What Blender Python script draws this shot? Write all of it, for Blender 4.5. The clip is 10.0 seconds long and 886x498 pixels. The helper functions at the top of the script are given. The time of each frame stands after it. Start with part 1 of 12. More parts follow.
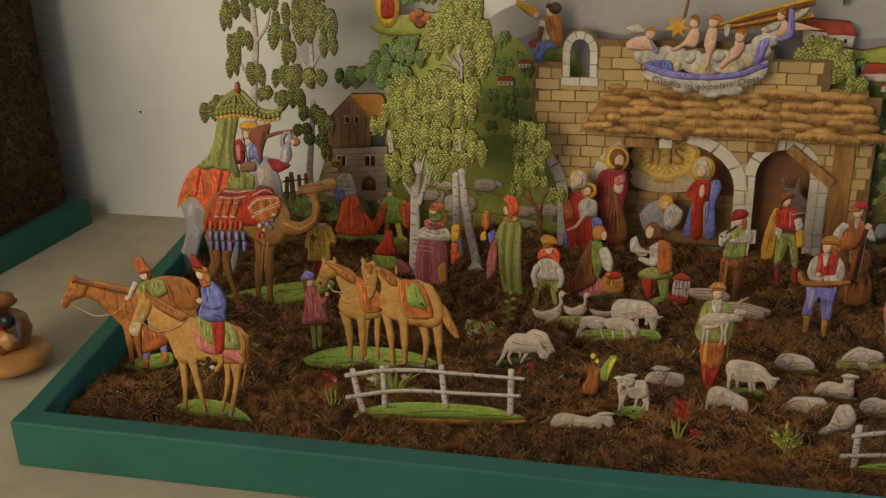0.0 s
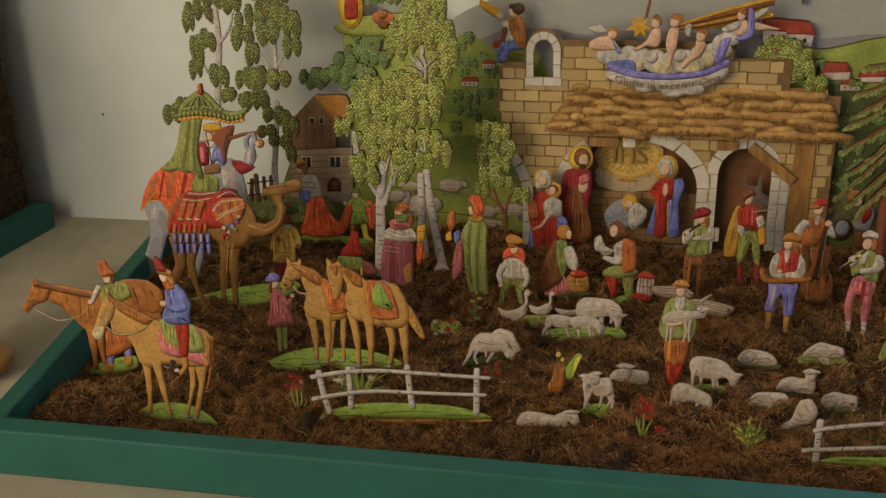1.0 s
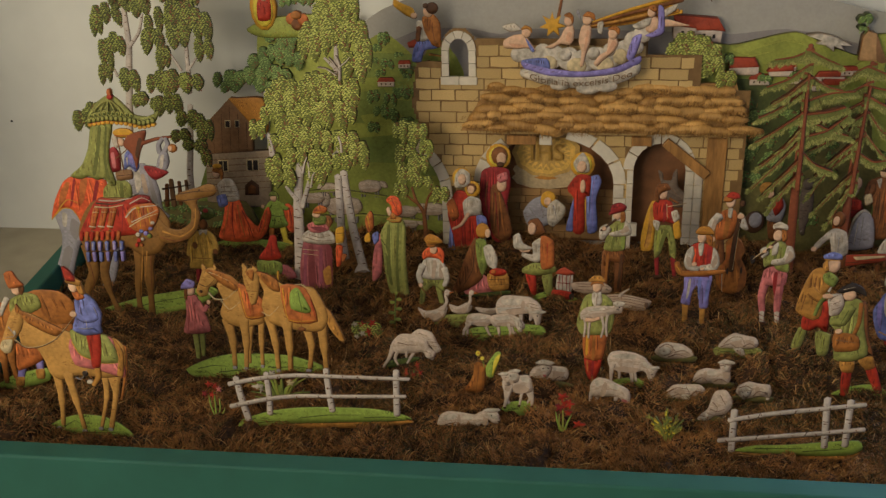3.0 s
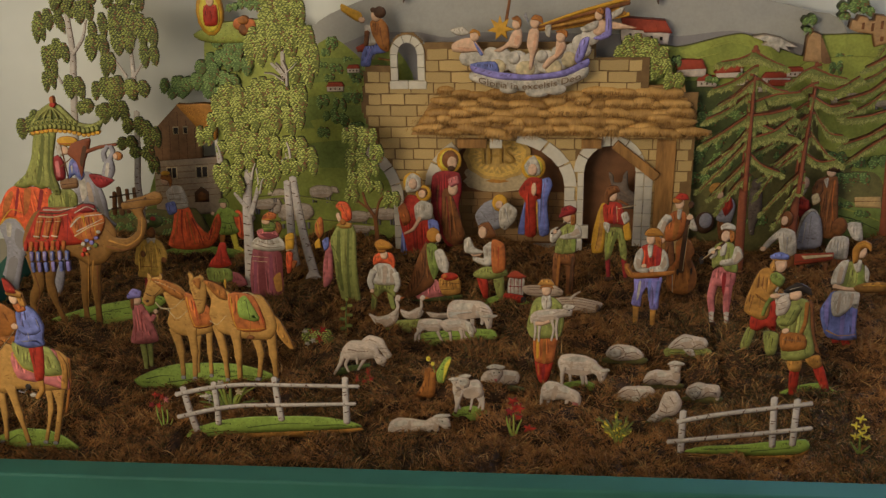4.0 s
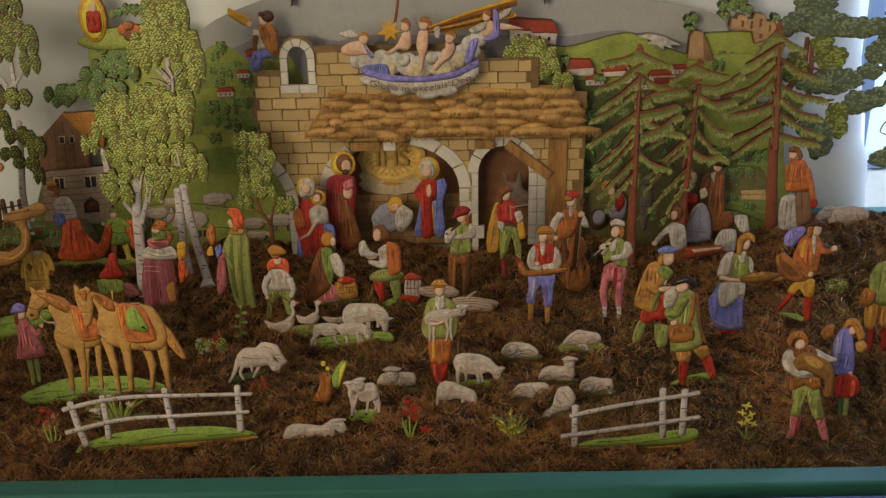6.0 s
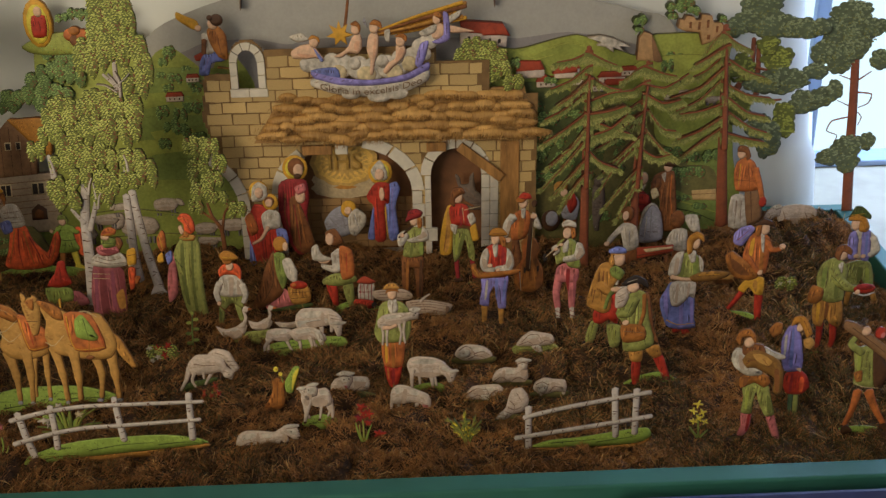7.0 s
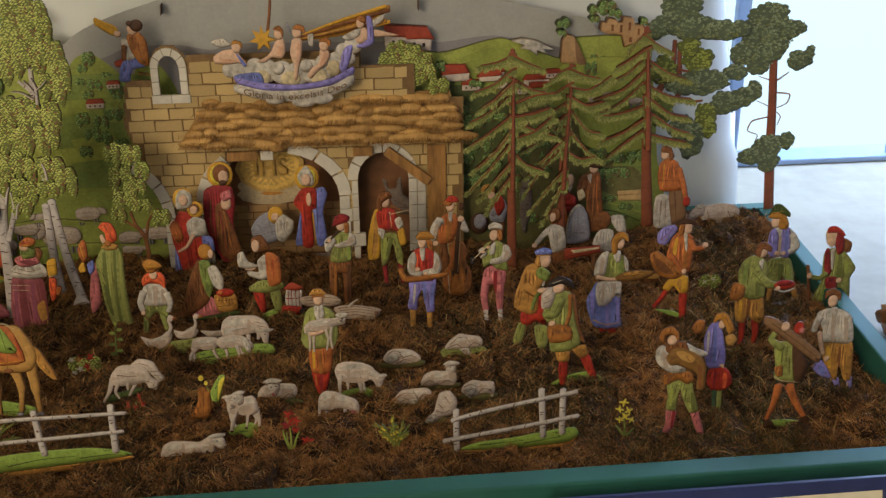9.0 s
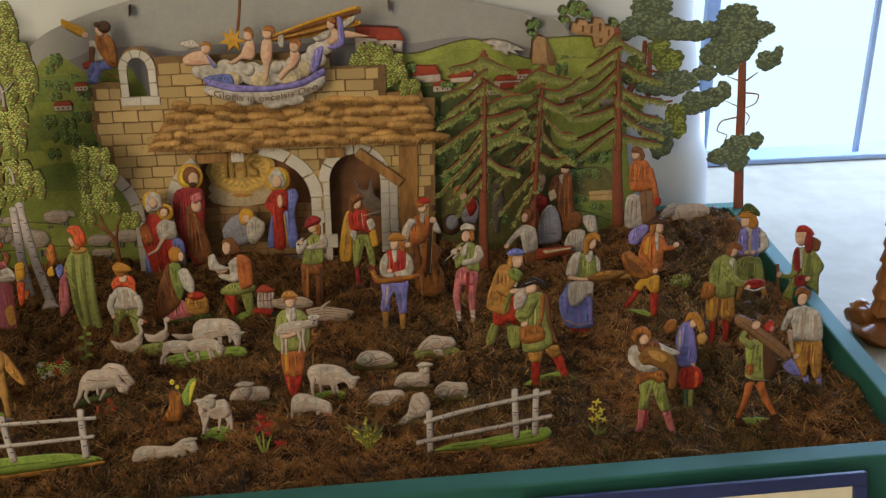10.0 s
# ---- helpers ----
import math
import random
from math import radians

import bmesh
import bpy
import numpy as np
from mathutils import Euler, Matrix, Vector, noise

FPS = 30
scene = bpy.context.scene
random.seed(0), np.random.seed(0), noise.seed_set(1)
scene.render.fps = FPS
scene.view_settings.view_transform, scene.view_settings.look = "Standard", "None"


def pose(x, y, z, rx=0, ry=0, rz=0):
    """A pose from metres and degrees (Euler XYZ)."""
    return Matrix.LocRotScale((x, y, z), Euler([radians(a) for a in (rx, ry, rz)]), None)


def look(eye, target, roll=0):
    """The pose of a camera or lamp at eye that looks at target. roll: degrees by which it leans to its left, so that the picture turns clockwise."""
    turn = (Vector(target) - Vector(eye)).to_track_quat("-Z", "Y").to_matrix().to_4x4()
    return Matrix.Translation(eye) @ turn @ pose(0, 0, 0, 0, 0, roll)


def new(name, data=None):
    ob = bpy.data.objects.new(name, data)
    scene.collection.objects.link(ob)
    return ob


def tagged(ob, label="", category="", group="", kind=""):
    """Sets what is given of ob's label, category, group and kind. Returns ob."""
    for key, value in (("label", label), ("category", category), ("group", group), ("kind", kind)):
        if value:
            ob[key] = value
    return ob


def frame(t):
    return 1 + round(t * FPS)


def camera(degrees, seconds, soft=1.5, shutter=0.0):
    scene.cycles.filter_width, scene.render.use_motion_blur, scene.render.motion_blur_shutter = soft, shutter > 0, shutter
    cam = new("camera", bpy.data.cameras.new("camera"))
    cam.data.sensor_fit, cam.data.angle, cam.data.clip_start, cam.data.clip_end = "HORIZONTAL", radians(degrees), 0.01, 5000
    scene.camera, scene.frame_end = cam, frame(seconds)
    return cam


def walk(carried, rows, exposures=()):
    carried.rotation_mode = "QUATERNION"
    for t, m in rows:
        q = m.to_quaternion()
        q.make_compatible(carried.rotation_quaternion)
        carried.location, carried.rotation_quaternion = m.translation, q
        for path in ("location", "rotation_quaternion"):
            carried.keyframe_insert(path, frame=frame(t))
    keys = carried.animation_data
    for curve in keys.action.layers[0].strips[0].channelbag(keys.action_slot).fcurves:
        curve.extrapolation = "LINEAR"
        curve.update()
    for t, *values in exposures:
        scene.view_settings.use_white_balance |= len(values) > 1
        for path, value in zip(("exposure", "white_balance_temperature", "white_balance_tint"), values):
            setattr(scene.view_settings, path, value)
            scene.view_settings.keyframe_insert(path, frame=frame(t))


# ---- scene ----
cam = camera(45.1, 10.0, 1.4)
PATH = [
    (0, (0.089, -0.794, 0.565), (-0.32, 0.987, -0.248), -1.8),
    (0.5, (0.091, -0.795, 0.564), (-0.29, 0.993, -0.247), -1.7),
    (1, (0.094, -0.795, 0.565), (-0.259, 0.998, -0.248), -1.6),
    (1.5, (0.101, -0.792, 0.565), (-0.225, 1.005, -0.251), -1.6),
    (2, (0.103, -0.791, 0.564), (-0.188, 1.011, -0.252), -1.5),
    (2.5, (0.105, -0.791, 0.564), (-0.155, 1.016, -0.252), -1.5),
    (4, (0.126, -0.781, 0.565), (-0.037, 1.038, -0.25), -1.4),
    (4.5, (0.133, -0.781, 0.563), (0.006, 1.043, -0.247), -1.5),
    (5, (0.139, -0.781, 0.562), (0.05, 1.045, -0.248), -1.3),
    (5.5, (0.146, -0.781, 0.562), (0.098, 1.047, -0.249), -1.2),
    (7, (0.159, -0.779, 0.563), (0.229, 1.048, -0.246), -0.9),
    (7.5, (0.165, -0.779, 0.564), (0.264, 1.048, -0.243), -0.9),
    (8, (0.168, -0.779, 0.561), (0.297, 1.048, -0.241), -0.8),
    (8.5, (0.171, -0.778, 0.561), (0.327, 1.047, -0.242), -0.7),
    (9, (0.173, -0.779, 0.561), (0.357, 1.044, -0.241), -0.5),
    (9.5, (0.173, -0.778, 0.561), (0.385, 1.042, -0.241), -0.3),
    (10, (0.173, -0.778, 0.561), (0.409, 1.04, -0.24), -0.2),
]
walk(cam, [(t, look(eye, target, roll)) for t, eye, target, roll in PATH])

# ---- light and air ----
world = bpy.data.worlds.new("world")
scene.world = world
world.use_nodes = True
wn = world.node_tree
sky = wn.nodes.new("ShaderNodeTexSky")
sky.sky_type, sky.sun_disc = "NISHITA", False
sky.sun_elevation, sky.sun_rotation = radians(38), radians(60)
wn.links.new(sky.outputs[0], wn.nodes["Background"].inputs[0])
wn.nodes["Background"].inputs[1].default_value = 0.12


def area(name, m, sx, sy, watts, rgb):
    d = bpy.data.lights.new(name, "AREA")
    d.shape, d.size, d.size_y, d.energy, d.color = "RECTANGLE", sx, sy, watts, rgb
    ob = new(name, d)
    ob.matrix_world = m
    return ob


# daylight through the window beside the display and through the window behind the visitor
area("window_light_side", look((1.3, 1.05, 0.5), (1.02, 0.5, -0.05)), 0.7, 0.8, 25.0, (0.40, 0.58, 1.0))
# added blue fill from an unseen opening, tints the wall by the niche
area("fill_light_east", look((2.58, -0.2, 0.75), (0.75, 0.5, 0.15)), 1.0, 1.0, 4.0, (0.46, 0.42, 1.0))
area("window_light_room", look((-1.6, -2.4, 1.1), (-0.6, 0.35, 0.05)), 1.5, 1.6, 61.0, (1.0, 0.875, 0.67))
scene.view_settings.exposure = 0.0


# ---- materials ----
def lin(r, g, b):
    return tuple(((c / 255) / 12.92 if c < 10 else ((c / 255 + 0.055) / 1.055) ** 2.4) for c in (r, g, b)) + (1.0,)


MATS = {}


def mat(name, rgb, rough=0.6, var=0.25, scale=60.0, stretch=(1, 1, 1), rand="", bump=0.0, spread=0.3, metal=0.0, rgb2=None):
    """A procedural surface: base colour, broad and fine variation, optional change from piece to piece."""
    if name in MATS:
        return MATS[name]
    m = bpy.data.materials.new(name)
    m.use_nodes = True
    nt = m.node_tree
    N, K = nt.nodes, nt.links
    bsdf = N["Principled BSDF"]
    bsdf.inputs["Roughness"].default_value = rough
    bsdf.inputs["Metallic"].default_value = metal
    bsdf.inputs["Specular IOR Level"].default_value = 0.3
    tc = N.new("ShaderNodeTexCoord")
    mp = N.new("ShaderNodeMapping")
    mp.inputs["Scale"].default_value = stretch
    K.new(tc.outputs["Object"], mp.inputs["Vector"])
    n1 = N.new("ShaderNodeTexNoise")
    n1.inputs["Scale"].default_value, n1.inputs["Detail"].default_value = scale, 5.0
    n2 = N.new("ShaderNodeTexNoise")
    n2.inputs["Scale"].default_value, n2.inputs["Detail"].default_value = scale * 0.22, 3.0
    K.new(mp.outputs[0], n1.inputs["Vector"])
    K.new(mp.outputs[0], n2.inputs["Vector"])
    add = N.new("ShaderNodeMath")
    add.operation = "ADD"
    K.new(n1.outputs[0], add.inputs[0])
    K.new(n2.outputs[0], add.inputs[1])
    src = add.outputs[0]
    lo, hi = 0.72, 1.28
    if rand:
        rn = N.new("ShaderNodeObjectInfo" if rand == "object" else "ShaderNodeNewGeometry")
        ad = N.new("ShaderNodeMath")
        ad.operation = "MULTIPLY_ADD"
        K.new(rn.outputs["Random" if rand == "object" else "Random Per Island"], ad.inputs[0])
        ad.inputs[1].default_value = spread
        K.new(src, ad.inputs[2])
        src = ad.outputs[0]
        hi += spread
    rng = N.new("ShaderNodeMapRange")
    rng.inputs["From Min"].default_value, rng.inputs["From Max"].default_value = lo, hi
    K.new(src, rng.inputs["Value"])
    mix = N.new("ShaderNodeMix")
    mix.data_type = "RGBA"
    base = lin(*rgb)
    other = lin(*rgb2) if rgb2 else tuple(min(1, c * (1 + var)) for c in base[:3]) + (1,)
    mix.inputs[6].default_value = tuple(c * (1 - var) for c in base[:3]) + (1,)
    mix.inputs[7].default_value = other
    K.new(rng.outputs[0], mix.inputs[0])
    K.new(mix.outputs[2], bsdf.inputs["Base Color"])
    if bump:
        bp = N.new("ShaderNodeBump")
        bp.inputs["Strength"].default_value, bp.inputs["Distance"].default_value = bump, 0.002
        K.new(n1.outputs[0], bp.inputs["Height"])
        K.new(bp.outputs[0], bsdf.inputs["Normal"])
    MATS[name] = m
    return m


# fawn, fold and sprig also serve as printed shade and highlight on figures
INKS = dict(red=(172, 54, 36), crimson=(140, 44, 42), orange=(178, 100, 50), green=(138, 138, 72), dkgreen=(74, 84, 40), blue=(112, 118, 172),
            violet=(136, 124, 180), white=(188, 175, 156), cream=(198, 176, 134), skin=(214, 172, 138), brown=(126, 78, 42), dkbrown=(82, 54, 34),
            tan=(184, 136, 70), ochre=(176, 124, 58), grey=(150, 144, 146), gold=(206, 152, 50), straw=(178, 120, 48), purple=(150, 82, 84), sprig=(152, 150, 78),
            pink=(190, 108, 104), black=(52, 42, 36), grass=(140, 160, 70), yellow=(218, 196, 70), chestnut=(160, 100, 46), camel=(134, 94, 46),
            hill=(141, 147, 66), hilldk=(124, 136, 66), hilllt=(153, 157, 71), stone=(196, 160, 104), sky=(164, 158, 147), mauve=(138, 130, 126),
            roof=(160, 66, 42), plaster=(200, 180, 160), timber=(132, 96, 64), leaf=(124, 134, 64), pine=(74, 92, 62), bark=(136, 74, 46), fleece=(190, 170, 150), birch=(188, 174, 160), umber=(124, 96, 76), mule=(112, 96, 84), clump=(100, 104, 46), willowclump=(70, 72, 32), bushclump=(92, 110, 60), pineclump=(90, 98, 72), needles=(60, 60, 30), fawn=(172, 148, 126), wine=(124, 60, 62), rosy=(146, 78, 92), fold=(104, 106, 52), blush=(206, 154, 120), forest_and_shadow=(108, 100, 56), scarlet=(222, 94, 52), mustard=(196, 154, 70), weed=(150, 142, 66), ruinstone=(176, 136, 92), glow=(190, 150, 80), gleam=(218, 174, 86), haze=(184, 160, 122), thicket=(80, 86, 46), logwall=(158, 136, 110))


def tone(name, kind, gain, lift=0, var=0.3):
    """A printed tone on coated card: drapery runs in upright streaks, everything else in soft blots."""
    r, g, b = INKS[name]
    rgb = tuple(min(250, c * q + lift) for c, q in zip((r, g, b), gain))
    if name in CLOTH:
        return mat(kind + name, rgb, rough=0.5, var=var, scale=170)
    return mat(kind + name, rgb, rough=0.5, var=var * 0.5 if name not in ("sky", "mauve") else 0.06, scale=240)


def ink(name):
    """Printed colour."""
    return tone(name, "print_", (1, 1, 1), 0, 0.42)


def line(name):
    """The darker contour of the same printed colour, laid as shade on lower right edges."""
    return tone(name, "shaded_contour_", (0.66, 0.58, 0.52) if name in ("white", "cream", "fleece") else (0.58, 0.52, 0.48))


def shade(name):
    """The half tone between contour and flat colour."""
    return tone(name, "halftone_", (0.93, 0.91, 0.89), 0, 0.38)


def half(name):
    """The darker half tone next to the contour."""
    return tone(name, "deep_", (0.88, 0.85, 0.82) if name in ("white", "cream", "fleece") else (0.78, 0.73, 0.69), 0, 0.35)


def tint(name):
    """The lighter touch of the same printed colour."""
    return tone(name, "highlight_", (1.06, 1.06, 1.06) if name in FUR + ["white", "cream"] else (1.18, 1.18, 1.16), 4)


def fold(name):
    """The deep tone of a fold."""
    return tone(name, "fold_", (0.84, 0.80, 0.76) if name in ("white", "cream", "fleece") else (0.66, 0.60, 0.56))


CLOTH = "mustard red scarlet crimson orange green blue violet white cream brown ochre purple pink dkgreen leaf chestnut".split()
FUR = "tan camel grey fleece mule".split()
CARD = mat("card_edge", (186, 176, 160), rough=0.8, var=0.12, scale=200)


# ---- building helpers ----
def part(name, bm, material, parent=None, label="", smooth=False):
    me = bpy.data.meshes.new(name)
    bm.to_mesh(me)
    bm.free()
    me.materials.append(material)
    if smooth:
        me.shade_smooth()
    ob = new(name, me)
    ob.parent = parent
    return tagged(ob, label) if label else ob


def mesh_part(name, verts, faces, materials, parent=None, index=None, label="", smooth=False, normals=None):
    me = bpy.data.meshes.new(name)
    me.from_pydata(verts, [], faces)
    for m in materials:
        me.materials.append(m)
    if index:
        me.polygons.foreach_set("material_index", index)
    if smooth or normals:
        me.shade_smooth()
    if normals:
        me.normals_split_custom_set_from_vertices(normals)
    ob = new(name, me)
    ob.parent = parent
    return tagged(ob, label) if label else ob


def thing(name, x, y, z, label, category, group="", kind=""):
    ob = new(name)
    ob.location = (x, y, z)
    ob.empty_display_size = 0.02
    return tagged(ob, label, category, group, kind)


def box(bm, x0, y0, z0, x1, y1, z1, bevel=0.0):
    vs = [bm.verts.new(p) for p in ((x0, y0, z0), (x1, y0, z0), (x1, y1, z0), (x0, y1, z0), (x0, y0, z1), (x1, y0, z1), (x1, y1, z1), (x0, y1, z1))]
    fs = [bm.faces.new([vs[i] for i in f]) for f in ((0, 3, 2, 1), (4, 5, 6, 7), (0, 1, 5, 4), (1, 2, 6, 5), (2, 3, 7, 6), (3, 0, 4, 7))]
    if bevel:
        bmesh.ops.bevel(bm, geom=list({e for f in fs for e in f.edges}), offset=bevel, segments=2, affect="EDGES", profile=0.5)
    return bm


def boxed(x0, y0, z0, x1, y1, z1, bevel=0.0):
    return box(bmesh.new(), x0, y0, z0, x1, y1, z1, bevel)


def flow(pts, closed, n=4):
    """A smooth line through the points."""
    out, k = [], len(pts)
    P = [np.array(p, float) for p in pts]
    for i in range(k if closed else k - 1):
        a = P[(i - 1) % k] if closed or i > 0 else P[0]
        b, c = P[i], P[(i + 1) % k]
        d = P[(i + 2) % k] if closed or i + 2 < k else P[-1]
        for j in range(n):
            t = j / n
            m0, m1 = (c - a) * 0.34, (d - b) * 0.34
            out.append((2 * t ** 3 - 3 * t * t + 1) * b + (t ** 3 - 2 * t * t + t) * m0 + (3 * t * t - 2 * t ** 3) * c + (t ** 3 - t * t) * m1)
    if not closed:
        out.append(P[-1])
    return out


LEAFY, BRUSH = random.Random(11), random.Random(12)


def foliage(name, rgb, light):
    """Printed leaves: every leaf differs a little from the next."""
    return mat(name, rgb, rough=0.55, var=0.35, scale=90, rand="island", spread=0.7, rgb2=light)


FOLIAGE = [foliage("printed_leaf", (146, 154, 64), (178, 184, 84)), foliage("printed_pale_leaf", (186, 192, 88), (216, 216, 118)),
           foliage("printed_dim_leaf", (112, 110, 52), (136, 132, 66)), foliage("printed_rust_leaf", (120, 66, 42), (142, 88, 58)),
           foliage("printed_willow_leaf", (116, 122, 50), (142, 150, 66)), foliage("printed_pale_willow_leaf", (150, 158, 70), (176, 182, 90)),
           foliage("printed_bush_leaf", (100, 128, 62), (126, 154, 82)), foliage("printed_pale_bush_leaf", (138, 166, 86), (164, 188, 108)),
           foliage("printed_pine_needle", (106, 118, 82), (130, 140, 100)), foliage("printed_pale_pine_needle", (140, 150, 110), (164, 172, 130)),
           foliage("printed_spruce_needle", (100, 108, 50), (126, 130, 64)), foliage("printed_pale_spruce_needle", (150, 150, 74), (182, 176, 100))]
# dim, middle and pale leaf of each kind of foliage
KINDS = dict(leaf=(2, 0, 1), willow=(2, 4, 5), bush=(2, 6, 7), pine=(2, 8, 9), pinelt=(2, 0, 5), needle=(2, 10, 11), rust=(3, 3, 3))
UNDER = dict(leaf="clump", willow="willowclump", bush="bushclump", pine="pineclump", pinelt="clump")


from mathutils.geometry import tessellate_polygon


class Cut:
    """A thing cut from embossed printed card, drawn in millimetres across (u) and up (v) from its foot. Every colour area is a thin layer of its own, pressed round at its edges."""

    def __init__(self):
        self.parts, self.layer = [], 0
        self.leaf_v, self.leaf_f, self.leaf_i = [], [], []
        self.begin("card")

    def begin(self, name):
        self.cur = dict(name=name, v=[], f=[], i=[], m=[], n=[])
        self.parts.append(self.cur)

    def slot(self, m):
        if m not in self.cur["m"]:
            self.cur["m"].append(m)
        return self.cur["m"].index(m)

    def face(self, ids, slot):
        """A face that looks out of the card's front."""
        P = [self.cur["v"][i] for i in ids]
        turn = sum(P[i - 1][0] * P[i][2] - P[i][0] * P[i - 1][2] for i in range(len(P)))
        self.cur["f"].append(tuple(ids) if turn >= 0 else tuple(ids)[::-1])
        self.cur["i"].append(slot)

    def sheet(self, pts, colour, rim=0.4, touch=False):
        c = self.cur
        pts = [np.array(p, float) for p in pts]
        clean = [p for i, p in enumerate(pts) if np.linalg.norm(p - pts[i - 1]) > 1e-3]
        pts, k = clean, len(clean)
        size = sum(pts[i - 1][0] * pts[i][1] - pts[i][0] * pts[i - 1][1] for i in range(k)) / 2
        if size < 0:
            pts, size = pts[::-1], -size
        girth = sum(np.linalg.norm(pts[i] - pts[i - 1]) for i in range(k))
        Q = np.array(pts)
        far = np.linalg.norm(Q[:, None] - Q[None], axis=2)
        along = np.concatenate([[0], np.cumsum(np.linalg.norm(np.diff(Q, axis=0), axis=1))])
        arc = np.abs(along[:, None] - along[None])
        arc = np.minimum(arc, girth - arc)
        far[far > 0.75 * arc] = 1e6
        far[np.arange(k), np.arange(k)] = 1e6
        room = np.minimum(far.min(axis=1), 2.2 * size / max(girth, 1e-6))
        room = np.minimum(room, 0.5 * (np.roll(room, 1) + np.roll(room, -1)))
        rings, dim, out = [[], [], []], [], []
        press = 1.0 if rim > 0.1 else 0.0
        for i in range(k):
            e0, e1 = pts[i] - pts[i - 1], pts[(i + 1) % k] - pts[i]
            n = np.array([-e0[1], e0[0]]) / np.linalg.norm(e0) + np.array([-e1[1], e1[0]]) / np.linalg.norm(e1)
            l = np.linalg.norm(n)
            n = n / l if l > 0.2 else n * 0
            out.append(-n)
            # edges facing lower right get wider, darker rings: shading put into the print
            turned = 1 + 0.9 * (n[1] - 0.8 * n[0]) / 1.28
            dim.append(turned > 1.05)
            for ring, part_of, most in zip(rings, (0.07, 0.18, 0.34), (rim, rim * 4, rim * 11)):
                ring.append(pts[i] + n * min(most, part_of * room[i]) * turned)
        inner, mid, core = rings
        front, back = -0.5 - 0.04 * self.layer, 0.5 - 0.002 * self.layer
        self.layer += 1
        o = len(c["v"])
        c["v"] += [(p[0] / 1000, front / 1000, p[1] / 1000) for p in pts] + [(p[0] / 1000, front / 1000, p[1] / 1000) for p in inner]
        c["v"] += [(p[0] / 1000, back / 1000, p[1] / 1000) for p in pts] + [(p[0] / 1000, front / 1000, p[1] / 1000) for p in mid + core]
        for lean in (0.85, 0.72, None, 0.48, 0.06):
            c["n"] += [(q[0] * math.sin(lean * press), -math.cos(lean * press), q[1] * math.sin(lean * press)) for q in out] if lean else [(0, 1, 0)] * k
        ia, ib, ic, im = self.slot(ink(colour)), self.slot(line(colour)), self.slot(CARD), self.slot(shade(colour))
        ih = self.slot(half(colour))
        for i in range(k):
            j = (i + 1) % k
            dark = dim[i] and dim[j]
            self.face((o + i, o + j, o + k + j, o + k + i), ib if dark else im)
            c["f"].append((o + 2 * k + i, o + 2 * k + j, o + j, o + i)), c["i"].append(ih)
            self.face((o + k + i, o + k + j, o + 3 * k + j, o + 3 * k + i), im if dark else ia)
            self.face((o + 3 * k + i, o + 3 * k + j, o + 4 * k + j, o + 4 * k + i), ia)
        for tri in tessellate_polygon([[Vector((p[0], p[1], 0)) for p in core]]):
            self.face([o + 4 * k + i for i in tri], ia)
        for tri in tessellate_polygon([[Vector((p[0], p[1], 0)) for p in pts]]):
            c["f"].append(tuple(o + 2 * k + i for i in tri[::-1])), c["i"].append(ic)
        if touch and size > 25:
            self.touches(core, colour, size, front)

    def dab(self, m, u, v, a, l, w, d):
        """One small brush mark."""
        c, ca, sa = self.cur, math.cos(a), math.sin(a)
        o = len(c["v"])
        for s, t in ((-0.5, 0), (-0.1, -w), (0.5, 0), (0.05, w)):
            c["v"].append(((u + ca * l * s - sa * t) / 1000, d / 1000, (v + sa * l * s + ca * t) / 1000))
            c["n"].append((0, -1, 0))
        c["f"].append((o, o + 1, o + 2, o + 3)), c["i"].append(self.slot(m))

    def stroke(self, m, run, w, d):
        """A tapered brush line."""
        k = len(run)
        if k < 3:
            return
        c, P = self.cur, [np.array(p) for p in run]
        o = len(c["v"])
        for i, p in enumerate(P):
            e = P[min(i + 1, k - 1)] - P[max(i - 1, 0)]
            e = e / max(np.linalg.norm(e), 1e-9)
            r = w * (0.12 + math.sin(math.pi * (i + 0.3) / (k - 0.4)))
            for sgn in (-1, 1):
                c["v"].append(((p[0] - sgn * e[1] * r) / 1000, d / 1000, (p[1] + sgn * e[0] * r) / 1000))
                c["n"].append((-0.6 * sgn * e[1], -0.8, 0.6 * sgn * e[0]))
        slot = self.slot(m)
        for i in range(k - 1):
            self.face((o + 2 * i + 2, o + 2 * i + 3, o + 2 * i + 1, o + 2 * i), slot)

    def touches(self, poly, colour, size, front):
        """Folds on cloth, hair on animals, blades on grass: the brushwork of the print, with its painted shade and
        highlights.
        """
        P = np.array(poly)
        (u0, v0), (u1, v1) = P.min(axis=0), P.max(axis=0)
        x, y = P[:, 0], P[:, 1]
        x2, y2 = np.roll(x, -1), np.roll(y, -1)

        def chord(u):
            hit = (x > u) != (x2 > u)
            vs = sorted(y[hit] + (u - x[hit]) / (x2[hit] - x[hit]) * (y2[hit] - y[hit]))
            return max(((b - a, a, b) for a, b in zip(vs[::2], vs[1::2])), default=(0, 0, 0))

        def inside(u, v):
            hit = (y > v) != (y2 > v)
            return np.count_nonzero(hit & (u < x + (v - y) / np.where(y2 == y, 1, y2 - y) * (x2 - x))) % 2 == 1

        marks = (half(colour), tint(colour), line(colour), shade(colour), fold(colour))
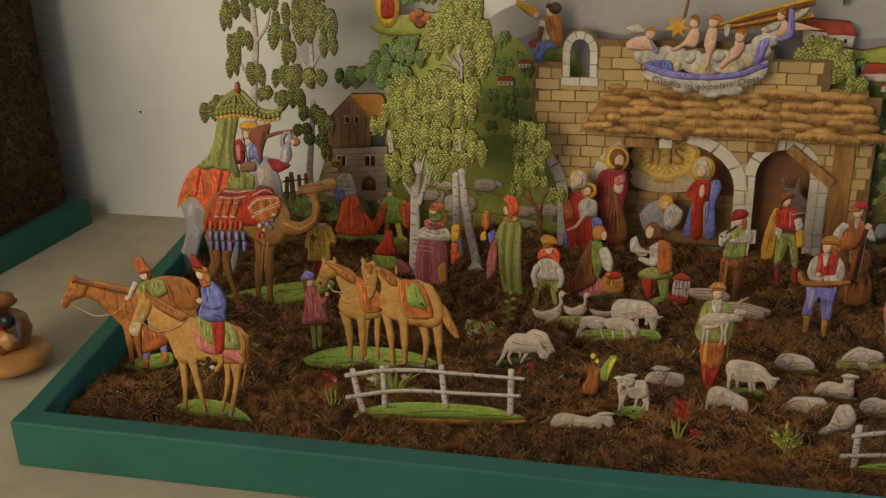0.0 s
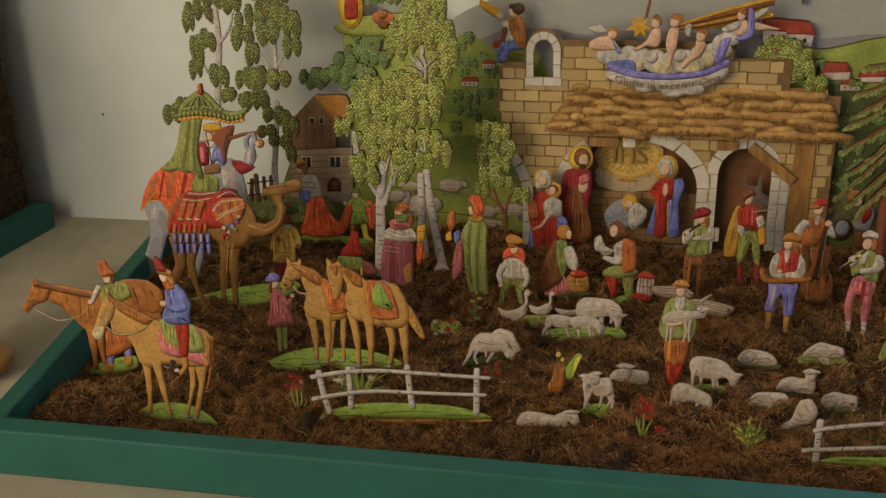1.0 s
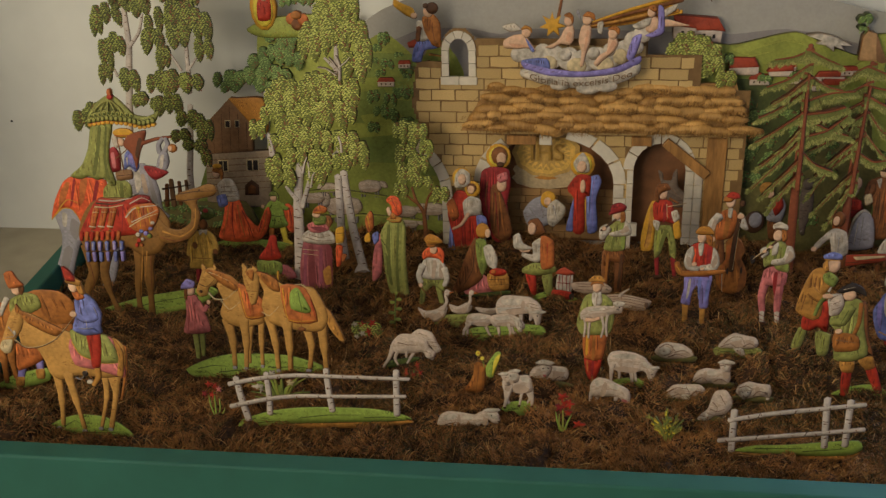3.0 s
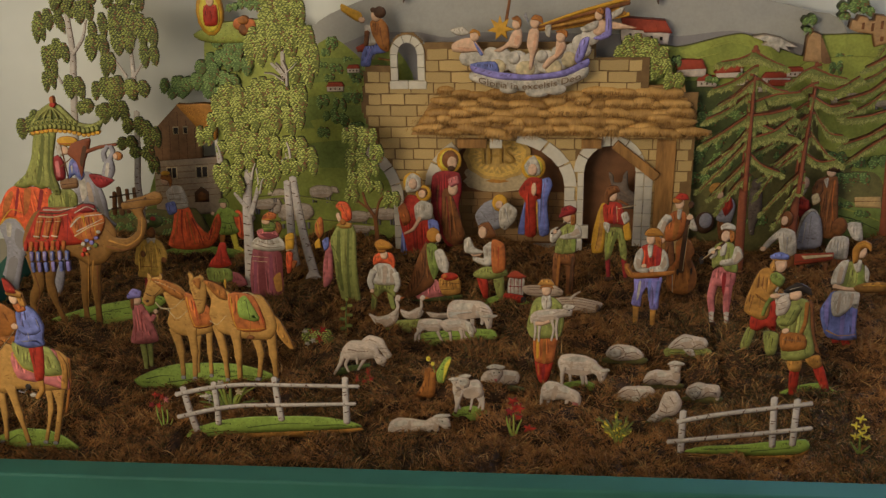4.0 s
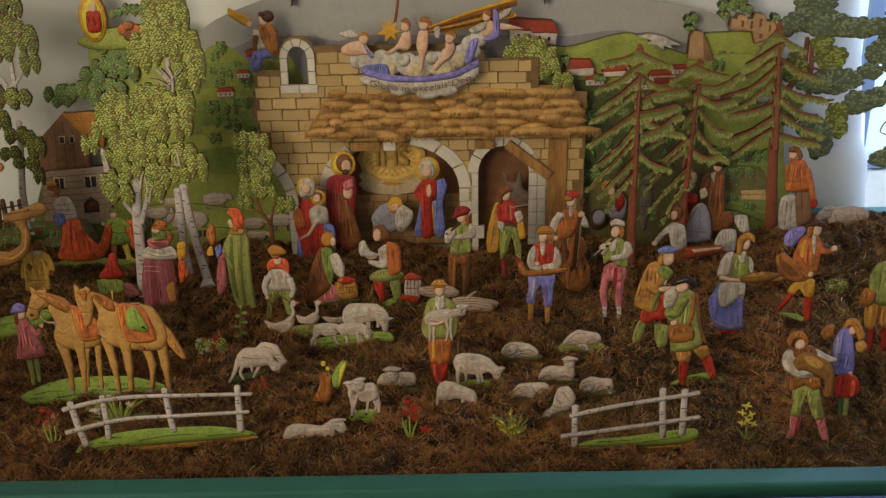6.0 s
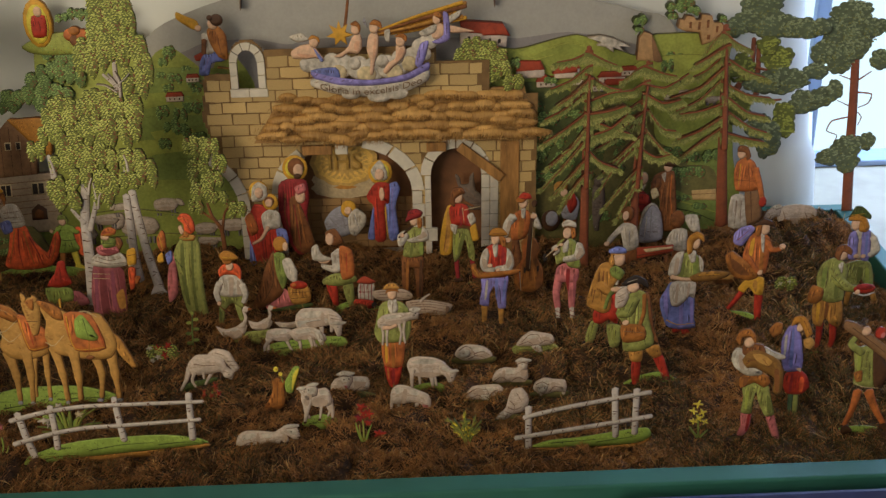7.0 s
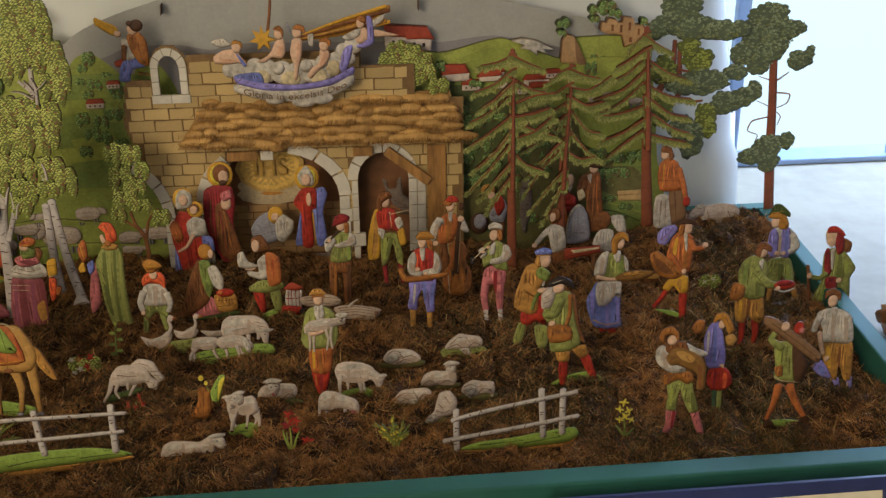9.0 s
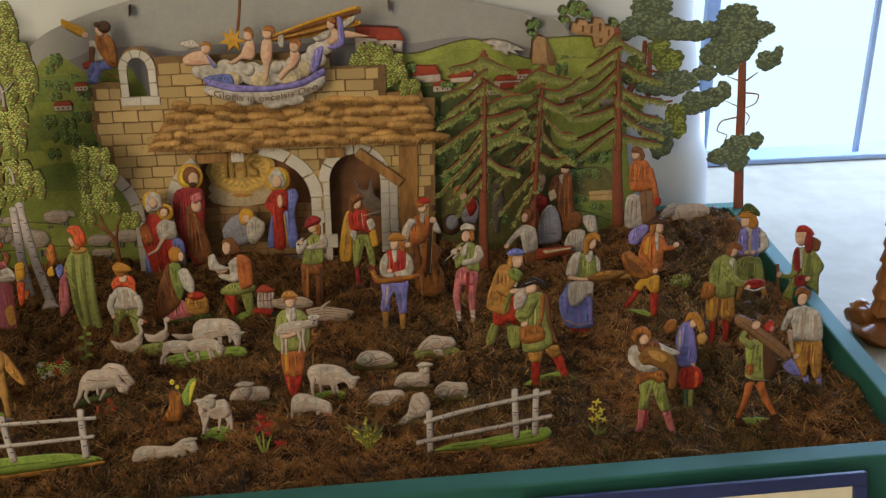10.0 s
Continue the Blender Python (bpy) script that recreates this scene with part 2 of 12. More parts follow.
        if colour in CLOTH:
            n = int(min(13, max(2, (u1 - u0) / 3.4)))
            for i in range(n):
                u = u0 + (u1 - u0) * (i + BRUSH.uniform(0.2, 0.8)) / n
                h, a, b = chord(u)
                if h < 3:
                    continue
                right = (u - u0) / (u1 - u0)
                t0 = BRUSH.uniform(0.0, 0.35)
                t1 = min(1.0, t0 + BRUSH.uniform(0.35, 0.85))
                fan, wave, ph = 0.18 * (u - (u0 + u1) / 2), BRUSH.uniform(0.2, 0.9), BRUSH.random() * 6
                # dark stroke with a lighter one on its left: fold shade and highlight in colour
                for m, off, w in ((marks[4] if BRUSH.random() < 0.25 + 0.35 * right else marks[0], 0.0, BRUSH.uniform(0.4, 0.8)), (marks[3] if BRUSH.random() < 0.5 else marks[1], -1.7, BRUSH.uniform(0.7, 1.4))):
                    run = []
                    for q in range(7):
                        t = t0 + (t1 - t0) * q / 6
                        pt = (u + off + fan * (t - 0.4) + wave * math.sin(ph + 3.5 * t), b - h * (0.03 + 0.94 * t))
                        if inside(*pt):
                            run.append(pt)
                    self.stroke(m, run, w, front - 0.018 - 0.008 * BRUSH.random())
        if colour in FUR:
            for i in range(int(min(120, size / 8))):
                u = BRUSH.uniform(u0, u1)
                h, a, b = chord(u)
                if h > 3:
                    l = min(BRUSH.uniform(2.5, 6.0), h * 0.5)
                    w = BRUSH.random()
                    v = a + 0.15 * h + 0.7 * h * w
                    # dark dabs low, light ones high: belly shade and back light in the coat
                    m = marks[0 if w < 0.12 else 3 if w < 0.5 else 1]
                    self.dab(m, u, v, BRUSH.gauss(2.9, 0.35), l, BRUSH.uniform(0.4, 0.8), front - 0.018 - 0.008 * BRUSH.random())
        if colour == "grass":
            self.hatch(poly, front)
        if colour in ("grass", "green", "hill", "hilllt", "hilldk", "straw", "leaf"):
            for i in range(int(min(140, size / 8))):
                u = BRUSH.uniform(u0, u1)
                h, a, b = chord(u)
                if h > 1.5:
                    l = min(BRUSH.uniform(1.0, 2.6), h * 0.5)
                    self.dab(marks[(1, 3, 1, 0, 4)[i % 5]], u, a + l / 2 + (h - l) * BRUSH.random(), math.pi / 2 + BRUSH.gauss(0, 0.4), l, 0.36, front - 0.018 - 0.008 * BRUSH.random())

    def hatch(self, poly, front):
        """Dark blades in little rows on a grassy foot."""
        P = np.array(poly)
        (u0, v0), (u1, v1) = P.min(axis=0), P.max(axis=0)
        x, y = P[:, 0], P[:, 1]
        x2, y2 = np.roll(x, -1), np.roll(y, -1)
        for _ in range(int((u1 - u0) * (v1 - v0) / 130) + 1):
            u, v = BRUSH.uniform(u0, u1), BRUSH.uniform(v0, v1)
            for i in range(BRUSH.randint(4, 8)):
                pu, pv = u + i * 1.5, v + BRUSH.gauss(0, 0.3)
                hit = (y > pv) != (y2 > pv)
                if np.count_nonzero(hit & (pu < x + (pv - y) / np.where(y2 == y, 1, y2 - y) * (x2 - x))) % 2:
                    self.dab(fold("dkgreen"), pu, pv + 0.8, math.pi / 2 + BRUSH.gauss(0, 0.25), BRUSH.uniform(2.2, 4.2), 0.42, front - 0.03)

    def n(self, colour, *uv):
        """An area that runs into its neighbours without a contour; many on figures and animals put shade and highlight
        into the colour.
        """
        self.sheet(flow(list(zip(uv[::2], uv[1::2])), True, 4), colour, 0.02, False)

    def p(self, colour, *uv):
        self.sheet(flow(list(zip(uv[::2], uv[1::2])), True, 3), colour, 0.38, True)

    def k(self, colour, *uv):
        self.sheet(list(zip(uv[::2], uv[1::2])), colour)

    def l(self, colour, w0, w1, *uv, rim=0.45):
        mid = flow(list(zip(uv[::2], uv[1::2])), False, 4)
        k, left, right = len(mid), [], []
        for i, q in enumerate(mid):
            d = mid[min(i + 1, k - 1)] - mid[max(i - 1, 0)]
            d = d / max(np.linalg.norm(d), 1e-9)
            t = i / (k - 1)
            w = (w0 + (w1 - w0) * t) / 2
            if colour in ("tan", "camel", "chestnut") and w0 > 1.7 * w1:
                w = (w1 * 0.85 + (w0 - w1 * 0.85) * (1 - t) ** 1.7 + 0.16 * w0 * math.exp(-((t - 0.5) / 0.1) ** 2) + 0.3 * w1 * math.exp(-((t - 0.92) / 0.08) ** 2)) / 2
            n = np.array([-d[1], d[0]])
            if i == 0:
                left.append(q - d * w * 0.5)
            left.append(q + n * w), right.append(q - n * w)
            if i == k - 1:
                left.append(q + d * w * 0.5)
        self.sheet(left + right[::-1], colour, rim)
        if colour == "birch" and w0 > 4:
            front, gone = -0.5 - 0.04 * self.layer, BRUSH.uniform(2, 8)
            for i in range(1, k):
                gone -= np.linalg.norm(mid[i] - mid[i - 1])
                if gone < 0:
                    gone, w = BRUSH.uniform(5, 13), w0 + (w1 - w0) * i / k
                    d = mid[i] - mid[i - 1]
                    off = BRUSH.uniform(-0.2, 0.2) * w
                    self.dab(half("brown"), mid[i][0] + off, mid[i][1] + off, math.atan2(d[1], d[0]) + math.pi / 2 + BRUSH.gauss(0, 0.2), w * BRUSH.uniform(0.4, 0.8), BRUSH.uniform(0.4, 0.8), front + 0.02)

    def s(self, colour, w, *uv):
        self.l(colour, w * 0.75, w * 0.3, *uv, rim=0.05)

    def e(self, colour, cu, cv, ru, rv, turn=0):
        a, b = math.cos(radians(turn)), math.sin(radians(turn))
        n = 14 if ru + rv > 4 else 9
        self.sheet([(cu + ru * math.cos(q) * a - rv * math.sin(q) * b, cv + ru * math.cos(q) * b + rv * math.sin(q) * a) for q in (2 * math.pi * i / n for i in range(n))], colour)

    def lobe(self, kind, u, v, w, h, lean):
        """One hanging spray: a serrated dark tongue with rows of short leaf marks, coloured pale on the lit upper left,
        dim and rusty along its shaded side.
        """
        girth = lambda t: w * math.sin(math.pi * (0.16 + 0.84 * min(t, 1.0) ** 0.9)) ** 0.7 + 0.2
        k, left, right = max(6, int(h / 2.4)), [], []
        for i in range(k + 1):
            t = i / k
            r, mid, y = girth(t), u + lean * t * t, v - h * t
            left.append((mid - r * LEAFY.uniform(0.96, 1.12), y - 0.3 * h / k)), left.append((mid - r * 0.86, y - 0.5 * h / k))
            right.append((mid + r * LEAFY.uniform(0.96, 1.12), y - 0.3 * h / k)), right.append((mid + r * 0.86, y - 0.5 * h / k))
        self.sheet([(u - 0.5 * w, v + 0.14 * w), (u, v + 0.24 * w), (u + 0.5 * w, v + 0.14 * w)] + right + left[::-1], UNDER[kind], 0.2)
        front = -0.5 - 0.04 * self.layer
        y, turn = -0.1 * w, 0.0
        while y < h * 0.96:
            t = max(0.0, y / h)
            r, mid = girth(t), u + lean * t * t
            x = -r * 0.92 + turn
            while x < r * 0.95:
                side = x / max(r, 0.1)
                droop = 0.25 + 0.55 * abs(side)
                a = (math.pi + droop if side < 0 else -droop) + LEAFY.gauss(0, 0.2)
                # leaf colour runs from lit to shaded, upper left to lower right
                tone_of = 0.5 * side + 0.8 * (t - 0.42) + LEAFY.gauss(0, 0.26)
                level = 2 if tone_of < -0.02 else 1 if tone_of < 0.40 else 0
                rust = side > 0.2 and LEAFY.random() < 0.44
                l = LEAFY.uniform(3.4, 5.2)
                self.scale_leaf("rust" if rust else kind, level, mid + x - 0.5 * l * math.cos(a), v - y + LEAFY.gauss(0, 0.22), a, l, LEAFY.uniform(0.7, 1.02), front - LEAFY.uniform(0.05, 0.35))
                x += LEAFY.uniform(3.5, 4.7)
            y += 2.7
            turn = 1.9 - turn

    def c(self, colour, cu, cv, ru, rv):
        """A clump of foliage: hanging sprays for leaf trees, domes for bushes, a scalloped needle mass for pines."""
        if not colour.startswith("pine"):
            long = {"bush": 1.25, "willow": 1.6}.get(colour, 1.7)
            n = max(2, int(round(ru / (6.5 if colour == "leaf" else 7.5))))
            order = list(range(n))
            LEAFY.shuffle(order)
            for i in order:
                f = (i + 0.5) / n * 2 - 1 + LEAFY.gauss(0, 0.08)
                w = ru / n * LEAFY.uniform(0.9, 1.2)
                top = cv + rv * (0.95 - 0.6 * f * f) + LEAFY.gauss(0, 0.08) * rv
                self.lobe(colour, cu + ru * 0.8 * f, top, w, rv * long * LEAFY.uniform(0.8, 1.1) * (1 - 0.2 * f * f), f * 0.2 * ru + LEAFY.gauss(0, 0.8))
            return
        bumps = max(7, int((ru + rv) / 3.6))
        ph, edge = LEAFY.random() * 6, []
        for i in range(bumps * 4):
            q = 2 * math.pi * i / (bumps * 4)
            r = 0.88 + 0.07 * math.sin(3 * q + ph) + 0.05 * math.sin(5 * q + 2 * ph) + 0.13 * abs(math.sin(bumps * q / 2)) ** 0.7 * (1 if math.sin(q) > -0.3 else 0.55)
            edge.append((cu + ru * math.cos(q) * r, cv + rv * math.sin(q) * r))
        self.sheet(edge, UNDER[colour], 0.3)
        front = -0.5 - 0.04 * self.layer
        tufts = [(LEAFY.random() * 6.283, math.sqrt(LEAFY.random()) * 0.9) for _ in range(int(ru * rv / 9) + 5)]
        for q, r in sorted(tufts, key=lambda p: math.sin(p[0]) * p[1]):
            u, v = cu + math.cos(q) * r * ru, cv + math.sin(q) * r * rv
            big = LEAFY.uniform(2.4, 3.8)
            for i in range(9):
                a = math.pi / 2 + (i - 4) * 0.34 + LEAFY.gauss(0, 0.12)
                # needles paler towards the clump's top, dimmer below: its shading put into colour
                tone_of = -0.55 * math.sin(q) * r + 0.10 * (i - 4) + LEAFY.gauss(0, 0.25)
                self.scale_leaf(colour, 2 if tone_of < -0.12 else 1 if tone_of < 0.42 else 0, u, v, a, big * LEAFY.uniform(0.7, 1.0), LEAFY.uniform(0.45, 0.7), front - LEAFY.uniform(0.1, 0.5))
        self.layer += 1

    def scale_leaf(self, kind, level, u, v, a, l, w, d):
        ca, sa = math.cos(a), math.sin(a)
        o = len(self.leaf_v)
        for s, t, e in ((0, 0, 0.1), (0.5, w, 0), (1, 0, -0.25), (0.5, -w, 0)):
            self.leaf_v.append(((u + ca * l * s - sa * t) / 1000, (d + e) / 1000, (v + sa * l * s + ca * t) / 1000))
        self.leaf_f.append((o, o + 1, o + 2, o + 3))
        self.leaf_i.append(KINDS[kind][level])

    def b(self, colour, *uv):
        """A bough: a bare reddish branch with sprays of needles hanging under it."""
        side = 1 if uv[-2] > uv[0] else -1
        uv = (uv[0] - 5 * side, uv[1] + 1.5) + uv
        mid = flow(list(zip(uv[::2], uv[1::2])), False, 6)
        k = len(mid)
        self.begin("bough")
        low = [(p[0] + side * 1.5 + LEAFY.gauss(0, 0.6), p[1] - (8.0 if i % 2 else 3.0) * (1 - 0.6 * i / k)) for i, p in enumerate(mid)]
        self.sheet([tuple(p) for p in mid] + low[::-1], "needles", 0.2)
        front = -0.5 - 0.04 * self.layer
        for j in range(3 * k):
            i = min(k - 2, j // 3)
            t = (j % 3) / 3 + LEAFY.random() * 0.3
            p = mid[i] * (1 - t) + mid[i + 1] * t
            reach = LEAFY.uniform(14.0, 25.0) * (1 - 0.5 * i / k)
            lean = -math.pi / 2 + side * (0.28 + 0.5 * i / k) + LEAFY.gauss(0, 0.16)
            for q in range(14):
                f = q / 14
                pu, pv = p[0] + math.cos(lean) * reach * f * 0.75, p[1] + math.sin(lean) * reach * f * 0.75
                for sgn in (-1, 1):
                    level = 2 if f > 0.45 and LEAFY.random() < 0.6 else 1 if LEAFY.random() < 0.6 else 0
                    self.scale_leaf("needle", level, pu, pv, lean + sgn * LEAFY.uniform(0.25, 0.6), LEAFY.uniform(2.8, 4.6), LEAFY.uniform(0.36, 0.62), front - LEAFY.uniform(0.1, 0.5))
        self.layer += 14
        self.l("bark", 3.4, 1.4, *uv)

    def done(self, name, x, y, z, label, category, group="", turn=0):
        ps = [c for c in self.parts if c["f"]]
        if len(ps) == 1:
            c = ps[0]
            ob = mesh_part(name, c["v"], c["f"], c["m"], None, c["i"], normals=c["n"])
            tagged(ob, label, category, group)
        else:
            ob = thing(name, 0, 0, 0, label, category, group)
            for c in ps:
                mesh_part(c["name"], c["v"], c["f"], c["m"], ob, c["i"], normals=c["n"])
        if self.leaf_f:
            if len(ps) == 1:
                inner, ob = ob, thing(name, 0, 0, 0, label, category, group)
                inner.name, inner.parent = ps[0]["name"], ob
                for key in ("label", "category", "group"):
                    if key in inner:
                        del inner[key]
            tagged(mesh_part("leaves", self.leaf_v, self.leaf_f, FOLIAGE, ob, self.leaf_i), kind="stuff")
        ob.matrix_world = pose(x, y, z, 0, 0, turn)
        return ob


# ---- room ----
WHITE = mat("limewashed_plaster", (226, 224, 214), rough=0.85, var=0.08, scale=24, bump=0.25)
AGED = mat("aged_limewash", (208, 206, 196), rough=0.85, var=0.10, scale=9, bump=0.25)
LINEN = mat("cream_table_cover", (166, 156, 134), rough=0.7, var=0.10, scale=30, bump=0.15)
FLOOR = mat("dark_floor_boards", (92, 70, 50), rough=0.6, var=0.3, scale=12, stretch=(1, 6, 1))


def structure(name, bm, m, label, category):
    return tagged(part(name, bm, m), label, category, "", "structure")


structure("table", boxed(-2.2, -0.16, -0.092, 2.2, 0.93, -0.052, 0.003), LINEN, "cream painted wooden display bench along the wall", "table")
structure("floor", boxed(-2.6, -2.6, -0.95, 2.6, 1.6, -0.85), FLOOR, "dark wooden floor of the museum room", "floor")
structure("ceiling", boxed(-2.6, -2.6, 1.75, 2.6, 1.6, 1.85), WHITE, "white plaster ceiling of the room", "ceiling")
# the back wall stops at the window niche; its edge leans a little
EDGE = ((-0.85, 0.775), (-0.06, 0.775), (0.05, 0.766), (0.08, 0.752), (0.12, 0.748), (0.33, 0.715), (1.75, 0.60))
verts, R = [], 0.09
for z, x in EDGE:
    bend = [(x - R + R * math.sin(a), 0.615 + R * (1 - math.cos(a))) for a in (i * math.pi / 16 for i in range(9))]
    verts += [(px, py, z) for px, py in [(-2.6, 0.615), (x - R - 0.03, 0.615)] + bend + [(x + 0.09, 0.945), (-2.6, 0.945)]]
k, rows = 13, len(EDGE)
faces = [(r * k + i, r * k + (i + 1) % k, (r + 1) * k + (i + 1) % k, (r + 1) * k + i) for r in range(rows - 1) for i in range(k)]
faces += [tuple(range(k))[::-1], tuple((rows - 1) * k + i for i in range(k))]
bm = bmesh.new()
bvs = [bm.verts.new(p) for p in verts]
for f in faces:
    bm.faces.new([bvs[i] for i in f]).smooth = len(f) == 4
for e in bm.edges:
    e.smooth = e.calc_face_angle(0) < 0.5
bmesh.ops.recalc_face_normals(bm, faces=bm.faces)
structure("wall_north", bm, AGED, "white limewashed plaster wall behind the display", "wall")
structure("wall_niche", boxed(2.0, 0.60, -0.95, 2.6, 1.1, 1.75), WHITE, "white plaster wall beside the window niche", "wall")
structure("wall_west", boxed(-2.7, -2.6, -0.95, -2.6, 1.6, 1.85), WHITE, "white plaster side wall of the room", "wall")
structure("wall_east", boxed(2.6, -2.6, -0.95, 2.7, -0.75, 1.85), WHITE, "white plaster side wall of the room", "wall")
structure("wall_east_far", boxed(2.6, 0.35, -0.95, 2.7, 1.6, 1.85), WHITE, "white plaster side wall beside the niche", "wall")
# unseen opening, left in the east wall for the blue fill
structure("wall_east_sill", boxed(2.6, -0.75, -0.95, 2.7, 0.35, 0.2), WHITE, "white plaster wall under the added east opening", "wall")
structure("wall_east_lintel", boxed(2.6, -0.75, 1.3, 2.7, 0.35, 1.85), WHITE, "white plaster wall over the added east opening", "wall")
structure("wall_south", boxed(-2.6, -2.7, -0.95, -2.35, -2.6, 1.85), WHITE, "white plaster wall of the room behind the visitor", "wall")
structure("wall_south_east", boxed(0.75, -2.7, -0.95, 2.6, -2.6, 1.85), WHITE, "white plaster wall of the room behind the visitor", "wall")
structure("wall_south_sill", boxed(-2.35, -2.7, -0.95, 0.75, -2.6, 0.3), WHITE, "white plaster wall under the room window", "wall")
# window over the niche
FRAME = mat("blue_grey_window_paint", (150, 170, 200), rough=0.4, var=0.08, scale=40)
win = tagged(thing("window_1", 0, 0, 0, "painted wooden window in a deep bright niche", "window", "", "structure"))
part("window_sill", boxed(0.80, 0.932, -0.09, 2.0, 1.0, -0.054, 0.004), FRAME, win)
part("window_frame", boxed(0.80, 0.900, -0.0515, 2.0, 0.918, -0.041, 0.003), FRAME, win)
part("mullion", boxed(1.132, 0.921, -0.0535, 1.141, 0.931, 1.2, 0.002), FRAME, win)
part("mullion", boxed(0.845, 0.945, -0.0535, 0.868, 0.965, 1.2, 0.003), FRAME, win)
glass = bpy.data.materials.new("window_daylight")
glass.use_nodes = True
gb = glass.node_tree.nodes["Principled BSDF"]
gb.inputs["Base Color"].default_value = (0, 0, 0, 1)
gb.inputs["Emission Color"].default_value = (0.70, 0.90, 1.0, 1)
gb.inputs["Emission Strength"].default_value = 1.2
tagged(part("backdrop", boxed(0.3, 1.30, -0.6, 3.0, 1.31, 1.9), glass), "overexposed bright hazy daylight outside the window", "sky", "", "structure")

# ---- tray ----
TEAL = mat("green_gloss_paint", (40, 90, 76), rough=0.62, var=0.14, scale=18, bump=0.06)
tray = tagged(thing("display_tray", 0, 0, -0.052, "shallow wooden display tray painted glossy green", "tray"))


def bar(name, a, b, w, z0, z1, parent):
    """A board from a to b, w wide towards its left side, mitred square."""
    (ax, ay), (bx, by) = a, b
    d = Vector((bx - ax, by - ay, 0)).normalized()
    n = Vector((-d.y, d.x, 0)) * w
    bm = bmesh.new()
    q = [Vector((ax, ay, 0)), Vector((bx, by, 0)), Vector((bx, by, 0)) + n, Vector((ax, ay, 0)) + n]
    lo = [bm.verts.new((p.x, p.y, z0)) for p in q]
    hi = [bm.verts.new((p.x, p.y, z1)) for p in q]
    bm.faces.new(lo[::-1]), bm.faces.new(hi)
    for i in range(4):
        j = (i + 1) % 4
        bm.faces.new((lo[i], lo[j], hi[j], hi[i]))
    bmesh.ops.bevel(bm, geom=list(bm.edges), offset=0.0025, segments=3, affect="EDGES", profile=0.5)
    return part(name, bm, TEAL, parent)


bar("front_board", (-0.528, -0.024), (0.742, -0.024), 0.024, 0.0, 0.052, tray)
bar("back_board", (-0.572, 0.586), (0.790, 0.586), 0.022, 0.0, 0.052, tray)
bar("side_board", (-0.506, 0.0005), (-0.548, 0.5855), 0.022, 0.0, 0.0512, tray)
bar("side_board", (0.743, 0.0005), (0.786, 0.5855), 0.022, 0.0, 0.0512, tray)
bm = bmesh.new()
vs = [bm.verts.new(p) for p in ((-0.505, 0.0, 0.0), (0.72, 0.0, 0.0), (0.76, 0.586, 0.0), (-0.547, 0.586, 0.0))]
bm.faces.new(vs)
part("bottom_board", bm, TEAL, tray)

# ---- moss ----
MOSS = mat("dried_moss", (118, 80, 46), rough=0.95, var=0.8, scale=70, rand="island", spread=0.35, rgb2=(192, 134, 76))
WISP = mat("straw_coloured_moss", (166, 120, 68), rough=0.9, var=0.5, scale=70, rand="island", spread=0.4, rgb2=(214, 168, 104))
SOIL = mat("moss_bed", (62, 40, 22), rough=0.95, var=0.7, scale=160, bump=1.0)


def edges_x(y):
    return -0.505 - 0.072 * y, 0.720 + 0.064 * y


def bumpy(rng, n):
    """Small mounds scattered over the bed."""
    y = rng.random(n) * 0.575 + 0.004
    x0, x1 = -0.503 - 0.072 * y, 0.718 + 0.064 * y
    return x0 + rng.random(n) * (x1 - x0), y


LATTICE = np.random.default_rng(3).random((64, 64))


def lattice(x, y):
    i, j = np.floor(x).astype(int), np.floor(y).astype(int)
    fx, fy = x - i, y - j
    fx, fy = fx * fx * (3 - 2 * fx), fy * fy * (3 - 2 * fy)
    g = lambda a, b: LATTICE[a % 64, b % 64]
    return (g(i, j) * (1 - fx) + g(i + 1, j) * fx) * (1 - fy) + (g(i, j + 1) * (1 - fx) + g(i + 1, j + 1) * fx) * fy


def lumps(x, y):
    """Cushions of moss two to three centimetres wide, with deep gaps between them."""
    a = np.abs(lattice(x * 34 + 7, y * 34 + 3) - 0.5) * 2
    b = lattice(x * 90 + 1, y * 90 + 5)
    return 0.75 - 1.1 * np.exp(-((a / 0.28) ** 2)) * 0.7 - 0.35 * b


def mound(x, y):
    m = 0.0035 * (1 + np.sin(31 * x + 4 * y) * np.sin(37 * y + 1.3)) + 0.002 * np.sin(83 * x - 19 * y + 2) * np.sin(71 * y + 0.4)
    corner = 0.024 * np.exp(-(((x + 0.475) / 0.06) ** 2 + ((y - 0.06) / 0.06) ** 2))
    hollow = 0.010 * np.exp(-(((x + 0.365) / 0.055) ** 2 + ((y - 0.062) / 0.03) ** 2)) + 0.009 * np.exp(-(((x + 0.32) / 0.07) ** 2 + ((y - 0.505) / 0.03) ** 2))
    back = 0.022 * np.clip((x - 0.5) / 0.15, 0, 1) * np.clip((y - 0.40) / 0.14, 0, 1)
    side = 0.012 * np.clip((x - 0.58) / 0.12, 0, 1) * np.clip(y / 0.05, 0, 1)
    return m + corner - hollow + back + side + 0.015 * lumps(x, y) + 0.012 * (lattice(x * 14 + 5, y * 14 + 11) - 0.5)


def bed_z(x, y):
    return -0.046 + 0.016 * np.clip((y - 0.1) / 0.4, 0, 1) + mound(x, y)


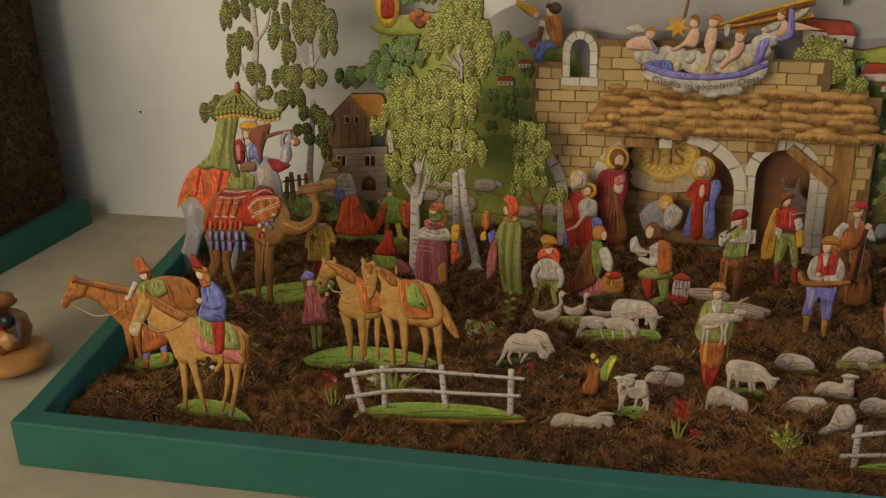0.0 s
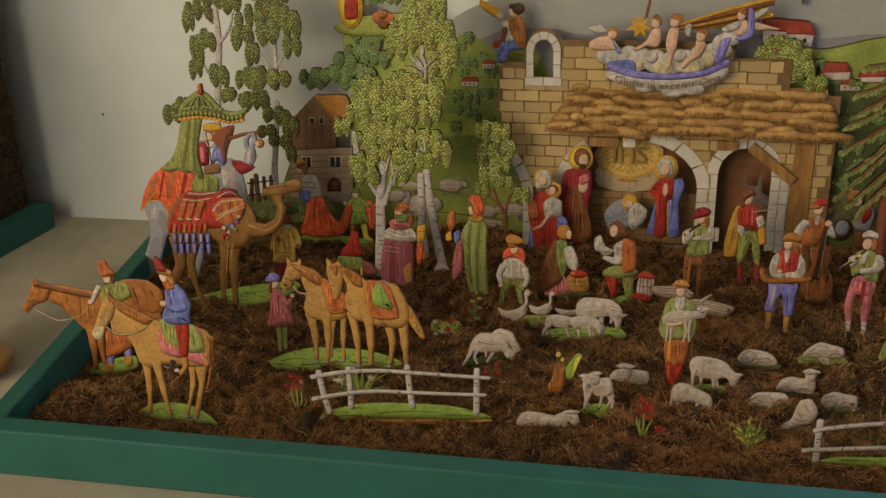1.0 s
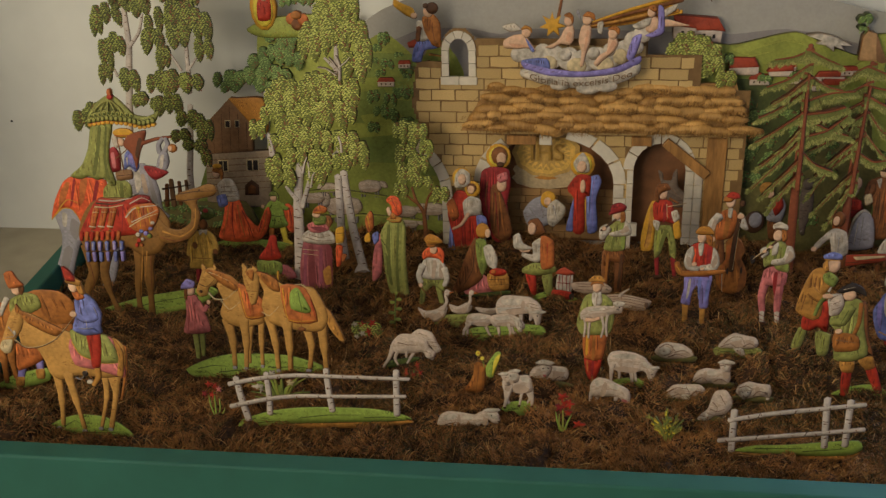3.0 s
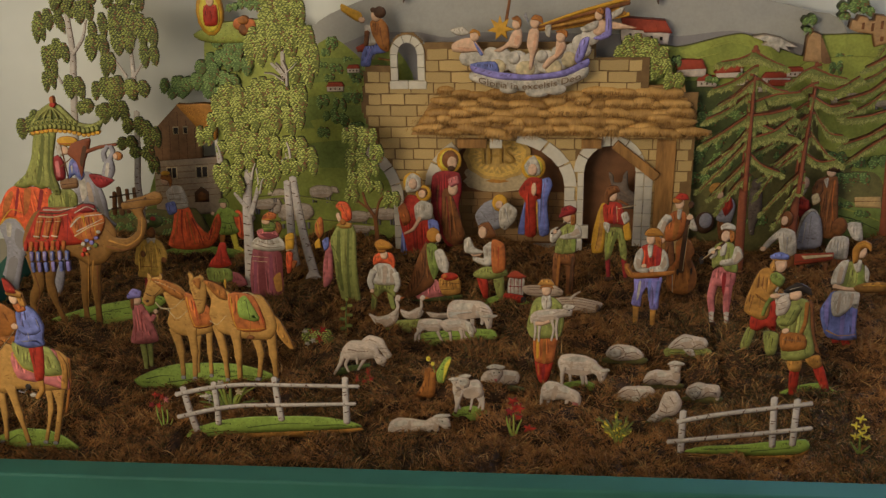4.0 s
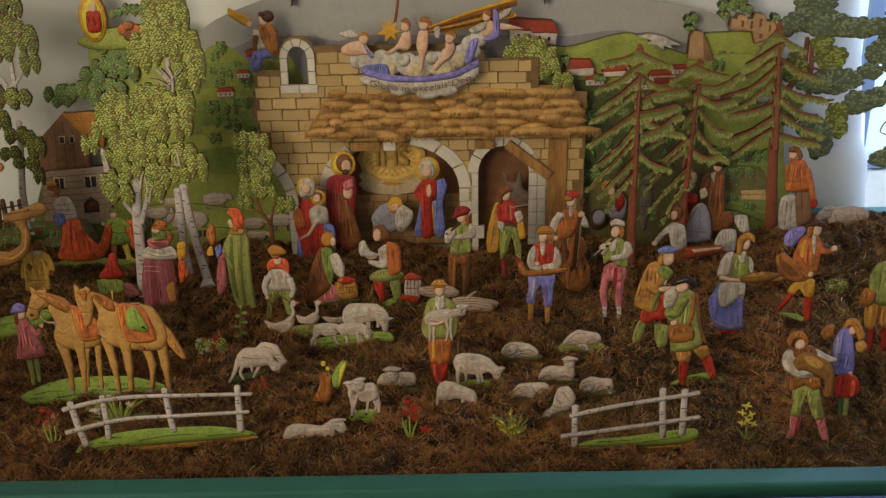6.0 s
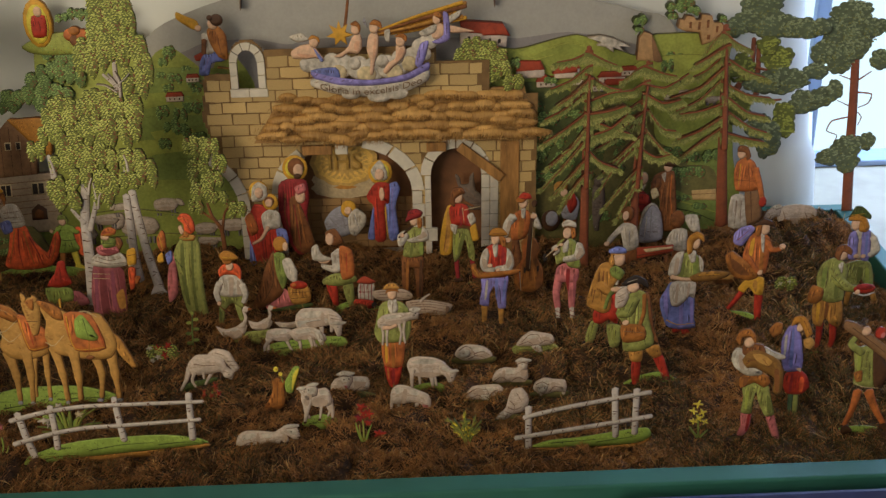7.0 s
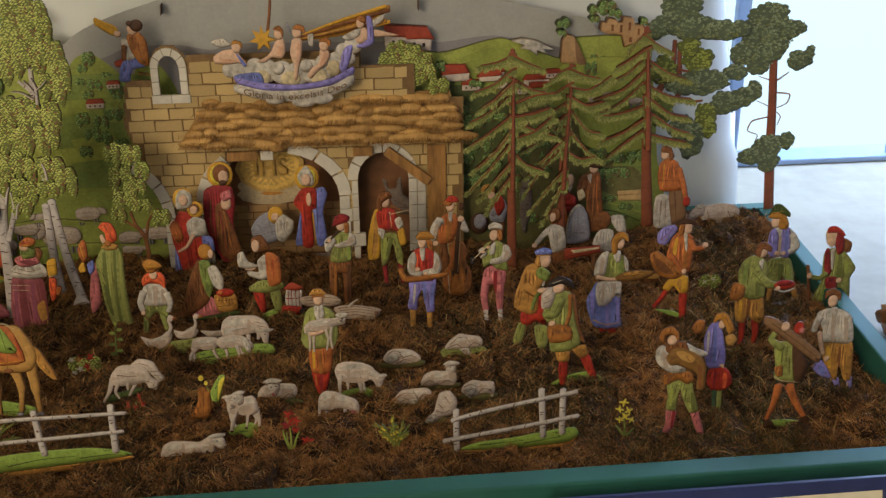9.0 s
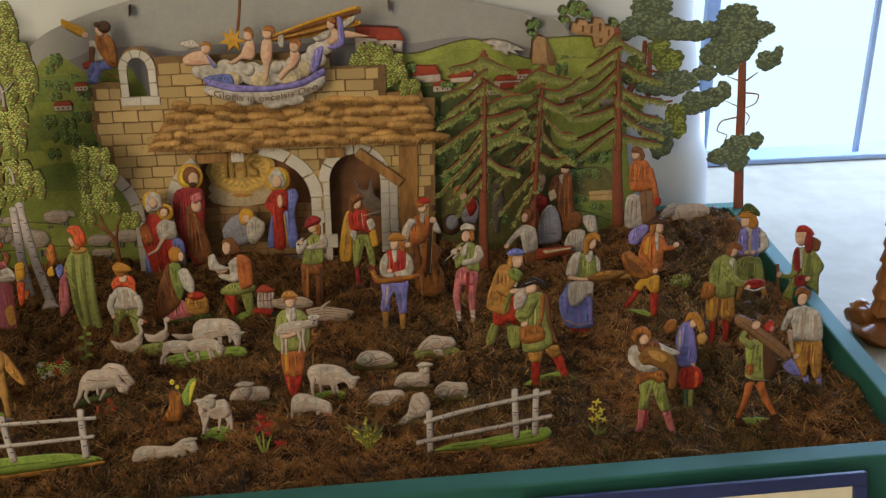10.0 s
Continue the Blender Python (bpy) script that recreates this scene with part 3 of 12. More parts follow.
nx, ny = 340, 170
gx, gy = np.meshgrid(np.linspace(0, 1, nx), np.linspace(0.001, 0.585, ny))
bx = (-0.504 - 0.072 * gy) + gx * ((0.719 + 0.064 * gy) - (-0.504 - 0.072 * gy))
bz = np.maximum(bed_z(bx, gy) - 0.007, -0.0465)
bed_v = list(zip(bx.ravel(), gy.ravel(), bz.ravel()))
bed_f = [(r * nx + c, r * nx + c + 1, (r + 1) * nx + c + 1, (r + 1) * nx + c) for r in range(ny - 1) for c in range(nx - 1)]
moss = tagged(mesh_part("moss_bed", bed_v, bed_f, [SOIL], smooth=True), "bed of dried brown and green moss filling the tray", "moss", "", "stuff")


def strands(rng, root, lean, length, width, curl, segs=4):
    """Curly ribbons: root points, first directions, lengths. Returns vertices and faces."""
    n = len(root)
    side = np.cross(lean, rng.normal(size=(n, 3)))
    side /= np.linalg.norm(side, axis=1, keepdims=True) + 1e-9
    bend = rng.normal(size=(n, 3)) * curl
    pos, d, rows = root.copy(), lean.copy(), []
    for s in range(segs + 1):
        w = (width * (1 - 0.8 * s / segs))[:, None] / 2
        rows += [pos - side * w, pos + side * w]
        d = d + bend
        d /= np.linalg.norm(d, axis=1, keepdims=True)
        pos = pos + d * (length / segs)[:, None]
    v = np.stack(rows, 1).reshape(-1, 3)
    k = 2 * (segs + 1)
    quad = np.array([[2 * s, 2 * s + 1, 2 * s + 3, 2 * s + 2] for s in range(segs)])
    f = (np.arange(n)[:, None, None] * k + quad[None]).reshape(-1, 4)
    return v, f


def ribbons(name, v, f, m, parent=None):
    me = bpy.data.meshes.new(name)
    me.vertices.add(len(v))
    me.vertices.foreach_set("co", v.astype(np.float32).ravel())
    me.loops.add(len(f) * 4)
    me.loops.foreach_set("vertex_index", f.astype(np.int32).ravel())
    me.polygons.add(len(f))
    me.polygons.foreach_set("loop_start", np.arange(len(f), dtype=np.int32) * 4)
    me.update(calc_edges=True)
    me.materials.append(m)
    ob = new(name, me)
    ob.parent = parent
    return ob


rng = np.random.default_rng(7)
OLIVE = mat("green_moss", (70, 58, 32), rough=0.95, var=0.7, scale=70, rand="island", spread=0.35, rgb2=(122, 104, 60))


def fibres(count, l0, l1, m, label, keep=None):
    """Soft fine moss fibres, combed in tufts over the cushions."""
    cx, cy = bumpy(rng, count)
    if keep is not None:
        ok = rng.random(count) < keep(cx, cy)
        cx, cy = cx[ok], cy[ok]
    n = len(cx)
    way = 9 * lattice(cx * 46 + 9, cy * 46 + 2) + 3 * lattice(cx * 130, cy * 130 + 4) + rng.normal(size=n) * 1.1
    tuft = lattice(cx * 75 + 3, cy * 75 + 8)
    long = rng.uniform(l0, l1, n) * (0.45 + 0.8 * tuft)
    d = np.stack([np.cos(way), np.sin(way), 0.5 + 0.9 * tuft + rng.normal(size=n) * 0.25], 1)
    d /= np.linalg.norm(d, axis=1, keepdims=True)
    flat = np.cross(d, rng.normal(size=d.shape))
    flat /= np.linalg.norm(flat, axis=1, keepdims=True) + 1e-9
    w = rng.uniform(0.00022, 0.00048, n)[:, None]
    root = np.stack([cx, cy, np.maximum(bed_z(cx, cy) - 0.0085, -0.0475) + 0.003 * tuft], 1)
    mid = root + d * long[:, None] * 0.55
    tip = mid + (d * np.array([1, 1, 0.1]) + rng.normal(size=d.shape) * 0.55) * long[:, None] * 0.5
    v = np.stack([root - flat * w, root + flat * w, mid + flat * w * 1.1, mid - flat * w * 1.1, tip], 1).reshape(-1, 3)
    lo, hi = edges_x(v[:, 1])
    v[:, 0] = np.clip(v[:, 0], lo + 0.001, hi - 0.001)
    v[:, 1] = np.clip(v[:, 1], 0.001, 0.585)
    o = np.arange(n)[:, None] * 5
    me = bpy.data.meshes.new("moss_fibres")
    me.vertices.add(len(v))
    me.vertices.foreach_set("co", v.astype(np.float32).ravel())
    quad, tri = (o + np.array([[0, 1, 2, 3]])), (o + np.array([[3, 2, 4]]))
    me.loops.add(n * 7)
    me.loops.foreach_set("vertex_index", np.concatenate([quad, tri], 1).astype(np.int32).ravel())
    me.polygons.add(n * 2)
    me.polygons.foreach_set("loop_start", (np.arange(n)[:, None] * 7 + np.array([[0, 4]])).astype(np.int32).ravel())
    me.update(calc_edges=True)
    me.materials.append(m)
    tagged(new("moss_fibres", me), label, "moss", "", "stuff")


def green(x, y):
    """Where the moss is green rather than dried brown: patches a hand's width across, denser to the right, where the
    window's tint is put into the colour.
    """
    p = np.clip(2.6 * lattice(x * 12 + 20, y * 12 + 9) - 0.8, 0, 1)
    # rightward rise: tint of the window's light mixed in as green moss
    return p * (0.5 + 0.5 * np.clip((x - 0.1) / 0.5, 0, 1))


fibres(300000, 0.006, 0.012, MOSS, "soft tufted fibres of dried brown moss", lambda x, y: 1 - 0.7 * green(x, y))
fibres(260000, 0.006, 0.012, OLIVE, "soft tufted fibres of dull green moss", lambda x, y: 0.06 + 0.75 * green(x, y))
fibres(16000, 0.011, 0.022, WISP, "straw-coloured wisps lying loose over the moss", lambda x, y: 0.2 + 0.8 * lattice(x * 20 + 2, y * 20 + 15) ** 2)

# ---- stable ----
MORTAR = mat("printed_wall", (122, 92, 54), rough=0.6, var=0.25, scale=120)
BRICK = mat("printed_sandstone", (188, 156, 100), rough=0.5, var=0.34, scale=150, stretch=(0.5, 1, 1.6), rand="object", spread=0.5)
# darker copy of the sandstone: the shade inside the stable as colour
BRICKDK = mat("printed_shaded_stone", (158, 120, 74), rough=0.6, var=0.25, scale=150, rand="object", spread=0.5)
PALE = mat("printed_pale_stone", (205, 192, 170), rough=0.5, var=0.16, scale=140, rand="object", spread=0.4)
WOOD = mat("printed_timber", (158, 112, 60), rough=0.5, var=0.35, scale=90, stretch=(3, 1, 0.5))
STRAW = mat("printed_thatch", (122, 82, 40), rough=0.6, var=0.4, scale=60, rand="island", spread=0.9, rgb2=(202, 152, 84))
# brown panel behind the arches, its colour carries the interior's shade
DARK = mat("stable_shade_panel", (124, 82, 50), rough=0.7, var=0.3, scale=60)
SY = 0.55


def in_oval(x, z, cx, cz, rx, rz):
    return ((x - cx) / rx) ** 2 + ((z - cz) / rz) ** 2 < 1 if z > cz else abs(x - cx) < rx


def wall_solid(x, z):
    """Whether the stable's front is wall at this place."""
    if z < -0.034 or x > 0.335:
        return False
    top = 0.226 if x < -0.054 else 0.250 if x < -0.010 else 0.256 if x < 0.205 else 0.236 if x < 0.272 else 0.19
    if z > top and not (-0.054 < x < -0.010 and in_oval(x, z, -0.032, 0.245, 0.022, 0.023)):
        return False
    left = -0.095 + (z - 0.166) * 0.12 if z > 0.166 else -0.095 + (0.166 - z) * 0.32
    if x < left or (z < 0.12 and in_oval(x, z, -0.125, 0.04, 0.067, 0.075)):
        return False
    if z > 0.206 and in_oval(x, z, -0.0325, 0.240, 0.0125, 0.0155):
        return False
    return not (in_oval(x, z, 0.0855, 0.062, 0.0845, 0.064) or in_oval(x, z, 0.2285, 0.083, 0.0335, 0.037))


stable = tagged(thing("stable", 0.1, SY, -0.034, "flat printed card ruined stone stable with arches and thatched roof", "stable"))
inv = Matrix.Translation((-0.1, -SY, 0.034))


def stable_part(ob):
    ob.matrix_parent_inverse = inv
    return ob


cell, sv, sf, seen_v = 0.0025, [], [], {}
for ix in range(-40, 136):
    for iz in range(-14, 110):
        x, z = ix * cell, iz * cell
        if wall_solid(x + cell / 2, z + cell / 2):
            quad = []
            for a, b in ((x, z), (x + cell, z), (x + cell, z + cell), (x, z + cell)):
                key = (round(a, 5), round(b, 5))
                if key not in seen_v:
                    seen_v[key] = len(sv)
                    sv.append((a, SY, b))
                quad.append(seen_v[key])
            sf.append(quad)
sheet_ob = stable_part(mesh_part("wall", sv, sf, [MORTAR], stable))
solid = sheet_ob.modifiers.new("thickness", "SOLIDIFY")
solid.thickness, solid.offset = 0.002, 1.0
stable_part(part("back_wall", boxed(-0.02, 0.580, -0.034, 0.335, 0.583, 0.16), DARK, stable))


def brick_mesh(name, seed, m):
    r = random.Random(seed)
    bm = bmesh.new()
    j = lambda s: r.uniform(-s, s)
    back = [bm.verts.new((u, 0, w)) for u, w in ((-0.5, -0.5), (0.5, -0.5), (0.5, 0.5), (-0.5, 0.5))]
    front = [bm.verts.new((u * 0.96 + j(0.012), -1, w * 0.91 + j(0.05))) for u, w in ((-0.5, -0.5), (0, -0.5), (0.5, -0.5), (0.5, 0.5), (0, 0.5), (-0.5, 0.5))]
    bm.faces.new(front)
    bm.faces.new((back[0], back[1], front[2], front[1], front[0]))
    bm.faces.new((back[1], back[2], front[3], front[2]))
    bm.faces.new((back[2], back[3], front[5], front[4], front[3]))
    bm.faces.new((back[3], back[0], front[0], front[5]))
    me = bpy.data.meshes.new(name)
    bm.to_mesh(me)
    bm.free()
    me.materials.append(m)
    return me


def lay(me, x, y, z, w, h, d):
    ob = new("brick", me)
    ob.parent = stable
    ob.matrix_parent_inverse = inv
    ob.location, ob.scale = (x, y, z), (w, d, h)


masons = random.Random(3)
kinds = [brick_mesh("brick", s, BRICK) for s in range(5)]
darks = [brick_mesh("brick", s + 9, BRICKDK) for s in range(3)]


def fits(x0, x1, z0, z1):
    return all(wall_solid(x0 + (x1 - x0) * a, z0 + (z1 - z0) * b) for a in (0.03, 0.35, 0.65, 0.97) for b in (0.1, 0.9))


ROW = 0.0148
for row in range(20):
    z0 = -0.034 + row * ROW
    x = -0.102 + (0.012 if row % 2 else 0.0)
    while x < 0.335:
        w = masons.uniform(0.024, 0.038)
        if not (0.142 < z0 + ROW / 2 < 0.186 and x > 0.02):
            for a, b in (((x, x + w),) if fits(x, x + w, z0, z0 + ROW) else ((x, x + w * 0.5), (x + w * 0.5, x + w))):
                if fits(a, b, z0, z0 + ROW):
                    lay(masons.choice(kinds), (a + b) / 2, SY - 0.0004, z0 + ROW / 2 + masons.uniform(-0.0004, 0.0004), b - a - 0.0008, ROW - 0.0007, 0.0022)
        x += w
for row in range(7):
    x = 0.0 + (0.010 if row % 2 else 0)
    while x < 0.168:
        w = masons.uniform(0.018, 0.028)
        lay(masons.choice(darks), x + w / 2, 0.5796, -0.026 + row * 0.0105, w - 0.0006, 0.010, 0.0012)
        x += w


def wedge(name, cx, cz, rx, rz, t, a0, a1, y=SY - 0.0050, m=PALE):
    """One stone of an arch between the angles a0 and a1."""
    a0, a1 = radians(a0), radians(a1)
    g = (a1 - a0) * 0.04
    pts = []
    for r, seq in ((0, (a0 + g, (a0 + a1) / 2, a1 - g)), (t, (a1 - g, (a0 + a1) / 2, a0 + g))):
        pts += [(cx + (rx + r) * math.cos(a), cz + (rz + r) * math.sin(a)) for a in seq]
    v = [(p[0], y, p[1]) for p in pts] + [(p[0], y + 0.006, p[1]) for p in pts]
    k = len(pts)
    f = [tuple(range(k))[::-1], tuple(range(k, 2 * k))] + [(i, (i + 1) % k, k + (i + 1) % k, k + i) for i in range(k)]
    stable_part(mesh_part(name, v, f, [m], stable))


def block(x0, z0, x1, z1, m=PALE, name="arch_stone", y=SY - 0.0050, bevel=0.0008):
    stable_part(part(name, boxed(x0, y, z0, x1, y + 0.006, z1, bevel), m, stable))


for i in range(4):
    wedge("arch_stone", -0.125, 0.04, 0.067, 0.075, 0.014, i * 17, i * 17 + 17)
for i in range(4):
    block(-0.0580, -0.030 + i * 0.0174, -0.0440 - 0.001 * (i % 2), -0.0132 + i * 0.0174)
for i in range(7):
    if i < 3 or i > 4:
        wedge("arch_stone", 0.0855, 0.062, 0.0845, 0.064, 0.016, i * 25.7, i * 25.7 + 25.7)
for i in range(5):
    block(-0.0145, -0.030 + i * 0.0184, 0.0008, -0.0122 + i * 0.0184)
    block(0.1702, -0.030 + i * 0.0184, 0.1835 + 0.003 * (i % 2), -0.0122 + i * 0.0184)
for i in range(6):
    wedge("arch_stone", 0.2285, 0.083, 0.0335, 0.037, 0.0135, i * 30, i * 30 + 30)
for i in range(6):
    block(0.1870 if i != 1 else 0.1840, -0.030 + i * 0.0188, 0.1952 if i != 1 else 0.2030, -0.0118 + i * 0.0188)
    block(0.2622, -0.030 + i * 0.0188, 0.2730, -0.0118 + i * 0.0188)
    block(0.2736, -0.030 + i * 0.0188, 0.2845, -0.0118 + i * 0.0188)
for i in range(5):
    wedge("window_stone", -0.0325, 0.240, 0.0125, 0.0155, 0.0095, i * 36, i * 36 + 36)
for i in range(2):
    block(-0.0545, 0.2062 + i * 0.0172, -0.0452, 0.2228 + i * 0.0172, name="window_stone")
    block(-0.0198, 0.2062 + i * 0.0172, -0.0105, 0.2228 + i * 0.0172, name="window_stone")
block(-0.0560, 0.1950, -0.0325, 0.2055, name="window_stone")
block(-0.0320, 0.1950, -0.0090, 0.2055, name="window_stone")
block(0.2870, -0.034, 0.3120, 0.128, WOOD, "post", SY - 0.006, 0.0015)
bm = boxed(-0.036, -0.003, -0.0065, 0.036, 0.003, 0.0065, 0.0012)
bm.transform(pose(0.2610, SY - 0.0085, 0.1010, 0, 39, 0))
stable_part(part("brace", bm, WOOD, stable))
for x0, x1 in ((0.030, 0.068), (0.072, 0.088), (0.190, 0.216)):
    block(x0, 0.118, x1, 0.130, PALE if x0 == 0.072 else WOOD, "beam_end", SY - 0.012)
# thatch: a sloping pad with courses of straw
bm = bmesh.new()
up, dn = ((0.008, 0.553, 0.196), (0.318, 0.553, 0.198)), ((-0.030, 0.532, 0.138), (0.333, 0.532, 0.136))
vs = [bm.verts.new(p) for p in (dn[0], dn[1], up[1], up[0])]
face = bm.faces.new(vs)
ext = bmesh.ops.extrude_face_region(bm, geom=[face])
for g in ext["geom"]:
    if isinstance(g, bmesh.types.BMVert):
        g.co.y += 0.004
bmesh.ops.recalc_face_normals(bm, faces=bm.faces)
stable_part(part("thatch", bm, STRAW, stable))
srng = np.random.default_rng(21)
TUFT = mat("printed_straw_tuft", (178, 126, 64), rough=0.6, var=0.45, scale=260, stretch=(1.6, 1, 0.4), rand="island", spread=0.6, rgb2=(216, 166, 94))
heads = []
bm = bmesh.new()
for course in range(5):
    b = (course + 0.25) / 4.8
    x = -0.026 + b * 0.036
    while x < 0.322 - b * 0.014:
        w = srng.uniform(0.018, 0.040)
        z = 0.1415 + 0.054 * b + srng.normal(0, 0.0024)
        y = 0.5300 + 0.021 * b
        made = bmesh.ops.create_icosphere(bm, subdivisions=2, radius=1)["verts"]
        q = pose(x + w / 2, y, z, -20, srng.normal(3, 5), 0) @ Matrix.Diagonal((w * 0.62, 0.0056, srng.uniform(0.0055, 0.0080), 1))
        for v in made:
            v.co = q @ (v.co * (1 + 0.2 * noise.noise(v.co * 2 + Vector((x * 90, z * 90, 0)))))
        heads.append((x + w / 2, y, z, w))
        x += w * 0.8
stable_part(tagged(part("thatch_tuft", bm, TUFT, stable, smooth=True), kind="stuff"))
H = np.array(heads)[np.arange(6000) % len(heads)]
n = len(H)
along = srng.normal(0, 0.36, n)
# darker straw kept to the tufts' lower halves: underside shade put into colour
up = srng.uniform(-1, 0.15, n)
bulge = np.sqrt(np.clip(1 - (along / 0.66) ** 2 - 0.8 * up ** 2, 0, 1))
root = np.stack([H[:, 0] + along * H[:, 3], H[:, 1] - 0.0006 - 0.0058 * bulge, H[:, 2] + 0.0065 * up + 0.001], 1)
lean = np.stack([srng.normal(0, 0.28, n) - 0.30 + 0.5 * along, -0.16 + srng.normal(0, 0.10, n), -0.75 + 0 * along], 1)
lean /= np.linalg.norm(lean, axis=1, keepdims=True)
v, f = strands(srng, root, lean, srng.uniform(0.004, 0.0105, n), srng.uniform(0.0004, 0.0010, n), 0.10)
stable_part(tagged(ribbons("straw", v, f, STRAW, stable), kind="stuff"))


# ---- lettering ----
GILT = mat("gilt_lettering", (168, 128, 58), rough=0.4, var=0.2, scale=200)


def letters(body, size):
    """A flat mesh of the words, centred."""
    cu = bpy.data.curves.new("words", "FONT")
    cu.body, cu.size, cu.align_x, cu.extrude = body, size, "CENTER", 0.0003
    tmp = new("words", cu)
    bpy.context.view_layer.update()
    me = bpy.data.meshes.new_from_object(tmp.evaluated_get(bpy.context.evaluated_depsgraph_get()))
    bpy.data.objects.remove(tmp)
    return me


def hang(name, me, bend, m, label, category):
    for v in me.vertices:
        x, h, d = v.co
        v.co = (*bend(x, h, -d)[:1], bend(x, h, -d)[1], bend(x, h, -d)[2])
    me.materials.clear()
    me.materials.append(m)
    return tagged(new(name, me), label, category)


hang("glory_letters", letters("IHS", 0.034), lambda x, h, d: (0.0807 + x * 0.95, 0.572 + d, 0.0845 + h), GILT, "gilt letters IHS in front of the golden glory", "lettering")
hang("banner_letters", letters("Gloria in excelsis Deo", 0.0142),
     lambda x, h, d: (0.1225 + x, 0.5215 + d, 0.2015 + h * 0.8 + 2.7 * x ** 2 + 0.04 * x), mat("brown_lettering", (116, 88, 58), rough=0.5, var=0.15, scale=200), "dull gilt words on the white banner", "lettering")
c = Cut()
for u, v, ru, rv, tone_of in ((0, -34, 44, 15, "haze"), (-30, -22, 14, 8, "haze"), (30, -22, 15, 8, "haze"), (0, -28, 20, 8, "straw"), (-18, -25, 12, 8, "haze"), (18, -25, 13, 8, "haze"), (0, 2, 44, 33, "glow"), (0, 2, 38, 29, "gleam"), (0, 2, 31, 24, "glow"), (0, 2, 22, 18, "gleam")):
    c.n(tone_of, *[w for i in range(22) for w in (u + ru * (1 + 0.05 * (i % 2)) * math.cos(i * math.pi / 11), v + rv * (1 + 0.05 * (i % 2)) * math.sin(i * math.pi / 11))])
c.n("gleam", *[w for i in range(48) for w in ((25, 36)[i % 2] * math.cos(i * math.pi / 24), 2 + (19, 28)[i % 2] * math.sin(i * math.pi / 24))])
c.n("glow", *[w for i in range(40) for w in ((20, 29)[i % 2] * math.cos(i * math.pi / 20), 2 + (15, 22)[i % 2] * math.sin(i * math.pi / 20))])
c.done("glory_disc", 0.0805, 0.577, 0.092, "golden glory disc over white clouds on the stable wall", "disc")

# ---- painted landscape sheet ----
c = Cut()


def far_sheep(u, v, w, flip):
    """A small printed sheep on the pasture."""
    h = w * 0.34
    for x in (-0.34, -0.24, 0.16, 0.26):
        c.l("mauve", w * 0.07, w * 0.05, u + x * w, v, u + x * w * 0.97, v - h * 0.85)
    c.p("fleece", u - 0.42 * w, v, u - 0.40 * w, v + 0.7 * h, u - 0.1 * w, v + h, u + 0.3 * w, v + 0.85 * h, u + 0.4 * w, v + 0.2 * h, u + 0.2 * w, v - 0.3 * h, u - 0.25 * w, v - 0.3 * h)
    # shade of the belly, laid on in fawn
    c.n("fawn", u - 0.3 * w, v - 0.05 * h, u, v + 0.12 * h, u + 0.3 * w, v, u + 0.1 * w, v - 0.28 * h, u - 0.2 * w, v - 0.28 * h)
    c.p("fleece", u + flip * 0.34 * w, v + 0.9 * h, u + flip * 0.52 * w, v + 0.8 * h, u + flip * 0.6 * w, v + 0.25 * h, u + flip * 0.48 * w, v + 0.15 * h, u + flip * 0.36 * w, v + 0.4 * h)


def far_house(u, v, w, h):
    """A small printed farmhouse: plaster wall, red roof, dark windows."""
    c.k("plaster", u - w / 2, v - h, u - w / 2, v, u + w / 2, v + 0.5, u + w / 2, v - h)
    c.k("roof", u - w * 0.55, v - 0.5, u - w * 0.40, v + 0.7 * h, u + w * 0.42, v + 0.8 * h, u + w * 0.56, v)
    for i in range(3):
        x = u + (i - 1) * w * 0.28
        c.k("dkbrown", x - 0.9, v - 0.65 * h, x - 0.9, v - 0.3 * h, x + 0.9, v - 0.3 * h, x + 0.9, v - 0.65 * h)


c.begin("sky")
c.n("sky", -38.1, 21, -10.2, 262.9, 28.5, 320.2, 96.4, 349.6, 212.9, 379.7, 340.5, 389.7, 467.3, 376.1, 595.6, 343, 645.9, 329.6, 698.4, 299, 759.8, 18.1)
c.begin("far_hills")
c.n("mauve", 1.7, 270.2, 63, 291.9, 93.2, 303.3, 152, 305.5, 195.5, 297.7, 239.4, 304.5, 456.1, 300.4, 492.1, 298.6, 556, 305, 628.2, 291.2, 658, 277.7, 663, 225.8, -1.9, 232.4)
c.begin("hillside")
c.n("hilldk", -205.5, 132.3, -148, 109.9, -20.2, 125.6, 53.5, 135.9, 135.9, 129.9, 139.5, -0.6, -228, 0.5)
c.n("hill", 20.2, 284.5, 46.2, 297.6, 74.3, 276.4, 90.4, 258.6, 105.7, 286, 124.5, 285.8, 151.3, 230, 140.2, 12.2, -140.7, 1.4, -134.4, 93.1, -43.4, 103.7, -7.8, 200.4)
c.n("hilllt", -125.5, 297.7, -105.3, 319.2, -60.6, 319.6, -1, 321.8, 14.3, 251.8, -18.1, 147.3, -97.3, 92.9, -134.4, 93.1, -115.3, 201.4, -128.9, 253.3)
c.n("hilldk", -2.8, 252, 22.8, 257.8, 49.1, 210.4, 98.7, 178.5, 116.5, 135.5, 109.3, 101.7, 40.9, 107.6, -19.1, 136.5)
c.n("hilllt", 6.6, 189.8, 48.3, 199.9, 67, 178.7, 24.7, 163.1)
c.n("hill", 32.3, 251.7, 72.8, 256.3, 86, 230.7, 49.9, 220.7)
c.c("bush", 43, 289.2, 8.4, 12.5)
c.c("bush", 40.8, 292.7, 5.3, 8.0)
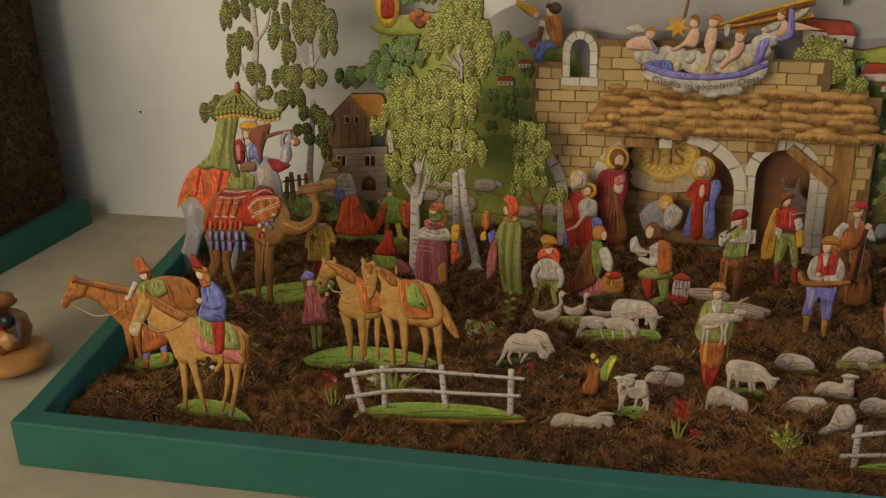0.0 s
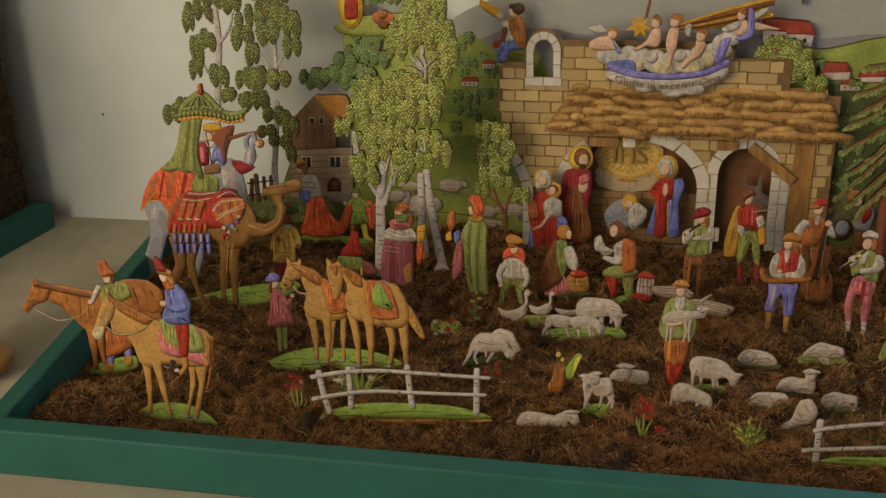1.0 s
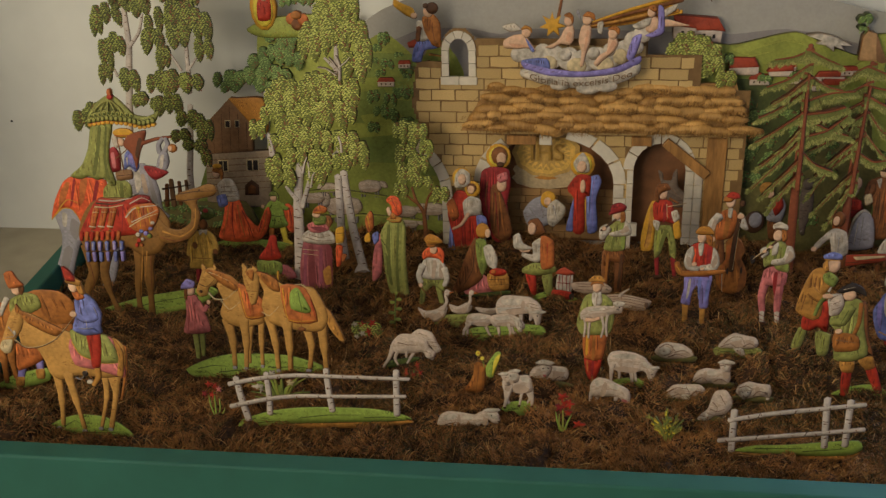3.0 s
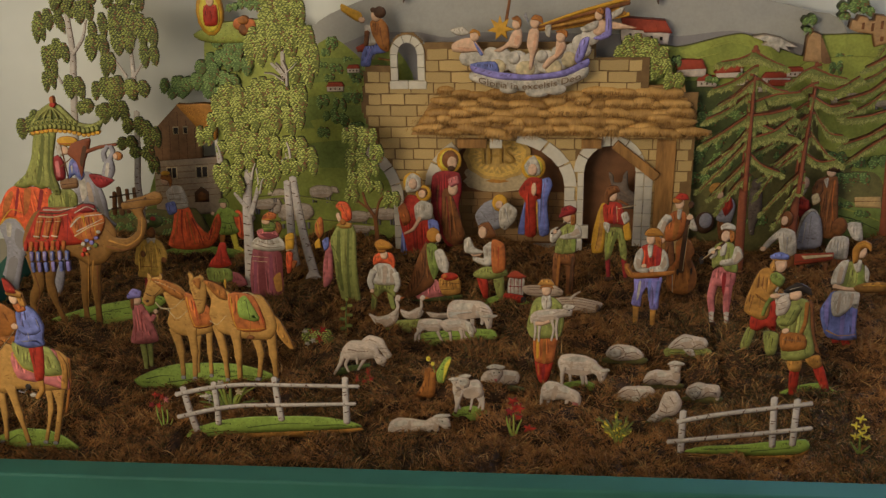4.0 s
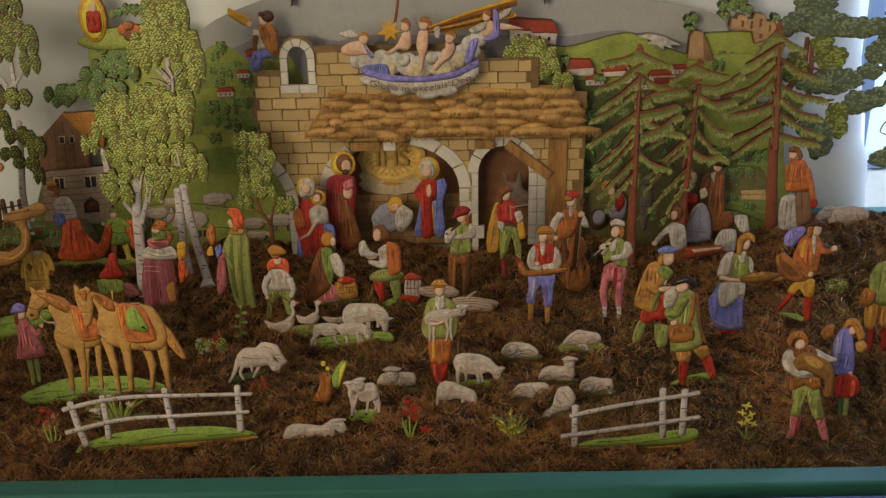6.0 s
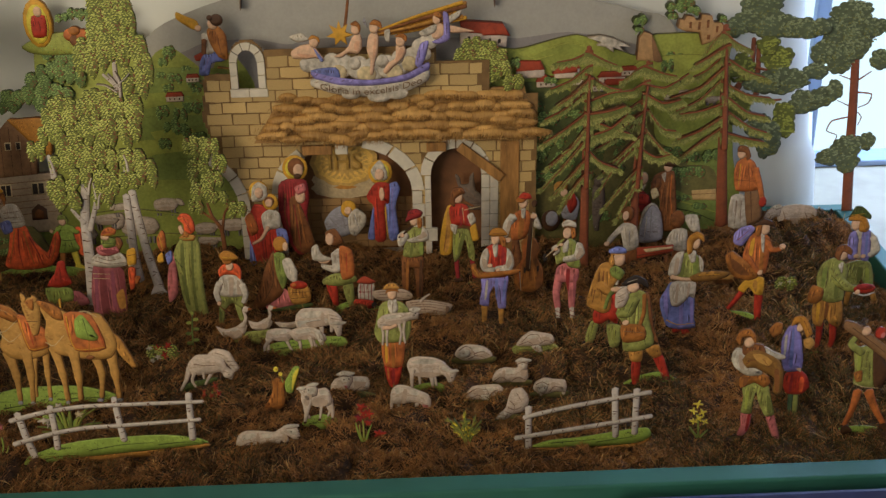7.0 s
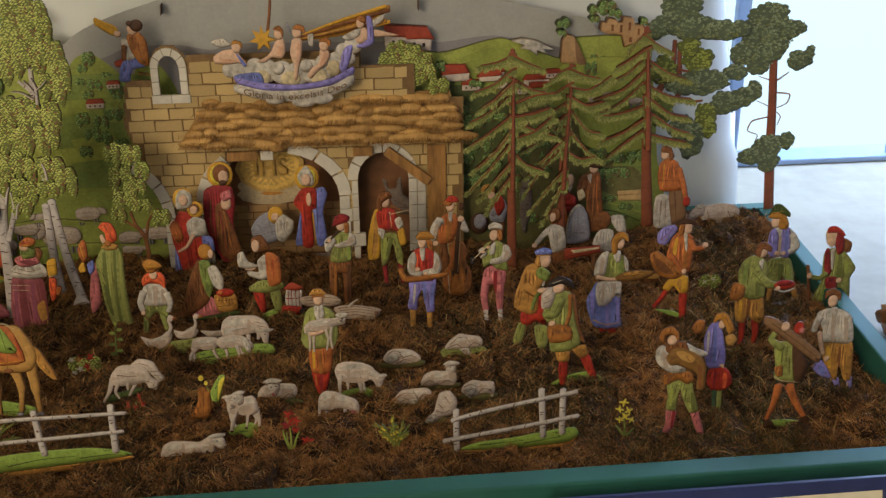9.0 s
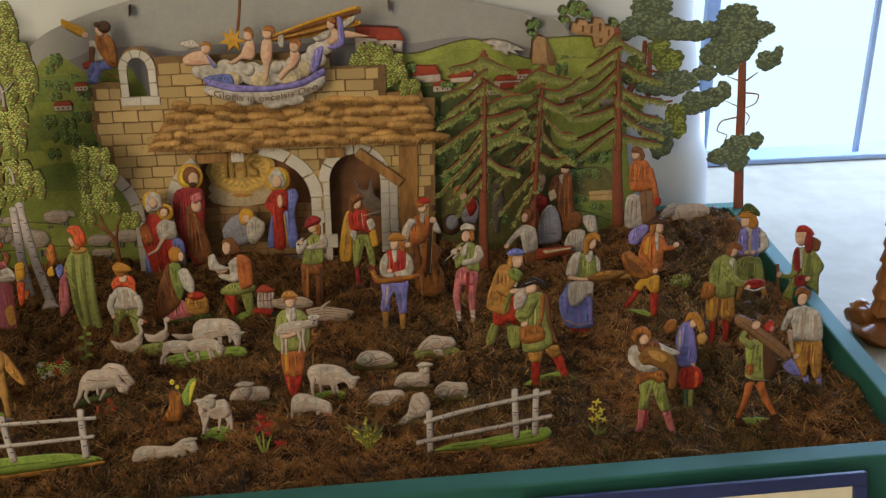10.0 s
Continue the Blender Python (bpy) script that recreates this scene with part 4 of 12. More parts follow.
c.c("bush", 72.4, 251.2, 12.6, 14.8)
c.c("bush", 90.3, 220.3, 13.7, 17.1)
c.c("bush", 64.7, 215.4, 13.7, 17.1)
c.c("bush", 47, 184.2, 15.8, 14.8)
for u0, v0, u1, v1, rise, colour in ((-20, 250, 110, 268, 14, "hilldk"), (-30, 222, 108, 238, 10, "hill"), (-25, 192, 112, 204, 12, "hilldk"), (-40, 150, 60, 172, 16, "hilllt"), (20, 128, 118, 150, 12, "hilldk"), (-60, 104, 70, 118, 9, "hill")):
    c.n(colour, u0, v0, u0 * 0.7 + u1 * 0.3, v0 * 0.6 + v1 * 0.4 + rise, u1, v1, u1 - 4, v1 - 12, (u0 + u1) / 2, (v0 + v1) / 2 - 6, u0 + 3, v0 - 10)
for u, v, ru, rv in ((41.7, 285.8, 8, 13), (34.8, 277.2, 7, 8), (47.5, 254.6, 9, 11), (37.7, 243.4, 7, 9), (25.8, 209.0, 10, 15), (48.2, 207.4, 9, 14), (35.5, 192.1, 11, 12), (47.6, 186.7, 10, 10), (25.4, 166.0, 10, 13), (70.8, 177.2, 12, 7), (62.3, 269.3, 6, 4), (72.2, 240.3, 7, 5), (29.5, 261.1, 6, 6)):
    c.c("bush", u, v, ru, rv)
for u, v, w, flip in ((16, 80, 40, 1), (-22, 47, 62, -1), (66, 44, 36, 1), (68, 26, 34, 1), (-66, 62, 40, 1), (-96, 40, 36, -1), (104, 48, 40, -1), (-42, 78, 30, -1)):
    far_sheep(u, v, w, flip)
far_house(70.0, 258.5, 16, 6)
far_house(44.4, 234.4, 22, 7)
c.s("ochre", 3.16, 103.7, 271.1, 123.4, 268.4)
c.k("roof", 75, 286.4, 87.8, 292.2, 99.7, 285.1, 94.4, 280.2, 77.1, 280.4)
c.k("roof", 90.6, 260.2, 103.2, 263, 109.7, 255.9, 95.1, 253)
c.s("hilllt", 5.27, -100, 70.4, -35.4, 78.5, 37.8, 69.7)
c.s("hilllt", 5.27, -71.8, 36.1, 3.6, 41.5, 88.3, 35.4)
c.begin("grove")
c.begin("tree")
c.c("bush", -172.8, 230.6, 19.0, 19.3)
c.begin("tree")
c.c("bush", -159.7, 233.1, 15.8, 17.1)
c.begin("tree")
c.c("bush", -145.8, 234, 20.0, 21.6)
c.begin("tree")
c.c("bush", -131.1, 236.9, 15.8, 18.2)
c.begin("tree")
c.c("bush", -115.4, 240.4, 19.0, 20.5)
c.begin("tree")
c.c("bush", -98, 233.5, 16.9, 19.3)
c.begin("tree")
c.c("bush", -107.3, 264.3, 19.0, 19.3)
c.begin("tree")
c.c("bush", -91.4, 270.2, 17.9, 19.3)
c.begin("tree")
c.c("bush", -99.1, 289.4, 17.9, 18.2)
c.begin("tree")
c.c("bush", -84.6, 285.2, 15.8, 17.1)
c.begin("tree")
c.c("bush", -126.1, 255.3, 15.8, 15.9)
c.begin("tree")
c.c("bush", -77.8, 257.9, 15.8, 19.3)
c.begin("tree")
c.c("bush", -169, 221.8, 13.7, 12.5)
c.begin("tree")
c.c("bush", -120.4, 221.3, 15.8, 12.5)
c.begin("vision")
c.p("hilllt", -138.1, 304.8, -105.4, 318.2, -40.4, 323.3, -38.2, 297.6, -98.7, 292.4, -127.3, 295.7)
c.e("gold", -113.4, 333, 17.9, 30.7)
c.e("yellow", -113.5, 332, 13.7, 25.0)
c.p("red", -120.1, 341.8, -103.2, 342.5, -104.5, 317.2, -121.5, 316.4)
c.e("skin", -111.5, 347.5, 5.3, 6.8)
c.e("orange", -75.7, 317.8, 8.4, 8.0)
c.e("brown", -69.1, 310.4, 8.4, 8.0)
c.e("orange", -60.9, 316.7, 7.4, 8.0)
c.e("chestnut", -70.1, 322.6, 7.4, 5.7)
c.c("bush", -83.2, 337.4, 8.4, 8.0)
c.c("bush", -67.8, 342.1, 8.4, 10.2)
c.c("bush", -53.3, 340, 9.5, 11.4)
c.c("bush", -38, 344.6, 9.5, 12.5)
c.c("bush", -23.6, 341.5, 9.5, 12.5)
c.begin("cottage")
c.k("timber", -211, 171.8, -172.7, 209.6, -142.5, 172, -145.9, 134.4, -214.3, 129.1)
c.s("dkbrown", 1.19, -198.1, 178.7, -201.6, 131.4)
c.s("dkbrown", 1.19, -185.8, 187.9, -189.7, 131.9)
c.s("dkbrown", 1.19, -173.3, 199.8, -177.7, 133)
c.s("dkbrown", 1.19, -162.4, 188.7, -165.9, 133.5)
c.s("dkbrown", 1.19, -151.5, 177.5, -154.1, 134)
c.p("straw", -172.7, 209.6, -161.1, 209.9, -126.6, 210.4, -120.5, 184.4, -123.5, 161.1, -135.1, 160.7, -143.7, 172, -156.6, 188.9)
c.k("logwall", -214.3, 129.1, -122.4, 136.5, -126.7, 53, -220.5, 47.9)
c.s("timber", 1.78, -214.3, 120.3, -123.5, 127.3)
c.s("timber", 1.78, -215, 111.3, -123.9, 118.4)
c.s("timber", 1.78, -215.7, 102.1, -124.4, 109.4)
c.s("timber", 1.78, -216.4, 92.9, -124.8, 100.4)
c.s("timber", 1.78, -217.1, 83.7, -125.3, 91.3)
c.s("timber", 1.78, -217.8, 74.4, -125.8, 82.2)
c.k("cream", -157.1, 123.2, -138.8, 124, -139.8, 106, -158.2, 105.1)
c.k("black", -155.4, 121.4, -149, 121.7, -149.8, 107.3, -156.3, 107)
c.k("black", -147.2, 121.8, -140.7, 122.1, -141.5, 107.7, -148, 107.4)
c.k("cream", -198.1, 121.4, -182.6, 122, -183.8, 103.9, -199.4, 103.2)
c.k("black", -196.5, 119.6, -191.1, 119.9, -192.1, 105.3, -197.5, 105.1)
c.k("black", -189.9, 119.9, -184.5, 120.2, -185.5, 105.7, -190.9, 105.4)
c.k("cream", -181.7, 179.3, -173.5, 179.6, -174.2, 168.5, -182.4, 168.2)
c.k("black", -180.6, 177.9, -174.7, 178.1, -175.3, 169.6, -181.2, 169.4)
c.k("cream", -167.6, 179.8, -160.6, 180.1, -161.3, 169, -168.3, 168.7)
c.k("black", -166.6, 178.4, -161.9, 178.6, -162.4, 170.1, -167.1, 170)
c.k("dkbrown", -163.3, 69.6, -162.4, 84, -152.1, 93.1, -142.2, 85, -143, 70.6)
c.k("brown", -159, 71.2, -158.4, 81.3, -152.5, 85.9, -146.3, 81.9, -146.9, 71.8)
c.begin("hillside")
c.n("hill", 413.1, 262.7, 421.9, 297.1, 485.1, 285.6, 527.9, 294.9, 565.8, 302.2, 595.4, 290.2, 625.1, 279.1, 644.7, 274, 656.7, 298.2, 689.7, 300.7, 746.8, 298.1, 765.8, 268.7, 783.5, 130.8, 792.9, 9.9, 503.1, 10.9, 489.3, 196, 443.4, 232.3)
c.n("hilllt", 490.2, 280.7, 527.9, 294.9, 565.8, 302.2, 595.4, 290.2, 607, 265.6, 568.7, 261, 519.7, 270.5)
c.n("hill", 509.7, 276.5, 547.4, 290.8, 576.6, 285.6, 568.4, 266, 529.9, 261.5)
c.n("hilllt", 650.9, 269, 661.5, 298.2, 742.5, 295.3, 768, 213.9, 760.8, 145.8, 721.8, 140.8, 699, 214.6)
c.n("hilldk", 496.7, 246.8, 561.8, 220.9, 630.7, 215.2, 702.8, 178.6, 763.7, 130.9, 778.8, 7.7, 503.2, 8.6)
c.n("hill", 569.1, 256.1, 617.1, 260.5, 647.4, 245.3, 629.3, 230.4, 580.2, 235.9)
c.n("hilldk", 502.3, 231.7, 533.8, 195.6, 516.9, 143.3, 502.3, 132.8)
c.n("hill", 667, 142.2, 728.4, 125.9, 765.9, 104.1, 766.9, 54.9, 716.1, 55.2, 677.2, 88.4)
c.c("bush", 693.6, 264.6, 14.7, 14.8)
c.c("bush", 677.9, 229.9, 13.7, 12.5)
c.c("bush", 532, 226.3, 15.8, 14.8)
c.c("bush", 557.5, 210.8, 15.8, 17.1)
c.c("bush", 711.4, 99.1, 21.1, 11.4)
c.e("grey", 709.1, 254.6, 10.5, 4.6)
c.e("grey", 710.4, 199.2, 7.4, 4.6)
c.e("grey", 754.3, 198.8, 7.4, 4.6)
c.n("stone", 723.5, 79.9, 742.8, 88, 763.6, 82.4, 771, 63.2, 730.7, 60.6)
c.s("brown", 2.63, 726.7, 74.4, 767.4, 71.5)
c.s("hilllt", 4.21, 528.5, 286.1, 556.8, 293.6, 576.3, 289.5)
c.s("hilllt", 4.21, 510, 271.6, 538.6, 278.6)
c.n("forest_and_shadow", 490.4, 150, 530, 150, 566, 146, 596, 140, 604, 134, 622, 126, 668, 120, 716, 122, 760, 112, 776.5, 2.3, 490.5, 15.3)
c.n("forest_and_shadow", 560, 236, 596, 232, 640, 206, 690, 176, 720, 146, 716, 116, 640, 112, 590, 140, 566, 190)
c.n("thicket", 488, 236, 520, 242, 556, 230, 584, 206, 598, 168, 606, 128, 560, 104, 500, 96, 488, 150)
c.n("hilldk", 690.3, 91.1, 730.8, 77, 771.5, 66.9, 778.5, 28.2, 693.3, 36.3)
c.s("hilllt", 3.91, 707.2, 72.1, 739.8, 62.3, 772.9, 49)
c.s("dkgreen", 3.12, 699.9, 61.4, 732.3, 54.1, 765.6, 39.1)
c.k("stone", 730.3, 85.3, 763.6, 86.5, 766.5, 69.6, 732.8, 71)
c.s("brown", 1.56, 730.7, 79.5, 764.1, 79.8)
c.c("bush", 562.3, 195.8, 11.7, 7.6)
c.c("bush", 521.8, 147.5, 14.8, 11.0)
c.c("bush", 695.1, 132, 12.5, 8.4)
c.c("bush", 547.2, 195.5, 10.2, 11.8)
c.c("bush", 715.3, 70.1, 14.1, 8.4)
c.c("bush", 582.9, 107, 13.3, 11.8)
c.c("bush", 724.1, 130.9, 12.5, 11.0)
c.c("bush", 628.4, 180.9, 11.7, 7.6)
c.c("bush", 743.2, 58.8, 12.5, 8.4)
c.c("bush", 732.6, 110.1, 14.8, 11.8)
c.c("bush", 630.7, 141.7, 12.5, 9.3)
c.c("bush", 544.6, 162.6, 14.1, 7.6)
c.c("bush", 516.8, 109.7, 10.9, 10.1)
c.c("bush", 621, 154.1, 14.8, 8.4)
c.c("bush", 606.3, 177.7, 13.3, 8.4)
c.c("bush", 594.4, 85.9, 10.9, 10.1)
c.c("bush", 730.4, 130.6, 9.4, 8.4)
c.c("bush", 696.7, 104.1, 10.2, 8.4)
c.c("bush", 548.9, 136.8, 9.4, 11.0)
c.c("bush", 733.9, 43, 13.3, 11.8)
c.c("bush", 509.5, 167, 14.8, 11.0)
c.c("bush", 609.7, 50.1, 12.5, 11.0)
c.c("bush", 576.4, 180.4, 11.7, 7.6)
c.c("bush", 602.6, 47.9, 10.9, 7.6)
c.c("bush", 516.2, 186.5, 14.1, 9.3)
c.c("bush", 575.2, 196.1, 14.8, 9.3)
c.n("hilllt", 640, 262, 690, 274, 748, 268, 766, 210, 762, 150, 716, 142, 676, 160, 668, 210)
c.n("hill", 690, 200, 740, 204, 758, 168, 712, 156)
for u, v, ru, rv in ((684, 258, 9, 15), (508, 206, 15, 14), (530, 190, 16, 15), (512, 172, 16, 14), (540, 158, 16, 15), (516, 140, 16, 14), (552, 128, 18, 14), (580, 172, 12, 10), (596, 146, 13, 11), (524, 108, 18, 14), (700, 138, 15, 12), (724, 128, 16, 13), (752, 132, 13, 13), (712, 110, 16, 10), (640, 200, 7, 6), (622, 120, 14, 9)):
    c.c("bush", u, v, ru, rv)
for u, v, w, h in ((504, 262, 34, 12), (526, 244, 24, 8), (553, 260, 32, 8), (574, 246, 26, 8), (612, 248, 34, 9), (590, 236, 22, 7), (634, 256, 20, 7)):
    far_house(u, v, w, h)
for u, v, w, flip in ((690, 216, 18, 1), (712, 222, 18, -1), (746, 212, 20, 1)):
    far_sheep(u, v, w, flip)
c.begin("snow_peak")
c.k("white", 578, 300, 594, 302, 612, 298, 622, 293, 634, 287, 620, 288, 626, 281, 612, 286, 612, 280, 600, 288, 590, 290, 596, 294)
c.begin("ruin")
c.k("ruinstone", 644.8, 298.6, 649.9, 305.8, 660.2, 302.8, 669.1, 283.7, 676.4, 267.5, 642.9, 269.4)
c.n("timber", 660.3, 301.3, 669.1, 283.7, 676.4, 267.5, 664.7, 268.4)
c.begin("ruin")
c.k("ruinstone", 693.9, 309.5, 695.6, 320.9, 701.4, 319.4, 703.7, 325.1, 713.8, 323.5, 715.7, 319.2, 722.8, 319.0, 723.4, 326.2, 736.4, 324.5, 738.8, 315.9, 750.2, 315.8, 757.1, 305.6, 744.3, 292.8, 726.3, 287.2, 721.7, 303.3, 704.3, 305.0)
for u, v, w, h in ((709.1, 313.5, 1.6, 4), (720.7, 311.9, 1.6, 5), (731.8, 314.6, 1.6, 5), (744.1, 307.2, 1.4, 4), (733.7, 297.3, 2.0, 3)):
    c.k("brown", u - w, v - h, u - w, v + h, u + w, v + h, u + w, v - h)
for u, v, ru, rv in ((646.0, 317.4, 10, 9), (644.0, 307.3, 7, 5), (690.0, 333.8, 12, 11), (701.0, 337.9, 12, 10), (711.6, 330.6, 9, 8), (686.9, 322.5, 8, 7), (751.3, 318.6, 5, 7)):
    c.c("bush", u, v, ru, rv)
c.begin("village")
c.begin("house")
c.k("plaster", 414.2, 311.8, 474.6, 305.3, 473.3, 290.7, 414.6, 296.2)
c.k("roof", 413.9, 325.3, 469.1, 320.8, 478.4, 305.2, 416.6, 311.8)
c.k("roof", 440.6, 313.4, 454.7, 322.9, 462, 306.4, 442.8, 306.6)
c.k("black", 424, 305.9, 427.4, 305.8, 427.6, 301, 424.2, 301)
c.k("black", 450.6, 302.6, 454, 302.6, 454.2, 297.7, 450.8, 297.8)
c.k("black", 462.7, 301.5, 466.1, 301.5, 466.3, 296.6, 462.9, 296.7)
c.begin("house")
c.k("plaster", 491.2, 259.4, 522.7, 260.5, 523.3, 249.6, 491.6, 249.9)
c.k("roof", 486.3, 258.9, 491.6, 271.8, 515.8, 271.5, 524.2, 260.5)
c.k("roof", 533.3, 254.4, 540.4, 264.3, 564.6, 264, 566.1, 256.1)
c.begin("house")
c.k("plaster", 536.2, 254.4, 565.2, 255.6, 565.7, 248.1, 536.5, 248.4)
c.k("roof", 599.6, 237.7, 604.7, 245.7, 633.8, 245.4, 631.5, 238.4)
c.k("roof", 516.1, 248.6, 524.6, 253.5, 533.7, 246.4, 527.2, 242.5)
c.k("roof", 574.6, 246, 583.1, 249.9, 591.4, 242.8, 581.9, 239.9)
c.c("bush", 486, 266.9, 6.3, 10.2)
c.c("bush", 531, 243.5, 10.5, 6.8)
c.c("bush", 569.6, 248.1, 9.5, 6.8)
c.begin("hook")
c.s("umber", 1.6, 141.3, 357.8, 140.4, 345.2)
c.begin("hook")
c.s("umber", 1.6, 458.3, 355.3, 458.6, 341.8)
c.done("landscape_panel", -0.1780, 0.5820, -0.0445, "large printed card landscape of green hills, village and grey sky", "panel")


# ---- printed card figures, animals and trees ----
c = Cut()
c.begin("base")
c.p("grass", -30.4, 1.1, -8.1, 17.1, 32.2, 28.3, 33.5, 12.5, -3.7, -0.1)
c.begin("horse")
c.l("chestnut", 12.4, 5.9, -1.5, 63.7, -5.6, 37.8, -4.4, 13.7)
c.p("chestnut", -59.7, 108.5, -38.3, 110.8, -4.4, 106.3, 6.6, 110.6, 35.6, 122.5, 62.5, 122.4, 77.5, 109, 74.5, 86, 42.2, 73.8, 6.5, 66.2, -19.4, 56.7, -28.7, 64.3, -46.4, 84.6, -59.4, 90.7)
c.p("chestnut", -75.6, 111.6, -64.4, 111.3, -54.7, 106.7, -61.2, 90.6, -77.7, 83.5, -88.2, 73.3, -93.5, 79.4, -80.2, 100.6)
c.l("chestnut", 14.2, 5.9, -15, 62.6, -14.9, 37, -16.8, 7.7)
c.l("brown", 7.1, 5.3, -73.3, 111, -53, 106.9, -29.3, 102.6, -5.6, 99.1)
c.p("chestnut", -74, 114.5, -68.1, 116.4, -68, 109.3, -74.5, 108.1)
c.p("chestnut", 39.3, 77.9, 70.8, 84, 68.4, 66, 41.3, 67.3)
c.s("cream", 1.18, -77.6, 78.5, -53.1, 66.7, -27.3, 73.1, -10.8, 88.1)
c.s("dkbrown", 1.48, -87.7, 87.4, -75.4, 90.2, -68.9, 87.1)
c.begin("groom")
c.l("violet", 8.9, 7.1, 4.8, 27.6, 1.9, 17.7, 0.3, 14.2)
c.l("violet", 8.9, 7.1, 25.8, 36.9, 25.4, 29.5, 25.6, 25.8)
c.p("ochre", -4.2, 14.9, 5.1, 15.8, 2.3, 4.2, -6.6, 4.1)
c.p("ochre", 20, 26.1, 29.9, 27, 28.2, 14.9, 19.8, 14.9)
c.p("orange", 4.7, 58.8, 28.9, 53.6, 31.7, 39.3, -0.1, 23.5, 1.3, 45.7)
c.p("green", 7.3, 110.7, 25, 119.6, 38.1, 116.4, 40.2, 102.6, 22.5, 93.5, 4.7, 94.3)
c.l("white", 6.5, 4.7, 4.1, 112.2, -2.5, 101.1, -7.4, 91.9)
c.e("skin", -9.4, 92.5, 3.0, 3.2)
c.e("skin", 15.9, 122.4, 5.3, 6.4)
c.p("brown", 19.7, 128.9, 25.2, 125.2, 22.6, 117, 18.7, 118.5)
c.p("orange", 6, 141, 15.2, 144.1, 20.5, 134.1, 25.6, 127.6, 8.7, 124)
c.done("paper_groom_with_horse", -0.4786, 0.1579, -0.0447, "flat printed card chestnut horse led by a groom in green jacket", "horse", "horse")

c = Cut()
c.l("green", 7.7, 4.9, -2.6, 42.5, -2.1, 19.9, -2.6, 6)
c.l("green", 7.1, 4.4, 5.5, 43.2, 3.7, 9.9)
c.e("dkbrown", -2.8, 3.4, 6.0, 2.7)
c.e("dkbrown", 5.3, 7.1, 4.9, 2.1)
c.p("pink", -8.1, 83.3, 3.9, 86.4, 8.7, 72, 13, 59.7, 15.8, 42.1, -0.1, 37.6, -15.5, 39.5, -10, 61.1)
c.s("crimson", 1.37, 1.7, 77.8, -2.6, 42.5)
c.s("crimson", 1.37, -7, 61.3, -10.2, 41.9)
c.l("pink", 6, 4.9, 4.8, 78.6, 10.7, 67.8, 15.3, 73.8)
c.e("skin", 17.4, 78.4, 2.5, 2.7)
c.e("skin", -2.1, 92.5, 5.5, 7.1)
c.p("brown", -8.2, 96.4, -4.5, 98.5, -6.6, 80.9, -10, 82.5)
c.p("violet", -11.6, 98, -4.5, 105.9, 4.1, 102.8, 2.3, 95.3, -11.4, 93.7)
c.done("paper_figurine", -0.2971, 0.2237, -0.0421, "flat printed card page girl in pink dress and violet cap", "figurine", "procession figures")

c = Cut()
c.begin("base")
c.p("ochre", -87.8, -9.1, -80.2, 2.3, -26.2, 8.1, 52.5, 17.9, 85.7, 19.1, 97.8, 15.1, 72.9, 8.8, -26.6, -1.7)
c.p("grass", -86.1, -3.9, -79.8, 9, -46.8, 21.7, -9.6, 27.4, 52.6, 29.2, 85.7, 23.9, 95.8, 17.9, 67.8, 14.2, 10.8, 9.8, -31.6, 6.3, -69.5, -0.3)
c.s("dkgreen", 1.46, -72, 4.4, -47.5, 8.9, -31.5, 8.8)
c.s("dkgreen", 1.46, -20.6, 13.9, 11.1, 19.4, 42.2, 20.7)
c.s("dkgreen", 1.46, 47.3, 18.2, 73, 20.1, 85.7, 18.5)
c.begin("post")
c.l("birch", 6.3, 7.3, -81.9, 59.2, -78.2, 33.4, -72.8, 8.3)
c.begin("post")
c.l("birch", 5.8, 6.3, -49.8, 65.8, -49.1, 39.4, -49.7, 17.1)
c.begin("post")
c.l("birch", 5.8, 6.8, 11.6, 72.8, 13.1, 45.7, 15.4, 24)
c.begin("post")
c.l("birch", 6.3, 6.8, 82.3, 74.4, 81.7, 49.7, 81.1, 22.2)
c.begin("rail")
c.l("birch", 5.3, 3.9, -90, 50.8, -55.4, 59.4, -18.6, 64.2, 27.7, 64.6, 95.2, 64.9)
c.begin("rail")
c.l("birch", 5.3, 3.9, -90.7, 24.3, -51.4, 35, -19.6, 40, 27.2, 41.8, 90.7, 44.9)
c.begin("bark_mark")
c.s("dkbrown", 1.22, -79.8, 42.2, -76.5, 43.2)
c.s("dkbrown", 1.22, -76.5, 18.5, -73.2, 19.5)
c.s("dkbrown", 1.22, -51.3, 27.2, -47.6, 28.2)
c.s("dkbrown", 1.22, 12, 50, 15.1, 50.9)
c.s("dkbrown", 1.22, 13.6, 33.9, 17.2, 34.9)
c.s("dkbrown", 1.22, 79.6, 35, 83.2, 35.9)
c.s("dkbrown", 1.22, 79.5, 58.2, 82.7, 58.5)
c.s("dkbrown", 1.22, -8.1, 65.7, -4.4, 62.6)
c.s("dkbrown", 1.22, -36.8, 63.6, -34.9, 60.2)
c.s("dkbrown", 1.22, 43, 66.1, 46, 62.3)
c.s("dkbrown", 1.22, 1.4, 42.1, 4.4, 38.9)
c.done("paper_fence", -0.1350, 0.1079, -0.0467, "flat printed card rustic birch rail fence on grassy green strip", "fence", "fence")

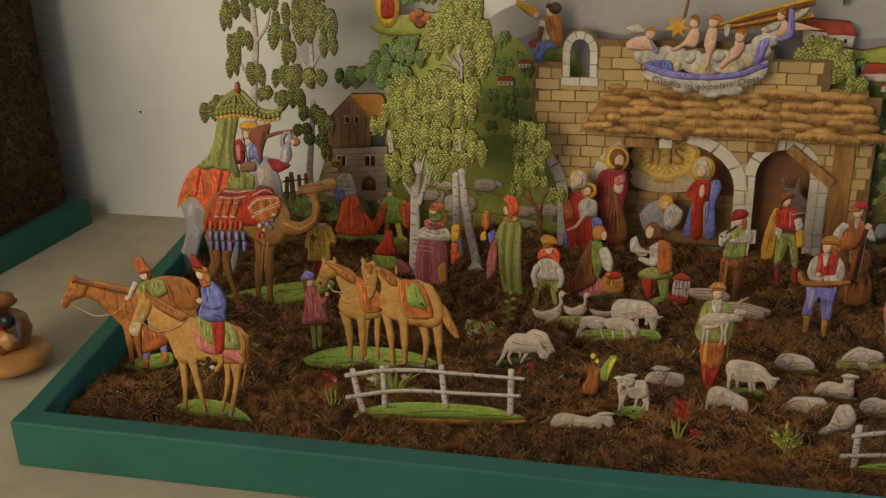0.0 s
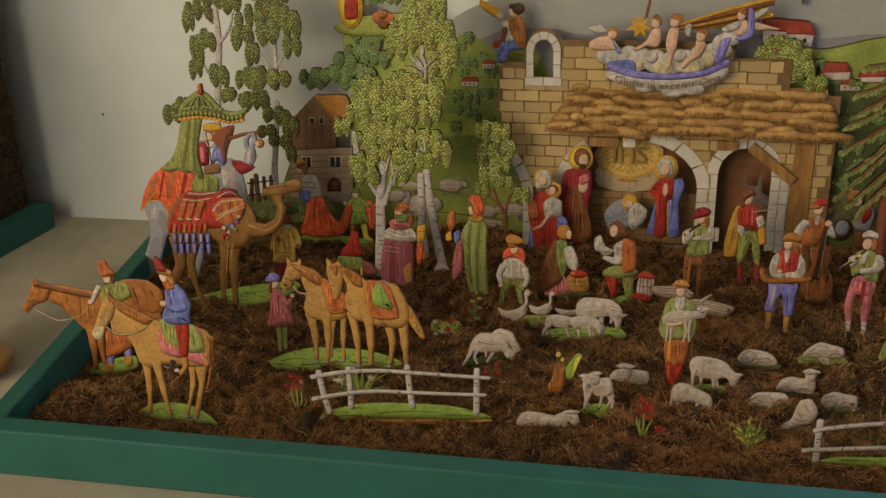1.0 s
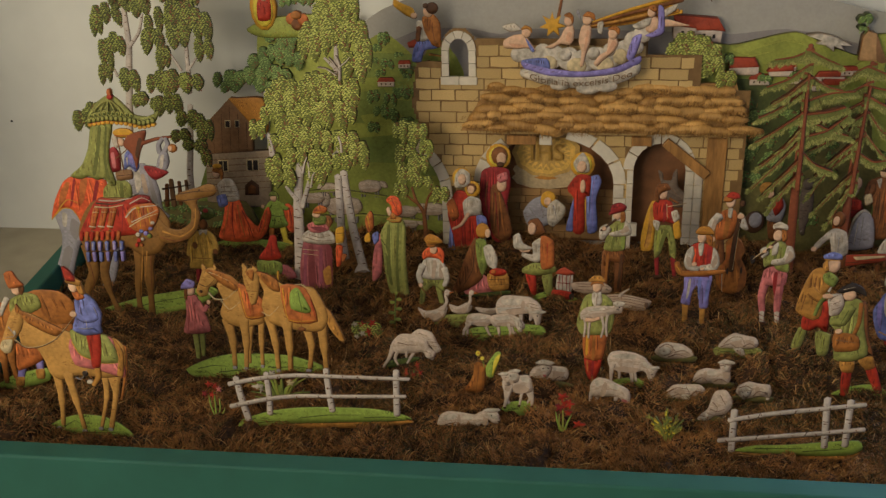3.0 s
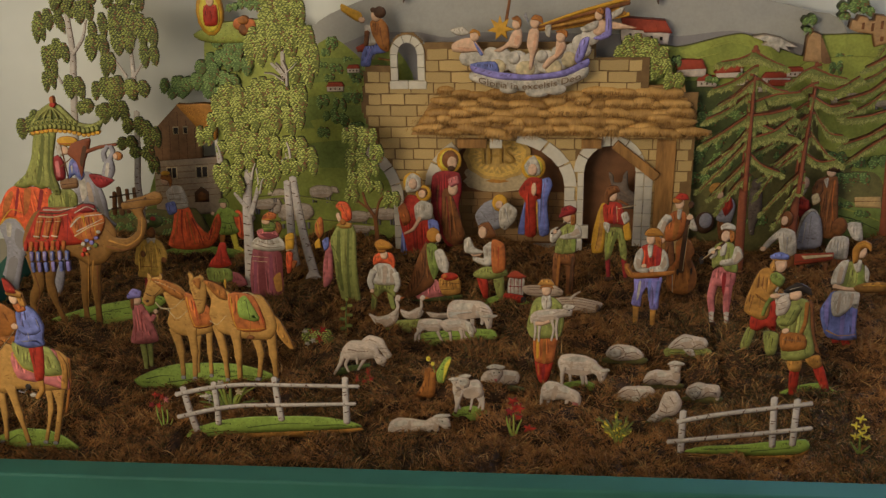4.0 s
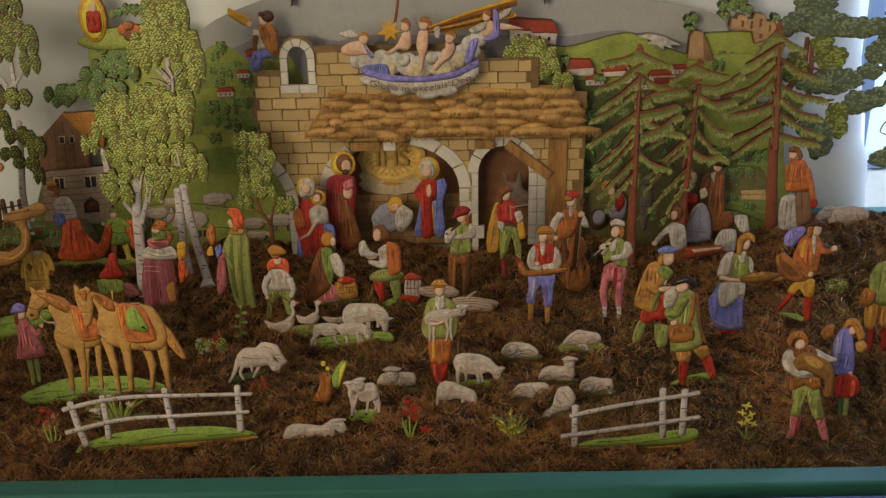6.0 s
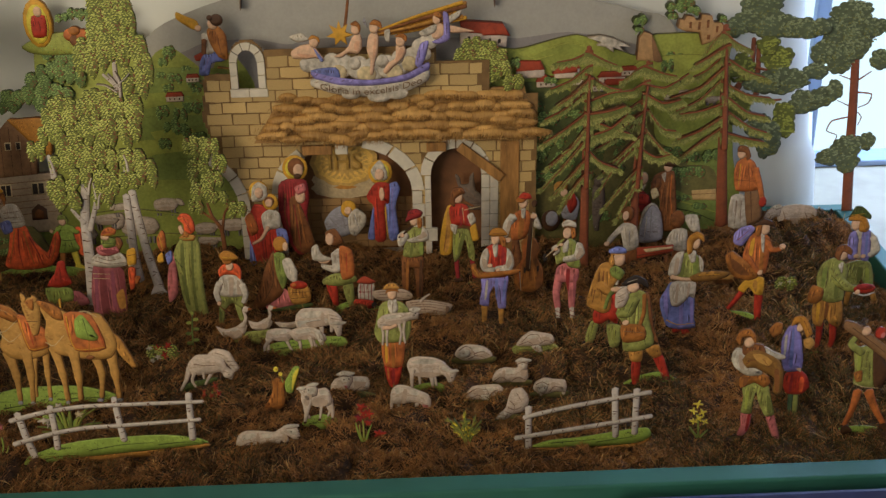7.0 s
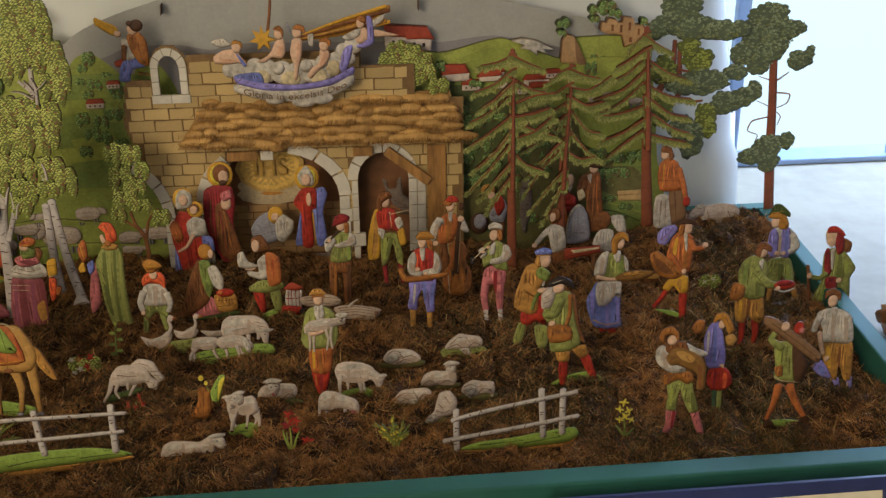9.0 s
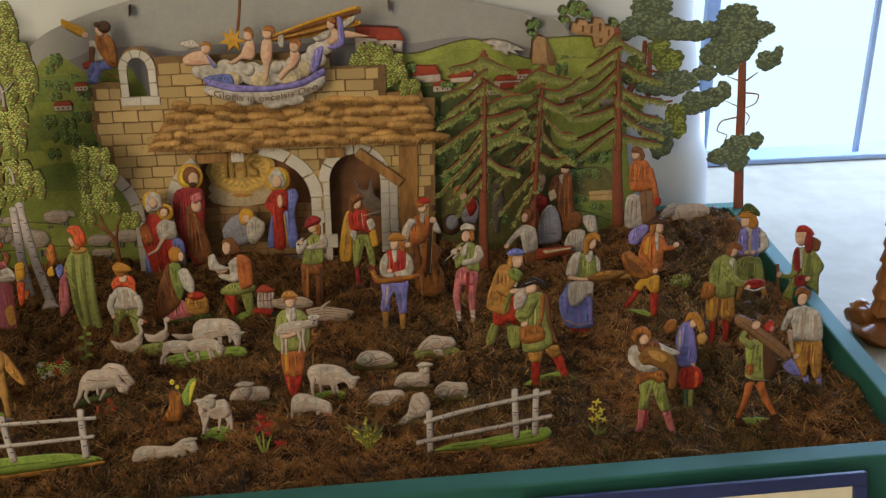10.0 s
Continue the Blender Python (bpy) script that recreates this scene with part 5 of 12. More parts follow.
c = Cut()
c.l("grass", 2, 1.2, 0, 1.6, -3.8, 16.1, -4.6, 28.2)
c.l("grass", 2.2, 1.2, 0.6, 1.7, 1.2, 16.6, 1.2, 31.8)
c.l("grass", 2, 1.2, 2.3, 1.9, 5.9, 14, 6.2, 24.7)
c.l("hilllt", 2, 1, 4, 2, 8.9, 8.7, 10.9, 14.5)
c.l("red", 2.4, 0.8, -3.5, 42, 0.2, 43.4)
c.l("red", 2.4, 0.8, -3.5, 42, -0.2, 40.7)
c.l("red", 2.4, 0.8, -3.5, 42, -4.4, 38.1)
c.l("red", 2.4, 0.8, -3.5, 42, -7, 42.7)
c.l("red", 2.4, 0.8, -3.5, 42, -3.5, 45.7)
c.l("red", 2.2, 0.7, 2.9, 40.5, 0.7, 43.3)
c.l("red", 2.2, 0.7, 2.9, 40.5, 5.2, 44.3)
c.l("red", 2.2, 0.7, 2.9, 40.5, 6.1, 39.5)
c.l("red", 2.2, 0.7, 2.9, 40.5, 2.7, 36)
c.l("red", 2.2, 0.7, 2.9, 40.5, -0.1, 37.7)
c.l("crimson", 2.2, 0.7, -8.8, 30.9, -11.8, 28.3)
c.l("crimson", 2.2, 0.7, -8.8, 30.9, -10.9, 33.5)
c.l("crimson", 2.2, 0.7, -8.8, 30.9, -6.3, 34.1)
c.l("crimson", 2.2, 0.7, -8.8, 30.9, -5.6, 29.9)
c.l("crimson", 2.2, 0.7, -8.8, 30.9, -8.3, 27.1)
c.l("red", 2.2, 0.7, -0.6, 30.1, -3.6, 27.7)
c.l("red", 2.2, 0.7, -0.6, 30.1, -3.5, 31.7)
c.l("red", 2.2, 0.7, -0.6, 30.1, 0.3, 34)
c.l("red", 2.2, 0.7, -0.6, 30.1, 2.8, 30)
c.l("red", 2.2, 0.7, -0.6, 30.1, 0.1, 26.5)
c.l("pink", 1.8, 0.6, 7.1, 37, 4.5, 34.1)
c.l("pink", 1.8, 0.6, 7.1, 37, 4.5, 38.5)
c.l("pink", 1.8, 0.6, 7.1, 37, 7.7, 41.4)
c.l("pink", 1.8, 0.6, 7.1, 37, 9.8, 38.9)
c.l("pink", 1.8, 0.6, 7.1, 37, 9, 34.2)
c.done("paper_flower", -0.2473, 0.1193, -0.0462, "small printed card red blossoms with pale green leaves", "flower", "flowers")

c = Cut()
for i in range(26):
    a, h = BRUSH.uniform(-1.15, 1.15), BRUSH.uniform(22, 46)
    u = h * math.sin(a)
    c.l(("grass", "leaf", "hilllt")[i % 3], 4.2, 1.0, a * 4, 1, u * 0.5, h * 0.6 * math.cos(a) + 5, u, h * math.cos(a) + BRUSH.uniform(-2, 4))
c.l("leaf", 3, 1, 0, 1, -7.3, 20.4, -12, 35.3)
c.l("leaf", 3, 1, 1.4, 1.1, 3.9, 24.6, 3.4, 42.9)
c.l("hilllt", 3, 1, 2.8, 1.3, 12, 22.3, 20.8, 38.5)
c.l("hilllt", 2.5, 1, -2.8, 0.7, -16.1, 10.2, -27.1, 12.2)
c.l("leaf", 2.5, 1, 5.5, 1.6, 19.8, 13.9, 27, 23.8)
c.l("white", 4.2, 1.4, -23, 25, -24.2, 21.7)
c.l("white", 4.2, 1.4, -23, 25, -29.4, 24.6)
c.l("white", 4.2, 1.4, -23, 25, -22.5, 28.3)
c.l("white", 4.2, 1.4, -23, 25, -17.2, 27)
c.l("white", 4.2, 1.4, -23, 25, -17.5, 24)
c.l("white", 1.9, 0.6, -19.3, 22.3, -17, 26.5)
c.l("white", 1.9, 0.6, -19.3, 22.3, -16.9, 19.9)
c.l("white", 1.9, 0.6, -19.3, 22.3, -20.4, 16.6)
c.l("white", 1.9, 0.6, -19.3, 22.3, -22.2, 21.2)
c.l("white", 1.9, 0.6, -19.3, 22.3, -20.2, 27.5)
c.l("cream", 3, 1, 12.9, 31, 9.4, 28.1)
c.l("cream", 3, 1, 12.9, 31, 9, 32.5)
c.l("cream", 3, 1, 12.9, 31, 11.8, 34.6)
c.l("cream", 3, 1, 12.9, 31, 17.4, 32.4)
c.l("cream", 3, 1, 12.9, 31, 15.2, 28)
c.l("white", 2.3, 0.8, -6.2, 41.9, -9.5, 40.5)
c.l("white", 2.3, 0.8, -6.2, 41.9, -8.3, 44.2)
c.l("white", 2.3, 0.8, -6.2, 41.9, -3.6, 44.3)
c.l("white", 2.3, 0.8, -6.2, 41.9, -2.9, 41.4)
c.l("white", 2.3, 0.8, -6.2, 41.9, -6.8, 38.7)
c.done("paper_flower", -0.1846, 0.1457, -0.0452, "small printed card white lilies with slender green leaves", "flower", "flowers")

c = Cut()
c.c("leaf", -5.6, 19.6, 12.7, 10.6)
c.c("leaf", 7.6, 19.4, 12.7, 11.2)
c.l("red", 3.5, 1.2, -4, 27.2, -7.5, 23.8)
c.l("red", 3.5, 1.2, -4, 27.2, -8.3, 28.9)
c.l("red", 3.5, 1.2, -4, 27.2, -4.4, 31.6)
c.l("red", 3.5, 1.2, -4, 27.2, 0.7, 29.1)
c.l("red", 3.5, 1.2, -4, 27.2, -1.9, 23.4)
c.l("red", 3.5, 1.2, 7.7, 29.2, 6, 33.5)
c.l("red", 3.5, 1.2, 7.7, 29.2, 11, 33.1)
c.l("red", 3.5, 1.2, 7.7, 29.2, 12.1, 27.4)
c.l("red", 3.5, 1.2, 7.7, 29.2, 5.8, 24.6)
c.l("red", 3.5, 1.2, 7.7, 29.2, 2.9, 27.6)
c.l("red", 3.2, 1.1, 3.2, 18.1, 5.8, 22.5)
c.l("red", 3.2, 1.1, 3.2, 18.1, 6.8, 15.2)
c.l("red", 3.2, 1.1, 3.2, 18.1, 3.1, 12.9)
c.l("red", 3.2, 1.1, 3.2, 18.1, -1.4, 18)
c.l("red", 3.2, 1.1, 3.2, 18.1, 1.5, 22.6)
c.l("white", 2.6, 0.9, -12.8, 27.5, -16.5, 26.8)
c.l("white", 2.6, 0.9, -12.8, 27.5, -14, 30.3)
c.l("white", 2.6, 0.9, -12.8, 27.5, -9.9, 29.7)
c.l("white", 2.6, 0.9, -12.8, 27.5, -9.4, 26.5)
c.l("white", 2.6, 0.9, -12.8, 27.5, -12.9, 24.4)
c.l("white", 3, 1, -4.2, 15.8, -8.4, 16.1)
c.l("white", 3, 1, -4.2, 15.8, -5.5, 19)
c.l("white", 3, 1, -4.2, 15.8, -1.6, 18.8)
c.l("white", 3, 1, -4.2, 15.8, -1, 13.7)
c.l("white", 3, 1, -4.2, 15.8, -5.8, 12.4)
c.l("white", 2.2, 0.7, -11, 11.9, -9.4, 14.4)
c.l("white", 2.2, 0.7, -11, 11.9, -8.4, 10.7)
c.l("white", 2.2, 0.7, -11, 11.9, -10.6, 9.2)
c.l("white", 2.2, 0.7, -11, 11.9, -14.1, 11.3)
c.l("white", 2.2, 0.7, -11, 11.9, -12.9, 13.9)
c.done("paper_flower", -0.1158, 0.2747, -0.0400, "small printed card bush with red and white blossoms", "flower", "flowers")

c = Cut()
c.begin("base")
c.p("grass", -85.7, -0.1, -54.9, 2.4, -13.6, 3.6, 19.1, 0.2, 17.9, -16, -14.6, -16.5, -83.6, -9.3)
c.s("dkgreen", 2.15, -66.5, -4.7, -27.7, -5.1, 4.7, -8.6)
c.s("hilllt", 1.6, -40, -1.4, -12, -0.6, 12, -3.2)
c.begin("cape")
c.p("scarlet", 8, 58, 15, 63, 23, 54, 24.5, 36, 19.5, 19, 11.5, 24, 9.4, 40)
c.s("crimson", 2.0, 16, 56, 18, 40, 16, 26)
c.s("orange", 2.0, 20.5, 50, 21.5, 36, 19, 24)
c.begin("page")
c.l("yellow", 9.6, 6.6, 4.2, 31, 6.4, 16, 8.0, 5)
c.p("yellow", 3.4, 7.5, 10.5, 9, 17.8, 3.6, 15, 0.6, 4.6, 2)
c.l("chestnut", 8.4, 6.0, -9.6, 31, -11.4, 18, -12.6, 8.2)
c.p("grass", -11.2, 64.5, -2, 67.5, 6.2, 64, 8.2, 52, 9.4, 42, 13.2, 31, 2, 26.4, -14.8, 27, -10.4, 42, -12, 53)
c.s("dkgreen", 1.8, -11.4, 45.6, -1, 43.4, 9.0, 45)
c.s("dkgreen", 1.5, -5, 41, -7.4, 29)
c.s("dkgreen", 1.5, 2.6, 41, 4.6, 29.4)
c.s("hilllt", 1.4, -1, 41, -1.4, 29)
c.l("grass", 7.0, 5.2, -9.6, 62, -15.4, 54.5, -19.2, 57)
c.l("grass", 7.0, 5.2, 5.6, 62, 10.8, 55.5, 14.2, 56.5)
c.e("skin", -20.4, 57.6, 2.6, 2.6)
c.e("skin", -4.4, 70.4, 4.6, 5.6)
c.p("leaf", -10.6, 73.2, -7.4, 79.6, -0.2, 79.2, 3.4, 72.4, 1.8, 66.8, -0.4, 73.4)
c.done("paper_figurine", -0.2830, 0.5300, -0.0310, "flat printed card page boy in green tunic holding a train", "figurine", "procession figures")

c = Cut()
c.p("purple", 1.5, 21.2, 21.4, 23.4, 31.8, 6, -1.3, 0.1)
c.p("leaf", -19.4, 28.7, 11.5, 28.1, 11.7, 10.6, -15.1, 5.9)
c.p("red", -16.7, 32.4, -4.6, 49.8, 0.7, 63.9, 8.8, 64.4, 10, 48.1, 13.8, 34.4, -1.1, 29.1)
c.s("crimson", 1.48, 1.7, 58.1, 0.4, 34.1)
c.done("paper_figurine", -0.2656, 0.4230, -0.0341, "small flat printed card kneeling page in red pointed hat", "figurine", "procession figures")

c = Cut()
c.p("pink", -7.5, 20.3, 4.7, 29.9, 16.9, 14, 17.4, 5.1, -14.2, 0.7, -20.1, 6.2)
c.p("brown", -4.9, 80.4, 0.6, 56.6, 3.3, 25.9, -11.3, 11.8, -36.7, -0.3, -26.2, 30, -16.6, 58.5)
c.s("dkbrown", 1.64, -6.8, 69, -9.3, 35.8, -26, 6.5)
c.p("leaf", -4.9, 76.6, 7.5, 76, 10.3, 46.8, 2.9, 28, -3.6, 48.8)
c.p("white", 4.3, 66.9, 14, 70.2, 21.9, 52.3, 19.2, 36.3, 8.9, 44.2)
c.e("straw", 3.6, 88.9, 8.4, 10.1)
c.e("skin", 9.8, 85.6, 3.5, 6.1)
c.p("ochre", 8.9, 30.8, 33.1, 32.3, 35.6, 11.1, 13.6, 7.6)
c.s("dkbrown", 1.17, 10.6, 23.6, 33.9, 24.6)
c.s("dkbrown", 1.17, 11.8, 15.9, 34.7, 17.3)
c.e("red", 22.2, 33.9, 10.8, 5.6)
c.e("orange", 16.4, 34.2, 3.3, 3.0)
c.begin("base")
c.p("dkgreen", -26, -0.1, 9.4, 5.9, 36.4, 9.1, 35.2, 3.3, 2.4, -0.7)
c.done("paper_figurine", 0.0053, 0.4005, -0.0350, "flat printed card kneeling girl in green vest beside a fruit basket", "figurine", "visitors at the stable")

c = Cut()
c.p("grass", -18.6, 6.7, 6.5, 15.5, 36.7, 3.9, 14.1, -7, -16.1, -3.6)
c.s("ochre", 3.25, -2.2, -3, 18.6, -3.4, 32.2, 1.6)
c.p("green", -8.2, 35.9, 4.1, 38.9, 5.3, 9.8, -3.5, 12)
c.p("red", -28.3, 37.7, -15.5, 37.2, -14.5, 9, -21, 10.8)
c.p("red", 5.2, 16, 27.7, 13.3, 28.9, 3.5, 6.4, 3.1)
c.e("black", 28.6, 7.4, 3.3, 4.5)
c.p("green", -31.7, 44.2, -17.2, 52.1, 6.1, 49.1, 9.1, 40.7, -12.2, 34.7, -31.1, 37.6)
c.p("white", -20.4, 77.7, -8.8, 84.8, -6.4, 58.2, -16.7, 52.3, -31.9, 59.3, -32, 65.4, -19.6, 62.8)
c.p("orange", -9.3, 88, 5.3, 81.6, 6.6, 48.2, -8.3, 43.5, -10.6, 65.6)
c.s("red", 1.39, -1.9, 78.4, -2.3, 48.3)
c.e("skin", -28.8, 68.7, 7.0, 3.5)
c.p("white", -43.1, 86.4, -35.9, 90.6, -30.8, 77.4, -18.9, 71.3, -31.1, 67.9, -42.5, 71.5)
c.p("brown", -26.2, 105.1, -13.4, 110.4, -4.4, 92.6, -17.9, 89.2)
c.e("skin", -20.7, 97, 5.1, 8.0)
c.done("paper_figurine", 0.0897, 0.3927, -0.0353, "flat printed card kneeling man in orange vest holding a white dove", "figurine", "visitors at the stable")

c = Cut()
c.p("red", -14.1, 12.1, 6.6, 11.6, 8, 2.6, -12.7, 3.1)
c.p("white", -9.1, 37.4, 8.4, 38.1, 7.4, 12.4, -10.7, 13.8)
c.s("crimson", 1.63, -7.4, 35.4, -8.2, 14.9)
c.s("crimson", 1.63, -3.3, 35.6, -3.6, 13.8)
c.s("crimson", 1.63, 1.2, 35.8, 1.5, 13.2)
c.s("crimson", 1.63, 5.8, 35.9, 5.1, 13.4)
c.s("crimson", 1.86, -9.9, 25.1, 8, 24.5)
c.p("roof", -12, 37.3, -8.1, 43, -1.4, 46.3, 11.4, 38.2, 3.5, 35.3)
c.done("paper_lantern", 0.1104, 0.3943, -0.0352, "printed card caged lantern with red roof on grass", "lantern")

c = Cut()
c.l("grass", 2.9, 1, -1.8, 1, -5.4, 13, -7.3, 23.6)
c.l("hilllt", 2.9, 1, 0, 1, 0.3, 15.6, -0.3, 26.2)
c.l("grass", 2.9, 1, 1.8, 1, 5.2, 13, 8.5, 20.9)
c.l("hilllt", 2.1, 1, -0.5, 1, -3.4, 10.4, -3.6, 21)
c.l("red", 3.7, 1.2, -0.9, 41.9, -1.1, 37)
c.l("red", 3.7, 1.2, -0.9, 41.9, -5, 38.5)
c.l("red", 3.7, 1.2, -0.9, 41.9, -4.9, 45.2)
c.l("red", 3.7, 1.2, -0.9, 41.9, 2.5, 45.8)
c.l("red", 3.7, 1.2, -0.9, 41.9, 4.7, 42.1)
c.l("red", 3.1, 1, 6.5, 33.5, 6.8, 27.5)
c.l("red", 3.1, 1, 6.5, 33.5, 2.7, 29.8)
c.l("red", 3.1, 1, 6.5, 33.5, 3.2, 37.7)
c.l("red", 3.1, 1, 6.5, 33.5, 6.8, 39.5)
c.l("red", 3.1, 1, 6.5, 33.5, 11.2, 33.9)
c.l("crimson", 3.4, 1.1, -3.9, 29.4, -1.8, 25.4)
c.l("crimson", 3.4, 1.1, -3.9, 29.4, -6.3, 25.5)
c.l("crimson", 3.4, 1.1, -3.9, 29.4, -7.8, 32.1)
c.l("crimson", 3.4, 1.1, -3.9, 29.4, -4.8, 33.7)
c.l("crimson", 3.4, 1.1, -3.9, 29.4, 1.3, 29.7)
c.l("red", 2.8, 0.9, 1.6, 34.6, 5.8, 34.6)
c.l("red", 2.8, 0.9, 1.6, 34.6, 1.5, 29.6)
c.l("red", 2.8, 0.9, 1.6, 34.6, -1.7, 31.4)
c.l("red", 2.8, 0.9, 1.6, 34.6, -1.9, 37.2)
c.l("red", 2.8, 0.9, 1.6, 34.6, 3.9, 38.7)
c.l("red", 2.8, 0.9, 5, 23.5, 3, 20.6)
c.l("red", 2.8, 0.9, 5, 23.5, 1.8, 25.7)
c.l("red", 2.8, 0.9, 5, 23.5, 4.6, 26.8)
c.l("red", 2.8, 0.9, 5, 23.5, 8.8, 25)
c.l("red", 2.8, 0.9, 5, 23.5, 7.3, 20.8)
c.l("red", 4.3, 1.4, 15.9, 10.2, 10.9, 13.1)
c.l("red", 4.3, 1.4, 15.9, 10.2, 16, 14.7)
c.l("red", 4.3, 1.4, 15.9, 10.2, 22.5, 10.9)
c.l("red", 4.3, 1.4, 15.9, 10.2, 20, 6.7)
c.l("red", 4.3, 1.4, 15.9, 10.2, 11, 7.2)
c.done("paper_flower", 0.1114, 0.1238, -0.0460, "printed card red irises with pale green leaves", "flower", "flowers")

c = Cut()
for i in range(30):
    a, h = BRUSH.uniform(-0.75, 0.75), BRUSH.uniform(16, 42)
    u = h * math.sin(a) * 0.75
    c.l(("hilllt", "leaf", "weed")[i % 3], 1.7, 0.7, a * 3, 1, u * 0.45, h * 0.5, u, h * math.cos(a))
    for j in range(3):
        f = BRUSH.uniform(0.45, 1.0)
        c.l(("weed", "leaf", "yellow")[(i + j) % 3], 2.4, 0.8, u * f, h * f * math.cos(a), u * f + BRUSH.uniform(-5, 5), h * f * math.cos(a) + BRUSH.uniform(0, 4))
c.done("paper_flower", 0.2146, 0.1164, -0.0463, "printed card yellow-green weed with fine stalks", "flower", "flowers")

c = Cut()
c.begin("base")
c.p("ochre", -53.5, 4.6, -5.7, 5.5, 59.5, 11.5, 65.8, 13.6, 51.3, 1.6, -5.7, 0.2)
c.p("grass", -51.8, 7.1, -33.9, 14, -5.8, 16.1, 33.6, 21.8, 60.8, 24.6, 65.7, 15, 51.1, 7, -5.7, 4.2)
c.s("dkgreen", 1.52, -33.9, 10.7, 11.1, 13.2)
c.s("dkgreen", 1.52, 11.2, 9.9, 50.9, 15)
c.begin("post")
c.l("birch", 6.6, 6.6, -55.9, 52.8, -55.2, 6.1)
c.begin("post")
c.l("birch", 6.6, 6.6, 27.3, 70, 30.4, 15.5)
c.begin("post")
c.l("birch", 6.6, 6.6, 48.6, 68.3, 49.1, 17.8)
c.begin("rail")
c.l("birch", 5.1, 4.6, -60.4, 41.1, -22.8, 50, 21.5, 57.8, 62.7, 64.6)
c.begin("rail")
c.l("birch", 5.1, 4.6, -68.4, 17.8, -22.7, 24.2, 22.1, 30.6, 64.9, 37.4)
c.begin("bark_mark")
c.s("dkbrown", 1.27, -33.9, 45.8, -31.7, 51.4)
c.s("dkbrown", 1.27, -0.7, 52, 1.5, 56.9)
c.s("dkbrown", 1.27, -33.9, 21.2, -31.7, 26.3)
c.s("dkbrown", 1.27, 10.9, 27.7, 13, 32.7)
c.s("dkbrown", 1.27, 26.3, 44.5, 30.8, 44.2)
c.s("dkbrown", 1.27, 46.4, 48, 50.9, 47.6)
c.s("dkbrown", 1.27, -57.2, 32.4, -53.3, 32.1)
c.done("paper_fence", 0.3287, 0.0966, -0.0470, "flat printed card birch rail fence slanting across green strip", "fence", "fence")

c = Cut()
c.l("leaf", 2.6, 1.5, 0, 1, -2.7, 28)
c.l("leaf", 3.1, 1, 1.2, 0.9, 8.9, 9.7)
c.l("leaf", 3.1, 1, -1.2, 1.1, -10.1, 14)
c.l("yellow", 3.1, 1, -3.4, 40, 1.6, 39.3)
c.l("yellow", 3.1, 1, -3.4, 40, -3.8, 35.2)
c.l("yellow", 3.1, 1, -3.4, 40, -8.3, 40.9)
c.l("yellow", 3.1, 1, -3.4, 40, -1.6, 44.2)
c.l("yellow", 2.7, 0.9, -7.6, 32.4, -11.8, 33.6)
c.l("yellow", 2.7, 0.9, -7.6, 32.4, -7.1, 36.5)
c.l("yellow", 2.7, 0.9, -7.6, 32.4, -3.3, 31.2)
c.l("yellow", 2.7, 0.9, -7.6, 32.4, -6.3, 28.3)
c.l("yellow", 2.7, 0.9, 1.8, 30.3, -1.5, 28.1)
c.l("yellow", 2.7, 0.9, 1.8, 30.3, -0.1, 34.3)
c.l("yellow", 2.7, 0.9, 1.8, 30.3, 5.7, 31.6)
c.l("yellow", 2.7, 0.9, 1.8, 30.3, 3.3, 26.2)
c.l("yellow", 3.1, 1, -1.3, 23.9, -4.3, 27.6)
c.l("yellow", 3.1, 1, -1.3, 23.9, 2.9, 25.6)
c.l("yellow", 3.1, 1, -1.3, 23.9, 1, 19.9)
c.l("yellow", 3.1, 1, -1.3, 23.9, -4.7, 21.4)
c.l("yellow", 2.7, 0.9, -6.9, 20.4, -2.6, 19.5)
c.l("yellow", 2.7, 0.9, -6.9, 20.4, -6.7, 16.9)
c.l("yellow", 2.7, 0.9, -6.9, 20.4, -11, 22)
c.l("yellow", 2.7, 0.9, -6.9, 20.4, -6.9, 23.9)
c.l("yellow", 2.3, 0.8, 4.8, 19.4, 8.3, 17.7)
c.l("yellow", 2.3, 0.8, 4.8, 19.4, 3.4, 16.3)
c.l("yellow", 2.3, 0.8, 4.8, 19.4, 1.4, 21.2)
c.l("yellow", 2.3, 0.8, 4.8, 19.4, 6.8, 22.1)
c.done("paper_flower", 0.4460, 0.1102, -0.0466, "printed card yellow spike of blossoms in moss", "flower", "flowers")

c = Cut()
c.p("brown", -7.6, 46.4, 10.3, 45.3, 9.1, 0.4, -3, 1.2)
c.p("red", -22.1, 110.1, -5.7, 109.2, -5.8, 95.7, -21.7, 96.6)
c.e("skin", -14.1, 131.9, 6.9, 8.7)
c.p("cream", -2.7, 114.6, 4.4, 118.8, 9.2, 107.8, 0.7, 102.1)
c.p("grey", -12.1, 74.3, -0.5, 93.6, 12.9, 82.9, 17.5, 44.3, -13.9, 39.8)
c.s("mauve", 2.01, -0.2, 86.7, -0.2, 46)
c.s("white", 2.30, -5.8, 77.7, -7.6, 46.4)
c.done("paper_figurine", 0.4908, 0.5400, -0.0601, "flat printed card miller with red cap and grey sack", "figurine", "villagers")

c = Cut()
c.p("mule", -10.6, 67.7, 4.8, 64.4, 6.6, 32.4, 0.4, 13.1, 0, 1, -6, 1.3, -9.9, 23.2)
c.e("mule", -2.8, 73.4, 7.0, 8.2)
c.done("paper_donkey", 0.4265, 0.5700, -0.0144, "flat printed card grey donkey standing behind the spruces", "donkey")

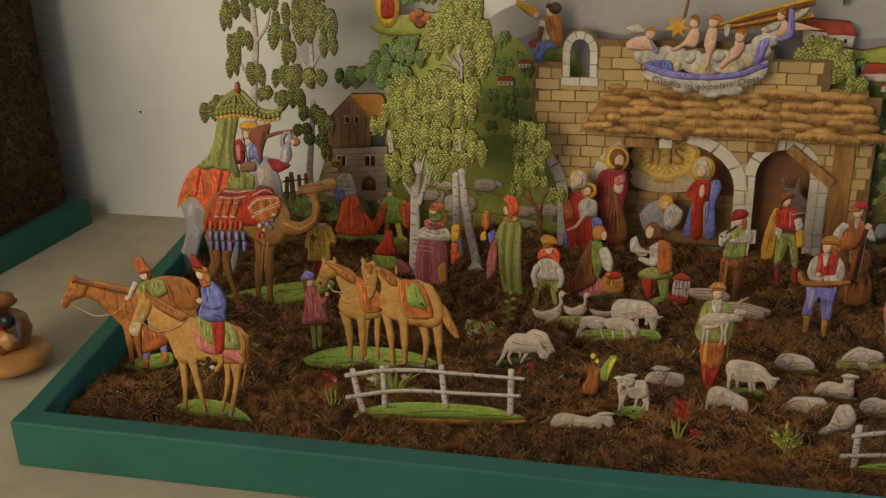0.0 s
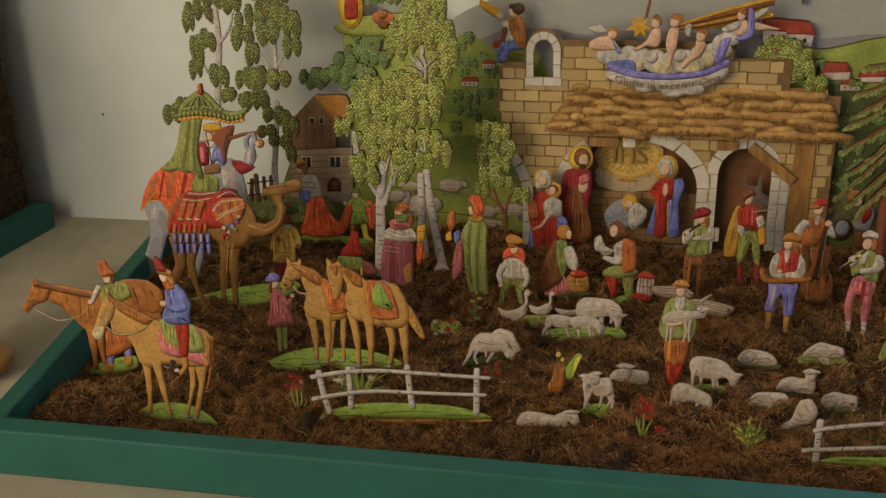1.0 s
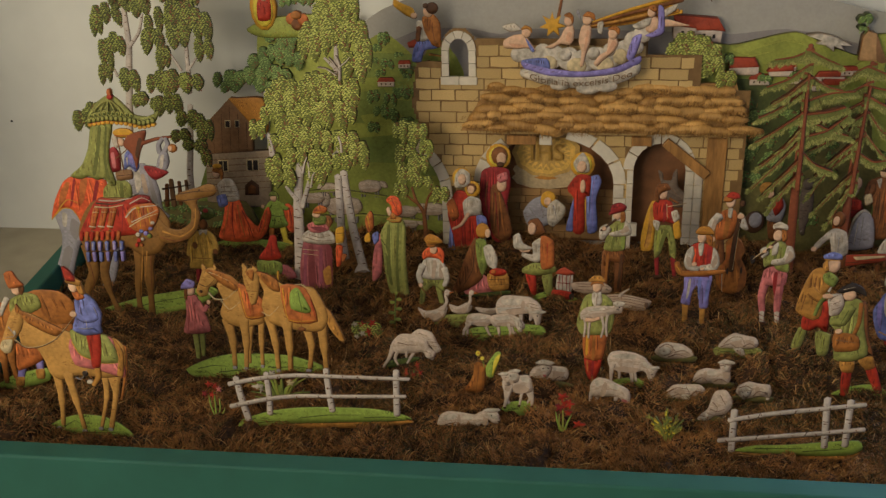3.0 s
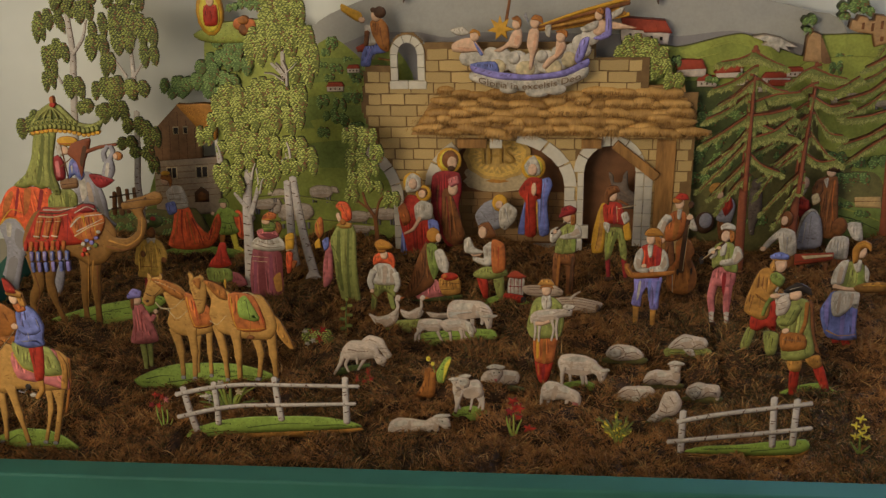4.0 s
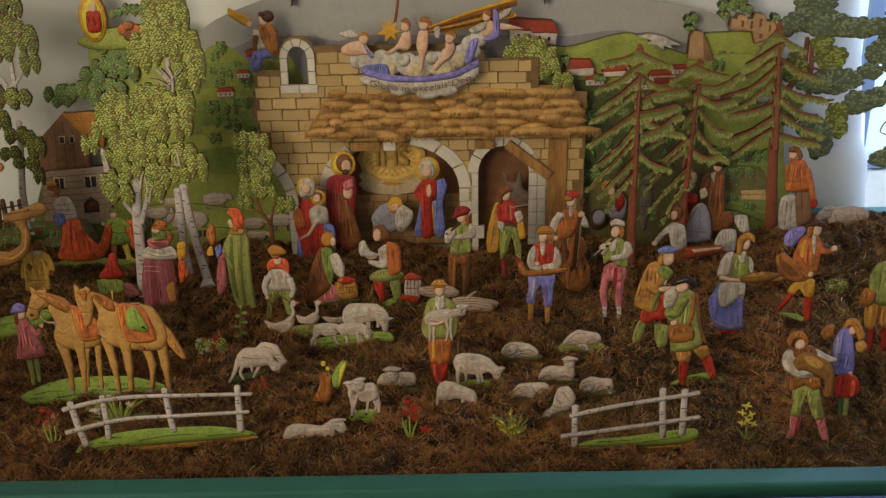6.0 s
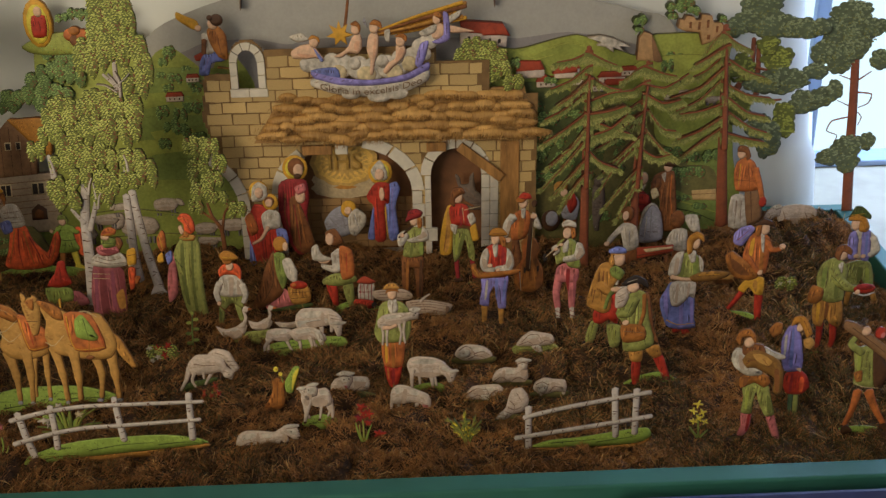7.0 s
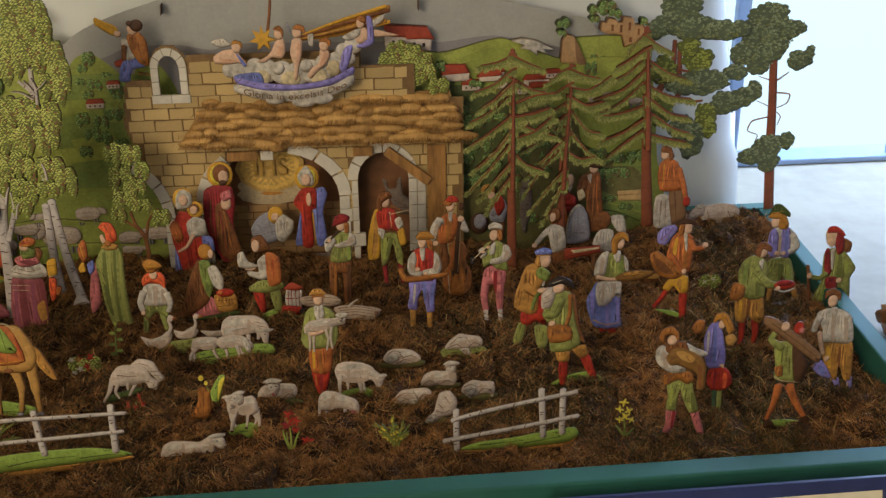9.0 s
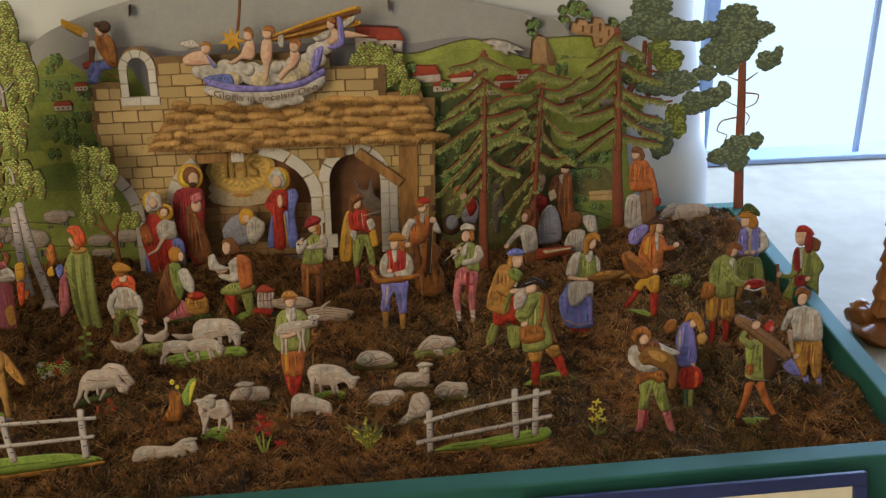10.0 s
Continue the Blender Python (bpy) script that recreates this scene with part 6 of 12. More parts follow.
c = Cut()
c.p("brown", -12.5, 33, 4.8, 31.9, 4.4, 0.7, -8.8, 1.6)
c.p("white", -36.4, 46.1, -16.4, 69, 1.5, 63.5, 5.9, 34.4, -12.4, 28.6, -18.9, 54.3, -32.8, 39.1)
c.s("grey", 1.67, -7.5, 57.3, -6.8, 35.7)
c.e("skin", -36.3, 40, 3.9, 3.6)
c.e("brown", -11, 81.7, 8.3, 10.8)
c.e("skin", -13.3, 79.4, 4.5, 6.6)
c.done("paper_figurine", 0.4608, 0.5000, -0.0432, "flat printed card carpenter boy in white shirt at a bench", "figurine", "villagers")

c = Cut()
c.p("brown", -10.4, 36.2, 7.1, 35.1, 7.4, 0.5, -7.4, 1.5)
c.p("white", -20.1, 42.9, -11.6, 61.5, 7, 60.5, 8.5, 31.3, -10.2, 31.8)
c.p("white", 1.9, 80, 19.2, 81.1, 25, 55.7, 11.7, 59.6)
c.s("grey", 1.67, -5.5, 54.4, -4.6, 35.8)
c.e("brown", -6.5, 75.9, 10.0, 12.6)
c.done("paper_figurine", 0.5225, 0.5000, -0.0471, "flat printed card helper in white shirt leaning over a bench", "figurine", "villagers")

c = Cut()
c.p("brown", -7.6, 31.6, 10.1, 30.6, 8.9, 0.5, -4.5, 1.3)
c.p("grey", -9.7, 48.3, 2.5, 64.4, 13.8, 50.8, 9.3, 25.3, -9.6, 28.9)
c.p("red", -5.3, 54.3, 5.4, 64.2, 10.9, 47.8, 1.3, 34.5)
c.e("ochre", -12.7, 72.9, 10.0, 9.5)
c.e("skin", -8, 64.9, 5.3, 5.7)
c.e("dkbrown", -25.3, 24.7, 13.2, 15.8)
c.e("grey", -23.8, 27.8, 8.8, 11.4)
c.done("paper_figurine", 0.3840, 0.5660, -0.0199, "flat printed card boy with red vest bending at work", "figurine", "villagers")

c = Cut()
for x, t in ((-17, -20), (-10, -9), (19, 20), (25, 28)):
    c.l("fleece", 6, 3.4, x, 22, t, 10, t, -4)
c.p("fleece", -24, 30, -20, 42, 0, 46, 22, 43, 31, 34, 29, 20, 18, 16, 0, 18, -18, 18)
c.n("fawn", -14, 24, 4, 26, 22, 24, 14, 17, -6, 18)
c.p("fleece", -20, 42, -30, 44, -38, 36, -42, 26, -35, 22, -27, 28, -20, 30)
c.p("white", -32, 43, -22, 47, -17, 42, -26, 39)
c.s("umber", 1.4, -16, 36, -12, 26, -14, 20)
c.s("umber", 1.4, 14, 34, 18, 26, 16, 18)
c.e("umber", -35, 33, 0.9, 0.9)
c.done("paper_sheep", 0.6888, 0.5457, -0.0194, "flat printed card white sheep grazing at the tray corner", "sheep", "flock")

c = Cut()
c.p("fleece", -18.6, 4.6, -13, 14.7, 8.3, 16.9, 18.8, 5.8, 13.5, -0.5)
c.done("paper_sheep", 0.7161, 0.4994, -0.0310, "flat printed card cream lamb half hidden in moss", "sheep", "flock")

c = Cut()
c.e("gold", 1.1, 131.1, 12.8, 14.4)
c.e("yellow", 1.1, 130.5, 10.3, 11.6)
c.p("blue", -15, 70.3, -7.7, 70.5, -2.8, 6, -20.4, -3.7)
c.p("red", -13.4, 99.4, -5.8, 113.5, 10.1, 108.6, 23, 73.6, 20.3, 11.9, -4.3, 5.3, -11.6, 45.2, -18.7, 80.5)
c.s("crimson", 2.05, 1.8, 67.6, 0.1, 12.3)
c.s("crimson", 2.05, 14.4, 62.5, 12.9, 18.3)
c.p("blue", 19.5, 78.9, 32, 76.6, 34.5, 57.7, 21.9, 57.3)
c.e("gold", 15.1, 115.6, 10.3, 11.6)
c.p("white", -7, 136.1, 1.2, 144.1, 11.8, 137.1, 10.7, 120.8, -8.2, 117.1)
c.e("skin", 1.3, 129, 5.6, 7.8)
c.p("orange", -20, 93.9, -10.4, 102.2, -3.1, 78.2, -13.3, 69.8)
c.p("white", 1.6, 96.7, 12.1, 106, 25.5, 100.5, 25.5, 80.7, 12, 77.6, 4.9, 72.5)
c.l("skin", 5.6, 3.6, 9.5, 81.3, -0.7, 64.8, -12.2, 58.4)
c.e("brown", 13.7, 117.4, 6.7, 6.6)
c.e("skin", 13.1, 114.8, 5.1, 6.1)
c.done("paper_figurine", -0.0286, 0.5150, -0.0520, "flat printed card woman in red dress with child and halos", "figurine", "visitors at the stable")

c = Cut()
c.e("gold", 1.9, 123.7, 16.7, 18.0)
c.e("yellow", 1.9, 123.7, 13.0, 14.1)
c.p("crimson", -20.9, 101.7, -5.5, 109.7, 14.9, 106.2, 18.1, 82, 13.3, 57.7, 18.8, 8, -2.6, 1.2, -15.9, 29.6, -23.5, 62.1)
c.s("brown", 2.60, -12.9, 89.2, -15.4, 56.9, -2.6, 7.9)
c.p("brown", -8.4, 78.6, 2.1, 82.1, 21.2, 19.2, 7.7, 1.5, -8.2, 18.8)
c.s("chestnut", 2.60, 2.2, 73.6, 10.1, 11.1)
c.s("crimson", 2.08, -2.9, 73.4, 2.5, 8.1)
c.e("brown", 3.1, 125.1, 10.9, 12.9)
c.e("skin", 5.8, 120.7, 6.5, 9.0)
c.e("dkbrown", 4.4, 112.8, 5.2, 3.9)
c.e("skin", 6.1, 84.3, 6.8, 9.6)
c.p("pink", -0.5, 97.4, 11.9, 103, 14.5, 92.5, 3.3, 86.9)
c.done("paper_figurine", 0.0172, 0.5350, -0.0215, "flat printed card bearded figure in crimson robe with halo", "figurine", "holy family")

c = Cut()
c.e("gold", -4.1, 97.4, 16.2, 17.5)
c.e("yellow", -4.1, 97.4, 12.5, 13.6)
c.p("blue", 4, 77.8, 16.4, 83.8, 21.3, 72.9, 14.7, 48.9, 18.3, 5.2, 5, 1.4, 1.7, 48.5)
c.s("violet", 2.09, 11.9, 75.3, 9.3, 48.7, 12.2, 8.3)
c.p("blue", -14.2, 50.7, -13.6, 4.1, -23.9, 3.8, -21.2, 20.9)
c.s("gold", 3.14, 0.7, 48.5, 2.8, 5.2)
c.p("red", -22.6, 66.5, -10.4, 83.2, 7.3, 81, 5.9, 54, -0.1, 50.6, 0.5, 1.8, -14.3, 1.4, -14.1, 48.1, -21.4, 58.6)
c.s("crimson", 2.09, -9.2, 48.2, -8.1, 4.9)
c.p("white", -16.4, 100.3, -4.3, 114.5, 4, 101.3, 4.6, 87.2, -10.5, 86.8)
c.e("skin", -5, 94.3, 6.3, 8.5)
c.e("skin", -3, 67, 3.7, 9.6)
c.done("paper_figurine", 0.1330, 0.5400, -0.0059, "flat printed card praying figure in red dress and blue cloak", "figurine", "holy family")

c = Cut()
c.p("grey", -23.7, 23.1, -10.9, 40.9, 6.5, 46.8, 15.5, 30.3, 11.1, 4.9, -15.2, 0.8)
c.s("mauve", 2.10, -15.7, 29.4, -5.3, 13.3)
c.s("mauve", 2.10, -0.8, 38, 4.8, 13.6)
c.e("gold", 9.9, 41, 10.5, 12.5)
c.e("skin", 9.2, 38.3, 5.3, 6.2)
c.p("white", 8.9, 30.1, 19.7, 41.8, 33, 30.8, 30.9, 16.6, 17.7, 1.8, 9.5, 7.7)
c.s("grey", 1.58, 16.9, 33, 22.5, 11.4)
c.done("paper_crib", 0.0749, 0.5480, -0.0029, "flat printed card grey ox and white swaddled bundle with halo", "animal", "holy family")

c = Cut()
c.p("mule", -28.4, 60.1, -22.1, 55.8, -20.2, 45.9, -10.5, 46.1, -8.8, 56.1, -3.9, 62, -2.5, 48.9, -0.1, 35.8, 12.8, 25.5, 11.6, 9.4, -7.9, 8.9, -16.3, 24.7, -25.1, 45.7)
c.s("umber", 1.85, -15, 40.7, -1.7, 25.1)
c.done("paper_donkey", 0.2561, 0.5560, 0.0199, "flat printed card grey donkey in the stable doorway", "donkey")

c = Cut()
c.p("blue", -2.3, 28.6, 15.4, 32.9, 22, 19, 5.3, 15.9, 0.5, 1, -11.6, 1.9, -8.7, 18.7)
c.s("violet", 2.13, 3, 23.7, -4.8, 6.4)
c.p("white", -4.1, 52.9, 6.1, 51, 11, 30.6, -2.3, 28.1)
c.l("brown", 6.9, 5.8, -0.9, 45.6, -3.3, 28.1)
c.p("chestnut", 3.3, 57.7, 16, 63, 26.2, 50.6, 26, 20.5, 15.2, 23.3, 5.8, 40.8)
c.s("brown", 2.13, 13.5, 55.4, 19, 26.3)
c.e("skin", 11.2, 65.4, 6.4, 7.5)
c.e("dkbrown", 16.2, 69.7, 8.0, 7.5)
c.e("dkbrown", 8, 72.6, 3.7, 3.4)
c.p("gold", -31.9, 80.6, -20, 74.9, -7.6, 69.2, -5, 57.2, -15.6, 59.6, -32.2, 72)
c.e("skin", -7.1, 60.1, 4.3, 4.0)
c.done("paper_trumpeter", -0.0814, 0.5480, 0.2235, "flat printed card trumpeter in brown cloak sitting on the tower", "figurine", "angels")

c = Cut()
c.begin("star_rod")
c.l("brown", 3.9, 3.1, -37, 86.2, -32.3, 113.7, -29, 140.8)
for i in range(11):
    c.begin("comet_streak")
    t = (i * 4 % 11) / 10
    far = 1.0 - 0.16 * ((i * 7) % 5) / 4
    c.l(("gold", "ochre", "brown", "straw")[i % 4], 3.0, 5.0, 4, 81 + 5 * t, 50, 86 + 16 * t, 8 + 105 * far, 86 + (14 + 20 * t) * far)
c.begin("star")
c.k("gold", -43.5, 100, -40.5, 90.3, -32.4, 95.9, -35.6, 86.2, -25.1, 82, -35.4, 79.2, -33.7, 69.4, -41.5, 75.7, -49, 69.3, -48.5, 78.4, -58.9, 80.5, -50.1, 85.4, -55.1, 95.1, -46, 90.3)
c.begin("cloud")
c.e("white", -83.5, 46.4, 10.9, 10.1)
c.e("white", -70.8, 43.6, 12.5, 11.8)
c.e("white", -54.1, 49.5, 10.9, 10.9)
c.e("white", -40, 43.9, 14.0, 15.1)
c.e("white", -21.7, 41.2, 14.0, 15.1)
c.e("white", -3.5, 38.5, 15.6, 15.1)
c.e("white", 14.4, 41.5, 14.0, 15.1)
c.e("white", 32.2, 44.5, 14.0, 13.5)
c.e("white", 46.9, 53.1, 12.5, 12.6)
c.e("white", 55.8, 64.4, 10.9, 11.8)
c.e("white", 67.6, 72.8, 11.7, 10.9)
c.e("cream", -46.7, 35.2, 10.9, 10.1)
c.e("cream", -11.7, 32.7, 12.5, 10.1)
c.e("cream", 23, 34.5, 10.9, 10.1)
c.e("cream", 41.8, 44.6, 9.3, 10.1)
c.e("white", -26.1, 46.8, 7.8, 8.4)
c.e("white", 8.5, 48.6, 7.8, 8.4)
c.e("white", 27.7, 53, 7.8, 8.4)
c.e("white", 61.8, 56, 7.8, 8.4)
c.begin("cherub")
c.p("skin", -103.1, 63.6, -91.5, 70.6, -77.5, 71.8, -70.7, 63.3, -62.6, 51.8, -73.8, 54.8, -86.5, 53.5, -102, 55.1)
c.n("blush", -96.1, 60.7, -79.3, 59.1, -73.7, 56.2, -89.2, 55.7)
c.e("skin", -74.6, 74.6, 6.0, 7.3)
c.p("straw", -81.5, 77.5, -77.1, 83, -68.8, 80.1, -67.6, 73.1, -73.1, 78.8)
c.p("blue", -76.2, 67.6, -70.7, 61.8, -64, 51.8, -68.2, 50.4)
c.begin("cherub")
c.p("skin", -28.4, 78.3, -19.9, 85.1, -15.8, 78.1, -16, 65.5, -21.6, 58.5, -32.8, 60, -41.4, 54.4, -51.2, 55.9, -39.8, 61.5, -32.7, 68.5)
c.n("blush", -24.2, 74, -18.7, 73.9, -20.2, 64.1, -25.8, 64.2)
c.e("skin", -22.6, 89.4, 6.0, 7.3)
c.p("chestnut", -29.5, 95, -22.5, 99.1, -17, 93.5, -18.5, 85.1, -21.2, 92.1)
c.begin("cherub")
c.p("skin", -7.4, 80.8, -0.4, 84.9, 5.1, 79.3, 3.6, 61, -0.7, 46.8, -3.6, 32.5, -7.8, 32.6, -6.3, 49.8, -10.4, 64)
c.n("blush", -0.5, 76.5, 2.3, 75.1, -0.6, 55.4, -3.5, 52.6)
c.e("skin", -0.4, 90.5, 6.0, 7.3)
c.p("chestnut", -5.9, 94.7, -0.4, 100.2, 7.9, 97.3, 9.3, 89, 2.4, 93.2)
c.begin("cherub")
c.p("skin", 26, 67.8, 34.3, 70.5, 38.6, 60.6, 33, 50.7, 21.8, 40.9, 13.3, 32.4, 9.1, 36.7, 16.2, 46.7, 24.6, 52.3)
c.n("blush", 31.6, 64.9, 35.8, 60.6, 28.8, 49.4, 24.6, 49.4)
c.e("skin", 31.5, 73.3, 6.0, 7.3)
c.p("chestnut", 24.6, 79, 32.9, 83.1, 39.8, 78.8, 38.5, 71.9, 32.9, 77.5)
c.begin("cherub")
c.p("skin", 72.9, 91, 79.8, 95, 88.2, 88, 85.6, 78.3, 76, 74.2, 70.4, 78.5)
c.e("skin", 76.9, 99.2, 5.3, 6.5)
c.p("chestnut", 72.7, 104.7, 78.1, 108.8, 83.7, 103.2, 81.1, 99.1)
c.begin("cherub")
c.p("skin", 86.7, 90.8, 97.8, 90.6, 113, 86.3, 122.8, 83.4, 109, 82.2, 91.1, 82.4)
c.begin("wing")
c.p("white", -104.9, 81.6, -89.6, 85.9, -81.1, 77.6, -93.7, 74.7)
c.begin("wing")
c.p("white", 12.4, 86.4, 19.2, 87.8, 18.5, 72.5, 12.9, 75.3)
c.begin("wing")
c.p("white", 54.7, 83.8, 75.7, 93.5, 75, 83.9, 61.8, 78.3)
c.begin("wing")
c.p("white", 88.7, 100.4, 106.7, 109.9, 104.7, 101.8, 91.9, 93.6)
c.begin("wing")
c.p("grey", -14, 98.7, -11.4, 102.8, -8.2, 90.4)
c.begin("banner")
c.p("violet", 48.7, 44.7, 55.6, 68.6, 66.2, 72.8, 63.1, 56, 55.9, 39.1)
c.p("blue", -80.6, 39.2, -49.7, 42.4, -45.2, 28, -69.1, 26.3)
c.p("violet", 84.3, 107.2, 91.1, 104.5, 93.1, 75.7, 80, 68.7, 70.4, 71.4, 84.7, 79.8)
c.p("violet", -80.6, 37.8, -48, 29.5, -4.4, 25.6, 37, 31.8, 65.1, 46.2, 65.6, 36.3, 37.4, 23.2, -4.2, 18.4, -46.3, 19.3, -74.8, 27.7)
c.p("white", -79, 29.1, -46.4, 20.1, -4.2, 18.4, 37.4, 23.2, 65.6, 36.3, 65, 23.5, 39.4, 10.2, -3.6, 3.9, -47.5, 7.7, -80.3, 19)
c.e("white", 3.4, 4, 15.6, 7.6)
c.e("white", 25.7, 7.2, 14.0, 7.6)
c.e("white", -31.9, 7.9, 12.5, 6.7)
c.done("paper_glory", 0.1290, 0.5300, 0.1928, "flat printed card cloud of cherubs with blue banner over the roof", "angel", "angels")

c = Cut()
c.begin("trunk")
c.l("brown", 6.1, 3, 0.5, 1, -1.2, 36.2, -11.2, 54.5, -15.7, 72.9)
c.l("brown", 4.1, 2.3, -0.3, 33.5, 4.3, 57.6, 11.5, 68.4)
c.l("brown", 3, 1.8, -8.9, 49.3, -21.1, 59.6, -28.3, 69.9)
c.begin("crown")
c.c("leaf", -18.7, 142.3, 15.2, 21.9)
c.c("leaf", -1.6, 145.2, 11.2, 16.4)
c.c("leaf", -21.9, 116.8, 15.7, 19.2)
c.c("leaf", -5.1, 101.8, 16.7, 16.4)
c.c("leaf", -20.2, 88.5, 15.7, 15.3)
c.c("leaf", 0.5, 78.6, 11.2, 11.5)
c.c("leaf", 22.5, 62.9, 12.2, 13.1)
c.c("leaf", -30.8, 69.9, 10.1, 12.0)
c.c("leaf", 5.3, 125.1, 10.1, 13.7)
c.c("leaf", -28.2, 149.7, 11.2, 12.0)
c.done("paper_bush_tree", -0.0758, 0.5000, -0.0025, "flat printed card small leafy tree beside the ruined arch", "tree", "trees")

c = Cut()
c.begin("trunk")
c.l("birch", 9.5, 7.3, 3.5, 1.2, 4.1, 50.3, 9.8, 90.9, 16.3, 146.4)
c.l("birch", 7.3, 3.9, 17.4, 162.7, 19.2, 192.2, 20.2, 226.3, 19.1, 262.2)
c.l("birch", 3.9, 2.2, 19.2, 192.2, 33.8, 210.9)
c.begin("trunk")
c.l("birch", 9.5, 6.1, -71.5, 104.5, -58.9, 195.5, -54.7, 224.7, -54.7, 261.1, -53.6, 291.7)
c.l("birch", 5, 2.8, -55.1, 221.6, -39.3, 240.7, -31.5, 264)
c.l("birch", 3.9, 2.2, -60.6, 247.6, -68.6, 265)
c.l("birch", 3.9, 2.2, -75.9, 183.8, -80.6, 197.6)
c.l("birch", 3.9, 2.2, 10.5, 191.9, -1.4, 212.8)
c.begin("crown")
c.c("willow", -78.7, 263.3, 20.7, 18.1)
c.c("willow", -92.9, 250.2, 9.5, 18.1)
c.c("willow", -86.9, 210.8, 10.6, 27.2)
c.c("willow", -90.6, 183.9, 10.1, 17.5)
c.c("willow", -69.9, 223.1, 12.3, 16.9)
c.c("willow", -59.6, 178.8, 16.2, 18.7)
c.c("willow", -58, 276.4, 17.9, 14.5)
c.c("willow", -29.9, 271.7, 14.5, 19.9)
c.c("willow", -132.2, 124.8, 14.0, 16.9)
c.c("willow", -115.9, 139.3, 11.2, 10.9)
c.c("willow", -6.1, 251.6, 26.8, 22.9)
c.c("willow", -22.4, 228, 15.1, 19.9)
c.c("willow", -10.1, 207.3, 11.2, 19.9)
c.c("willow", 19.3, 264.7, 23.5, 22.9)
c.c("willow", 35.3, 247.2, 23.5, 25.4)
c.c("willow", 43.8, 217.7, 14.0, 19.9)
c.c("willow", 12.1, 236.5, 18.4, 19.3)
c.c("willow", -20.3, 172.4, 21.2, 18.1)
c.c("willow", 0.6, 173, 23.5, 21.1)
c.c("willow", 24.3, 176.3, 15.7, 15.7)
c.c("willow", -43.6, 148.6, 22.4, 13.3)
c.c("willow", -10.2, 145.6, 23.5, 18.1)
c.c("willow", 16, 125.9, 21.8, 15.7)
c.c("willow", 34.2, 108.6, 13.4, 19.9)
c.c("willow", -0.5, 103.1, 14.5, 10.9)
c.c("willow", 30.2, 74.8, 7.8, 13.9)
c.c("willow", 17.3, 89.8, 15.7, 10.9)
c.c("willow", -39.8, 294.3, 33.5, 18.1)
c.c("willow", 18.8, 289.9, 30.7, 18.1)
c.done("paper_willow", -0.3940, 0.5000, 0.0315, "flat printed card tall drooping tree with two pale trunks", "tree", "trees")

c = Cut()
c.begin("trunk")
c.l("birch", 15.4, 9.9, -11.8, 2.7, -7.9, 67.5, -5.8, 119.6, 2.4, 175.3)
c.begin("branch")
c.l("birch", 6.5, 3.5, -6.6, 118.3, -13.6, 126.9, -19.8, 136.7)
c.begin("branch")
c.l("birch", 7, 4, -1.6, 108.3, 10.4, 143.3, 17.2, 171)
c.begin("branch")
c.l("birch", 4, 2.5, 1.7, 155.4, -5, 170)
c.begin("trunk")
c.l("birch", 11.9, 8.9, 73.5, 21.9, 63.1, 77.2, 57.7, 123, 54.7, 157.9)
c.begin("trunk")
c.l("birch", 11.4, 8.9, 49.6, 39.5, 47, 76.2, 47.4, 114.8, 47.4, 152.6)
c.p("birch", 60.3, 19.9, 69.2, 35.5, 81.8, 21.4, 74, 23)
c.s("dkbrown", 1.99, -12.4, 80.4, -6.2, 79.2)
c.s("dkbrown", 1.99, -10.8, 59.4, -4.6, 58.2)
c.s("dkbrown", 1.99, -13.3, 40.6, -7.8, 39.3)
c.s("dkbrown", 1.99, -12.5, 96, -8.1, 95.3)
c.s("dkbrown", 1.99, -12.2, 24.5, -5.4, 23.3)
c.s("dkbrown", 1.74, 58.4, 110.4, 63.2, 109.1)
c.s("dkbrown", 1.74, 61.7, 90, 66.5, 88.8)
c.s("dkbrown", 1.74, 64.4, 69.4, 69.3, 68.2)
c.s("dkbrown", 1.74, 67.1, 51.2, 71.9, 50)
c.s("dkbrown", 1.74, 44.1, 96.7, 48.9, 95.5)
c.s("dkbrown", 1.74, 45.7, 122.4, 50, 121.1)
c.s("dkbrown", 1.74, 51.8, 137.8, 56.6, 136.6)
c.begin("branch")
c.l("birch", 6.9, 4.8, 50.7, 266.4, 54.4, 290.9, 55.6, 319.8)
c.begin("branch")
c.l("birch", 4.8, 2.6, 52.4, 288.4, 40.5, 300.3)
c.begin("branch")
c.l("birch", 5.8, 4.2, -6.6, 219.2, -3.2, 239.7)
c.begin("branch")
c.l("birch", 5.8, 4.2, -34.2, 176.5, -35.8, 205.2)
c.begin("branch")
c.l("birch", 6.9, 5.3, 52.3, 175.1, 50.4, 200.9)
c.begin("crown")
c.c("leaf", 56.9, 378.2, 29.1, 17.1)
c.c("leaf", 61.3, 362.1, 24.3, 20.0)
c.c("leaf", 46.6, 345.6, 21.1, 24.6)
c.c("leaf", 34, 326.5, 20.6, 24.6)
c.c("leaf", 23.7, 309.5, 15.3, 24.6)
c.c("leaf", 60.8, 338.8, 22.2, 25.7)
c.c("leaf", 79.7, 325, 18.0, 25.7)
c.c("leaf", 87.8, 303.8, 11.1, 24.6)
c.c("leaf", 76.8, 291.5, 14.8, 20.0)
c.c("leaf", 53.2, 319.7, 21.1, 20.0)
c.c("leaf", 77.8, 357.7, 9.0, 18.8)
c.c("leaf", -10.3, 262.1, 18.0, 16.6)
c.c("leaf", -23.6, 246.6, 15.3, 18.8)
c.c("leaf", -32.1, 228.5, 10.6, 16.0)
c.c("leaf", -48.4, 209.9, 11.6, 16.0)
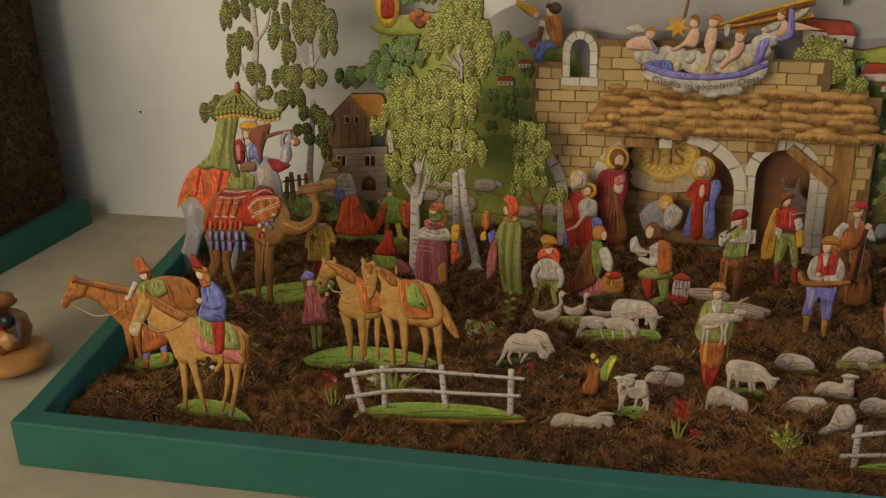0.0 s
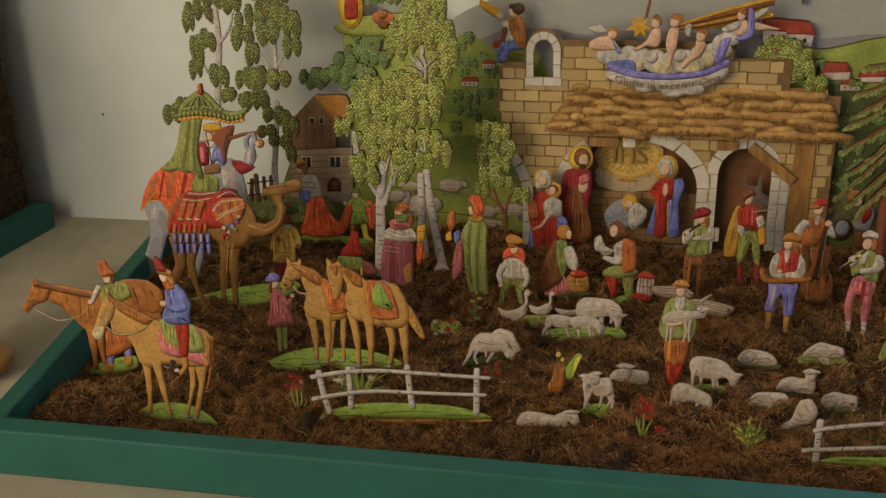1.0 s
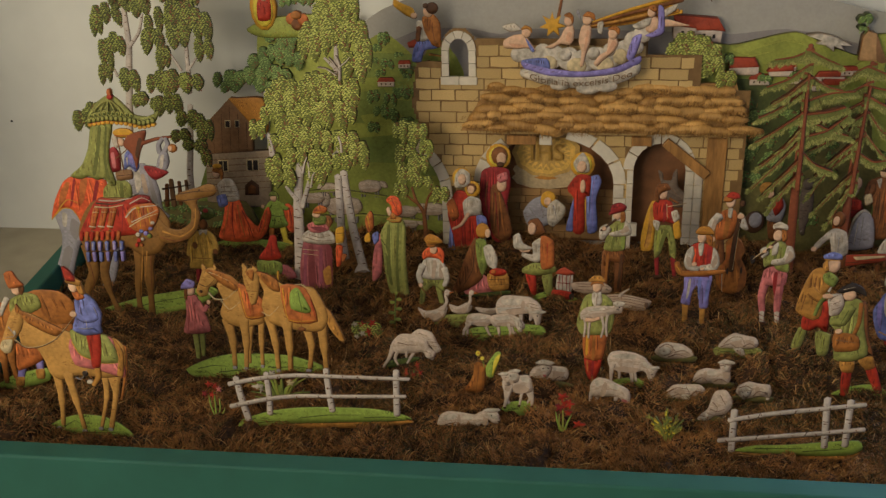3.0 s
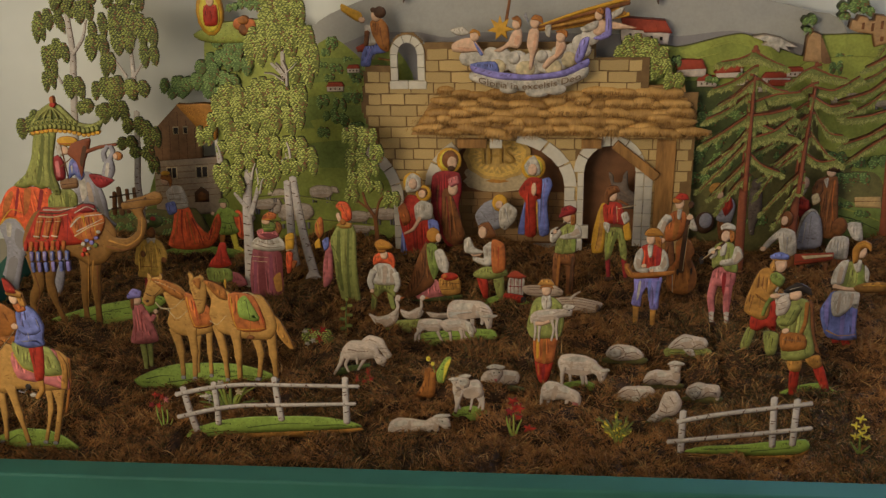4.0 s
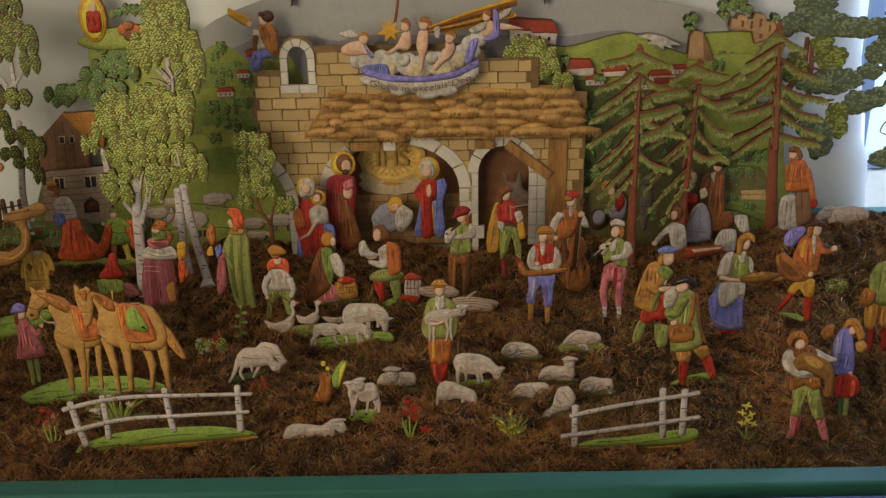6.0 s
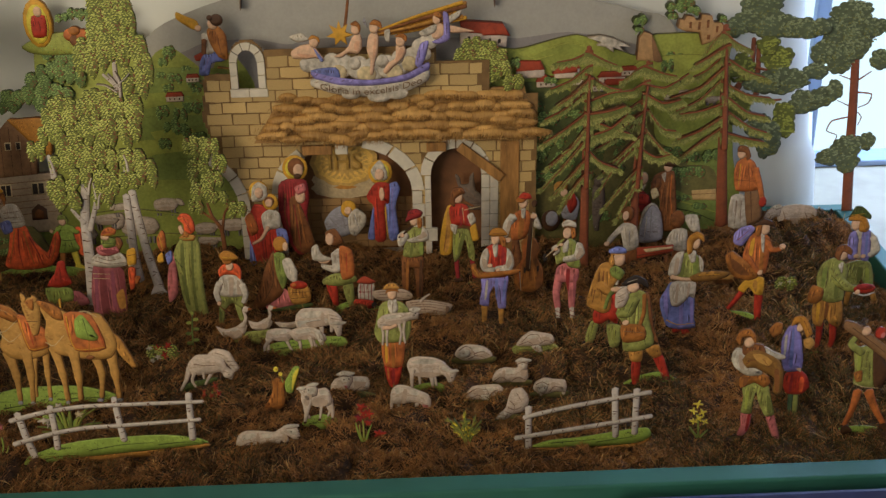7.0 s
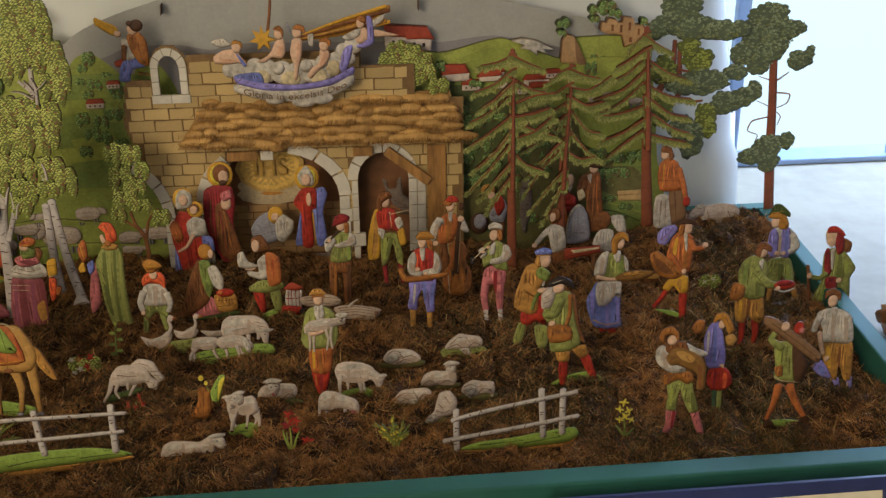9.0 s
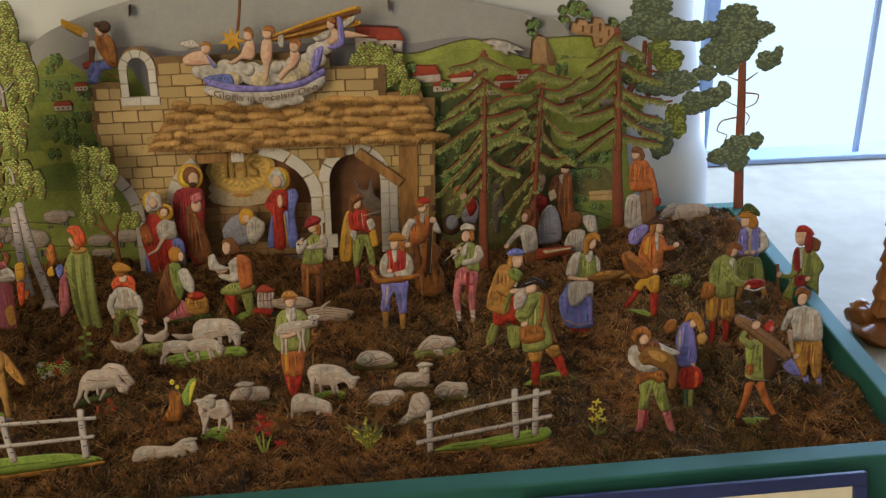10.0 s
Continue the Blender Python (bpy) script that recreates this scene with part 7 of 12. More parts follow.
c.c("leaf", -11.3, 239.4, 15.9, 21.7)
c.c("leaf", 11.9, 252.8, 21.1, 20.0)
c.c("leaf", 29.6, 263.3, 20.6, 22.3)
c.c("leaf", 47, 268.7, 17.4, 18.8)
c.c("leaf", 54, 251.6, 20.6, 22.3)
c.c("leaf", 70.1, 258.3, 12.2, 20.0)
c.c("leaf", 21.2, 233, 23.8, 21.7)
c.c("leaf", 43.6, 231.2, 21.1, 21.7)
c.c("leaf", 63.5, 231.9, 14.8, 16.0)
c.c("leaf", -9.6, 219.1, 14.8, 21.7)
c.c("leaf", -23.5, 194, 14.8, 13.1)
c.c("leaf", 2.3, 199, 20.6, 21.7)
c.c("leaf", 25.1, 197.3, 21.1, 24.6)
c.c("leaf", 45.2, 195.6, 14.8, 16.0)
c.c("leaf", 62.7, 191.1, 14.8, 24.6)
c.c("leaf", 75.5, 181.3, 11.6, 21.7)
c.c("leaf", -27.4, 166.2, 17.4, 16.0)
c.c("leaf", -1.3, 172.7, 13.2, 17.1)
c.c("leaf", 26.7, 168.7, 17.4, 18.8)
c.c("leaf", 54.7, 170, 14.3, 13.1)
c.c("leaf", -22.9, 150.5, 15.9, 16.0)
c.c("leaf", 21.1, 152.6, 13.2, 14.3)
c.begin("branch")
c.l("birch", 3.4, 1.8, 58.1, 274.4, 58.9, 293.1, 54.9, 303.7)
c.begin("branch")
c.l("birch", 1.9, 0.9, 58.0, 285.1, 51.4, 295.8, 46.8, 301.2)
c.begin("branch")
c.l("birch", 1.9, 0.7, 57.2, 289.1, 67.2, 296.9, 71.6, 302.1)
c.begin("branch")
c.l("birch", 1.6, 0.7, 54.8, 279.8, 42.6, 288.0, 32.3, 289.5)
c.begin("branch")
c.l("birch", 3.7, 1.8, -30.4, 180.0, -31.8, 192.5, -33.8, 201.2)
c.begin("branch")
c.l("birch", 3.1, 1.5, 4.1, 156.0, 7.2, 168.5, 10.9, 177.2)
c.begin("branch")
c.l("birch", 2.5, 1.2, 12.7, 150.6, 12.3, 163.3, 11.5, 170.9)
c.begin("branch")
c.l("birch", 2.5, 1.2, 13.1, 137.8, 16.5, 153.0, 19.6, 158.0)
c.begin("branch")
c.l("birch", 3.1, 1.8, 54.9, 184.4, 54.4, 196.9, 52.0, 204.4)
c.done("paper_birch", -0.2201, 0.4300, -0.0416, "flat printed card pair of tall birches with drooping leaves", "tree", "trees")

c = Cut()
c.begin("trunk")
c.l("bark", 22.3, 19.1, 1.1, -6.1, -8.7, 110.1, -10.1, 181.3)
c.begin("trunk")
c.l("bark", 9.6, 5.7, 0.6, 187.3, 17.4, 218, 17.8, 254.9)
c.l("bark", 8.3, 5.1, 28.2, 179.8, 26.9, 217.7, 24.3, 251.7)
c.l("bark", 5.1, 2.5, 40.2, 169.8, 62.6, 172.1)
c.l("bark", 4.5, 2.5, 17.4, 218, 46.5, 210.7)
c.begin("crown")
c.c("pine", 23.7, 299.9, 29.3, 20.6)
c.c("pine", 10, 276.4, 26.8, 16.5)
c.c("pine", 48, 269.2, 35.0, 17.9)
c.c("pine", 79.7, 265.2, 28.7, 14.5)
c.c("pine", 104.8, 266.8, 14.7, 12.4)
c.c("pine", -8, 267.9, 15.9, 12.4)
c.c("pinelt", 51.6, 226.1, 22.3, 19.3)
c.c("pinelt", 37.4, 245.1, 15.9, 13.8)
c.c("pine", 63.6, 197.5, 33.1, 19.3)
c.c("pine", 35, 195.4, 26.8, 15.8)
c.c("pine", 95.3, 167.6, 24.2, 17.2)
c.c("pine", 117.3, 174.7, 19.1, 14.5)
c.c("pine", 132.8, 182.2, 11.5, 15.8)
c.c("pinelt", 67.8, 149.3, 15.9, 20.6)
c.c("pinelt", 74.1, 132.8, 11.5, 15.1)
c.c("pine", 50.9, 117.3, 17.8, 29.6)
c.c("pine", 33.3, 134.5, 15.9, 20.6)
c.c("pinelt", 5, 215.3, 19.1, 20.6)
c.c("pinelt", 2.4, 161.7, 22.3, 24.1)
c.done("paper_pine", 0.6004, 0.5750, -0.0070, "flat printed card pine tree with layered dark needle clumps", "tree", "trees")

c = Cut()
c.begin("trunk")
c.l("bark", 14.8, 10.3, 0.4, -2.6, -8.1, 91.3, -12.6, 154.6, -19.7, 234.6)
c.s("bark", 2.57, -15.4, 135, -38, 130, -43.6, 116.3, -28.9, 109.7, -31.2, 100.4)
c.s("bark", 2.89, -9, 169, 10.5, 166, 8, 153.7, -5.2, 147.7)
c.s("bark", 2.57, -19.5, 186.5, -36.5, 192.9)
c.s("bark", 2.89, -9.6, 186.1, 6.1, 197.1)
c.s("bark", 2.25, -18.8, 150.9, -35.5, 158.7)
c.s("bark", 1.93, -4.4, 141.1, 1.3, 134.3, -2.3, 122.9)
c.begin("crown")
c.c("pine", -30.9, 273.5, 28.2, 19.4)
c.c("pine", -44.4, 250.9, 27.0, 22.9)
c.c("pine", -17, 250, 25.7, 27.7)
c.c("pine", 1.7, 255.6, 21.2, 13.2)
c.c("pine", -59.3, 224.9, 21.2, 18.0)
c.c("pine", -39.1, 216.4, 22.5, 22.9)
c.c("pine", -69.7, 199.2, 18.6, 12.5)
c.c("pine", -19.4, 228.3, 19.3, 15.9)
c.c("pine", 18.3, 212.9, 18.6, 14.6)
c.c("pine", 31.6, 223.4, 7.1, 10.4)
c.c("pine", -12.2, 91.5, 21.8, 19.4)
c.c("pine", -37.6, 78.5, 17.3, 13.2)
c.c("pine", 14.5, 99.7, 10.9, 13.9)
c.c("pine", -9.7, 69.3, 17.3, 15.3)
c.done("paper_pine", 0.7781, 0.5850, 0.0004, "flat printed card slender pine with bare twisted twigs", "tree", "trees")

c = Cut()
c.begin("trunk")
c.l("bark", 13.1, 5.8, 0, 1, -3.2, 144.1, -4.4, 295.2)
c.b("leaf", -5, 288.3, -22.2, 280.6, -42.8, 277.2)
c.b("leaf", -3.6, 288.3, 12.5, 279.4, 30.1, 271.8)
c.b("leaf", -4.7, 271, -25.5, 254.2, -49.8, 244.6)
c.b("leaf", -3.2, 260.4, 20.1, 245.4, 37.8, 241.2)
c.b("leaf", -4.4, 242.8, -32.3, 219, -55.5, 207)
c.b("leaf", -2.8, 228.5, 23.8, 238.2, 52, 240.7)
c.b("leaf", -4.1, 214.2, -35.7, 190.1, -57, 176.4)
c.b("leaf", -2.6, 206.9, 28.3, 193.2, 50, 186.3)
c.b("leaf", -3.7, 181.4, -32, 145.5, -57.2, 116.5)
c.b("leaf", -2.3, 185, 24.7, 193.3, 45.7, 212.1)
c.b("leaf", -3.4, 155.4, -24.8, 130.1, -42.8, 108.1)
c.b("leaf", -2.1, 166.5, 14.7, 150.8, 36.7, 142.2)
c.b("leaf", -3.1, 136.6, -17.4, 118.3, -31.8, 90.5)
c.b("leaf", -2.5, 199.6, -21.4, 173.3, -50, 146.4)
c.b("leaf", -2.7, 214.1, 20.7, 216.8, 41.8, 223.1)
c.b("leaf", -4.6, 257, -23.3, 238.6, -42.8, 225.1)
c.begin("upper_trunk")
c.l("bark", 6.0, 2.6, -2.7, 118, -3.4, 190, -4.2, 262)
c.done("paper_spruce", 0.3906, 0.4780, -0.0299, "flat printed card spruce with reddish trunk and hanging boughs", "tree", "trees")

c = Cut()
c.begin("trunk")
c.l("bark", 12.6, 5.2, 0, 1, -2, 138, 4.4, 275.3)
c.b("leaf", 4.6, 271.8, -9.6, 265.1, -23.6, 251.2)
c.b("leaf", 4.7, 268.2, 23, 260.3, 41.3, 256)
c.b("leaf", 3.1, 250.2, -19.6, 236.5, -44.6, 226.5)
c.b("leaf", 3.3, 246.6, 27.4, 242, 55.7, 259.1)
c.b("leaf", 1.7, 228.4, -26.2, 211, -55, 197.4)
c.b("leaf", 2.7, 221, 25.9, 190.2, 44.6, 185.6)
c.b("leaf", 0.4, 202.5, -29.1, 181.3, -58.1, 163.7)
c.b("leaf", 0.6, 195, 26.9, 163.6, 42.4, 151.3)
c.b("leaf", -0.9, 172.5, -31.8, 139.5, -49.8, 105.3)
c.b("leaf", -0.6, 164.8, 19.9, 152.4, 38.5, 155.4)
c.b("leaf", -1.2, 138, -20, 115.5, -41.9, 85.1)
c.b("leaf", 1.5, 213.6, -27.9, 191, -61.3, 179)
c.b("leaf", 0.3, 183.8, -24.8, 157.6, -47.3, 132.5)
c.b("leaf", -0.8, 123.9, -12.1, 99.4, -24.9, 69.8)
c.b("leaf", 3.6, 235.6, 24.5, 223.8, 46.3, 228.1)
c.begin("upper_trunk")
c.l("bark", 5.6, 2.6, -1.6, 112, 0.4, 180, 3.6, 246)
c.done("paper_spruce", 0.4609, 0.5050, -0.0367, "flat printed card spruce with bare lower trunk and spreading boughs", "tree", "trees")

c = Cut()
c.begin("trunk")
c.l("bark", 16.7, 6.8, 0.2, -1.5, -9.1, 118.4, -18.7, 268.2)
c.b("leaf", -18.2, 261, -30.1, 250.6, -40.1, 232.8)
c.b("leaf", -18, 257.4, -3.9, 246.1, 11.5, 238.4)
c.b("leaf", -16.3, 232, -38.9, 210.8, -60.6, 200.5)
c.b("leaf", -16.1, 228.3, 13.6, 208.9, 36.9, 200.6)
c.b("leaf", -14.5, 202.5, -44.3, 173.6, -73.6, 159.7)
c.b("leaf", -14, 195, 15.8, 178.8, 46.6, 173.8)
c.b("leaf", -12.3, 168.6, -43.5, 158.5, -69.7, 155.7)
c.b("leaf", -11.8, 161, 22.7, 136.5, 46.5, 127.7)
c.b("leaf", -10.3, 137.9, -41.1, 116, -63.1, 97.4)
c.b("leaf", -9.8, 130.1, 20, 121, 43.6, 116.1)
c.b("leaf", -15.4, 217.3, -45.2, 190.2, -81.9, 178.1)
c.b("leaf", -17, 242.9, -38.4, 229.1, -54.2, 220.1)
c.b("leaf", -11.3, 153.3, -40.6, 133.8, -70.4, 122.8)
c.b("leaf", -13, 179.9, 15.8, 157.5, 40.8, 151.1)
c.begin("upper_trunk")
c.l("bark", 8.0, 3.0, -8.2, 108, -13, 180, -17.4, 240)
c.done("paper_spruce", 0.5843, 0.5300, 0.0080, "flat printed card spruce with dense dark boughs beside the pines", "tree", "trees")

c = Cut()
c.begin("crown")
c.c("leaf", -23.3, 51, 22.2, 18.8)
c.c("leaf", -3.3, 40.5, 20.6, 22.2)
c.c("leaf", -37.6, 40.2, 15.8, 15.4)
c.c("leaf", 5.1, 22.7, 17.4, 20.5)
c.c("leaf", -15.9, 26.1, 20.6, 17.1)
c.c("leaf", 23.5, 8.5, 14.2, 13.7)
c.done("paper_ivy", 0.2801, 0.5520, 0.1959, "flat printed card leafy bush growing over the stable wall", "bush", "trees")

c = Cut()
c.begin("base")
c.p("grass", -47.7, 2.8, -32.2, 16.1, -8.4, 24.9, 19.7, 23.4, 37.2, 14.1, 46.6, 1, 9.9, -0.7, -22.5, 1.2)
c.s("dkgreen", 1.37, -25.1, 9.7, -13.7, 17.3, -6.2, 13.2)
c.s("dkgreen", 1.37, -1.5, 4.3, 18.8, 4.5, 37.4, 6.8)
c.s("hilllt", 1.54, -36.1, 5.6, -17.2, 7.9, 3.6, 11.1)
c.s("dkgreen", 1.03, 0.9, 6.8, -0.2, 2.1)
c.s("dkgreen", 1.03, 7.1, 7.2, 6.4, 2.6)
c.begin("horse")
c.l("chestnut", 6.8, 2.4, 51.7, 106.3, 50.3, 80.7, 40.9, 45.2)
c.l("tan", 9.0, 3.6, 27.5, 75.2, 26, 49, 14.5, 10.5)
c.l("tan", 10.6, 4.4, -21.9, 70.3, -22.6, 41.5, -26.2, 11.5)
c.p("tan", 29.8, 79.6, 46.9, 81.4, 41.9, 62.9, 37.4, 44.9, 27.6, 10.7, 22.0, 9.8, 29.0, 35.4, 32.9, 53.5)
c.p("tan", -51.4, 143.4, -45.8, 141.5, -36.6, 138.2, -22.4, 130.5, -8, 122.8, 1.1, 119, 10.4, 104.3, 26.5, 107.2, 43.3, 115.2, 52.1, 106.4, 52, 89.4, 45.4, 73.5, 28.7, 70, 9.1, 71.1, -4.9, 70.4, -17.8, 65.3, -28.8, 71.2, -32.4, 86.7, -37.7, 99.3, -47.4, 101, -54.1, 107.5)
c.l("tan", 11.6, 4.4, -10.9, 73.1, -7.5, 42.4, -3.7, 8.3)
c.p("tan", -50.6, 147.1, -47, 143.6, -46.2, 131.1, -50.5, 120.4, -59, 109, -66.2, 94.5, -72.7, 93.7, -76.9, 100, -71.8, 110.9, -62.9, 130.3, -58, 139.3)
c.p("cream", -72.3, 108.3, -61.4, 109.3, -66.1, 94.9, -72.7, 93.7, -76.7, 100)
c.p("chestnut", -51.3, 143.8, -38.6, 138.1, -22.4, 130.5, -7.7, 122.4, -15.3, 114.9, -29.9, 120.9, -42.3, 128.8, -47, 135.2)
c.p("chestnut", -51, 149.2, -48, 144.5, -50.2, 138.8, -52.9, 141.2)
c.e("grey", -30.9, 8, 2.9, 2.4)
c.e("grey", -4, 5.6, 2.9, 2.4)
c.e("grey", 24.0, 9.0, 2.8, 2.3)
c.e("grey", 13.8, 9.6, 2.6, 2.2)
c.s("grey", 1.20, -63.3, 124, -58.5, 113.7, -69.2, 111.9)
c.e("white", -57.8, 117.5, 1.4, 2.6)
c.s("grey", 1.03, -3.2, 69.1, 2.5, 67.3, 10.3, 78.6)
c.e("black", 7.6, 74.1, 3.1, 3.0)
c.e("white", 11, 64.5, 3.1, 2.2)
c.s("dkbrown", 1.54, -59.4, 108.9, -49.4, 100.9, -33.2, 102.8, -15.7, 112.1, 6.2, 136)
c.s("cream", 0.68, -59.3, 109.8, -49.2, 101.8, -33, 103.6, -15.6, 113, 6.4, 136.8)
c.begin("saddle_cloth")
c.p("pink", -2, 112.2, -1.1, 84, 22.1, 78.8, 46.6, 71, 50.3, 80.7, 45.3, 99.7, 39.6, 116.7)
c.p("green", 0.4, 123.2, 16.8, 119.8, 36, 118.6, 43.9, 103.8, 45.2, 88.6, 27.4, 87.2, 6.9, 94.7, 0.9, 108.1)
c.s("gold", 1.54, 0, 110.1, 6.6, 95.2, 27.3, 86.8, 45.1, 88.2)
c.p("ochre", 43.2, 114.8, 51.1, 100, 47.3, 73.2, 40.8, 74.1, 45.1, 93.3)
c.begin("rider")
c.l("ochre", 7.2, 4.4, 21.6, 85.6, 20.9, 70.5, 14.2, 60.9)
c.p("red", 16.7, 121.5, 30.4, 124.6, 29.7, 105.3, 25.2, 83.2, 16.7, 81.7, 16.9, 98.2)
c.p("blue", 10.7, 156.3, 21.8, 163.3, 30.5, 155.5, 35.2, 141, 32.1, 128.4, 32.1, 120.5, 14.5, 117.6, 3.4, 123.8, 9.2, 139.8)
c.s("violet", 1.37, 16.6, 154.5, 9.3, 127.4)
c.l("blue", 9.6, 6.8, 24.3, 150.4, 27.8, 138.2, 17, 135.6, 10.7, 139.9)
c.s("white", 0.86, 18.7, 134.1, 18.4, 124.7)
c.s("white", 0.68, 29.1, 148.9, 30.9, 140.8)
c.p("orange", 9.2, 164.4, 18.3, 165.2, 21.5, 158.8, 13, 156)
c.e("skin", 7, 140.6, 3.6, 3.3)
c.e("skin", 11.5, 170.5, 4.4, 6.3)
c.p("ochre", 14.5, 175.1, 20, 173.3, 22.1, 162.5, 16.5, 163.9)
c.p("ochre", 4.6, 177.1, 13.1, 180, 20.4, 176.1, 18.5, 171.4, 6.3, 173.9)
c.p("red", 4.1, 191.4, 8.8, 188.8, 13.7, 181.8, 15.1, 176.3, 5.9, 176.9, 4.3, 184.3)
c.done("paper_rider", -0.3682, 0.0803, -0.0470, "flat printed card rider in blue coat on a tan horse", "rider", "horse")

c = Cut()
c.begin("base")
c.p("grass", -80.9, 5.8, -49.9, 21.7, -19, 28.6, 36.6, 29, 74.9, 17.5, 65.3, 4.1, 10.9, 2.1, -26.6, -5.8, -64.4, -7.9)
c.s("dkgreen", 1.75, -66.6, 7.6, -48.7, 12.2, -33.6, 11.8)
c.s("dkgreen", 1.75, -43.1, 4, -14.5, 8, 4.8, 6.1)
c.s("dkgreen", 1.75, 18.2, 12.1, 44, 14.7, 65, 12.2)
c.s("hilllt", 2.34, -56.9, -2.8, -26.1, 0.1, 4.7, 5.4)
c.s("dkgreen", 1.17, -40.4, 9, -40.5, 3.6)
c.s("dkgreen", 1.17, -35.6, 9.2, -35.2, 3.9)
c.begin("horse")
c.l("tan", 8.6, 4.3, 11.5, 72.9, 9.2, 44.9, 7.8, 15.9)
c.l("tan", 7.8, 3.9, -1.6, 63, -4.7, 39.5, -6.7, 17.5)
c.l("tan", 13.3, 5.1, -26.5, 71.1, -22.9, 43.3, -23.7, 13.5)
c.p("tan", -32.4, 125.8, -18, 124.1, -8.3, 112.9, -4.1, 90.5, 14.4, 82.6, 13.1, 67.9, -9.4, 61.7, -26, 65.6, -33.7, 77.3, -28.6, 94, -33.3, 109.6)
c.l("tan", 12.9, 5.1, -8.4, 72, -7.9, 44, -10.9, 11.8)
c.p("tan", -47, 129.2, -35.9, 132.3, -30.1, 123.7, -33.2, 113.7, -42.1, 108.8, -45.3, 99.6, -53.3, 97.5, -57.4, 104.1, -52.7, 115.6)
c.p("tan", -47.3, 136.3, -43, 131.6, -45.7, 126.2, -48.2, 130.1)
c.p("tan", -34.1, 136.8, -31.4, 131.2, -36.4, 127)
c.p("chestnut", -44.9, 129.8, -32, 129.1, -19.7, 124.1, -7.9, 112.9, -13.2, 105.1, -25.5, 111.3, -35.1, 120.3)
c.s("cream", 0.97, -40.6, 127.3, -30.6, 123.2, -18.7, 117)
c.s("dkbrown", 1.36, -53, 112.9, -44.6, 109.9, -34.8, 118.6)
c.e("dkbrown", -52, 103.9, 1.9, 1.9)
c.s("cream", 1.56, -43.3, 102.5, -37.7, 95.4, -25, 96, -11.2, 108.3)
c.s("cream", 1.17, -30.9, 93.9, -22.1, 83.5, -7.9, 94.9)
c.e("grey", -24.1, 10.8, 2.7, 2.5)
c.e("grey", -11.1, 9.6, 2.7, 2.5)
c.e("grey", 7.6, 13.9, 2.3, 2.1)
c.begin("saddle_cloth")
c.p("orange", -10.7, 113.2, -0.6, 111, 17.5, 93.7, 14.7, 75.8, -5.1, 73.5)
c.s("gold", 1.36, -9, 109.5, -3.9, 75.2, 14.8, 77.2)
c.s("red", 1.56, -1.2, 104.2, 0.7, 79.3)
c.begin("horse")
c.l("tan", 12.1, 5.1, 60, 68.2, 65, 42.9, 60.9, 13.9)
c.l("tan", 14, 5.5, 77.3, 72.4, 78.7, 41.3, 79.4, 12.5)
c.l("tan", 12.1, 5.1, 20.9, 75.6, 25, 43.3, 25.6, 12)
c.p("ochre", 82.2, 90.2, 90.3, 81.5, 102.2, 51.3, 96.7, 50.1, 85.2, 66.6)
c.p("tan", 11.3, 127.5, 25.6, 125.8, 39.1, 115.2, 55.4, 113.7, 71.7, 112.6, 81.3, 96.4, 85.6, 76.2, 77, 61.2, 55.7, 60.2, 35.1, 63.8, 20.5, 70.1, 13.7, 89, 17.8, 107.2)
c.l("tan", 12.9, 5.1, 39.8, 70.7, 40.5, 39.4, 38.9, 9.9)
c.p("tan", -3.5, 128.7, 7.8, 134, 13.8, 127.6, 13.6, 111.5, 8.6, 92.9, 2.5, 90.3, 0.3, 102, -2.6, 115.4)
c.p("tan", -2.5, 139.1, 2.3, 133.3, -1.1, 127, -3.2, 131.8)
c.p("tan", 8, 136.2, 13.1, 132, 9.1, 126.5)
c.p("chestnut", 11.5, 129.7, 24, 126.9, 34.1, 119.1, 35.2, 107, 26.2, 108.9, 16.8, 120.1)
c.p("chestnut", 0.1, 129.3, 9, 132.2, 7.3, 119.3, 3, 122.3)
c.s("dkbrown", 1.17, -1.4, 106.9, 9.4, 106.4)
c.s("cream", 1.17, 13.5, 82.1, 21.5, 77.9, 32.9, 89.8)
c.s("cream", 0.97, 51.4, 115.3, 59.6, 115.6, 69.4, 109.4)
c.e("grey", 25.4, 9.6, 2.5, 2.3)
c.e("grey", 38.8, 7.9, 2.7, 2.5)
c.e("grey", 79.3, 10.1, 3.9, 2.7)
c.e("grey", 59.4, 11, 3.5, 2.3)
c.begin("saddle_cloth")
c.p("orange", 36.5, 114, 63.5, 111.8, 74, 73, 42, 72)
c.s("gold", 1.75, 38.8, 111.4, 42.1, 73.8, 72.9, 74.3)
c.s("red", 1.56, 68.5, 95.9, 71.5, 77.9)
c.p("grass", 46.2, 106.2, 55.3, 112.6, 67.9, 86.8, 61.4, 82.2, 45.9, 87.7)
c.s("dkgreen", 1.17, 55.1, 108.8, 57.5, 85.2)
c.s("chestnut", 1.95, 57.7, 81.8, 54.6, 62.4)
c.e("brown", 55.9, 62.9, 4.3, 2.5)
c.s("gold", 2.73, 35.2, 130.6, 34.8, 120.9)
c.done("paper_horse_pair", -0.2259, 0.2011, -0.0430, "flat printed card pair of saddled tan horses on green base", "horse", "horse")

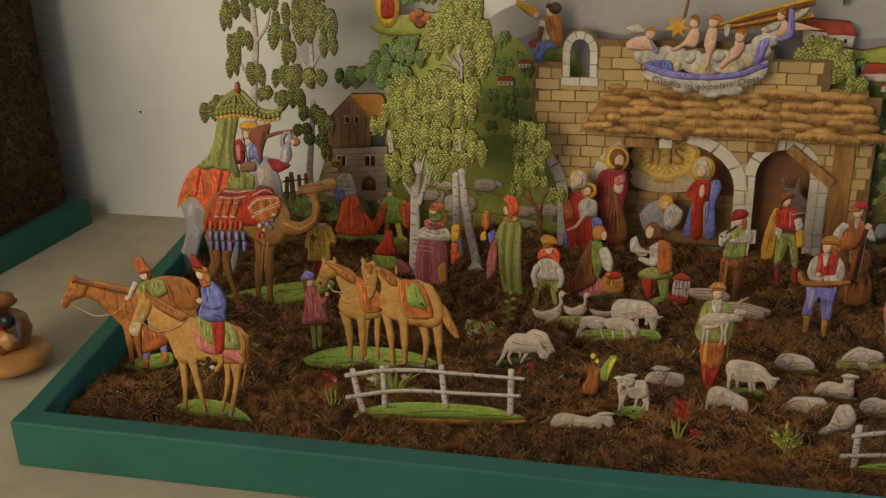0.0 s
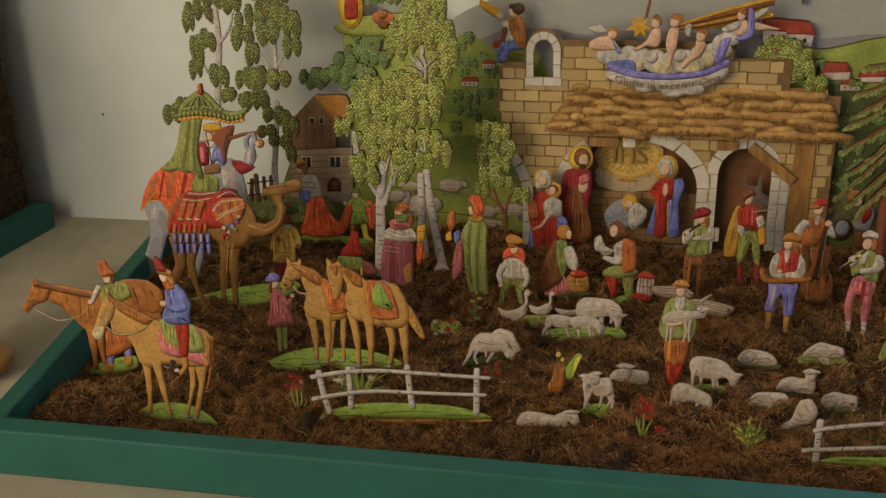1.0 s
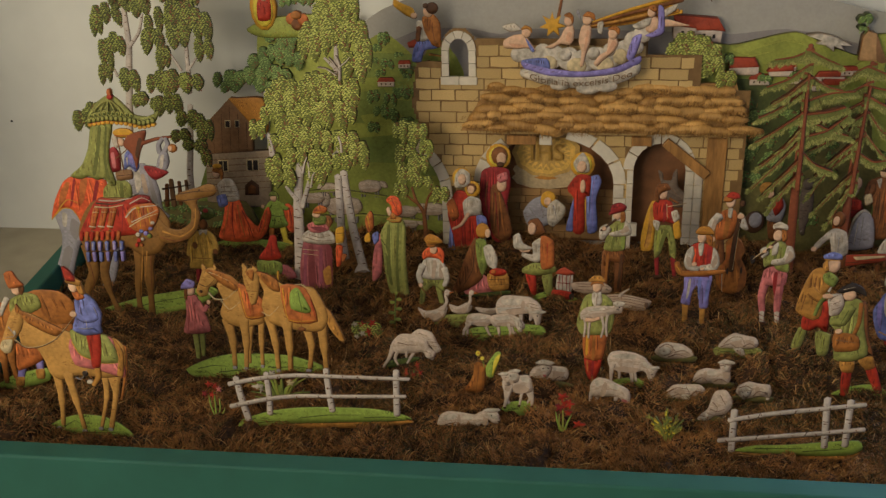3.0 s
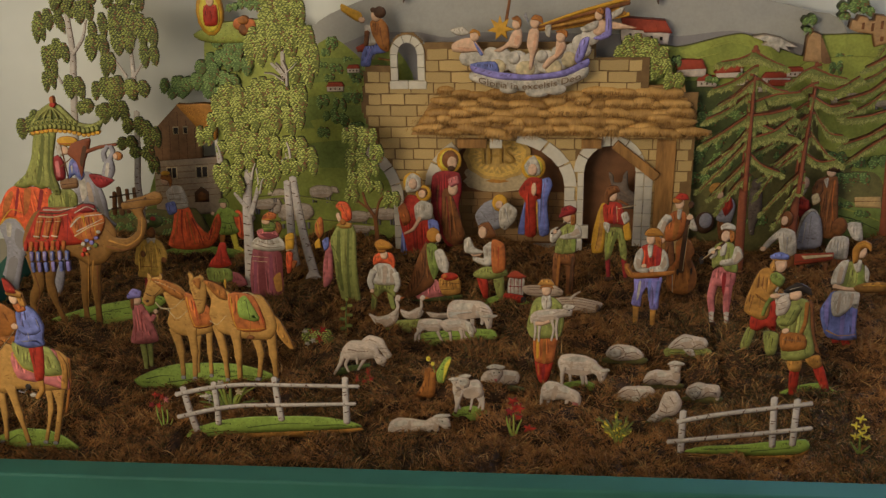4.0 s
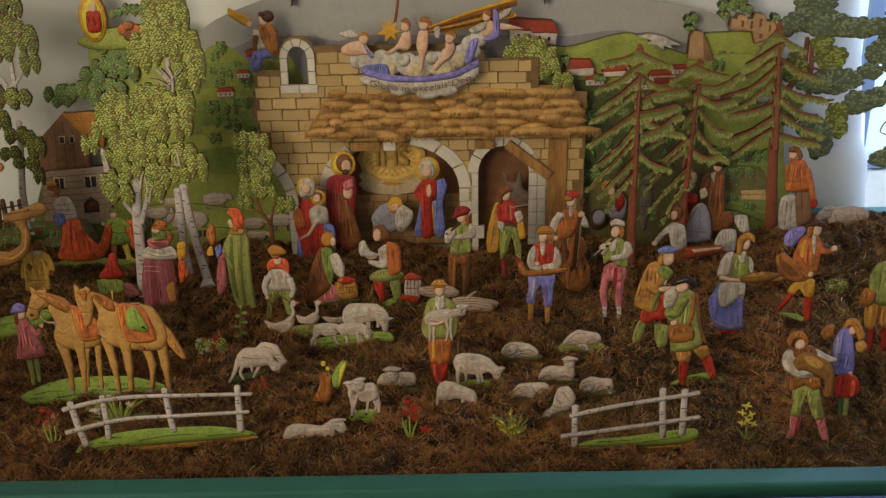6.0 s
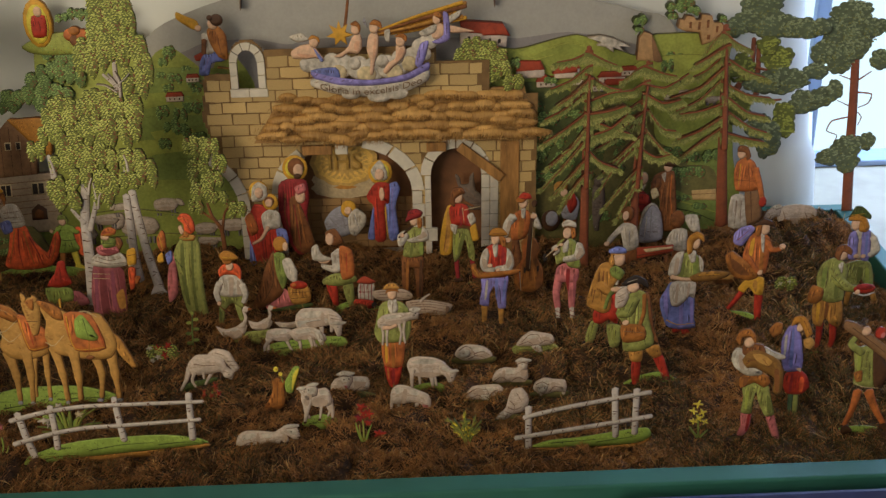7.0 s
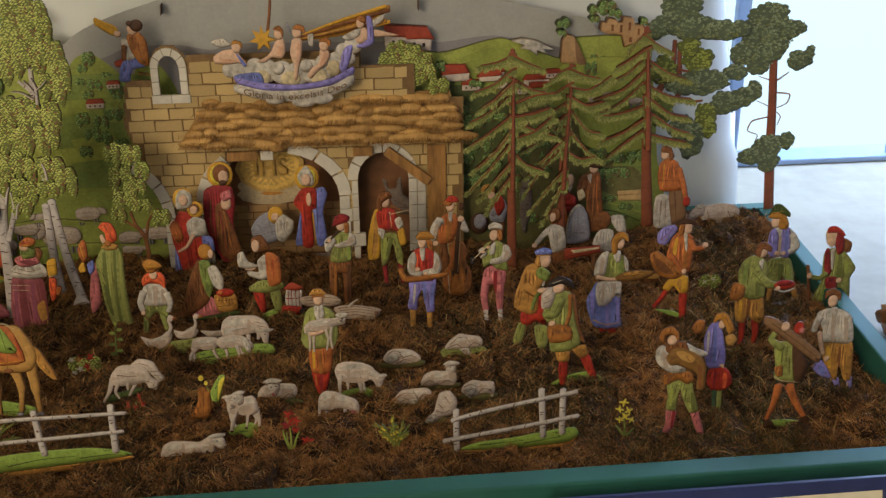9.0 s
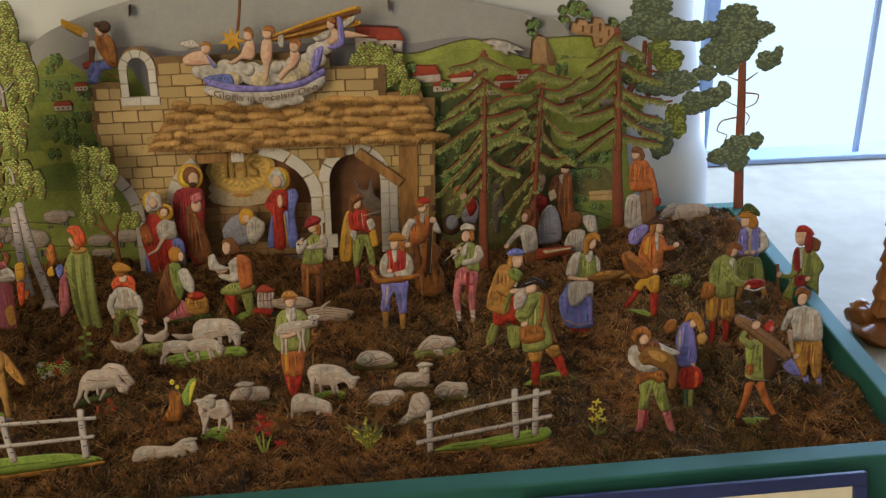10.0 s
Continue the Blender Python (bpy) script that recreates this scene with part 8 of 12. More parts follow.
c = Cut()
c.begin("base")
c.p("dkgreen", -29, 0.8, -17.5, 13.5, 11.8, 19.6, 13.5, 15.6, 0.7, 10)
c.begin("sheep")
c.p("fleece", 5.7, 46.7, 14.5, 54.3, 28.8, 50.4, 34.1, 38.8, 38.7, 29.5, 32.7, 25.3, 25.3, 36.1, 13.6, 43.2)
c.s("umber", 1.15, 14.1, 49.4, 24, 45.9)
c.s("umber", 1.15, 25.9, 38.9, 34, 38.4)
c.s("umber", 1.15, 27.6, 34.2, 36.5, 32.8)
c.l("fleece", 4.6, 2.3, 10.4, 28.6, 4.3, 18, 0.4, 11)
c.l("fleece", 6.9, 2.7, -14.2, 32.3, -18.8, 18.2, -26.6, 4.6)
c.p("fleece", -15.9, 36.5, -6.4, 47.1, 7.8, 47.4, 22.1, 42.9, 25.8, 31.9, 32.6, 26, 29.4, 15.9, 22.1, 19.8, 18.4, 25.7, 10.1, 24.6, -4.4, 22.8, -14.4, 25.3)
c.l("fleece", 4.6, 2.3, -9.2, 26.4, -13.1, 17, -9.7, 8.2)
c.l("fleece", 3.8, 1.9, 0, 26.3, -0.3, 18.1)
c.e("fleece", 25.9, 22.1, 5.4, 4.2)
c.s("umber", 0.96, 20.6, 27.3, 26.5, 24.9)
c.s("umber", 1.35, -9.3, 36.9, 2.7, 34.5, 12.9, 34.4)
c.s("umber", 0.77, 18.5, 21.4, 17, 17.5)
c.e("black", 26.8, 22.6, 0.6, 0.6)
c.done("paper_sheep", -0.0610, 0.2228, -0.0421, "flat printed card pair of cream sheep grazing together", "sheep", "flock")

c = Cut()
c.p("chestnut", 0.1, 38, 5.2, 40.7, 10.3, 37.3, 15.3, 35.6, 12, 31.8, 11.6, 16.2, 9.6, 5.1, -0, 0.5, -13.6, 1.6, -5.7, 14, -1, 25.5)
c.s("brown", 1.29, 4.6, 30, 2.2, 4.7)
c.s("brown", 1.11, 8.4, 27.7, 8.3, 7)
c.e("black", 7.9, 36.8, 0.7, 0.8)
c.p("grass", 18.2, 45.8, 23.5, 53, 28.7, 50.7, 20.4, 22.3, 13.2, 23.8, 12.3, 34.5)
c.p("yellow", 21, 42.4, 26.3, 50.7, 28.1, 48, 19.1, 23)
c.e("yellow", 4.3, 50.4, 2.6, 3.2)
c.e("yellow", 8.7, 44.5, 2.2, 2.4)
c.e("gold", 4.7, 50.9, 1.1, 1.2)
c.l("leaf", 1.5, 0.7, 10.7, 34.5, 9.2, 42.5)
c.done("paper_fox", 0.0171, 0.1843, -0.0436, "flat printed card brown fox sitting beside yellow flower", "fox")

c = Cut()
c.begin("far_log")
c.p("fawn", -66.2, 36.3, -31.8, 38.2, -18.7, 30, -22.3, 23.2, -50.1, 22.2, -64.1, 26.2)
c.s("umber", 1.33, -59, 31.7, -38.6, 31.5)
for v in (26, 34):
    c.s("umber", 1.5, -62, v + 1, -40, v + 1, -22, v - 2)
c.begin("near_log")
c.p("fawn", -27.3, 20.5, -4.6, 22.8, 27.9, 15.6, 26, 6.1, 18.3, 0.8, -4.6, 2.3, -21, 6.6)
c.s("umber", 1.33, -20.5, 16.1, 2.2, 16.3, 25, 11.8)
c.s("umber", 1.33, -6.9, 19, -4.1, 6.7)
c.s("white", 1.11, -2.3, 18.4, 13.6, 15.7)
for v in (8, 12, 19):
    c.s("umber", 1.5, -22, v, -2, v + 1.5, 23, v - 4)
c.e("umber", 23, 9, 2.4, 4.2)
c.begin("twig")
c.l("fleece", 4, 1.5, -10, 20, -4, 26, 2, 30)
c.done("paper_log", 0.1846, 0.3739, -0.0360, "flat printed card greyish brown fallen logs lying in moss", "log")

c = Cut()
# ground shadow at the sheep's feet, a flat dark patch
c.p("forest_and_shadow", -16, 2, 2.0, 8, 20, 3, 16.0, -4, -12.8, -4)
c.p("fleece", -14.2, 3.4, -4.3, 15.1, -1.8, 26.3, 2.2, 36.7, 12.4, 38.2, 19.8, 26.1, 18.3, 16.7, 13.2, 10, 3.6, 7.6, -3.9, 0.8)
c.s("umber", 1.25, 6.6, 32.9, 12.7, 21.7)
c.s("umber", 1.07, -4.2, 10.6, 2.6, 8.2)
c.s("umber", 0.89, -9.8, 4.9, -3.9, 3.8)
c.s("umber", 1.5, -2, 16, 5, 13, 12, 16)
c.s("umber", 1.3, 0, 24, 5, 18, 4, 11)
c.p("white", -13, 5, -7, 12, -2, 8, -6, 1)
c.s("umber", 1.2, -11, 8, -4, 6)
c.done("paper_sheep", 0.2606, 0.1523, -0.0449, "flat printed card cream sheep seen from the front grazing", "sheep", "flock")

c = Cut()
c.e("brown", -3.6, 11.5, 16.1, 8.5)
c.e("chestnut", -8.5, 14.1, 9.2, 5.0)
c.e("tan", 0.9, 13.5, 7.8, 4.0)
c.done("paper_bread_basket", 0.5642, 0.4231, -0.0341, "flat printed card brown bread loaves behind the woman", "bread")

c = Cut()
c.e("black", -21.1, 14.5, 5.0, 3.3)
c.e("black", 15, 3, 8.5, 2.8)
c.s("white", 1.01, 10.6, 6.5, 20.2, 1.5)
c.s("white", 1.01, -23.1, 15.7, -18.1, 13.3)
c.p("green", -16.9, 43, -7.6, 40.6, -13.2, 15.9, -22.9, 18.8)
c.p("green", 1.1, 38.6, 17.8, 35.6, 16.8, 10.8, 6.3, 9.9)
c.s("hilllt", 1.41, -13, 38.3, -17, 19.3)
c.s("hilllt", 1.41, 10.3, 33.3, 10.7, 13)
c.p("red", -13.7, 57.1, 4.2, 59.7, 1.3, 70.9, 11.6, 75.9, 13.6, 39.4, 3.2, 44.7, -4.8, 39.6, -13.9, 42.5)
c.s("crimson", 1.41, -6.9, 54.7, -8.1, 41.8)
c.p("white", 7.3, 109, 12.3, 107.8, 11.7, 88.7, 7.8, 88.8)
c.p("ochre", -17.1, 94.1, -9.8, 112.5, 0.1, 115.8, 9.4, 105.1, 12.6, 98.3, 5.6, 82.4, 4.7, 58.8, -3.6, 52.8, -22.6, 64.7)
c.s("brown", 1.41, -5.2, 105.3, -5.4, 77.9)
c.s("brown", 1.41, -13.9, 82.6, -16.8, 64.1)
c.p("leaf", 1.3, 107.5, 8.6, 111.2, 18, 102.8, 13.4, 93.1, 3.4, 99.1)
c.l("ochre", 11.3, 8.1, -10.3, 89.4, 0.7, 79.7, 8.7, 81.9)
c.s("brown", 1.21, -12, 84.9, 1, 75.5)
c.l("leaf", 5.2, 4, 8.9, 84.7, 1.5, 73.2, -2, 58.9)
c.p("white", 9.3, 82.4, 23.2, 85, 25.7, 70.2, 14.4, 60.6)
c.s("dkbrown", 1.21, 12.1, 77.7, 21.7, 73)
c.s("dkbrown", 1.21, 13.7, 70.8, 20.2, 66.1)
c.e("skin", 9.1, 82.4, 5.7, 3.3)
c.e("skin", 11.2, 119, 6.7, 8.7)
c.p("ochre", -0.5, 118.7, 3.5, 124.9, 6.7, 113.7, 2.5, 111.1)
c.p("blue", -0.4, 130.5, 8.8, 134.2, 17.8, 131, 18.2, 125.9, 1, 126.1)
c.s("ochre", 2.02, 1.4, 125.6, 17.7, 124.6)
c.done("paper_figurine", 0.3806, 0.2732, -0.0401, "flat printed card bagpiper in ochre coat and blue cap", "figurine", "musicians")

c = Cut()
c.begin("card")
c.p("grass", -29.8, 2.9, -14.9, 11.6, 10.6, 16.5, 30.9, 4.2, 14.2, -0.8, -14, 0.4)
c.s("ochre", 2.65, -14, 0.4, 10.1, -0.3, 27.8, 3.8)
c.s("dkgreen", 1.33, -10.5, 6.9, 5.3, 9.1)
c.e("black", -17.2, 3.5, 4.9, 2.3)
c.e("black", 16.4, 7.9, 5.3, 2.3)
c.p("red", -21.9, 31.8, -12.3, 32.8, -12.8, 2.7, -20.2, 2.8)
c.p("red", 0.6, 35, 9.9, 39.5, 21.1, 9, 14.1, 7.2)
c.p("ochre", -25.8, 43.2, -11.2, 43.1, -11.1, 30.1, -22.8, 30.6)
c.p("ochre", -8.2, 45.3, 6, 49.7, 10.3, 37.4, 1.1, 33.6)
c.p("brown", -12.9, 110.7, -7.1, 108.4, -0.8, 72.8, 6.2, 51.7, -5.4, 63.1)
c.p("green", -42, 88.3, -34.3, 106.6, -21.5, 115.1, -11.1, 110.7, -6.3, 81.8, 1, 52.2, -13.5, 42.9, -32.3, 45.3, -33.3, 75.4)
c.s("hilllt", 1.52, -27.5, 68.6, -26.8, 48.4)
c.s("dkgreen", 1.52, -14.9, 81.8, -8.3, 50.5)
c.l("green", 11.7, 8.3, -22.7, 106, -29, 88.6, -39.7, 88.7)
c.s("dkgreen", 1.14, -24.3, 101.7, -30.7, 85.3)
c.l("chestnut", 4.5, 4.2, -13, 110.2, -12.5, 88.4, -16.4, 72.1)
c.p("chestnut", -35.4, 75.8, -11.8, 73.4, -9.2, 56.8, -32.6, 54.3)
c.s("umber", 1.33, -32.3, 67.6, -11.5, 65.1)
c.p("fleece", -42.9, 112.7, -33.4, 119.5, -29.1, 108.2, -33.6, 96.8, -42.8, 95.8)
c.s("umber", 1.14, -40.3, 108.4, -32.9, 112.6)
c.s("umber", 1.14, -40.7, 101.8, -33.3, 105)
c.e("skin", -31.1, 77.6, 3.8, 3.3)
c.e("skin", -25.3, 118.6, 6.4, 6.1)
c.p("black", -37.9, 123, -24.9, 132.3, -12.5, 126.8, -9.5, 118.4, -22.3, 123.9, -33.5, 120.8)
c.s("white", 0.95, -32, 125.1, -20.7, 128.6)
c.done("paper_figurine", 0.4190, 0.2081, -0.0427, "flat printed card shepherd in green tunic striding with a lamb", "figurine", "shepherds")

c = Cut()
c.p("grass", -16.7, 20.4, 14.1, 13.4, 16.4, -13.5, -14.4, -5)
c.s("ochre", 3.86, -11.7, 1.8, 3.1, -4, 15.1, -9.6)
c.l("brown", 6.1, 5, -15.5, 42.7, -21.8, 24.5)
c.l("brown", 5.5, 4.4, 12.6, 47.2, 16.8, 18.9)
c.k("roof", -26.4, 60, 21.7, 62.7, 22.2, 53.4, 12.5, 50.3, -25.9, 44)
c.k("cream", -18, 57.7, 20.7, 60.3, 20.8, 57.2, -13.5, 52.5)
c.s("dkbrown", 1.38, -24.9, 48.9, 12.4, 52.8)
c.done("paper_workbench", 0.4879, 0.4870, -0.0641, "flat printed card red-brown carpenter bench on grass", "bench")

c = Cut()
c.l("leaf", 2.4, 1.2, 0, 1, 1.2, 26.2, 3.8, 50.9)
c.e("leaf", -3, 23.4, 3.8, 2.3)
c.e("leaf", 6.1, 28.9, 3.8, 2.3)
c.e("hilllt", -1.3, 37.3, 3.3, 2.3)
c.e("hilllt", 6.9, 41.3, 3.3, 2.3)
c.e("leaf", -2.9, 10.9, 3.8, 2.5)
c.e("leaf", 4.7, 15, 3.8, 2.5)
c.e("hilllt", 3.7, 49.6, 2.1, 2.5)
c.done("paper_plant", -0.0887, 0.3103, -0.0386, "flat printed card tall leafy stalk beside the green king", "plant", "flowers")

c = Cut()
c.l("leaf", 1.3, 0.9, 0, 1, -0.1, 14.8)
c.l("leaf", 1.3, 0.9, 1.1, 1, 6.1, 14.7)
c.l("roof", 1.9, 0.6, -8.3, 12.2, -11.1, 9.5)
c.l("roof", 1.9, 0.6, -8.3, 12.2, -9.5, 17.3)
c.l("roof", 1.9, 0.6, -8.3, 12.2, -6.7, 17.8)
c.l("roof", 1.9, 0.6, -8.3, 12.2, -6, 9.2)
c.l("roof", 1.9, 0.6, -8.3, 12.2, -9.4, 6.3)
c.l("roof", 2.2, 0.7, 3.9, 21.3, 3, 26.4)
c.l("roof", 2.2, 0.7, 3.9, 21.3, 6.8, 24.6)
c.l("roof", 2.2, 0.7, 3.9, 21.3, 6.3, 18)
c.l("roof", 2.2, 0.7, 3.9, 21.3, 3.4, 15.8)
c.l("roof", 2.2, 0.7, 3.9, 21.3, 0.5, 20.9)
c.l("red", 2.1, 0.7, 6.6, 12.1, 3.5, 11.2)
c.l("red", 2.1, 0.7, 6.6, 12.1, 5.3, 16.3)
c.l("red", 2.1, 0.7, 6.6, 12.1, 9.6, 14.2)
c.l("red", 2.1, 0.7, 6.6, 12.1, 9, 9.4)
c.l("red", 2.1, 0.7, 6.6, 12.1, 5.2, 7.4)
c.l("roof", 1.9, 0.6, -0.5, 9.5, 2, 12.3)
c.l("roof", 1.9, 0.6, -0.5, 9.5, 2.1, 7.8)
c.l("roof", 1.9, 0.6, -0.5, 9.5, -2.1, 5.6)
c.l("roof", 1.9, 0.6, -0.5, 9.5, -3.4, 8.6)
c.l("roof", 1.9, 0.6, -0.5, 9.5, -2.1, 12.8)
c.done("paper_flower", -0.0504, 0.2032, -0.0429, "flat printed card cluster of russet blossoms in moss", "flower", "flowers")

c = Cut()
c.p("grass", -37.1, 9.7, -20.3, 15.7, 3.3, 8.1, 13.8, -1.5, -13.1, -2.4)
c.s("dkgreen", 1.77, -27.5, 7.5, -7.4, 7.4)
c.done("paper_grass_clump", 0.6344, 0.2397, -0.0414, "flat printed card tuft of grass under the travellers", "grass", "flowers")

c = Cut()
c.c("leaf", -1.4, 17, 14.9, 11.7)
c.l("white", 2.6, 0.8, -8.3, 19, -11.3, 21.4)
c.l("white", 2.6, 0.8, -8.3, 19, -5.5, 21)
c.l("white", 2.6, 0.8, -8.3, 19, -6.5, 15.8)
c.l("white", 2.6, 0.8, -8.3, 19, -11.5, 17.6)
c.l("white", 2.6, 0.8, 3.4, 21.4, 7.2, 20.9)
c.l("white", 2.6, 0.8, 3.4, 21.4, 3.5, 18.1)
c.l("white", 2.6, 0.8, 3.4, 21.4, -0.5, 22)
c.l("white", 2.6, 0.8, 3.4, 21.4, 2.8, 24.7)
c.done("paper_flower", 0.6292, 0.3914, -0.0353, "flat printed card pale leafy plant behind the travellers", "flower", "flowers")

c = Cut()
c.begin("base")
c.p("grass", -71.9, -9.4, -53.3, 5.3, -6.6, 21, 45.9, 32.1, 82.6, 38.2, 90.6, 30.3, 66, 13.2, 12.6, -6.1, -48.6, -16.7)
c.s("dkgreen", 2.01, -47, -3.8, 7.4, 14.1, 67.2, 27.3)
c.s("hilllt", 2.68, -55.5, -11.5, 6, 1.4, 51.5, 14.6)
c.begin("camel")
c.l("camel", 16.1, 6.7, -39.3, 85.7, -48.5, 54.8, -46, 27.8, -37.7, -1.5)
c.l("camel", 20.1, 7.4, -63.3, 88.2, -62.2, 51.7, -74.7, 26, -71.4, -5.4)
c.l("camel", 14.8, 6.7, -1.3, 99, -3.5, 61.3, -9.3, 30.2, -10.5, 0.3)
c.l("camel", 18.8, 7.4, 18.9, 106, 8.7, 65.8, 6.3, 31.1, 4.1, -1.9)
c.p("camel", -73.3, 101.2, -65.7, 123.9, -51.4, 143.6, -31.1, 150.3, -2.6, 150.1, 28.6, 142.9, 42.1, 123.3, 39.8, 101.1, 23.4, 80.9, 3.4, 76.8, -13.5, 87.9, -39.6, 83.5, -64.5, 79.1)
c.p("camel", 27, 128.4, 39.7, 114.4, 53.7, 112.2, 67.3, 121.6, 70.2, 137.6, 62.8, 147.3, 54.5, 148.4, 53.8, 155.5, 62.6, 160.1, 79.7, 165.1, 94, 170.7, 101.4, 168.9, 103.6, 161.9, 98.2, 155.3, 84.1, 152.6, 78, 146.6, 80.8, 130.9, 75, 113.2, 64, 100.9, 43.4, 93.9, 26.6, 97.5)
c.s("dkbrown", 2.01, 56.7, 157, 79.3, 160.9, 100.1, 161.8)
c.s("dkbrown", 2.01, 60.1, 148.6, 78.5, 151.6, 92.6, 154.4)
c.s("ochre", 3.35, 32.1, 109.6, 52.9, 103.3, 71, 116, 76, 139.3)
c.s("brown", 2.68, 28.5, 102, 48.7, 97.2, 67.5, 108.5)
c.s("ochre", 2.68, 5.1, 91.9, -1.4, 53.8, -6.5, 22.6)
c.s("brown", 2.01, -66.8, 72.9, -63.5, 42.3, -71.7, 14.4)
c.s("brown", 2.01, 12.8, 77.3, 7.8, 31.2)
c.s("ochre", 2.01, 9.1, 83.1, 2.1, 46.3)
c.e("dkbrown", 82.9, 162.4, 1.3, 1.4)
c.e("dkbrown", -10.5, 0.3, 4.7, 2.9)
c.e("dkbrown", 4.1, -1.9, 4.7, 2.9)
c.e("dkbrown", -38.5, -2.4, 4.7, 2.9)
c.e("dkbrown", -71.5, -6.2, 4.7, 2.9)
c.begin("pack")
c.p("red", -70.5, 99.9, -59.8, 124.2, -47.1, 143.8, -37.5, 150.7, -12.1, 147.5, 8.7, 154.9, 19.7, 152.6, 24.4, 144.1, 19.5, 125.1, 4.6, 106.7, -17.6, 102.6)
c.s("crimson", 2.68, -11.3, 142.5, -18.7, 105.5)
c.l("orange", 8.1, 6.7, -45.1, 136.6, -49.6, 124.7, -54.3, 111.1)
c.s("crimson", 1.34, -47.5, 135, -53.2, 114.2)
c.s("white", 2.68, -57.6, 113.9, -49.7, 112.8)
c.s("dkgreen", 2.01, -56.2, 108.1, -52, 106.8)
c.s("cream", 1.34, -50.1, 132, -42.8, 132.3)
c.l("orange", 8.1, 6.7, -34.2, 137.1, -38.6, 125.2, -43.3, 111.7)
c.s("crimson", 1.34, -36.6, 135.5, -42.2, 114.7)
c.s("white", 2.68, -46.6, 114.5, -38.7, 113.4)
c.s("dkgreen", 2.01, -45.2, 108.6, -40.9, 107.4)
c.s("cream", 1.34, -39.2, 132.5, -31.9, 132.8)
c.l("orange", 8.1, 6.7, -23.4, 137.6, -27.7, 125.7, -32.3, 112.2)
c.s("crimson", 1.34, -25.7, 136, -31.2, 115.2)
c.s("white", 2.68, -35.6, 115, -27.8, 113.9)
c.s("dkgreen", 2.01, -34.2, 109.2, -30, 107.9)
c.s("cream", 1.34, -28.3, 133, -21, 133.3)
c.l("red", 4.7, 4, -68.2, 106, -70.4, 95.4)
c.l("orange", 4.7, 4, -61.5, 106.3, -63.7, 95.7)
c.l("red", 4.7, 4, -54.9, 106.6, -57.1, 96.1)
c.l("orange", 4.7, 4, -48.3, 107, -50.4, 96.4)
c.l("red", 4.7, 4, -41.7, 107.3, -43.8, 96.8)
c.l("orange", 4.7, 4, -35.1, 107.6, -37.2, 97.1)
c.l("red", 4.7, 4, -28.5, 108, -30.5, 97.5)
c.l("orange", 4.7, 4, -21.9, 108.3, -24, 97.8)
c.p("orange", -9.8, 131, 1.4, 141.7, 24.6, 145.6, 32, 135.8, 24.5, 118, 7.5, 106.9, -6.1, 113.5)
c.s("crimson", 1.34, 0.6, 134.4, 0.9, 112.4)
c.s("gold", 2.01, 6.7, 137.6, 6.5, 111.2)
c.s("crimson", 1.34, 12.4, 137.8, 13.2, 113)
c.s("gold", 2.01, 18.3, 139.5, 18.6, 116.3)
c.s("white", 2.68, -10.4, 126.6, 2.5, 138.8, 30, 143)
c.s("cream", 2.01, -7.4, 115, 11.1, 126.1, 30.3, 132.9)
c.s("white", 2.01, -3.8, 121, 29.4, 137.2)
c.e("gold", 6.8, 139, 2.7, 2.2)
c.p("crimson", -0.9, 145.9, 11.5, 155.1, 22.5, 152.7, 18.9, 145.3)
c.s("white", 2.01, -2.5, 144.4, 12.6, 152.2, 22.1, 148.4)
c.s("dkbrown", 2.01, -44.2, 143.9, -21.2, 143.5, 8.8, 156.4)
c.s("cream", 2.01, -46.2, 139.5, -29, 138.8, -11.3, 142.5)
c.s("white", 2.01, -39.3, 147.8, -20.8, 147.2, 1.2, 151.7)
c.e("white", 1.5, 105.1, 2.7, 2.9)
c.e("blue", 6.4, 109.8, 2.7, 2.2)
c.e("red", 2.1, 97.7, 2.7, 2.9)
c.e("white", 6.6, 99.4, 2.0, 2.2)
c.e("violet", 11.8, 107.1, 2.7, 2.9)
c.e("leaf", 15.7, 103.6, 2.7, 2.9)
c.e("red", -1.5, 91.5, 2.0, 2.9)
c.e("orange", 4.3, 91.8, 2.0, 2.2)
c.e("white", 21.9, 120.8, 2.7, 2.2)
c.e("violet", 18.2, 113.3, 2.7, 2.2)
c.begin("tassel")
c.l("violet", 4.7, 4, -63.3, 93.5, -64.7, 82.9)
c.s("white", 1.34, -64.2, 91.9, -65.3, 84.3)
c.l("blue", 4.7, 4, -64.4, 79.9, -65.2, 68.4)
c.l("blue", 4.7, 4, -55.1, 93.9, -56.6, 83.3)
c.s("white", 1.34, -56.1, 92.4, -57.1, 84.8)
c.l("violet", 4.7, 4, -56.2, 80.3, -57, 68.9)
c.l("violet", 4.7, 4, -47, 94.4, -48.4, 83.7)
c.s("white", 1.34, -48, 92.8, -48.9, 85.2)
c.l("blue", 4.7, 4, -48.1, 80.7, -48.8, 69.3)
c.l("blue", 4.7, 4, -38.2, 94.8, -39.5, 84.2)
c.s("white", 1.34, -39.1, 93.3, -40.1, 85.7)
c.l("violet", 4.7, 4, -39.2, 81.2, -39.9, 69.8)
c.l("violet", 4.7, 4, -28.6, 95.3, -29.9, 84.8)
c.s("white", 1.34, -29.6, 93.8, -30.5, 86.2)
c.l("blue", 4.7, 4, -29.6, 81.8, -30.3, 70.4)
c.l("blue", 4.7, 4, -19.8, 95.8, -21.1, 85.2)
c.s("white", 1.34, -20.8, 94.2, -21.7, 86.7)
c.l("violet", 4.7, 4, -20.8, 82.2, -21.4, 70.9)
